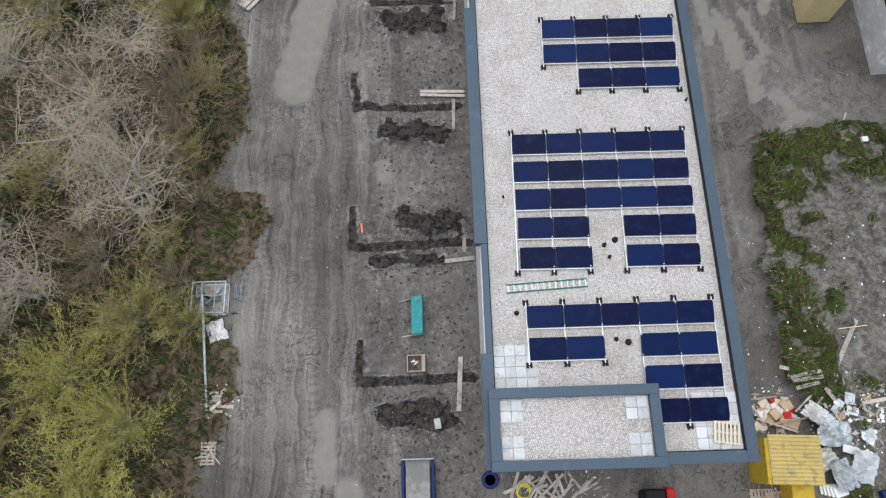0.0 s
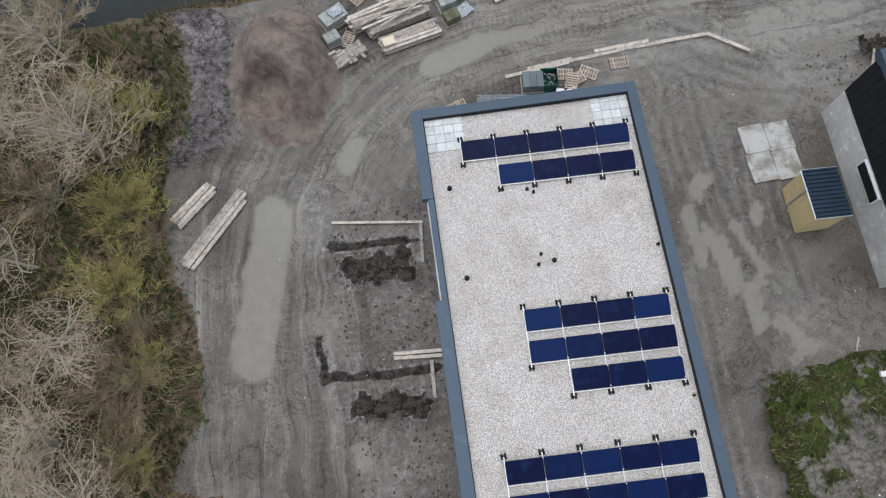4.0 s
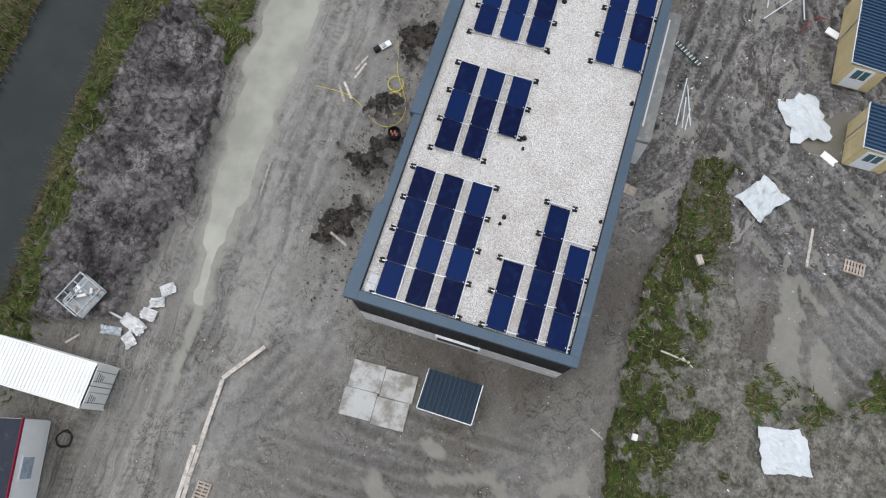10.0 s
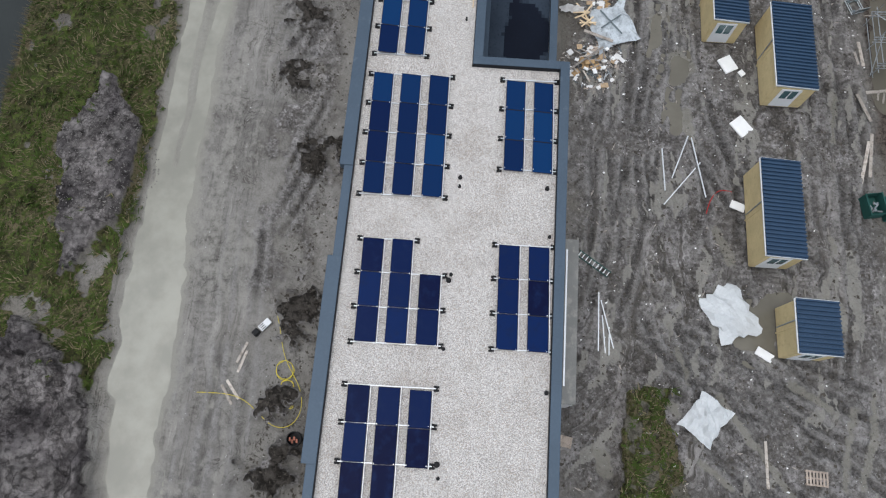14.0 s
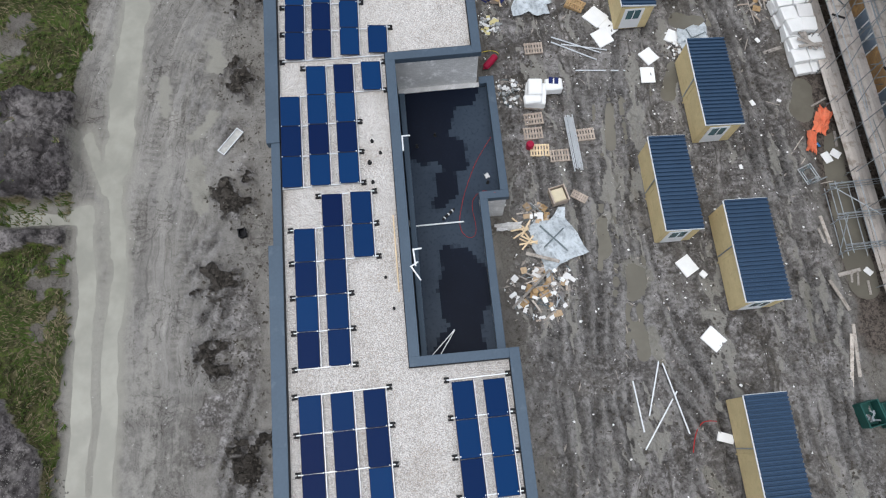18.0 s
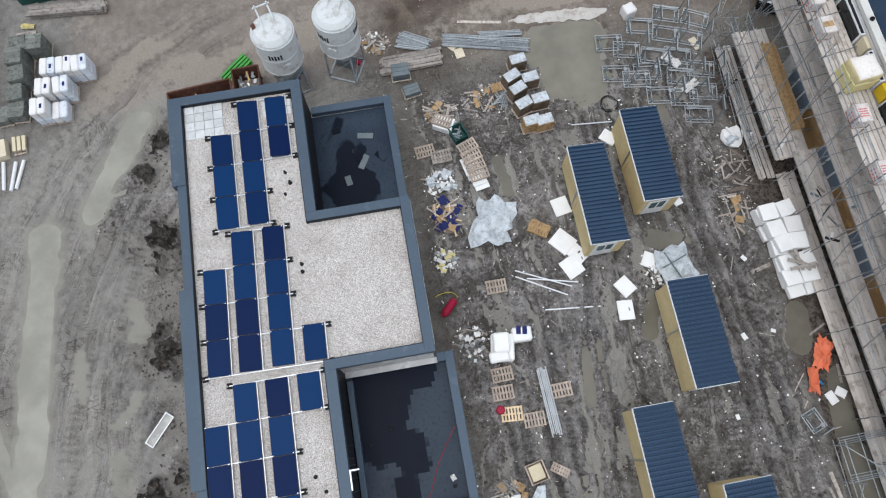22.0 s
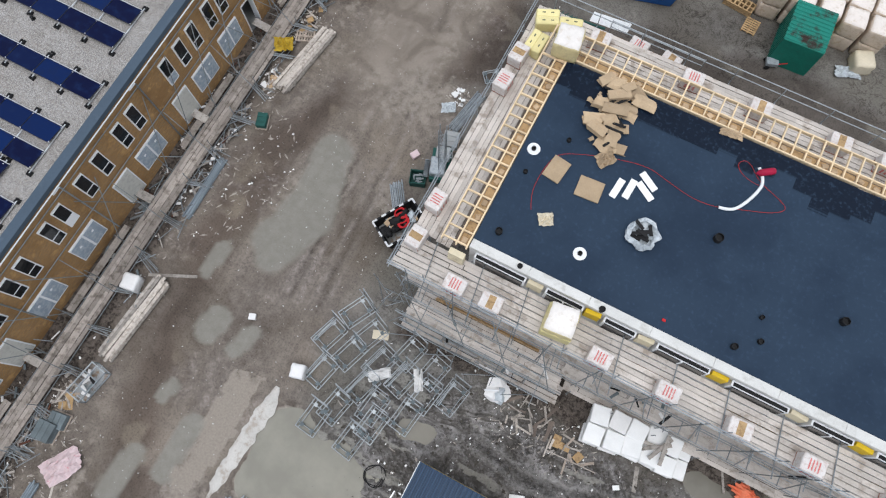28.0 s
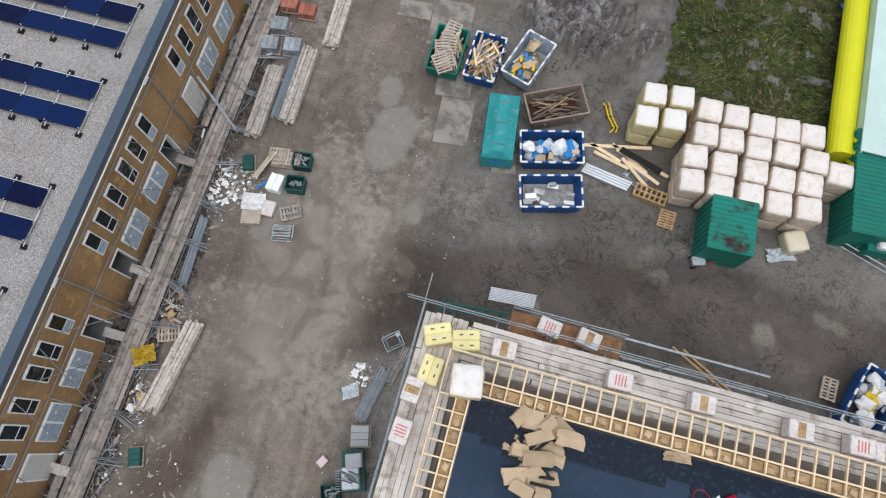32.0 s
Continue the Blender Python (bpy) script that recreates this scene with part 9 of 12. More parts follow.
# ---- around the long block ----
def place_long_block():
    pallet(38.5, 20.5, 80, label="short pallet leaning by the wall", w=0.8, d=0.6)
    for x, y, a in ((30.2, 36.2, -113), (42.0, 39.0, -20), (39.6, 39.5, 35), (39.9, 39.2, 40), (41.5, 38.9, -15)):
        plank(x, y, a, 1.3, 0.16, "pale_timber")
    t = thing("concrete_cutter", 43.45, 38.1, base_z(43.4, 38.1), -40, "small petrol cutter with a white guard on the mud", "power tool")
    block(t, "engine", "black_plastic", -0.35, 0, 0.2, 0.4, 0.35, 0.36, bevel=0.05)
    block(t, "guard", "window_white", 0.3, 0, 0.16, 0.75, 0.4, 0.1, bevel=0.02)
    for k in range(3):
        block(t, "slot", "black_plastic", 0.15, -0.12 + 0.12 * k, 0.22, 0.3, 0.04, 0.02, bevel=0)
    for k, r in enumerate((0.55, 0.4, 0.3)):
        curve_line("yellow_hose", coil(41.2 - 0.9 * k, 36.4 - 0.25 * k, 0.12, r, 16, 0.08, 30 + k), 0.018, "hose_yellow", "loop of yellow cable on the mud", "cable")
    curve_line("yellow_hose", [(44.6, 37.4, 0.1), (43.6, 37.0, 0.12), (42.4, 36.7, 0.15), (41.4, 36.2, 0.2), (40.2, 35.3, 0.2), (39.0, 35.1, 0.15), (38.1, 35.6, 0.25), (38.0, 36.5, 0.3), (38.6, 37.4, 0.15), (39.4, 38.4, 0.08), (39.7, 39.6, 0.06), (39.6, 41.2, 0.05)], 0.018, "hose_yellow", "long yellow cable snaking over the mud", "cable")
    t = thing("barrel", 37.5, 35.15, base_z(37.5, 35.1), 10, "dark open barrel holding bricks beside the wall", "barrel")
    part("drum", lathe([(0.36, 0), (0.4, 0.05), (0.4, 0.55), (0.36, 0.55), (0.35, 0.1), (0.001, 0.1)], 18), "black_plastic", t)
    for k in range(4):
        block(t, "brick", "brick_red", -0.12 + 0.14 * (k % 2), -0.15 + 0.12 * k, 0.45, 0.2, 0.1, 0.06)
    for x, y, a, l in ((72.7, 37.6, 51, 1.9), (73.3, 37.4, 51, 1.9)):
        pass
    # a shallow steel frame lying flat
    t = thing("shallow_frame", 73.5, 37.3, base_z(73.5, 37.3), -40, "long shallow galvanised frame lying on the mud", "frame")
    for s in (-1, 1):
        block(t, "long_bar", "aluminium", 0, s * 0.25, 0.06, 1.9, 0.05, 0.08, bevel=0)
        block(t, "short_bar", "aluminium", s * 0.93, 0, 0.06, 0.05, 0.5, 0.08, bevel=0)
    block(t, "mesh_panel", "concrete", 0, 0, 0.03, 1.8, 0.44, 0.02, bevel=0)
    crate(67.35, 36.6, 10, 0.5, 0.4, 0.35, "black_plastic", load=None, label="small black plastic crate on the mud")
    # low roofs of the long block
    curve_line("red_cable", [(70.8, 21.4, 3.0), (69.6, 22.3, 3.01), (68.4, 22.9, 3.01), (66.9, 23.5, 3.01), (65.6, 23.8, 3.01), (64.9, 23.5, 3.01), (64.8, 23.0, 3.01), (65.4, 22.8, 3.01), (66.8, 23.0, 3.01), (67.4, 22.6, 3.01), (67.5, 22.1, 3.2), (67.2, 21.6, 3.42)], 0.012, "hose_red", "thin red cable looped on the dark roof", "cable")
    t = thing("pipe_bracket", 65.8, 24.9, 2.99, -90, "angled white plastic pipe on the dark roof", "pipe")
    tube(t, "long_leg", "window_white", (-1.6, 0, 0.06), (1.4, 0, 0.06), 0.045, 8)
    tube(t, "short_leg", "window_white", (-1.6, 0, 0.06), (-1.6, 0.35, 0.06), 0.045, 8)
    t = thing("spirit_level", 66.3, 24.3, 3.0, -50, "black pipe section with white clips on the roof", "pipe")
    tube(t, "pipe", "black_plastic", (-0.45, 0, 0.07), (0.45, 0, 0.07), 0.07, 8)
    for k in (-0.3, 0, 0.3):
        tube(t, "clip", "window_white", (k - 0.03, 0, 0.07), (k + 0.03, 0, 0.07), 0.08, 8)
    crumpled(68.4, 21.9, 20, 0.3, 0.25, "white_wrap", 0.1, 41, z=3.0, label="scrap of white plastic on the dark roof")
    for x, y, a in ((69.2, 26.4, 0), (63.0, 26.3, 4), (62.2, 26.3, 30)):
        t = thing("roof_bracket", x, y, 6.5, a, "loose aluminium bracket on the parapet", "bracket")
        block(t, "leg", "aluminium", 0, 0, 0.03, 0.9, 0.08, 0.06)
        block(t, "leg", "aluminium", 0.4, -0.2, 0.03, 0.08, 0.45, 0.06)
    plank(63.4, 27.2, 0, 4.0, 0.07, "new_timber", "long timber batten on the gravel roof", z=ROOF + 0.01)
    for k, (x, y, a, l) in enumerate(((86.5, 24.2, 20, 0.8), (87.6, 23.6, 80, 0.9), (86.2, 22.9, 40, 0.7), (85.0, 24.9, 10, 0.6), (88.2, 25.2, 100, 0.5), (86.0, 23.9, -30, 0.9))):
        foam_sheet(x, y, a, l, 0.35, 0.04, "slate_stack" if k % 2 else "membrane_black", z=2.98, label="offcut of dark roofing felt on the low roof")
    span_t = thing("roof_props", 59.6, 24.2, 2.99, 0, "two crossed white battens on the dark roof", "battens")
    span(span_t, "batten", "window_white", (-1.1, 1.8, 0.05), (0.2, 0.4, 0.3), 0.05, 0.05)
    span(span_t, "batten", "window_white", (-1.2, 1.4, 0.05), (0.2, 0.4, 0.05), 0.05, 0.05)
    # yard side
    t = thing("ladder", 48.7, 19.05, 0.2, -124, "green and white site ladder lying by the wall", "ladder")
    for s in (-1, 1):
        block(t, "stile", "green_crate", 0, s * 0.18, 0.04, 2.2, 0.05, 0.06, bevel=0)
    for k in range(9):
        block(t, "rung", "window_white", -1.0 + k * 0.25, 0, 0.05, 0.05, 0.36, 0.03, bevel=0)
    for x, y, a, l in ((45.25, 18.7, 0, 3.6), (45.2, 18.2, 15, 2.85), (44.6, 18.4, 5, 2.2), (44.0, 18.1, 0, 1.2)):
        t = thing("metal_profile", x, y, base_z(x, y) + 0.02, a, "long pale metal profile lying on the mud", "metal profile", "metal profiles")
        block(t, "bar", "aluminium", 0, 0, 0.03, l, 0.06, 0.05, bevel=0)
    for x, y, a, l in ((55.1, 14.82, -177, 2.8), (56.0, 13.8, 160, 3.1), (55.35, 12.72, -169, 4.0), (54.25, 13.7, -38, 3.7), (76.2, 13.5, -96, 3.2), (77.8, 15.0, -120, 3.2), (78.2, 14.8, -116, 3.4), (78.0, 14.3, -104, 3.0), (87.45, 9.7, -95, 2.6)):
        t = thing("metal_profile", x, y, base_z(x, y) + 0.02, a, "long pale metal profile lying on the mud", "metal profile", "metal profiles")
        block(t, "bar", "aluminium", 0, 0, 0.03, round(l, 1), 0.07, 0.05, bevel=0)
    curve_line("red_hose", [(52.4, 12.3, 0.1), (53.2, 12.1, 0.12), (53.9, 11.6, 0.12), (54.0, 11.1, 0.1), (53.9, 10.7, 0.1)], 0.03, "hose_red", "short length of red hose on the mud", "hose")


# ---- the cabin yard ----
def place_yard():
    shed(45.4, 7.4, 3.0, 2.45, 2.35, 0)
    shed(52.1, 8.9, 5.9, 2.35)
    shed(62.8, 7.5, 5.9, 2.55)
    shed(67.2, 11.15, 5.8, 2.2)
    shed(73.4, 7.55, 5.85, 2.35)
    shed(82.0, 11.15, 6.0, 2.2)
    shed(83.9, 7.55, 5.8, 2.25)
    crumpled(46.3, 11.2, 30, 3.5, 2.6, "white_sheet", 0.5, 51, n=9, torn=0.3)
    crumpled(40.3, 12.8, -35, 2.5, 2.1, "white_sheet", 0.4, 52)
    crumpled(26.1, 9.3, 15, 2.4, 2.6, "white_sheet", 0.3, 53, label="white plastic sheet spread on the grass", rough_edge=0.15)
    for x, y, a, l, w in ((44.1, 9.3, 60, 1.0, 0.5), (53.0, 10.4, 70, 0.9, 0.5), (58.4, 9.9, 40, 1.2, 1.0), (62.8, 10.55, 30, 1.1, 0.95), (62.2, 9.7, 40, 0.4, 0.35), (76.9, 10.25, 30, 1.05, 0.9), (75.55, 10.55, -5, 1.15, 0.9), (82.4, 12.8, 10, 1.1, 1.0), (80.2, 13.2, 40, 1.3, 1.2), (79.3, 12.5, 35, 1.1, 0.9), (78.6, 13.0, 25, 1.2, 1.1), (78.15, 8.35, 60, 1.05, 0.9), (86.3, 8.9, 45, 1.0, 0.8), (81.6, 5.9, 20, 0.8, 0.5)):
        foam_sheet(x, y, a, l, w, 0.1, rx=rnd.uniform(-3, 3), ry=rnd.uniform(-3, 3))
    crumpled(77.6, 7.1, 10, 2.4, 2.1, "clear_plastic", 0.4, 54, n=7, torn=0.25)
    rubbish(77.2, 8.3, 0.8, 0.5, 30, FOAM, 55, "broken white foam beside a plastic sheet")
    t = thing("timber_cross", 77.6, 7.1, 0.42, 20, "grey battens lying on a plastic sheet", "battens")
    block(t, "batten", "slate_stack", 0, 0.2, 0.05, 1.9, 0.07, 0.05)
    block(t, "batten", "slate_stack", 0.2, 0, 0.09, 0.07, 1.6, 0.05)
    pallet(37.6, 6.9, 88)
    plank(38.1, 9.5, 0, 2.5, 0.16, "pale_timber")
    plank(29.3, 15.9, -96, 1.7, 0.1, "pale_timber")
    plank(29.2, 15.2, 60, 0.8, 0.08, "pale_timber")
    foam_sheet(35.1, 15.8, 30, 0.6, 0.35, 0.3, "pale_timber", label="pale timber block on the grass")
    foam_sheet(24.4, 17.1, 0, 0.35, 0.3, 0.2, "white_wrap", label="small white box on the grass")
    plank(24.0, 18.9, 65, 0.9, 0.1, "pale_timber")
    # waste and packs along the long block
    big = thing("insulation_stack", 74.6, 18.0, 0, -10, "white wrapped insulation bales stacked on pallets", "insulation bales")
    for k, (x, y, z, sx, sy, sz) in enumerate(((0, 0, 0.5, 1.5, 1.3, 0.7), (0.2, 0.1, 1.05, 1.1, 0.9, 0.5), (0.75, -1.1, 0.45, 0.8, 1.1, 0.7), (-0.55, 0.2, 0.95, 0.6, 1.1, 0.3))):
        block(big, "bale", "polystyrene", x, y, z, sx, sy, sz, rz=4 * k, bevel=0.08)
    block(big, "pallet_base", "pallet_wood", 0, 0, 0.08, 1.5, 1.2, 0.14)
    for k in range(2):
        block(big, "solar_sample", "navy_plastic", 0.95, -0.9 - 0.35 * k, 0.83, 0.45, 0.26, 0.03)
    pallet(73.2, 18.25, 92)
    pallet(72.2, 18.4, 90)
    pallet(71.0, 18.15, 86, material="new_timber", label="new pale pallet with a red drum beside it")
    pallet(70.5, 17.0, 90)
    pallet(71.8, 15.2, 92)
    pallet(78.2, 17.6, 90)
    pallet(67.7, 16.2, 55, w=1.0, d=0.5)
    pallet(81.2, 14.4, 55, material="board_wood", z=0.15, label="brown pallet tilted on timber")
    pallet(81.25, 14.45, 60, z=0.02, material="board_wood")
    t = thing("red_drum", 71.3, 18.75, 0, 0, "crumpled red plastic drum on the mud", "drum")
    part("drum", lathe([(0.2, 0), (0.24, 0.06), (0.24, 0.5), (0.2, 0.56), (0.001, 0.57)], 16), "magenta_red", t)
    t = thing("gas_bottle", 77.45, 20.5, 0.22, 135, "red gas bottle lying on the mud", "gas bottle")
    part("body", lathe([(0.05, -0.6), (0.2, -0.52), (0.23, -0.4), (0.23, 0.42), (0.18, 0.55), (0.06, 0.62), (0.05, 0.7)], 18), "magenta_red", t, "", pose(0, 0, 0, 0, 90, 0))
    curve_line("yellow_hose", [(77.9, 19.9, 0.3), (78.3, 20.0, 0.1), (78.4, 20.8, 0.06), (78.2, 21.2, 0.06)], 0.02, "hose_yellow", "yellow gas hose on the mud", "hose")
    pipes(71.3, 16.0, 2, 3.6, 12, 0.04, "aluminium", "bundle of pale metal profiles on the mud", spread=0.6)
    crate(67.8, 17.5, 12, 1.0, 0.95, 0.6, "pallet_wood", load=None, label="open timber crate with insulation inside", name="wooden_crate")
    foam_sheet(67.8, 17.5, 12, 0.8, 0.75, 0.3, "insulation", z=0.2, label="cream insulation block in a timber crate")
    crumpled(65.1, 18.0, 20, 3.0, 2.6, "clear_plastic", 0.55, 61, n=8, torn=0.28, rough_edge=0.6, label="large translucent plastic sheet over rubbish")
    t = thing("timber_cross", 65.1, 18.2, 0.5, 40, "two grey battens crossed on a plastic sheet", "battens")
    block(t, "batten", "slate_stack", 0, 0, 0.1, 2.2, 0.09, 0.06)
    block(t, "batten", "slate_stack", 0, 0, 0.16, 0.09, 1.7, 0.06)
    for k in range(9):
        plank(65.6 + rnd.uniform(-0.8, 0.8), 20.0 + rnd.uniform(-0.45, 0.3), rnd.uniform(20, 150), 1.1, 0.1, "new_timber", "new pale timber batten thrown on a heap", z=0.1 + 0.07 * k)
    rubbish(62.0, 19.4, 1.7, 1.5, 80, MIXED, 62, "large heap of broken timber, foam and plastic", 30)
    rubbish(63.4, 18.2, 1.3, 1.0, 40, FOAM + MIXED, 63, "heap of white foam and plastic waste")
    rubbish(66.6, 19.0, 0.9, 0.8, 40, MIXED, 64, "heap of mixed timber and carton waste")
    plank(62.2, 19.9, -50, 3.2, 0.14, "grey_timber", z=0.5)
    plank(64.0, 19.0, 70, 2.0, 0.2, "pale_timber", z=0.55)
    crumpled(66.2, 20.7, 90, 1.6, 0.5, "white_wrap", 0.5, 65)
    rubbish(75.2, 19.5, 1.0, 0.7, 60, FOAM + [("slate_stack", "metal_offcut", 0.3, 0.06, 0.04)], 66, "heap of crushed grey and white scraps")
    rubbish(80.4, 20.2, 0.8, 0.7, 40, FOAM + [("yellow_wrap", "plastic_scrap", 0.3, 0.2, 0.05)], 67, "small heap of yellow and white scraps")
    crumpled(82.1, 17.0, -20, 3.2, 2.5, "clear_plastic", 0.5, 68, n=8, torn=0.3, rough_edge=0.7, label="large translucent plastic sheet lying on the mud")
    rubbish(83.0, 19.6, 1.2, 0.8, 60, WOODS + [("navy_plastic", "board_offcut", 0.6, 0.4, 0.04), ("new_timber", "timber_offcut", 0.7, 0.1, 0.04), ("dark_timber", "board_offcut", 0.6, 0.4, 0.03)], 69, "heap of broken boards and dark panels")
    rubbish(85.2, 19.7, 0.9, 0.8, 50, FOAM + [("clear_plastic", "plastic_scrap", 0.5, 0.4, 0.06)], 70, "heap of clear plastic and foam scraps")
    for k in range(5):
        foam_sheet(84.9 + 0.25 * k, 17.3 + 0.1 * k, 12, 1.2, 0.9, 0.12, "polystyrene", z=0.13 * (k % 3), label="white foam slab under pallets")
    for k in range(4):
        pallet(85.2 + 0.6 * k, 17.3 + 0.12 * k, 100 + 4 * k, z=0.4 + 0.05 * k)
    pallet(86.9, 19.3, 95, z=0.0)
    pallet(86.8, 19.35, 92, z=0.15, material="grey_timber")
    pallet(87.4, 20.25, 96)
    pallet(89.0, 18.9, 60, z=0.55, rx=12)
    foam_sheet(88.9, 18.8, 60, 1.2, 0.9, 0.5, "polystyrene", label="white foam block under a tilted pallet")
    rubbish(89.9, 18.8, 0.8, 0.9, 30, WOODS, 71, "heap of new timber offcuts")
    crate(88.1, 18.05, 20, 1.0, 0.85, 0.6)
    for x, y, a in ((92.2, 13.5, 95), (91.1, 14.1, 112), (90.8, 13.0, 95), (90.2, 13.9, 112), (89.25, 12.7, 95), (89.1, 13.75, 110), (87.85, 13.5, 96), (87.75, 12.75, 96)):
        block_pallet(x, y, a, "board_wood" if x < 88.5 else "block_brown", "clear_plastic", 1.05, 0.7, 0.95, "tall pallet of bricks under a wet plastic top sheet")
    pallet(91.0, 15.0, 100, w=0.8, d=0.6, material="board_wood")
    lumber(93.75, 20.1, -87, 4.0, 6, 3, "grey_timber", 0.2, 0.09, label="stack of grey boards beside the silos")
    pipes(95.4, 19.6, -120, 2.1, 12, 0.04, "galvanised", "bundle of galvanised guard rails on the mud", spread=0.8)
    pipes(95.0, 19.9, -108, 1.9, 8, 0.05, "galvanised", "bundle of galvanised guard rails on the mud", spread=0.6)
    pipes(94.35, 15.1, -104, 5.6, 22, 0.035, "galvanised", "long bundle of galvanised beams and tubes", spread=1.0)
    t = thing("ladder_beam", 94.2, 14.9, 0.24, -106, "galvanised lattice beam lying on tubes", "ladder beam")
    for s in (-1, 1):
        tube(t, "chord", "galvanised", (-2.2, s * 0.22, 0.05), (2.2, s * 0.22, 0.05), 0.03, 6)
    for k in range(16):
        tube(t, "rung", "galvanised", (-2.1 + k * 0.28, -0.22, 0.05), (-2.1 + k * 0.28, 0.22, 0.05), 0.02, 5)
    pipes(94.85, 14.0, -97, 2.8, 8, 0.04, "galvanised", "bundle of pale steel beams", spread=0.5)
    plank(96.0, 15.2, -101, 2.9, 0.2, "pale_timber")
    block_pallet(93.0, 20.9, 0, "slate_stack", None, 0.9, 1.1, 0.6, "pallet of dark grey slates")
    block_pallet(91.6, 20.4, 10, "slate_stack", None, 0.7, 1.0, 0.4, "pallet of blue-grey slates")
    for x, y, a in ((94.6, 17.3, 40), (93.9, 16.9, 10)):
        foam_sheet(x, y, a, 0.7, 0.6, 0.06, "cream_wrap", label="square buff paving tile on the mud")
    rubbish(95.6, 22.2, 0.8, 0.8, 30, WOODS + FOAM, 72, "heap of timber scraps behind the silo")
    rubbish(90.2, 16.2, 1.0, 1.0, 16, WOODS, 73, "scattered pale boards on the mud")
    rubbish(90.0, 15.0, 0.6, 0.5, 14, [("galvanised", "steel_tube", 0.9, 0.05, 0.05)], 74, "tangle of galvanised props on the mud")
    # stillages parked in the wet corner
    for x, y, a in ((92.9, 7.2, 80), (92.2, 6.2, 78), (93.8, 4.9, 75), (94.4, 3.0, 70), (93.7, 1.2, 62), (90.6, 7.3, 82), (90.0, 6.1, 80), (91.4, 4.6, 74), (91.2, 3.1, 72), (88.6, 4.9, 84), (88.2, 3.5, 80), (88.4, 2.2, 74), (90.4, 5.3, 80), (92.9, 3.4, 72), (92.4, 2.0, 68), (89.7, 3.3, 76), (90.0, 1.9, 74), (86.9, 2.9, 80)):
        rack(x, y, a + rnd.uniform(-3, 3), 1.7, 1.15, 1.75, load=rnd.choice((0, 0, 3)))
    big_bag(94.8, 5.5, 15, 0.75, 0.8, "white_wrap", label="open white bulk bag on the wet ground")
    crumpled(90.9, 3.6, 40, 1.3, 0.6, "white_wrap", 0.3, 81)
    crumpled(88.9, 2.9, 120, 1.2, 0.5, "white_wrap", 0.3, 82)
    foam_sheet(91.9, 1.7, 20, 0.9, 0.5, 0.08, "cream_wrap", label="buff board lying on the wet ground")
    t = thing("bulk_bag", 84.85, 1.45, 0, 0, "collapsed white bulk bag full of plastic", "bulk bag")
    part("sack", bag_mesh("white_wrap", 1), None, t, "", pose(0, 0, 0.2, 0, 0, 40) @ Matrix.Diagonal((0.68, 0.78, 0.62, 1)))
    part("sack", bag_mesh("clear_plastic", 2), None, t, "", pose(-0.15, 0.2, 0.42, 10, 0, 110) @ Matrix.Diagonal((0.42, 0.42, 0.4, 1)))
    span(t, "strap", "window_white", (0, 0, 0.6), (0.7, 0.3, 0.55), 0.1, 0.03)
    curve_line("black_cable", coil(88.6, 8.3, 0.05, 0.6, 26, 0.2, 7), 0.02, "black_plastic", "loose coil of black cable on the mud", "cable")
    # white bales, orange sheet and boards under the scaffold
    t = thing("insulation_stack", 77.5, 0.45, 0, -177, "long stack of white wrapped insulation bales with boards on top", "insulation bales")
    q = random.Random(31)
    for x, y, n, high in ((-2.1, -0.16, 2, 3), (-1.15, -0.1, 2, 3), (-0.1, 0.02, 2, 3), (0.9, 0.1, 2, 2), (1.75, 0.05, 2, 2), (2.5, 0.12, 2, 1)):
        for layer in range(high):
            for q2 in range(n):
                block(t, "bale", "polystyrene" if q.random() < 0.8 else "white_wrap", x + q.uniform(-0.08, 0.08), y + (q2 - 0.5) * 0.98 + q.uniform(-0.1, 0.1), 0.2 + 0.38 * layer, 0.96, 0.98, 0.36, rz=q.uniform(-7, 7), rx=q.uniform(-3, 3), ry=q.uniform(-3, 3), bevel=0.035)
    for k in range(4):
        block(t, "board", "grey_timber", 0.8 + 0.2 * k, 0.1, 0.9 + 0.06 * k, 1.6, 0.2, 0.05, rz=30 * k)
    crumpled(71.2, 0.35, 150, 1.9, 1.0, "orange_tarp", 0.5, 83, n=12, torn=0.45, label="crumpled orange plastic sheet on wet ground")
    crumpled(69.9, 1.35, 165, 1.5, 0.6, "orange_tarp", 0.45, 84, n=11, torn=0.4, label="crumpled orange plastic sheet on wet ground")
    foam_sheet(68.8, 0.6, 20, 0.7, 0.5, 0.06)
    foam_sheet(69.0, 0.0, 50, 0.6, 0.5, 0.06)
    foam_sheet(69.7, 0.9, 20, 0.3, 0.12, 0.06, "blue_plastic", label="scrap of bright blue plastic on the mud")
    rack(67.8, 2.0, 20, 1.1, 0.9, 0.8)
    plank(76.6, 2.15, 104, 1.3, 0.22, "grey_timber")
    rubbish(82.8, 2.0, 1.6, 1.0, 22, [("grey_timber", "timber_offcut", 1.1, 0.09, 0.05), ("pale_timber", "timber_offcut", 0.7, 0.1, 0.04), ("dark_timber", "timber_offcut", 0.9, 0.14, 0.04)], 85, "scattered broken boards on dark mud")
    rubbish(80.3, 2.6, 1.2, 0.8, 14, WOODS, 86, "scattered battens on dark mud")
    for x, y, a, l in ((56.2, 2.5, 165, 3.6), (57.0, 2.0, 172, 3.0), (60.2, 2.2, 20, 2.0), (64.2, 1.9, 5, 1.8)):
        plank(x, y, a, l, 0.2, "pale_timber", h=0.07)
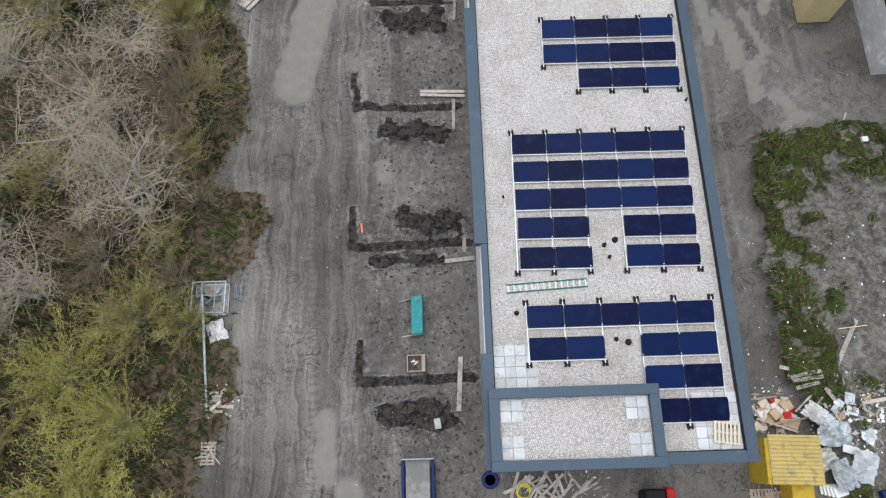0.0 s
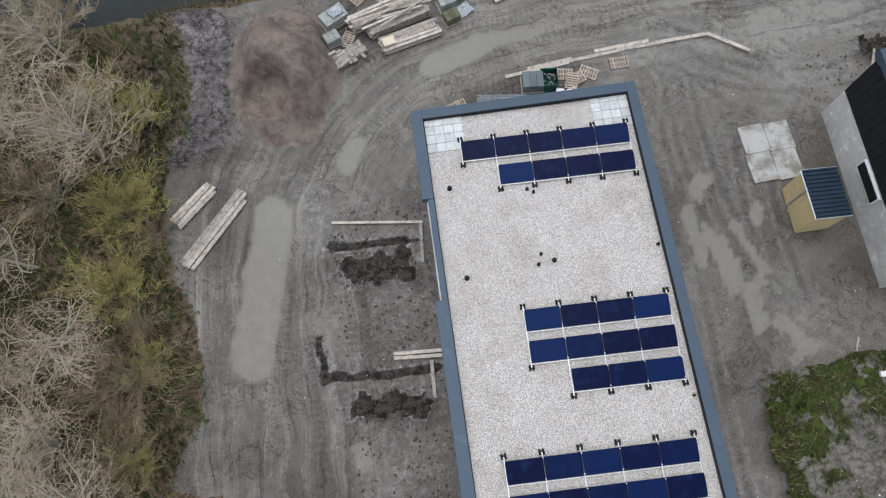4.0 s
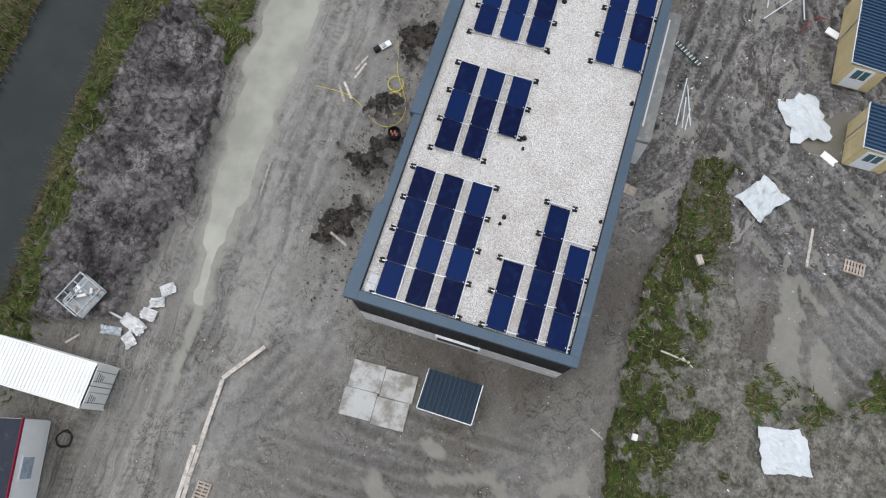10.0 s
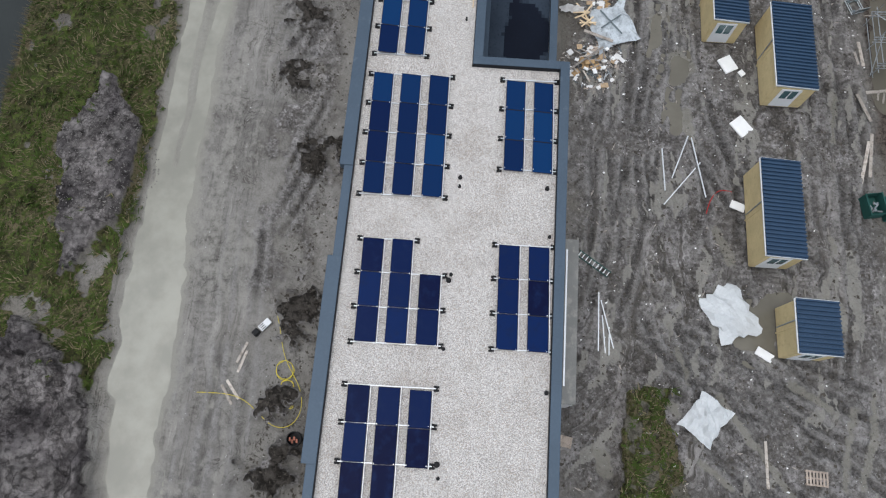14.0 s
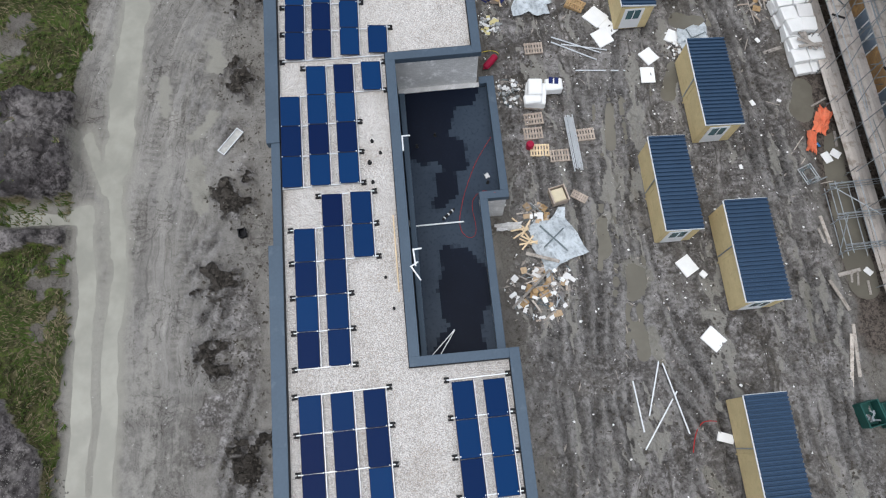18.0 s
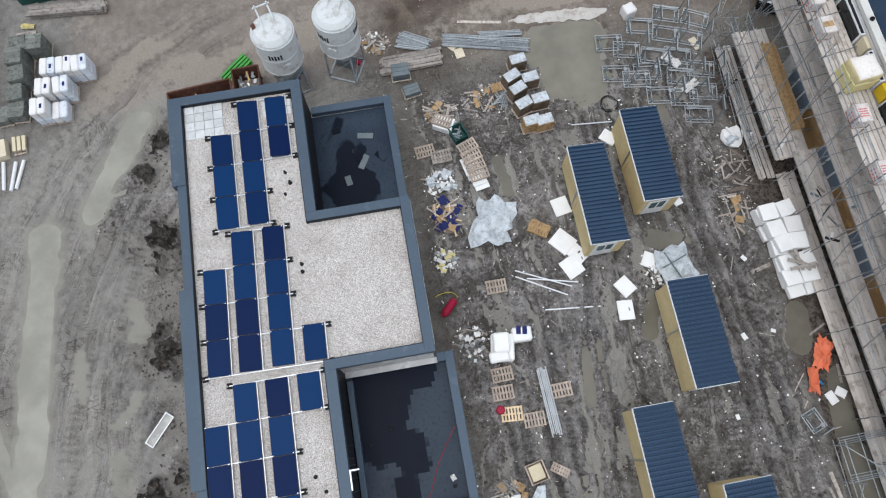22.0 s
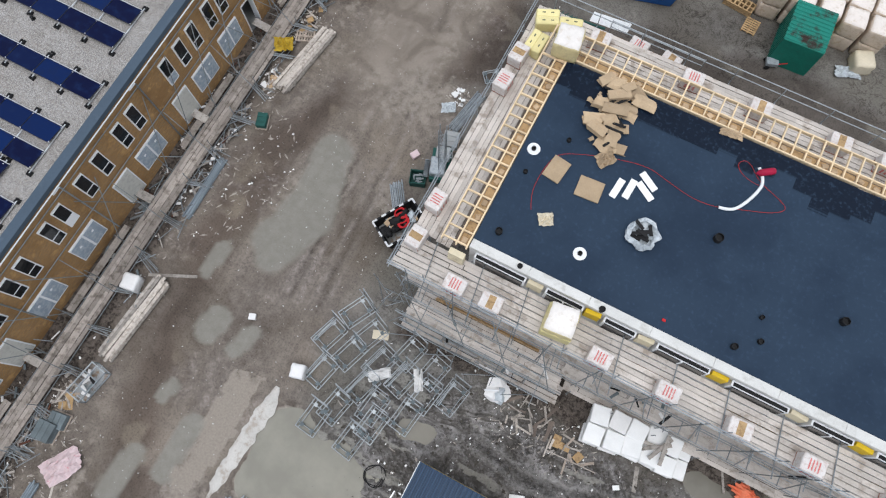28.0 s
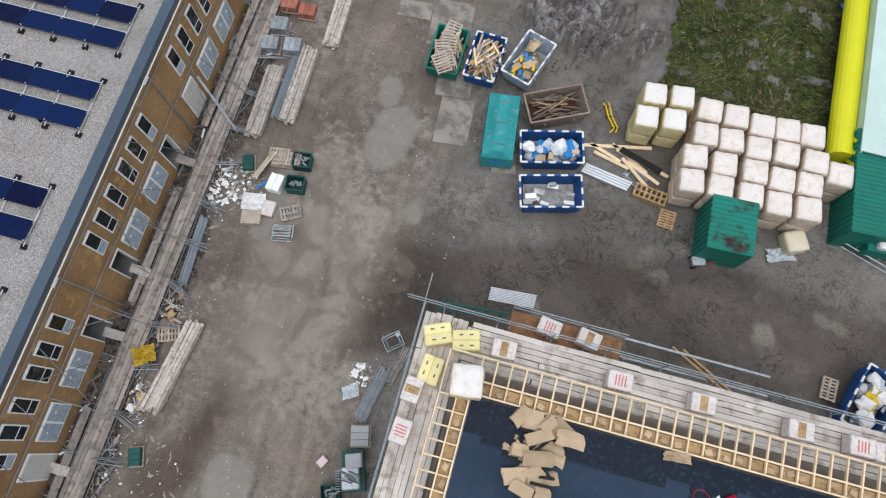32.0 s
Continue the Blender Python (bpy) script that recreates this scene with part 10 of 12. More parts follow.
    crate(53.5, 2.45, 10, 1.3, 1.0, 0.8)
    crate(53.4, 1.3, 8, 1.3, 1.0, 0.8)
    t = thing("scaffold_bay", 64.5, 0, 0, 0, "open bay of galvanised scaffold tubes beside the lower boards", "scaffold")
    for x in (-1.9, 0.0, 1.9):
        tube(t, "standard", "galvanised", (x, 1.5, 0), (x, 1.52, 2.2), 0.026, 6)
        for k in range(4):
            tube(t, "transom", "galvanised", (x + 0.12 * k, 1.7 - 0.06 * k, 0.95 + 0.1 * (k % 3)), (x + 0.1 * k + 0.1, -1.6, 1.0 + 0.12 * (k % 3)), 0.026, 6)
    for z in (0.35, 0.95, 1.5):
        tube(t, "rail", "galvanised", (-2.2, 1.52, z), (2.2, 1.5, z + 0.03), 0.026, 6)
        tube(t, "rail", "galvanised", (-2.2, 0.1, z + 0.1), (2.3, 0.08, z + 0.1), 0.026, 6)
    tube(t, "brace", "galvanised", (1.9, 1.5, 1.3), (-0.2, -0.6, 1.7), 0.03, 6)
    tube(t, "brace", "galvanised", (-1.9, 1.55, 0.2), (0.0, 1.55, 2.0), 0.026, 6)
    for x, y, a, l, w in ((61.5, 1.2, -81, 1.5, 0.22), (63.9, 2.2, 10, 0.95, 0.14), (72.6, 0.13, -65, 1.2, 0.12), (70.0, -0.28, 173, 1.05, 0.15), (61.2, 1.1, 168, 0.62, 0.13), (61.1, 0.75, 166, 0.85, 0.12), (60.5, 0.25, 176, 0.85, 0.14)):
        plank(x, y, a, l, w, "grey_timber", "weathered grey board end on wet mud")
    for x, y, a, l in ((69.8, 2.2, -43, 1.5), (79.9, 2.9, 3, 2.7), (77.2, 3.74, -24, 1.0), (72.8, 3.0, -112, 0.85), (67.2, 1.0, -84, 0.8), (68.7, 2.1, -43, 0.5)):
        plank(x, y, a, l, 0.06, "pale_timber", "thin pale timber lath lying on the mud", h=0.04)
    for x, y, a, s in ((72.9, 4.35, 20, 0.4), (72.95, 2.6, 60, 0.28), (68.7, 6.0, 5, 0.3), (61.45, 0.05, 40, 0.5), (77.35, 3.0, 30, 0.35)):
        foam_sheet(x, y, a, s, 0.7 * s, 0.05)


# ---- silos and the street ----
def silo(x, y, turn, label, grubby):
    t = thing("mortar_silo", x, y, 0, turn, label, "silo", "mortar silos")
    part("drum", lathe([(0.22, 1.2), (0.3, 1.25), (1.18, 2.9), (1.22, 3.0), (1.22, 5.55), (1.16, 5.72), (0.9, 5.95), (0.3, 6.08), (0.001, 6.1)], 36), "silo_white", t)
    for z in (3.0, 4.3, 5.55):
        part("hoop", lathe([(1.222, z - 0.03), (1.245, z - 0.03), (1.245, z + 0.03), (1.222, z + 0.03)], 36), "silo_white", t)
    for k in range(4):
        a = math.pi / 4 + k * math.pi / 2
        tube(t, "leg", "galvanised", (1.15 * math.cos(a), 1.15 * math.sin(a), 3.1), (1.25 * math.cos(a), 1.25 * math.sin(a), 0.05), 0.06, 8)
        b = a + math.pi / 2
        tube(t, "brace", "galvanised", (1.24 * math.cos(a), 1.24 * math.sin(a), 0.3), (1.18 * math.cos(b), 1.18 * math.sin(b), 2.4), 0.035, 6)
        tube(t, "base_rail", "galvanised", (1.25 * math.cos(a), 1.25 * math.sin(a), 0.08), (1.25 * math.cos(b), 1.25 * math.sin(b), 0.08), 0.06, 6)
    for s in (-1, 1):
        tube(t, "top_rail", "silo_white", (-0.3, s * 0.35, 5.95), (1.1, s * 0.35, 6.45), 0.05, 6)
        tube(t, "top_post", "silo_white", (1.1, s * 0.35, 5.6), (1.1, s * 0.35, 6.7), 0.05, 6)
    tube(t, "top_rail", "silo_white", (1.1, -0.5, 6.55), (1.1, 0.5, 6.55), 0.05, 6)
    part("hatch", lathe([(0.3, 3.6), (0.3, 3.66), (0.24, 3.68), (0.001, 3.68)], 16), "silo_white", t, "", pose(0, 0, 0) @ Matrix.Translation((-1.2 + 3.64 * 0, 0, 3.7)) @ Matrix.Rotation(radians(-90), 4, 'Y') @ Matrix.Translation((0, 0, -3.62)))
    for q in (0.5, 2.5, 4.5):
        for k in range(5):
            a = q + 0.14 * k
            part("painted_bar", solid(0.02, 0.1, 0.42 - 0.1 * (k % 2), "ink", 0), None, t, "", Matrix.Rotation(a, 4, 'Z') @ Matrix.Translation((1.222, 0, 4.75)))
    if grubby:
        block(t, "rust_patch", "rust", 0.45, 0.85, 5.99, 0.35, 0.25, 0.02, rx=-18)
    block(t, "mixer", "slate_stack", 0, 0, 0.8, 0.6, 1.1, 0.5, bevel=0.05)
    block(t, "motor", "slate_stack" if grubby else "magenta_red", 0.3, -0.7, 0.5, 0.3, 0.3, 0.28, bevel=0.05)
    return t


def long_skip_lid(x, y, turn):
    t = thing("closed_skip", x, y, 0, turn, "closed teal steel skip with a faceted lid", "skip", "waste skips")
    l, w = 4.0, 1.75
    verts = [(-l / 2, -w / 2, 0.1), (l / 2, -w / 2, 0.1), (l / 2, w / 2, 0.1), (-l / 2, w / 2, 0.1), (-l / 2, -w / 2, 1.35), (l / 2, -w / 2, 1.35), (l / 2, w / 2, 1.35), (-l / 2, w / 2, 1.35)]
    part("body", mesh_of("skip_body", verts, [(0, 3, 2, 1), (0, 1, 5, 4), (1, 2, 6, 5), (2, 3, 7, 6), (3, 0, 4, 7), (4, 5, 6, 7)], "teal"), None, t)
    k = 0.3
    for s in (-1, 1):
        v = [(-l / 2, s * w / 2, 1.36), (l / 2, s * w / 2, 1.36), (l / 2 - 0.25, s * k, 1.75), (-l / 2 + 0.25, s * k, 1.75)]
        part("lid_slope", mesh_of("lid_slope", v, [(0, 1, 2, 3)] if s < 0 else [(3, 2, 1, 0)], "teal"), None, t)
        e = [(s * l / 2, -w / 2, 1.36), (s * l / 2, w / 2, 1.36), (s * (l / 2 - 0.25), k, 1.75), (s * (l / 2 - 0.25), -k, 1.75)]
        part("lid_end", mesh_of("lid_end", e, [(0, 1, 2, 3)] if s > 0 else [(3, 2, 1, 0)], "teal"), None, t)
    block(t, "lid_top", "teal", 0, 0, 1.76, l - 0.5, 2 * k, 0.03)
    for q in (-1.3, 0, 1.3):
        block(t, "lid_strap", "slate_stack", q, 0, 1.785, 0.08, 2 * k, 0.02, bevel=0)
    for q in range(7):
        for s in (-1, 1):
            block(t, "rib", "teal", -1.8 + 0.6 * q, s * (w / 2 + 0.03), 0.72, 0.08, 0.06, 1.2, bevel=0.01)
    block(t, "name_plate", "blue_plastic", l / 2 + 0.03, 0, 0.8, 0.03, 0.7, 0.25)
    return t


def place_street():
    silo(94.1, 24.2, -25, "tall white mortar silo on a steel frame", False)
    silo(93.6, 27.75, 15, "grubby white mortar silo on a steel frame", True)
    old = skip(92.9, 33.35, 95, 3.9, 1.7, 1.2, "rust", "rust", "rust", "rusty brown open skip with sludge and a little rubbish")
    block(old, "sludge", "concrete_dark", -0.1, 0, 0.24, 3.0, 1.42, 0.12)
    q = random.Random(31)
    for k in range(26):
        m, name, sx, sy = q.choice((("white_wrap", "plastic_scrap", 0.3, 0.2), ("blue_plastic", "plastic_scrap", 0.26, 0.16), ("clear_plastic", "plastic_scrap", 0.34, 0.22), ("shutter_grey", "plastic_scrap", 0.4, 0.2), ("cardboard", "carton", 0.3, 0.2), ("dark_timber", "timber_offcut", 0.6, 0.1)))
        block(old, name, m, 0.75 + q.gauss(0, 0.3), q.gauss(0, 0.25), 0.34 + 0.25 * q.random(), sx, sy, 0.05, rz=q.uniform(0, 180), rx=q.uniform(-25, 25), ry=q.uniform(-25, 25))
    block(old, "plastic_scrap", "teal", -0.95, 0.2, 0.32, 0.3, 0.2, 0.04, rz=30)
    skip(93.3, 30.45, 2, 2.5, 1.65, 1.2, "rust", "rust", "skip_inside", "rusty open skip full of scrap", FOAM + [("slate_stack", "metal_offcut", 0.6, 0.12, 0.05), ("galvanised", "steel_scrap", 0.7, 0.15, 0.06), ("board_wood", "timber_offcut", 0.7, 0.15, 0.05)], 46)
    for k in range(4):
        t = thing("steel_beam", 95.5 - 0.18 * k, 31.45 - 0.14 * k, 0, -48, "bright green steel beam on the mud", "steel beam", "green beams")
        block(t, "web", "green_bright", 0, 0, 0.14, 2.1, 0.04, 0.24)
        for z in (0.02, 0.27):
            block(t, "flange", "green_bright", 0, 0, z, 2.1, 0.16, 0.03)
    # wrapped block pallets by the lane
    for x, y, n in ((96.7, 42.6, 2), (96.65, 41.6, 2), (96.6, 40.65, 2), (95.3, 42.9, 2), (95.25, 41.8, 2), (93.95, 43.2, 2), (93.9, 42.2, 1)):
        t = thing("wrapped_pallet", x, y, base_z(x, y), rnd.uniform(-4, 4), "white foil-wrapped pallet of insulation packs", "wrapped pallet", "wrapped pallets by the lane")
        for j in range(n):
            for k in range(2):
                block(t, "pack", rnd.choice(("white_wrap", "bale_wrap_blue")), 0, -0.24 + 0.48 * k, 0.5 + 0.72 * j, 1.16, 0.47, 0.7, bevel=0.07, rz=rnd.uniform(-2, 2))
        if n == 2:
            block(t, "printed_bar", "navy_plastic", rnd.uniform(-0.2, 0.3), -0.24, 1.582, 0.3, 0.14, 0.012, bevel=0)
        block(t, "pallet_base", "pallet_wood", 0, 0, 0.07, 1.15, 0.98, 0.13)
    for x, y, h in ((98.7, 43.5, 1.3), (99.0, 44.7, 1.0), (97.75, 44.65, 1.5), (96.6, 44.6, 1.3), (95.45, 44.85, 1.0), (94.4, 44.9, 0.7), (94.3, 45.95, 0.5)):
        block_pallet(x, y, rnd.uniform(-5, 5), "block_green", None, 1.1, 1.0, h, "grey-green stack of concrete blocks")
    pallet(92.2, 45.0, 4)
    foam_sheet(92.0, 46.2, 8, 1.2, 1.0, 0.5, "cream_wrap", label="cream insulation pack on the mud")
    for k in range(3):
        foam_sheet(92.3, 44.7 + 0.3 * k, 4, 1.0, 0.22, 0.14, "insulation", z=0.16, label="cream insulation strip on a pallet")
    for x, y, a in ((90.3, 46.0, 2), (90.2, 45.4, -8), (90.25, 45.0, -14)):
        t = thing("plastic_pipe", x, y, base_z(x, y), a, "thick white plastic pipe lying on the mud", "pipe", "white pipes")
        tube(t, "pipe", "window_white", (-0.95, 0, 0.12), (0.95, 0, 0.12), 0.11, 10)
    lumber(101.7, 41.9, -95, 5.0, 4, 4, "grey_timber", 0.22, 0.1, label="stack of grey boards by the green crates")
    for k in range(8):
        crate(103.4 + 0.15 * (k // 4), 44.6 - 1.05 * (k % 4), 4, 1.25, 0.95, 0.75, z=0.76 * (k // 4), load=None if k < 4 else "galvanised")
    block_pallet(102.6, 40.1, 5, "galvanised", "clear_plastic", 0.9, 0.9, 0.5, "pallet of fittings under clear plastic")
    block_pallet(102.8, 39.0, 8, "white_wrap", None, 0.9, 0.8, 0.5, "white wrapped pallet on the mud")
    lumber(99.6, 44.4, 92, 1.4, 6, 5, "grey_timber", 0.16, 0.12, label="short stack of grey sleepers")
    t = thing("green_panel", 105.3, 42.4, 0, 92, "standing dark green sheet panel", "panel")
    block(t, "sheet", "green_steel", 0, 0, 1.0, 2.4, 0.06, 2.0)
    block(t, "post", "green_steel", 1.15, 0.2, 0.9, 0.08, 0.5, 1.8)
    crumpled(100.9, 44.6, 80, 0.9, 0.35, "yellow_wrap", 0.3, 87)
    # along the brick terrace
    for x, y, a, l in ((104.4, 7.15, -95, 5.2), (104.35, -11.1, -97, 5.0), (103.75, 23.5, -105, 4.4), (104.95, -27.0, -89, 4.7), (103.35, -28.5, -89, 5.0), (102.45, -33.6, -88, 4.2)):
        lumber(x, y, a, l, 5, 4, "pale_timber", 0.19, 0.1, label="stack of pale grey scaffold boards beside the terrace")
    for x, y, a, l in ((104.0, 18.6, -90, 3.7), (104.7, 23.3, -115, 2.9), (105.25, -1.1, -89, 4.0), (105.7, -17.3, -87, 3.9), (104.15, -28.4, -89, 4.4)):
        pipes(x, y, a, l, 16, 0.035, "steel_channel", "bundle of blue-grey steel channels on the mud", spread=0.5)
    big_bag(105.6, 5.6, 10, 0.9, 0.8, label="white plastic-wrapped bale beside the walkway")
    cage(104.5, 11.2, -100, 1.9, 0.95, "grey steel trough with rubbish inside")
    block_pallet(105.0, 14.3, 5, "slate_stack", None, 1.0, 1.0, 0.6, "stack of blue-grey steel panels on bearers")
    block_pallet(104.8, 13.6, 8, "slate_stack", None, 0.9, 0.8, 0.4, "low stack of blue-grey steel panels")
    crumpled(103.3, 15.4, 60, 2.2, 1.4, "pink_plastic", 0.4, 88, label="crumpled pink and white plastic sheet on the mud")
    foam_sheet(103.3, 17.9, 20, 0.5, 0.35, 0.06)
    plank(103.0, 17.0, -70, 1.4, 0.12, "pale_timber")
    plank(104.0, 4.2, -155, 2.8, 0.18, "grey_timber")
    crate(105.4, 21.6, 10, 0.9, 0.8, 0.5, "slate_stack")
    for y in (-6.3, -23.0):
        block_pallet(104.5, y, -70, "green_crate", None, 0.9, 0.6, 0.35, "small green stack of steel panels")
    rubbish(105.4, 12.4, 0.5, 0.7, 16, WOODS, 89, "small heap of timber offcuts")
    rubbish(105.6, -9.0, 0.5, 0.9, 30, MIXED, 90, "rubbish in front of the walkway")
    rubbish(106.0, 16.4, 0.5, 3.0, 60, [("scaffold_steel", "steel_tube", 1.6, 0.05, 0.05), ("galvanised", "steel_tube", 1.2, 0.05, 0.05), ("grey_timber", "timber_offcut", 0.8, 0.1, 0.04)], 91, "tangle of scaffold tubes beside the walkway")
    rubbish(106.0, -3.0, 0.4, 4.0, 40, [("scaffold_steel", "steel_tube", 1.4, 0.05, 0.05), ("grey_timber", "timber_offcut", 0.8, 0.1, 0.04), ("white_wrap", "plastic_scrap", 0.2, 0.15, 0.03)], 92, "tubes and scraps along the walkway")
    rubbish(105.5, -13.6, 0.4, 1.2, 16, WOODS, 93, "timber offcuts along the walkway")
    pallet(105.3, -12.6, 20)
    crumpled(105.9, -11.2, 30, 1.2, 1.0, "ochre_paint", 0.6, 141, z=0.45, label="yellow plastic sheet bundled on the walkway")
    plank(104.6, -2.4, 0, 0.3, 0.1, "pale_timber")
    span_t = thing("leaning_beam", 0, 0, 0, 0, "long grey beam leaning on the walkway", "beam")
    span(span_t, "beam", "galvanised", (105.8, -24.7, 0.2), (108.1, -26.4, 2.6), 0.14, 0.1)
    # pile of mixed supplies
    for x, y in ((101.5, -23.85), (101.4, -22.4)):
        crate(x, y, 8, 1.0, 0.85, 0.7)
    pallet(102.9, -23.9, 8, z=0.35)
    pallet(102.2, -23.8, 4, z=0.35)
    block_pallet(102.5, -23.8, 6, "pallet_wood", None, 1.6, 0.9, 0.2, "low stack of pallets")
    t = thing("plywood_sheet", 103.55, -23.1, 0, 72, "buff plywood sheet leaning on pallets", "sheet")
    block(t, "sheet", "cream_wrap", 0, 0, 0.4, 1.9, 0.62, 0.03, rx=40)
    for k in range(2):
        foam_sheet(102.75 - 0.4 * k, -22.2, 85, 1.0, 0.38, 0.6, "polystyrene", label="pale grey foam block standing on the mud")
    plank(103.3, -22.1, 50, 1.0, 0.14, "blue_plastic", "bright blue plastic pipe piece on the mud", h=0.12)
    crumpled(103.5, -20.9, 10, 1.4, 1.1, "white_wrap", 0.3, 94)
    brick_pack(102.5, -20.7, 0, None, "red_paint", 0.7, 0.9, 0.3, "flat white bag with red printing")
    foam_sheet(103.25, -19.95, 12, 1.1, 0.8, 0.35, "pallet_wood", label="closed pale wooden crate on the mud")
    pallet(101.2, -20.8, 28, material="grey_timber", z=0.1)
    rack(101.3, -19.55, 12, 1.1, 0.9, 0.6, load=8)
    rubbish(105.5, -21.3, 0.7, 1.6, 60, FOAM, 95, "torn white plastic and foam by the walkway")
    rubbish(104.6, -21.8, 0.7, 1.2, 40, FOAM, 96, "torn white plastic and foam on the mud")
    for x, y in ((105.8, -30.6), (105.7, -32.0), (104.45, -30.8)):
        block_pallet(x, y, 8, "galvanised", None, 1.0, 0.9, 0.6, "stack of grey steel props on a pallet")
    block_pallet(104.4, -33.4, 5, "brick_red", None, 1.0, 0.8, 0.5, "open pallet of red bricks")
    block_pallet(105.6, -33.6, 5, "brick_red", None, 1.0, 0.8, 0.5, "open pallet of red bricks")
    # skips
    boards = [("pallet_wood", "broken_pallet", 1.0, 0.12, 0.05), ("new_timber", "timber_offcut", 1.1, 0.12, 0.05), ("board_wood", "timber_offcut", 0.9, 0.2, 0.03), ("pale_timber", "timber_offcut", 1.2, 0.1, 0.05)]
    skip(95.3, -32.6, 90, 3.0, 1.85, 1.2, "green_steel", "green_steel", "skip_inside", "green open skip heaped with broken pallets", boards, 74, 0.2)
    for k in range(6):
        pallet(95.3 + rnd.uniform(-0.25, 0.25), -33.8 + 0.48 * k, 80 + 9 * k, z=1.15 + 0.06 * k, w=1.3, d=0.9)
    skip(93.05, -32.7, 88, 3.0, 1.8, 1.2, "skip_blue", "skip_white", fill=boards, count=80, heap=0.3, label="blue open skip heaped with broken boards")
    skip(90.55, -33.0, 72, 3.1, 1.8, 1.25, "shutter_grey", "skip_white", fill=[("cardboard", "carton", 0.7, 0.5, 0.05), ("block_grey", "rubble", 0.25, 0.2, 0.1), ("blue_plastic", "plastic_scrap", 0.3, 0.2, 0.06), ("yellow_paint", "plastic_scrap", 0.3, 0.2, 0.06), ("pale_timber", "timber_offcut", 0.8, 0.14, 0.05)], count=34, label="blue open skip with cartons and rubble")
    long_skip_lid(91.05, -28.5, 97)
    skip(88.35, -30.8, 26, 3.4, 1.85, 1.2, "rust_pale", "rust_pale", "rust", "rusty brown open skip with old boards", [("dark_timber", "timber_offcut", 1.2, 0.09, 0.05), ("board_wood", "timber_offcut", 1.1, 0.08, 0.05)], 34)
    skip(88.0, -28.1, 14, 3.5, 1.9, 1.2, fill=[("white_wrap", "plastic_bag", 0.6, 0.5, 0.25), ("clear_plastic", "plastic_bag", 0.6, 0.5, 0.25), ("blue_plastic", "plastic_bag", 0.5, 0.4, 0.2), ("cardboard", "carton", 0.5, 0.4, 0.1)], count=34, label="blue and white open skip full of plastic waste")
    skip(87.45, -25.5, 15, 3.4, 1.85, 1.2, fill=[("concrete", "rubble", 0.5, 0.4, 0.2), ("block_grey", "rubble", 0.3, 0.25, 0.15), ("polystyrene", "carton", 0.5, 0.3, 0.25)], count=10, label="nearly empty blue and white open skip")
    skip(69.4, -18.7, 70, 3.4, 1.9, 1.2, fill=[("white_wrap", "plastic_bag", 0.6, 0.5, 0.25), ("clear_plastic", "plastic_bag", 0.6, 0.5, 0.25), ("yellow_paint", "plastic_bag", 0.5, 0.4, 0.2), ("galvanised", "metal_offcut", 0.8, 0.15, 0.06)], count=40, label="blue skip heaped with plastic and metal waste")
    pallet(71.1, -19.0, 85, z=0.1)
    t = thing("grab", 85.15, -31.3, 0, 108, "yellow steel brick grab lying on the mud", "grab")
    for s in (-1, 1):
        span(t, "arm", "yellow_paint", (-0.75, 0.12 * s, 0.12), (0.05, 0.1 * s, 0.34), 0.09, 0.14)
        span(t, "arm", "yellow_paint", (0.05, 0.1 * s, 0.34), (0.72, 0.30 + 0.1 * s, 0.16), 0.09, 0.14)
        span(t, "jaw", "yellow_paint", (0.72, 0.30 + 0.1 * s, 0.16), (0.95, 0.10 + 0.16 * s, 0.08), 0.08, 0.1)
        span(t, "jaw", "yellow_paint", (-0.75, 0.12 * s, 0.12), (-0.98, -0.08 + 0.16 * s, 0.08), 0.08, 0.1)
    for x, y, z in ((-0.7, 0.0, 0.14), (0.05, 0.0, 0.36), (0.68, 0.28, 0.18)):
        tube(t, "pin", "black_plastic", (x, y - 0.2, z), (x, y + 0.2, z), 0.045, 8)
    block(t, "cylinder", "slate_stack", -0.35, 0.0, 0.3, 0.6, 0.07, 0.07, ry=-14)
    for k, (x, y, a, l) in enumerate(((84.3, -29.65, -168, 3.9), (84.5, -28.7, 166, 2.2), (82.75, -28.95, 164, 3.3), (83.5, -29.1, 150, 2.6), (82.6, -28.4, 155, 2.2), (83.0, -28.2, 140, 2.4), (84.9, -29.1, 160, 2.0))):
        plank(x, y, a, l, 0.2, "new_timber", "new orange-brown timber beam on the mud", z=0.05 * (k % 3), h=0.1)
    t = thing("window_frame", 82.9, -29.0, 0.3, 162, "dark aluminium window profile on timber beams", "profile")
    block(t, "profile", "black_plastic", 0, 0, 0.06, 2.6, 0.35, 0.1)
    t = thing("metal_sheets", 84.6, -27.6, 0, 170, "bundle of pale aluminium profiles on bearers", "profiles")
    for k in range(4):
        block(t, "profile", "aluminium", 0.03 * k, -0.24 + 0.16 * k, 0.12, 2.8, 0.14, 0.12)
    block(t, "bearer", "dark_timber", 0, -0.1, 0.03, 2.4, 0.5, 0.06)
    rack(83.0, -28.0, 150, 1.2, 0.8, 0.4, posts=False)
    for k in range(3):
        pallet(82.0, -27.1, 172, z=0.145 * k, material="board_wood", w=1.9, d=0.8, label="stack of orange-brown timber pallets")
    pallet(80.8, -26.0, 86, w=1.1, d=0.9, material="board_wood")
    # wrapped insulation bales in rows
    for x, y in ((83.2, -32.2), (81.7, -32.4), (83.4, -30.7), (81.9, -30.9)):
        big_bag(x, y, 4, 1.25, 1.2, "bale_top", tiers=2, label="tall bale, white on top, yellowish wrapped sides with painted shade", z=0)
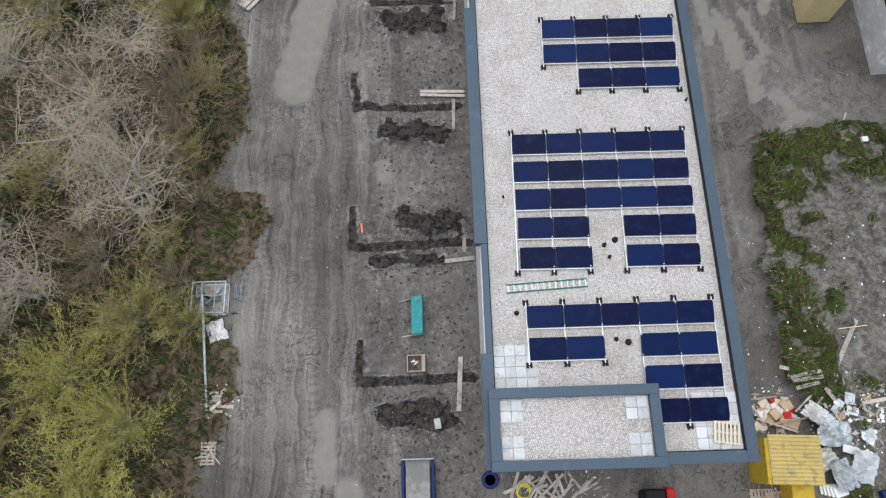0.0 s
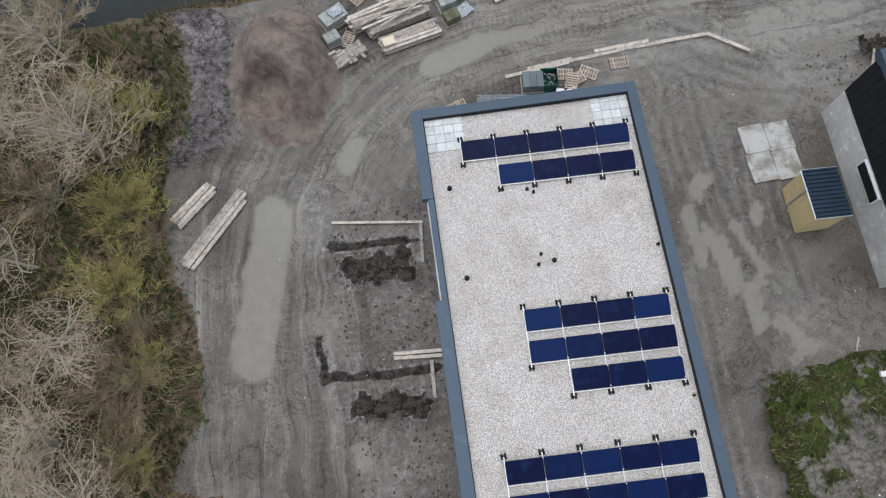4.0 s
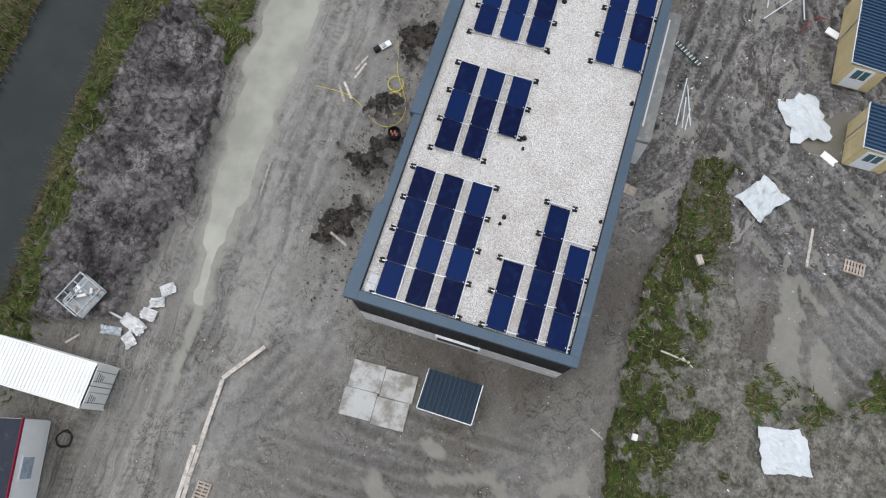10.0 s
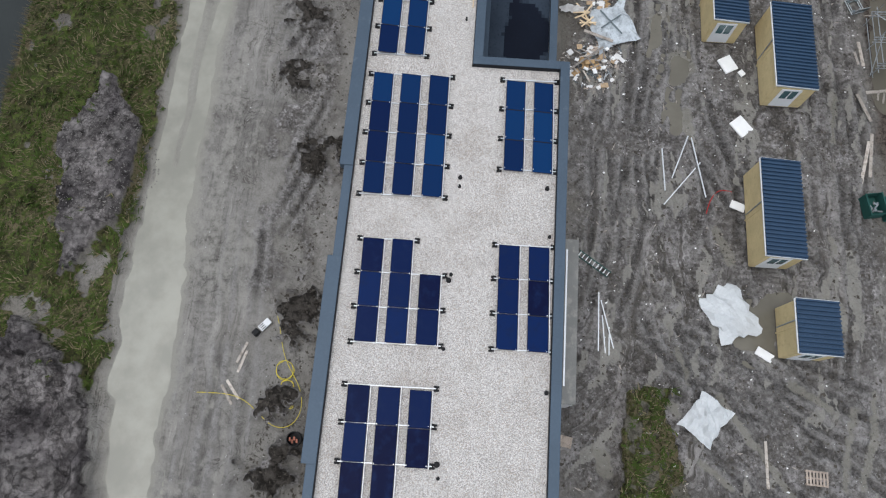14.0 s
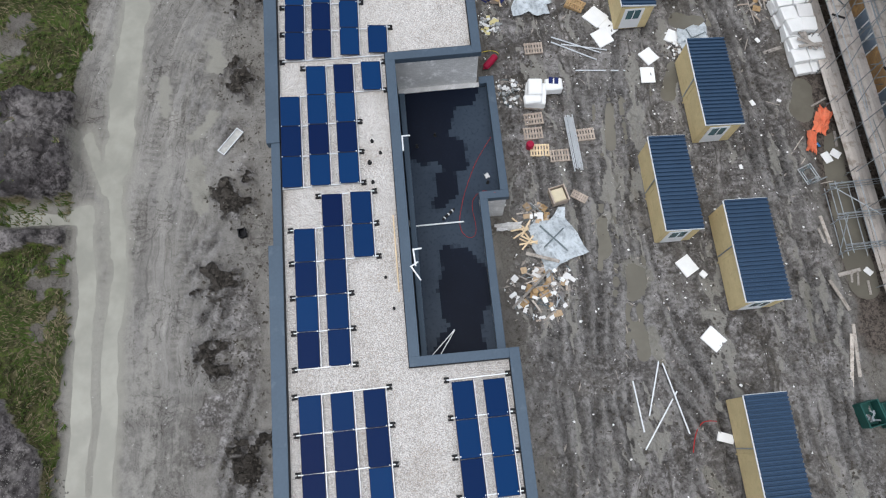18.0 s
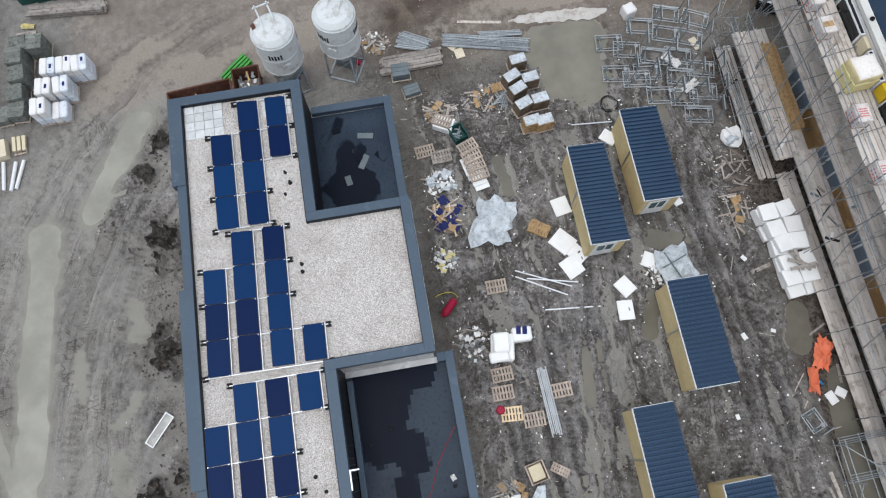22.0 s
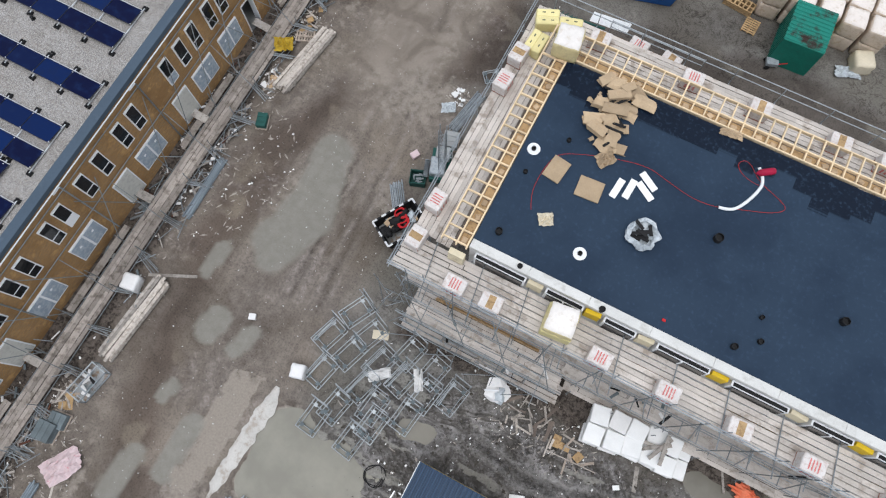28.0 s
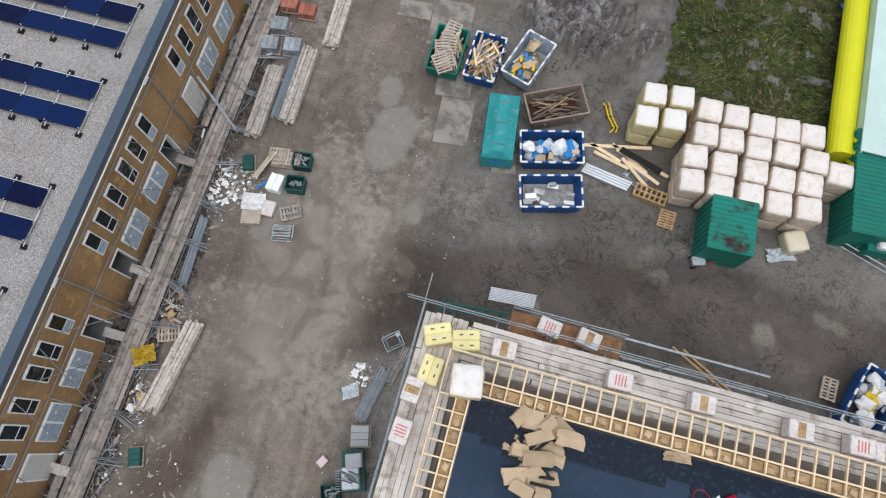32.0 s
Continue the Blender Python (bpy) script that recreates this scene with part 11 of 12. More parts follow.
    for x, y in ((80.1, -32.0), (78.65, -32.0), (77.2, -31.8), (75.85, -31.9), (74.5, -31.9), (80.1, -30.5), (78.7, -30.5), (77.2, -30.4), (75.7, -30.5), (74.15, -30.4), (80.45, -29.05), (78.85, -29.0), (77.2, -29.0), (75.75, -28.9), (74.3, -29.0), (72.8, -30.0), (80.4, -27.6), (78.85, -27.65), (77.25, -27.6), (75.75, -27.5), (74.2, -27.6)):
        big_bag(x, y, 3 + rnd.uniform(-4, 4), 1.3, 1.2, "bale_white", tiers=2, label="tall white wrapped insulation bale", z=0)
    big_bag(74.0, -26.3, 22, 1.15, 0.95, "cream_wrap", label="torn cream insulation bale with loose plastic")
    crumpled(74.4, -25.6, 20, 1.6, 0.8, "clear_plastic", 0.3, 97)
    # green containers, tent and truss at the edge of the field
    for cx, cy, a, l, patch, side in ((77.95, -25.65, 92, 2.95, True, 1), (70.9, -30.0, 92, 6.0, False, -1)):
        t = thing("storage_container", cx, cy, 0, a, "dark green steel container with yellow stripes", "container", "green containers")
        W, H = 2.4, 2.4
        for s in (-1, 1):
            n = int(l / 0.3)
            for k in range(n):
                block(t, "side_rib", "green_steel", -l / 2 + (k + 0.5) * l / n, s * W / 2, H / 2, round(l / n * 0.6, 2), 0.06, H, bevel=0.01)
            block(t, "side_wall", "green_steel", 0, s * (W / 2 - 0.03), H / 2, l, 0.04, H)
            block(t, "end_wall", "green_steel", s * l / 2, 0, H / 2, 0.06, W, H)
        for k in range(4):
            block(t, "stripe", "tent_yellow", -l / 2 + 0.42 + 0.62 * k if l < 4 else -l / 2 + 0.3 + 0.7 * k, side * (W / 2 + 0.035), 1.75 - 0.06 * k, 0.2, 0.012, 1.45, ry=40, bevel=0)
        n = int(l / 0.25)
        for k in range(n):
            block(t, "roof_rib", "green_steel" if l > 4 else "green_rusty", -l / 2 + (k + 0.5) * l / n, 0, H + 0.02, 0.14, W, 0.04, bevel=0.012)
        block(t, "roof", "green_steel" if l > 4 else "green_rusty", 0, 0, H - 0.01, l, W, 0.04)
    t = thing("handcart", 78.8, -23.95, 0, 20, "small cart with red handles beside the container", "cart")
    block(t, "tray", "galvanised", 0, 0, 0.4, 0.7, 0.5, 0.25)
    for s in (-1, 1):
        tube(t, "handle", "red_paint", (-0.3, s * 0.2, 0.5), (-0.8, s * 0.2, 0.7), 0.03, 6)
        part("wheel", lathe([(0.15, -0.04), (0.18, 0), (0.15, 0.04)], 12), "black_plastic", t, "", pose(0.25, s * 0.3, 0.18, 90, 0, 0))
    t = thing("inflatable_tent", 68.5, -37.5, 0, 90, "pale green tunnel tent with a yellow tube edge", "tent")
    bm = bmesh.new()
    bmesh.ops.create_cone(bm, cap_ends=True, segments=20, radius1=0.7, radius2=0.7, depth=12, matrix=Matrix.Translation((0, -4.1, 1.4)) @ Matrix.Rotation(radians(90), 4, 'Y'))
    part("tube_edge", bm, "tent_yellow", t)
    block(t, "roof", "tent_pale", 0, 0.5, 2.6, 12, 8.2, 0.1)
    block(t, "wall", "tent_pale", 0, -3.5, 1.3, 12, 0.1, 2.5)
    crumpled(72.2, -42.2, 20, 1.6, 0.9, "blue_plastic", 0.5, 98, label="bright blue plastic sheet beside the tent")
    t = thing("site_trailer", 69.6, -28.2, 0, 92, "green and white trailer tank with yellow stripes", "trailer")
    block(t, "tank", "white_wrap", 0.5, 0.2, 1.6, 2.0, 1.6, 0.5, bevel=0.1)
    block(t, "body", "green_steel", 0.3, 0, 0.9, 2.6, 2.0, 1.0, bevel=0.05)
    for k in range(4):
        block(t, "stripe", "tent_yellow", -1.02, -0.8 + 0.55 * k, 0.9, 0.02, 0.18, 1.1, rx=40, bevel=0)
    t = thing("lattice_truss", 70.0, -26.9, 0, -19, "galvanised lattice truss lying on the mud", "truss")
    for s in (-1, 1):
        for z in (0.08, 0.6):
            tube(t, "chord", "galvanised", (-1.4, s * 0.35, z), (1.6, s * 0.35, z), 0.045, 6)
    for k in range(5):
        tube(t, "lacing", "galvanised", (-1.4 + 0.6 * k, -0.35, 0.6), (-1.1 + 0.6 * k, 0.35, 0.6), 0.03, 6)
        tube(t, "lacing", "galvanised", (-1.4 + 0.6 * k, -0.35, 0.08), (-1.4 + 0.6 * k, -0.35, 0.6), 0.03, 6)
    # between terrace and unfinished block
    pipes(93.85, -12.5, -100, 2.9, 18, 0.035, "galvanised", "bundle of galvanised tubes by the scaffold", spread=0.7)
    pipes(93.0, -14.3, -103, 2.0, 10, 0.03, "grey_timber", "bundle of thin battens and tubes by the scaffold", spread=0.5)
    rack(93.6, -15.4, 40, 1.0, 0.8, 0.4, posts=False)
    pipes(94.6, -5.3, -55, 3.0, 20, 0.04, "galvanised", "bundle of galvanised tubes beside a skip", spread=0.8)
    skip(93.85, -4.25, 60, 2.6, 1.7, 1.1, "black_plastic", "skip_white", "skip_inside", "open black skip with red hose and bags", [("clear_plastic", "plastic_bag", 0.4, 0.4, 0.2), ("black_plastic", "plastic_bag", 0.5, 0.4, 0.15), ("galvanised", "metal_offcut", 0.7, 0.06, 0.05), ("cardboard", "carton", 0.4, 0.3, 0.1)], 26)
    for k in range(3):
        curve_line("red_hose", coil(94.15 - 0.22 * k, -4.75 + 0.2 * k, 1.0 + 0.03 * k, 0.33, 30, 0.1, 60 + k), 0.035, "red_paint", "coil of red hose lying in the skip", "hose")
    t = thing("mixing_machine", 93.6, -8.6, 0, -70, "grey mortar mixing machine with a ribbed hose", "machine")
    block(t, "frame", "green_crate", 0, 0, 0.35, 2.0, 1.1, 0.5)
    block(t, "hopper", "galvanised", -0.3, 0.1, 0.85, 1.1, 0.9, 0.5, bevel=0.06)
    block(t, "cabinet", "block_grey", 0.5, -0.1, 0.9, 0.7, 0.8, 0.6, bevel=0.04)
    for k in range(9):
        tube(t, "hose_ring", "galvanised", (-0.9 + 0.12 * k, 0.75, 0.7), (-0.86 + 0.12 * k, 0.75, 0.7), 0.16, 8)
    crate(94.4, -7.3, 20, 0.9, 0.8, 0.6)
    block_pallet(93.8, -10.3, -75, "block_grey", None, 1.0, 0.9, 0.5, "stack of grey machine panels")
    foam_sheet(95.3, -8.6, 60, 0.5, 0.4, 0.3, "pink_plastic", label="pale pink plastic sack on the mud")
    t = thing("lattice_mast", 93.3, -8.2, 0, -75, "short galvanised lattice mast standing by the scaffold", "mast")
    for sx in (-1, 1):
        for sy in (-1, 1):
            tube(t, "chord", "galvanised", (sx * 0.18, sy * 0.18, 0), (sx * 0.18 + 0.5, sy * 0.18, 5.2), 0.03, 6)
    for k in range(12):
        tube(t, "lacing", "galvanised", (-0.18 + 0.04 * k, -0.18, 0.4 * k), (0.18 + 0.04 * k, 0.18, 0.4 * k + 0.3), 0.02, 5)
        tube(t, "lacing", "galvanised", (0.18 + 0.04 * k, -0.18, 0.4 * k), (-0.18 + 0.04 * k, 0.18, 0.4 * k + 0.3), 0.02, 5)
    crumpled(95.0, -12.3, 30, 0.9, 0.7, "clear_plastic", 0.1, 99)
    rubbish(94.8, -13.2, 0.5, 0.6, 16, FOAM, 100, "pale crumbs of mortar and foam")
    foam_sheet(98.7, 4.1, 20, 0.4, 0.35, 0.2, "white_wrap", label="white plastic scrap on the mud")


# ---- on the unfinished block ----
mat("carton_tan", (0.40, 0.30, 0.195), 0.85, 0.14, 1.5, 14, 0.3, stain=(0.38, 0.265, 0.155), amount=0.36, rand=0.16)


def folded_sheet(parent, x, y, z, turn, l, w, r):
    """A torn piece of carton, bent along one or two creases, with ragged edges."""
    nx, ny = 5, 4
    bend, tip = r.uniform(0.05, 0.35) * w, r.uniform(-0.5, 0.8)
    verts = []
    for i in range(nx):
        for j in range(ny):
            u, v = i / (nx - 1) - 0.5, j / (ny - 1) - 0.5
            edge = 0.10 if i in (0, nx - 1) or j in (0, ny - 1) else 0.03
            verts.append(((u + r.uniform(-edge, edge)) * l, (v + r.uniform(-edge, edge)) * w, bend * (1 - abs(2 * v)) + 0.12 * l * max(0, u * tip) + r.uniform(0, 0.03)))
    n = len(verts)
    top = [(i * ny + j, (i + 1) * ny + j, (i + 1) * ny + j + 1, i * ny + j + 1) for i in range(nx - 1) for j in range(ny - 1)]
    verts += [(a, b, c - 0.012) for a, b, c in verts]
    part("carton_piece", mesh_of("carton_piece", verts, top + [tuple(n + q for q in reversed(f)) for f in top], "carton_tan"), None, parent, "", pose(x, y, z, 0, 0, turn))


def torn_carton(parent, x, y, z, turn, l, w, h, r):
    """A long carton, squashed out of square and open at both ends and one flap."""
    lean, t = r.uniform(-0.5, 0.5) * h, 0.014
    ring = [(-w / 2, 0), (w / 2, 0), (w / 2 + lean, h), (-w / 2 + lean, h * r.uniform(0.7, 1.0))]
    if r.random() < 0.6:
        ring.append((-w / 2 + lean - r.uniform(0.1, 0.3), h * r.uniform(0.6, 1.1)))
    verts, faces = [], []
    for q, (a, b) in enumerate(ring):
        for end in (-1, 1):
            px = end * (l / 2 + r.uniform(-0.12, 0.04))
            verts += [(px, a, b), (px, a * 0.95, b + t)]
    for q in range(len(ring) - 1):
        o = 4 * q
        faces += [(o, o + 2, o + 6, o + 4), (o + 1, o + 5, o + 7, o + 3), (o, o + 4, o + 5, o + 1), (o + 2, o + 3, o + 7, o + 6)]
    part("carton", mesh_of("carton", verts, faces, "carton_tan"), None, parent, "", pose(x, y, z, 0, r.uniform(-8, 8), turn))


def place_roof():
    for x, a, mark in ((88.78, 0, "red_paint"), (87.02, 2, "board_wood"), (81.86, -3, "red_paint"), (78.77, 0, "red_paint"), (75.6, 3, "board_wood"), (72.5, 0, "red_paint"), (69.0, 0, "red_paint")):
        brick_pack(x, -1.02, a, 7.43, mark)
    for y, mark in ((-12.78, "board_wood"), (-11.1, "red_paint"), (-4.17, "red_paint"), (-2.2, "board_wood")):
        brick_pack(91.35, y, 86, 7.33, mark)
    for x, mark in ((88.15, "board_wood"), (83.3, "red_paint"), (79.9, "board_wood"), (76.0, "white"), (73.6, "red_paint"), (72.6, "board_wood")):
        brick_pack(x, -15.35, 2, 7.33, mark)
    brick_pack(86.36, -17.1, -8, 5.53, "red_paint")
    brick_pack(84.56, -17.05, -10, 5.53, "board_wood")
    for x, y, a in ((90.95, -15.25, 24), (89.75, -15.3, 16), (90.85, -13.75, 86)):
        t = thing("insulation_roll_pack", x, y, 7.33, a, "yellow foil-wrapped pack of insulation rolls", "insulation pack", "insulation packs on the scaffold")
        for q in (-1, 1):
            block(t, "pack", "yellow_wrap", 0.01 * q, 0.225 * q, 0.35, 1.15, 0.45, 0.68, rx=2 * q, bevel=0.05)
            for k in range(2):
                block(t, "printed_bar", "green_pallet_load", -0.22 + 0.42 * k, 0.225 * q, 0.692, 0.16, 0.06, 0.012, bevel=0)
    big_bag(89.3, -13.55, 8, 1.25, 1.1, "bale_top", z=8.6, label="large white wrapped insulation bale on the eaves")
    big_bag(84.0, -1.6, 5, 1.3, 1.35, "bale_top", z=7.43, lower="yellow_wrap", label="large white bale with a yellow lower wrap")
    # roof outlets, sheets and rubbish
    for x, y in ((84.54, -4.63), (88.45, -8.2)):
        t = thing("roof_outlet", x, y, NAVY, 0, "white ring collar round a black roof outlet", "roof outlet", "roof outlets")
        part("collar", lathe([(0.3, 0.0), (0.3, 0.03), (0.12, 0.05), (0.1, 0.02)], 22), "window_white", t)
        part("pipe", lathe([(0.1, 0.0), (0.1, 0.16), (0.08, 0.16), (0.07, 0.05), (0.001, 0.05)], 14), "black_plastic", t)
    for x, y, r in ((79.5, -8.0, 0.2), (88.1, -3.9, 0.16), (87.2, -9.3, 0.1), (88.3, -7.0, 0.1), (86.6, -2.9, 0.12), (82.7, -2.8, 0.14), (77.2, -3.9, 0.14), (76.3, -4.6, 0.12), (73.5, -7.0, 0.18), (76.6, -5.6, 0.1)):
        t = thing("roof_vent", x, y, NAVY, 30, "short black vent pipe on the dark membrane", "roof vent", "vents on the flat roofs")
        part("pipe", lathe([(r, 0), (r, r * 1.6), (r * 0.85, r * 1.7), (r * 0.8, r), (0.001, r)], 14), "black_plastic", t)
    for x, y, a, l, w, m, lab in ((87.1, -7.75, 82, 1.15, 0.85, "carton_tan", "cream insulation board with a wire coil on it"), (85.4, -7.55, 4, 1.15, 1.0, "carton_tan", "cream insulation board on the dark membrane")):
        foam_sheet(x, y, a, l, w, 0.08, m, z=NAVY, label=lab)
    for x, y, a in ((84.32, -8.17, 84), (83.81, -8.39, 86), (83.2, -9.1, -32), (83.16, -8.6, -32)):
        foam_sheet(x, y, a, 1.0, 0.32, 0.05, "polystyrene", z=NAVY, label="narrow white foam board on the dark membrane")
    r = random.Random(5)
    t = thing("carton_heap", 85.7, -11.4, NAVY, 0, "untidy trail of torn brown cartons on the roof", "cartons")
    for k, (x, y) in enumerate(((1.25, -1.5), (0.75, -1.45), (0.2, -1.5), (-0.35, -1.3), (-0.85, -1.15), (0.35, -0.9), (-0.1, -0.6), (0.95, -0.2), (0.25, -0.15), (-0.35, -0.3), (0.95, 0.75), (0.35, 0.4), (-0.15, 0.55), (0.2, 1.05), (-0.2, 1.25), (-0.45, 1.5), (0.05, 1.6), (0.6, 1.2))):
        turn, z = r.choice((-18, 4, 12, 40, 65)) + r.uniform(-14, 14), 0.03 + 0.10 * (k % 3)
        if k % 5 in (0, 2, 3):
            torn_carton(t, x, y, z, turn, r.uniform(0.7, 1.25), r.uniform(0.35, 0.55), r.uniform(0.14, 0.3), r)
        else:
            folded_sheet(t, x, y, z + 0.05, turn, r.uniform(0.6, 1.1), r.uniform(0.5, 0.85), r)
    for k in range(34):
        x, y = r.choice(((0.2, -0.8), (0.1, 0.4), (0.0, 1.2), (0.7, -0.2), (0.6, 0.6)))
        folded_sheet(t, x + r.gauss(0, 0.4), y + r.gauss(0, 0.4), 0.04 + 0.2 * r.random(), r.uniform(0, 180), r.uniform(0.15, 0.45), r.uniform(0.12, 0.3), r)
    for k in range(9):
        block(t, "felt_roll", "black_plastic", 0.5 - 0.9 * k / 9 + r.uniform(-0.3, 0.3), -1.0 + 2.7 * k / 9, 0.3, r.choice((0.5, 0.9)), 0.12, 0.07, rz=r.choice((0, 15, -30, 50)) + r.uniform(-8, 8), bevel=0.03)
    crumpled(86.5, -5.35, 30, 0.7, 0.6, "cream_wrap", 0.3, 110, z=NAVY, label="crumpled buff sack on the dark membrane")
    crumpled(85.35, -9.2, 50, 0.9, 0.7, "carton_tan", 0.35, 112, z=NAVY, label="torn brown carton on the dark membrane")
    crumpled(80.74, -13.0, 5, 1.1, 0.4, "carton_tan", 0.2, 113, z=NAVY, label="torn brown carton by the eaves")
    t = thing("bin_bag", 82.5, -6.6, NAVY, 0, "open clear sack half full of black offcuts", "sack")
    bm = lathe([(0.5, 0.0), (0.66, 0.1), (0.7, 0.3), (0.66, 0.48), (0.56, 0.42), (0.5, 0.2), (0.001, 0.15)], 30)
    for v in bm.verts:
        v.co += Vector((noise.noise(v.co * 3.1), noise.noise(v.co * 3.1 + Vector((5, 0, 0))), 0.8 * noise.noise(v.co * 4.0 + Vector((0, 9, 0))))) * 0.22 * min(1, v.co.z * 6)
    part("sack", bm, "clear_plastic", t)
    for k in range(9):
        block(t, "offcut", "black_plastic", r.uniform(-0.3, 0.3), r.uniform(-0.3, 0.3), 0.3 + 0.03 * k, 0.5, 0.16, 0.04, rz=r.uniform(0, 180))
    curve_line("red_cable", [(x, y, 8.57) for x, y in ((87.3, -5.5), (87.62, -6.1), (87.68, -7.2), (87.47, -8.36), (86.8, -8.81), (85.12, -9.43), (83.5, -9.79), (82.5, -9.54), (81.3, -9.27), (80.2, -9.31), (79.0, -9.78), (77.8, -10.2), (77.2, -10.7), (77.9, -11.06), (78.8, -11.35), (79.5, -12.1), (79.9, -12.0), (79.95, -11.6), (79.3, -11.2), (78.7, -11.2))], 0.012, "hose_red", "thin red cable snaking over the dark roof", "cable")
    curve_line("white_hose", [(79.05, -12.0, 8.6), (78.6, -11.5, 8.62), (78.75, -10.7, 8.6), (79.2, -9.75, 8.6), (79.6, -9.45, 8.6), (80.0, -9.4, 8.6)], 0.075, "window_white", "white foam hose lying on the dark roof", "hose")
    t = thing("gas_bottle", 78.7, -11.9, NAVY + 0.16, 35, "red gas bottle lying on the dark roof", "gas bottle")
    part("body", lathe([(0.05, -0.4), (0.14, -0.35), (0.16, -0.25), (0.16, 0.3), (0.1, 0.4), (0.04, 0.48)], 16), "magenta_red", t, "", pose(0, 0, 0, 0, 90, 0))
    foam_sheet(80.2, -3.6, 0, 0.16, 0.12, 0.06, "red_paint", z=NAVY, label="small red scrap on the dark roof")


# shaded tan and yellowish wrap for bale sides, lit wrap for their tops
mat("bale_side_shade", (0.56, 0.465, 0.375), 0.5, 0.12, 1.2, 10, 0.3, dist=0.03, stain=(0.46, 0.36, 0.27), amount=0.45)
mat("bale_yellow_shade", (0.56, 0.475, 0.26), 0.5, 0.12, 1.2, 10, 0.3, dist=0.03, stain=(0.48, 0.40, 0.24), amount=0.42)
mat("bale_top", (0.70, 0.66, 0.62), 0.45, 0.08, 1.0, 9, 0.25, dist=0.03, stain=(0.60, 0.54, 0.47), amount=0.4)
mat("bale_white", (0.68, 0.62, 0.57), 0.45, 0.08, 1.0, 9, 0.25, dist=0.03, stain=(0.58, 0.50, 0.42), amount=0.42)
place_west()
place_north()
place_long_block()
place_yard()
place_street()
place_roof()


# ---- pads of the street ----
mat("mortar", (0.50, 0.48, 0.45), 0.9, 0.14, 0.7, 14, 0.4, stain=(0.36, 0.32, 0.28), amount=0.45)


def pads():
    verts, faces, n = [], [], 44
    for k in range(n):
        y = 6.7 + 6.6 * k / (n - 1)
        end = 0.25 + 0.75 * min(1, 5 * k / n, 6 * (n - 1 - k) / n)
        mid = 95.45 + 0.035 * (y - 6.7) + 0.12 * noise.noise(Vector((y * 0.7, 3, 0)))
        west = mid - end * (0.62 - 0.06 * (y - 6.7)) + 0.22 * noise.noise(Vector((y * 2.2, 0, 5)))
        east = mid + end * 0.42 + 0.16 * noise.noise(Vector((y * 2.6, 7, 5)))
        for q in range(5):
            verts.append((west + (east - west) * q / 4, y, (0.015 if q in (0, 4) else 0.08) + 0.03 * noise.noise(Vector((y * 2, q, 9)))))
        if k:
            o = 5 * (k - 1)
            faces += [(o + q, o + q + 1, o + q + 6, o + q + 5) for q in range(4)]
    ob = new("pavement", mesh_of("spill", verts, faces, "mortar", True))
    tagged(ob, "pale patch of spilt mortar along the pad", "pad", kind="structure")
    for k, (x, y, sx, sy, a) in enumerate(((95.75, -35.05, 2.5, 3.3, 4), (94.55, -31.8, 2.1, 3.1, 6), (93.85, -28.75, 2.0, 3.0, 4), (98.15, -35.5, 2.1, 1.2, 4), (90.4, -26.9, 1.4, 1.2, 12))):
        ob = part("pavement", solid(sx, sy, 0.06, "pad_muddy", 0.02), None, None, "", pose(x, y, 0.012 + 0.005 * k, 0, 0, a))
        tagged(ob, "muddy concrete pad under the skips", "pad", kind="structure")


# ---- trees ----
def grow(seed, height, spread, limbs, twigs, droop):
    """Segments (start, end, radius, radius) of trunk and limbs, and of fine twigs."""
    r = random.Random(seed)
    wood, fine = [], []

    def branch(p, d, length, rad, level):
        n = 4 if level < 2 else (3 if level < 3 else 2)
        for k in range(n):
            q = p + d * (length / n)
            nr = rad * (0.82 if level < 3 else 0.7)
            (wood if level < 2 else fine).append((p, q, rad, nr))
            p, rad = q, nr
            d = (d + Vector((r.uniform(-1, 1), r.uniform(-1, 1), r.uniform(-0.5, 0.7) - droop * level * 0.12)) * 0.28).normalized()
            if level < 4 and (level > 0 or k > 0):
                kids = (limbs if level == 0 else twigs) if level < 3 else 1
                for _ in range(kids if k else max(1, kids - 1)):
                    a = r.uniform(0, 6.28)
                    side = Vector((math.cos(a), math.sin(a), r.uniform(-0.1, 0.5)))
                    e = (d * 0.55 + side * spread * (1.0 if level else 1.2)).normalized()
                    branch(p.copy(), e, length * r.uniform(0.5, 0.72), rad * 0.62, level + 1)

    for k in range(r.choice((1, 2, 2))):
        a = r.uniform(0, 6.28)
        branch(Vector((0.3 * math.cos(a) * k, 0.3 * math.sin(a) * k, -0.1)), Vector((0.25 * math.cos(a), 0.25 * math.sin(a), 1)).normalized(), height * 0.45, 0.19 * height / 9, 0)
    return wood, fine


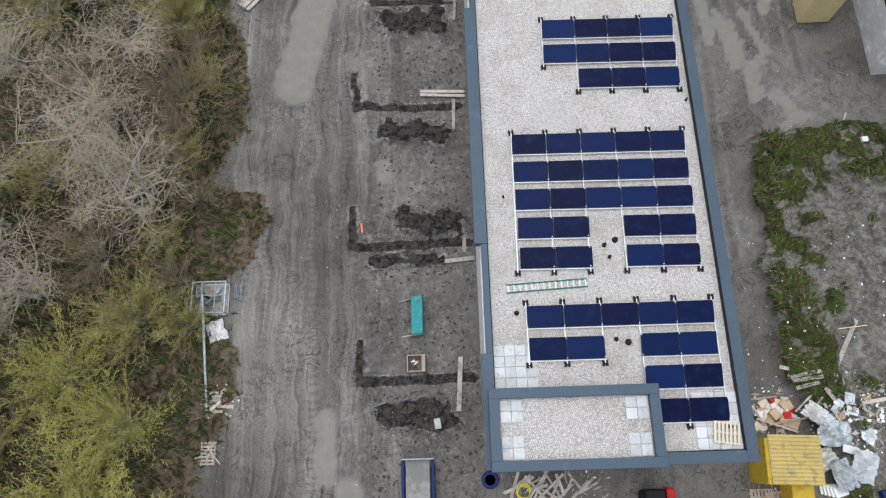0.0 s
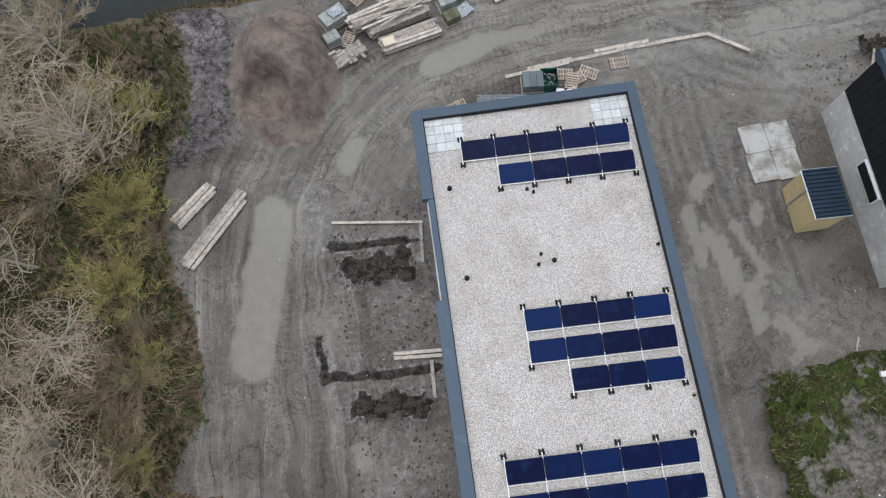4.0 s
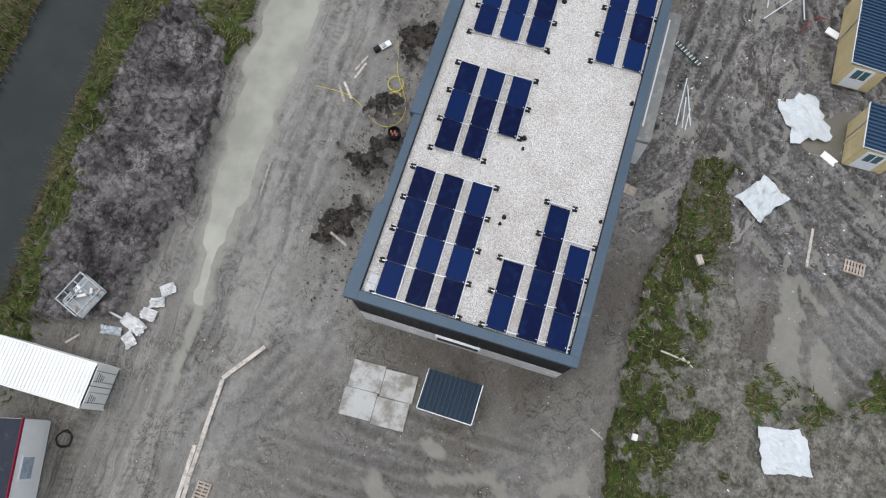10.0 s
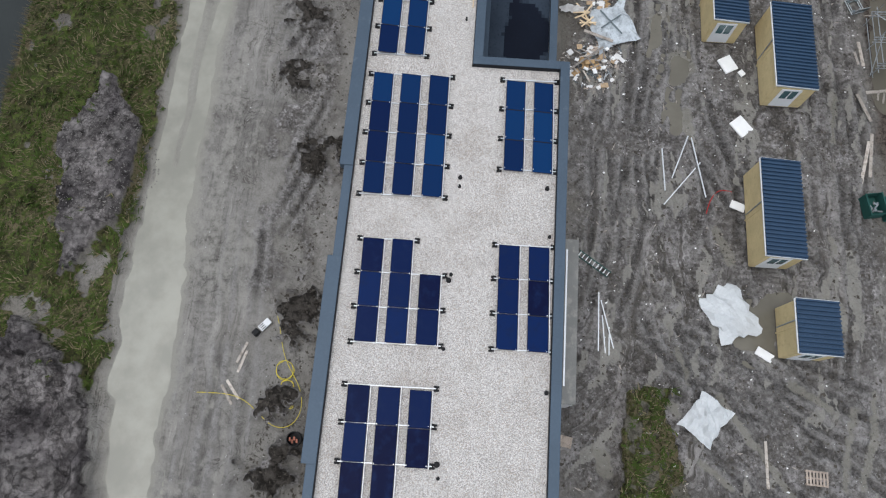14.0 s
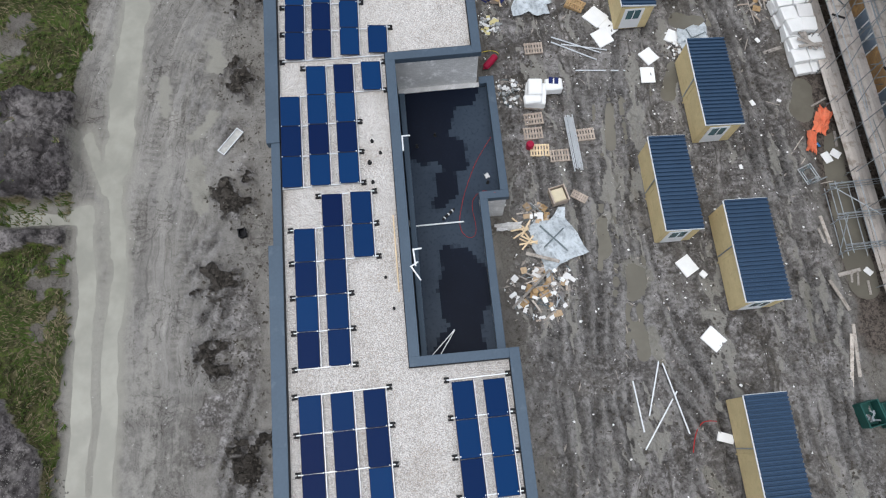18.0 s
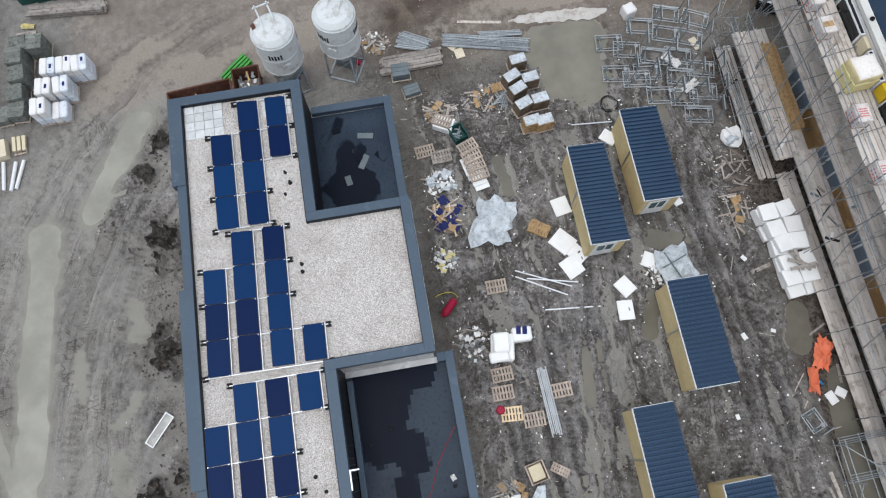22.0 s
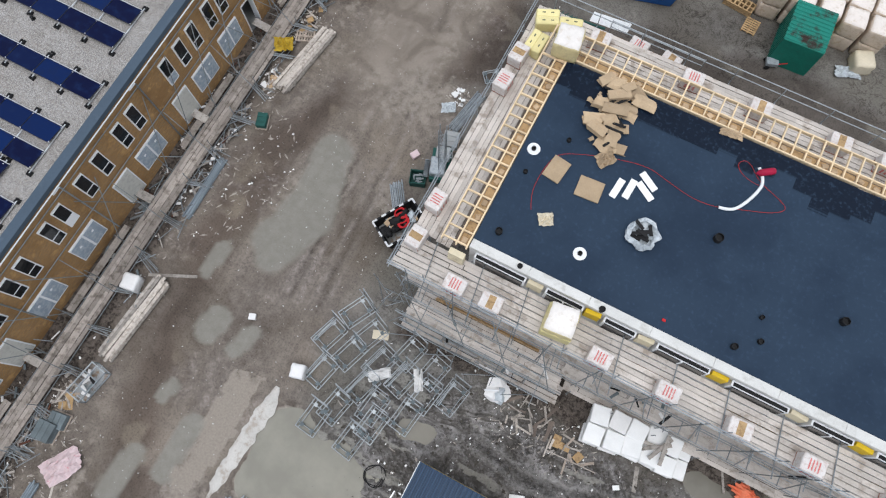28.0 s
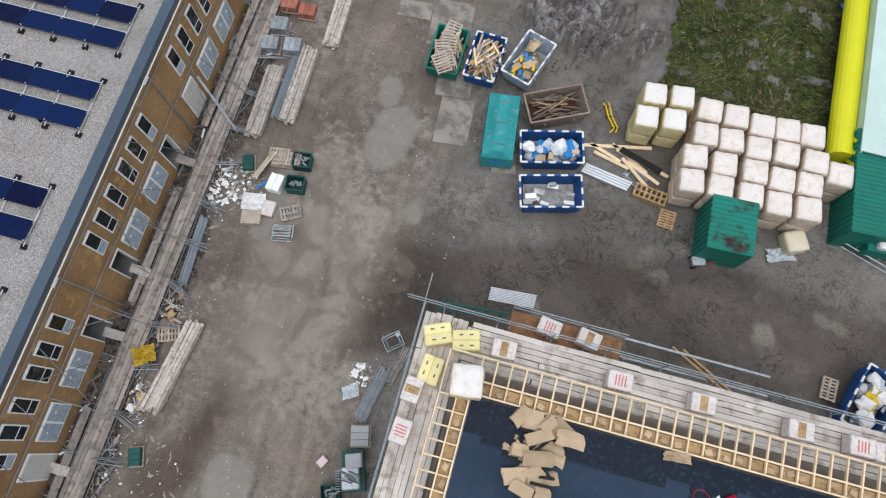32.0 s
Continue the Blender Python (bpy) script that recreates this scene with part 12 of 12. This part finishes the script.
def fan(seed, height, stems):
    """Long stems that lean out from one stool, with short shoots along them."""
    r = random.Random(seed)
    wood, fine = [], []
    for k in range(stems):
        a, out = r.uniform(0, 6.28), r.uniform(0.05, 1.0) ** 0.7
        p = Vector((r.uniform(-0.5, 0.5), r.uniform(-0.5, 0.5), -0.05))
        d = Vector((math.cos(a) * out * 0.9, math.sin(a) * out * 0.9, 1.05 - 0.55 * out)).normalized()
        length, rad = height * r.uniform(0.6, 1.05), 0.035
        for q in range(6):
            e = p + d * length / 6
            (wood if q < 3 else fine).append((p, e, rad, rad * 0.75))
            p, rad = e, rad * 0.75
            d = (d + Vector((r.uniform(-0.18, 0.18), r.uniform(-0.18, 0.18), -0.05 * out))).normalized()
            for _ in range(3 if q else 0):
                s = (d + Vector((r.uniform(-0.8, 0.8), r.uniform(-0.8, 0.8), r.uniform(-0.2, 0.5)))).normalized()
                m = p + s * height * r.uniform(0.07, 0.16)
                fine.append((p.copy(), m, rad * 0.6, 0.006))
                for _ in range(2):
                    s2 = (s + Vector((r.uniform(-0.7, 0.7), r.uniform(-0.7, 0.7), r.uniform(-0.2, 0.4)))).normalized()
                    fine.append((m, m + s2 * height * r.uniform(0.05, 0.11), 0.008, 0.005))
    return wood, fine


def stick_mesh(name, segs, material, sides, least=0.0):
    verts, faces = [], []
    for p, q, a, b in segs:
        d = (q - p).normalized()
        u = d.cross(Vector((0.3, 0.2, 1))).normalized()
        v = d.cross(u)
        o = len(verts)
        for c, rad in ((p, max(a, least)), (q, max(b, least * 0.7))):
            for k in range(sides):
                t = 2 * math.pi * k / sides
                verts.append(c + (u * math.cos(t) + v * math.sin(t)) * rad)
        for k in range(sides):
            faces.append((o + k, o + (k + 1) % sides, o + sides + (k + 1) % sides, o + sides + k))
    return mesh_of(name, verts, faces, material, True)


def leaf_mesh(segs, material, seed, chance, size):
    r = random.Random(seed)
    verts, faces = [], []
    for p, q, a, b in segs:
        if r.random() > chance:
            continue
        for _ in range(2):
            c = p.lerp(q, r.random()) + Vector((r.uniform(-1, 1), r.uniform(-1, 1), r.uniform(-1, 1))) * 0.12
            u = Vector((r.uniform(-1, 1), r.uniform(-1, 1), r.uniform(-0.4, 0.4))).normalized() * size * r.uniform(0.6, 1.3)
            v = u.cross(Vector((r.uniform(-0.4, 0.4), r.uniform(-0.4, 0.4), 1))).normalized() * size * 0.45
            o = len(verts)
            verts += [c - u, c + v, c + u, c - v]
            faces.append((o, o + 1, o + 2, o + 3))
    return mesh_of("leaves", verts, faces, material)


def tree_kind(seed, height, spread, limbs, twigs, droop, twig, leaf=None, chance=0.0, size=0.06, least=0.012):
    wood, fine = grow(seed, height, spread, limbs, twigs, droop) if limbs else fan(seed, height, twigs)
    return (stick_mesh("trunk", wood, "bark", 6, 0.02), stick_mesh("twigs", fine, twig, 3, least), leaf_mesh(fine, leaf, seed, chance, size) if leaf else None)


def trees():
    bare = [tree_kind(101, 9.5, 0.95, 3, 2, 0.3, "twig_grey"), tree_kind(102, 8.5, 1.1, 3, 2, 0.5, "twig_grey", "leaf_olive", 0.05, 0.05), tree_kind(103, 10.0, 0.85, 3, 2, 0.4, "twig_grey")]
    shrub = [tree_kind(104, 4.6, 0, 0, 72, 0, "twig_yellow", "leaf_yellow", 0.5, 0.055), tree_kind(105, 4.0, 0, 0, 64, 0, "twig_yellow", "leaf_olive", 0.5, 0.06), tree_kind(106, 4.2, 0, 0, 64, 0, "twig_brown", "leaf_olive", 0.25, 0.05)]
    small = [tree_kind(107, 4.6, 1.0, 3, 2, 0.2, "twig_brown")]
    r = random.Random(9)

    def put(kinds, k, x, y, size, label, category="tree", group="trees of the wooded strip"):
        trunk, twigs, leaves = kinds[k % len(kinds)]
        t = thing("tree", x, y, height_at(x, y) - 0.05, r.uniform(0, 360), label, category, group)
        t.scale = (size, size, size)
        part("trunk", trunk, None, t)
        crown = part("crown", twigs, None, t)
        if leaves:
            part("leaves", leaves, None, crown)

    spots = [(-21.0, 19.5), (-22.5, 30.0), (-27.5, 24.5), (-18.5, 36.5), (-24.5, 39.0), (-29.0, 33.5), (-27.0, 14.0), (-20.0, 25.5), (-31.0, 20.0), (-18.3, 14.6), (-20.5, 43.5), (-30.5, 42.0), (-24.0, 9.5), (-31.0, 6.0)]
    for k, (x, y) in enumerate(spots):
        put(bare, k, x, y, r.uniform(0.8, 1.05), "leafless grey-brown tree with fine spreading twigs")
    spots = [(-18.0, 8.0), (-22.0, 4.5), (-18.5, 2.0), (-25.5, 1.0), (-20.5, -2.0), (-17.0, -4.0), (-25.0, -5.0), (-21.5, -8.0), (-29.0, -2.5), (-16.8, 22.5), (-17.3, 27.8), (-17.4, 18.0), (-24.5, 17.0), (-23.0, 23.5), (-26.5, 29.0), (-21.5, 34.5), (-26.5, 34.5), (-19.5, 40.0), (-27.5, 8.5), (-21.0, 12.0), (-16.6, 33.0), (-30.0, 12.0), (-17.0, -10.0), (-26.0, -11.0), (-18.0, 39.5), (-22.0, 46.0)]
    for k, (x, y) in enumerate(spots):
        put(shrub, (0 if y < 6 else 1) + (k % 2 if y >= 6 else (k % 3 == 0)), x, y, r.uniform(0.8, 1.15), "yellow-green willow shrub just coming into leaf" if y < 9 else "olive-brown shrub with sparse young leaves", "shrub")
    for k in range(13):
        put(shrub, 1 + k % 2, -15.4 - 0.9 * (k % 3), 7.5 + 2.6 * k, r.uniform(0.42, 0.62), "low olive-brown shrub at the edge of the mud", "shrub")
    for x, y, s in ((9.0, 55.5, 0.9), (3.5, 56.8, 0.8), (14.5, 57.0, 0.8), (16.8, 52.8, 0.7), (24.0, 60.0, 0.6), (-4.5, 56.0, 0.6), (29.5, 60.6, 0.5), (6.0, 52.0, 0.8), (11.5, 53.6, 1.0), (20.5, 59.6, 0.8), (-9.5, 55.2, 0.7), (0.5, 51.0, 0.6)):
        put(small, 0, x, y, s, "bare brown shrub leaning over the ditch", "shrub", "shrubs along the ditch")


# ---- grass, clods and litter: too many to count ----
def tufts():
    r = np.random.RandomState(3)
    verts, faces, pick = [], [], []
    xs, ys = FIELD[:2]
    n = 52000
    px, py = r.uniform(-33, 90, n * 4), r.uniform(-42, 66, n * 4)
    count = 0
    for x, y in zip(px, py):
        g, u = cover_at(x, y, 0), cover_at(x, y, 1)
        if r.rand() > max(g, 0.9 * u):
            continue
        z = height_at(x, y)
        if z < -0.5:
            continue
        tall = 0.10 + 0.20 * r.rand() if u < 0.5 else 0.2 + 0.5 * r.rand()
        comb = 2.4 + 2.0 * math.sin(0.9 * x + 1.7 * math.sin(0.6 * y)) + 1.3 * math.sin(1.3 * y)
        for k in range(4):
            a = comb + r.normal(0, 0.6)
            w, lean = 0.022 + 0.03 * r.rand(), r.uniform(0.15, 0.5)
            cx, cy = x + r.uniform(-0.1, 0.1), y + r.uniform(-0.1, 0.1)
            o = len(verts)
            verts += [(cx - w * math.sin(a), cy + w * math.cos(a), z - 0.02), (cx + w * math.sin(a), cy - w * math.cos(a), z - 0.02), (cx + lean * math.cos(a), cy + lean * math.sin(a), z + tall)]
            faces.append((o, o + 1, o + 2))
            pick.append(1 if r.rand() < (0.4 if u > 0.5 else 0.22) else 0)
        count += 1
        if count > n:
            break
    me = mesh_of("grass", verts, faces, "grass_blade")
    me.materials.append(MATS["reed"])
    me.polygons.foreach_set("material_index", np.array(pick, dtype=np.int32))
    tagged(new("grass", me), "tufts of rough grass and dry stalks", "grass", kind="stuff")
    # stalks along the ditch
    verts, faces = [], []
    for k in range(9000):
        x = r.uniform(-16, 80)
        y = (near_bank(x) - 0.9 + r.uniform(-0.7, 0.6)) if r.rand() < 0.4 else (far_bank(x) + 0.7 + r.uniform(-0.7, 1.5))
        z = max(-0.8, height_at(x, float(y)))
        a, h = r.uniform(0, 6.28), r.uniform(0.3, 0.9)
        o = len(verts)
        verts += [(x - 0.03, y, z), (x + 0.03, y + 0.02, z), (x + 0.4 * math.cos(a), y + 0.4 * math.sin(a), z + h)]
        faces.append((o, o + 1, o + 2))
    tagged(new("reeds", mesh_of("reeds", verts, faces, "reed")), "dry brown reeds along the ditch banks", "reeds", kind="stuff")


LUMP = ((1, 0, 0.2), (-1, 0.1, 0), (0, 1, 0.1), (0.1, -1, 0), (0, 0.1, 1), (0, 0, -1))
LUMP_FACES = ((0, 2, 4), (2, 1, 4), (1, 3, 4), (3, 0, 4), (2, 0, 5), (1, 2, 5), (3, 1, 5), (0, 3, 5))


def scatter(name, n, boxes, material, size, flat, seed, label, category, heap=(), stretch=1.0):
    r = np.random.RandomState(seed)
    verts, faces = [], []
    spots = []
    for k in range(n):
        x0, x1, y0, y1 = boxes[r.randint(len(boxes))]
        spots.append((r.uniform(x0, x1), r.uniform(y0, y1)))
    for cx, cy, rad, m in heap:
        for k in range(m):
            a, d = r.uniform(0, 6.28), rad * math.sqrt(r.rand())
            spots.append((cx + d * math.cos(a), cy + d * math.sin(a)))
    for x, y in spots:
        z = height_at(x, y)
        if z < -0.3:
            continue
        s = size * (0.4 + 1.2 * r.rand() ** 2)
        a = r.uniform(0, 6.28)
        ca, sa = math.cos(a), math.sin(a)
        sx, sy, sz = stretch * s * r.uniform(0.6, 1.4), s * r.uniform(0.5, 1.0), s * flat
        o = len(verts)
        for u, v, w in LUMP:
            u, v = u * sx + r.uniform(-0.2, 0.2) * s, v * sy + r.uniform(-0.2, 0.2) * s
            verts.append((x + u * ca - v * sa, y + u * sa + v * ca, z + w * sz))
        faces += [tuple(o + i for i in f) for f in LUMP_FACES]
    tagged(new(name, mesh_of(name, verts, faces, material)), label, category, kind="stuff")


def loose_stuff():
    heaps = [(x, y, 1.2 * r, int(90 * r)) for x, y, r, h in HEAPS] + [((a + (c - a) * k / 4), b, 1.0, 50) for a, b, c, d, r, h in BANKS for k in range(5)]
    scatter("clods", 9000, [(36, 92, 2, 21), (36, 92, 2, 21), (36, 92, 2, 21), (-5, 1, -5, 31), (26, 90, 34.2, 37.5)], "clod", 0.08, 0.55, 21, "clods of dark wet earth", "clods", heaps)
    scatter("stones", 5600, [(-14, 14, -6, 46), (14, 40, 2, 44), (40, 92, 1, 46), (92, 104, -34, 30)], "stone", 0.028, 0.6, 22, "scattered pale stones and grit", "stones")
    scatter("litter", 1500, [(66, 92, 3, 20), (60, 92, 1, 21), (60, 92, 1, 21), (104, 108, -34, 26), (15, 24, -3, 12), (36, 62, 5, 20), (60, 92, 1, 21)], "polystyrene", 0.06, 0.35, 23, "scattered white scraps of foam and plastic", "litter", [(x, y, r, int(22 * r)) for x, y, r in DEBRIS] + [(105.6, y, 1.0, 5) for y in range(-34, 24, 4)])
    scatter("chips", 1000, [(60, 92, 1, 21), (105, 107, -34, 26), (60, 92, 1, 21), (36, 60, 8, 20), (80, 92, 11, 24)], "pale_timber", 0.05, 0.3, 24, "scattered splinters of pale timber", "splinters", [(x, y, r, int(55 * r)) for x, y, r in DEBRIS], 3.5)
    scatter("gravel", 6000, [(-16.5, -10.5, 35, 47)], "stone_dark", 0.05, 0.7, 25, "loose grey gravel beside the sand heap", "gravel", [(52.5, 49.6, 3.6, 1800)])


mat("clod", (0.075, 0.066, 0.056), 0.9, 0.3, 1.5, 14, 0.3)
mat("stone_dark", (0.16, 0.15, 0.14), 0.9, 0.3, 2, 18, 0.3)
pads()
trees()
tufts()
loose_stuff()
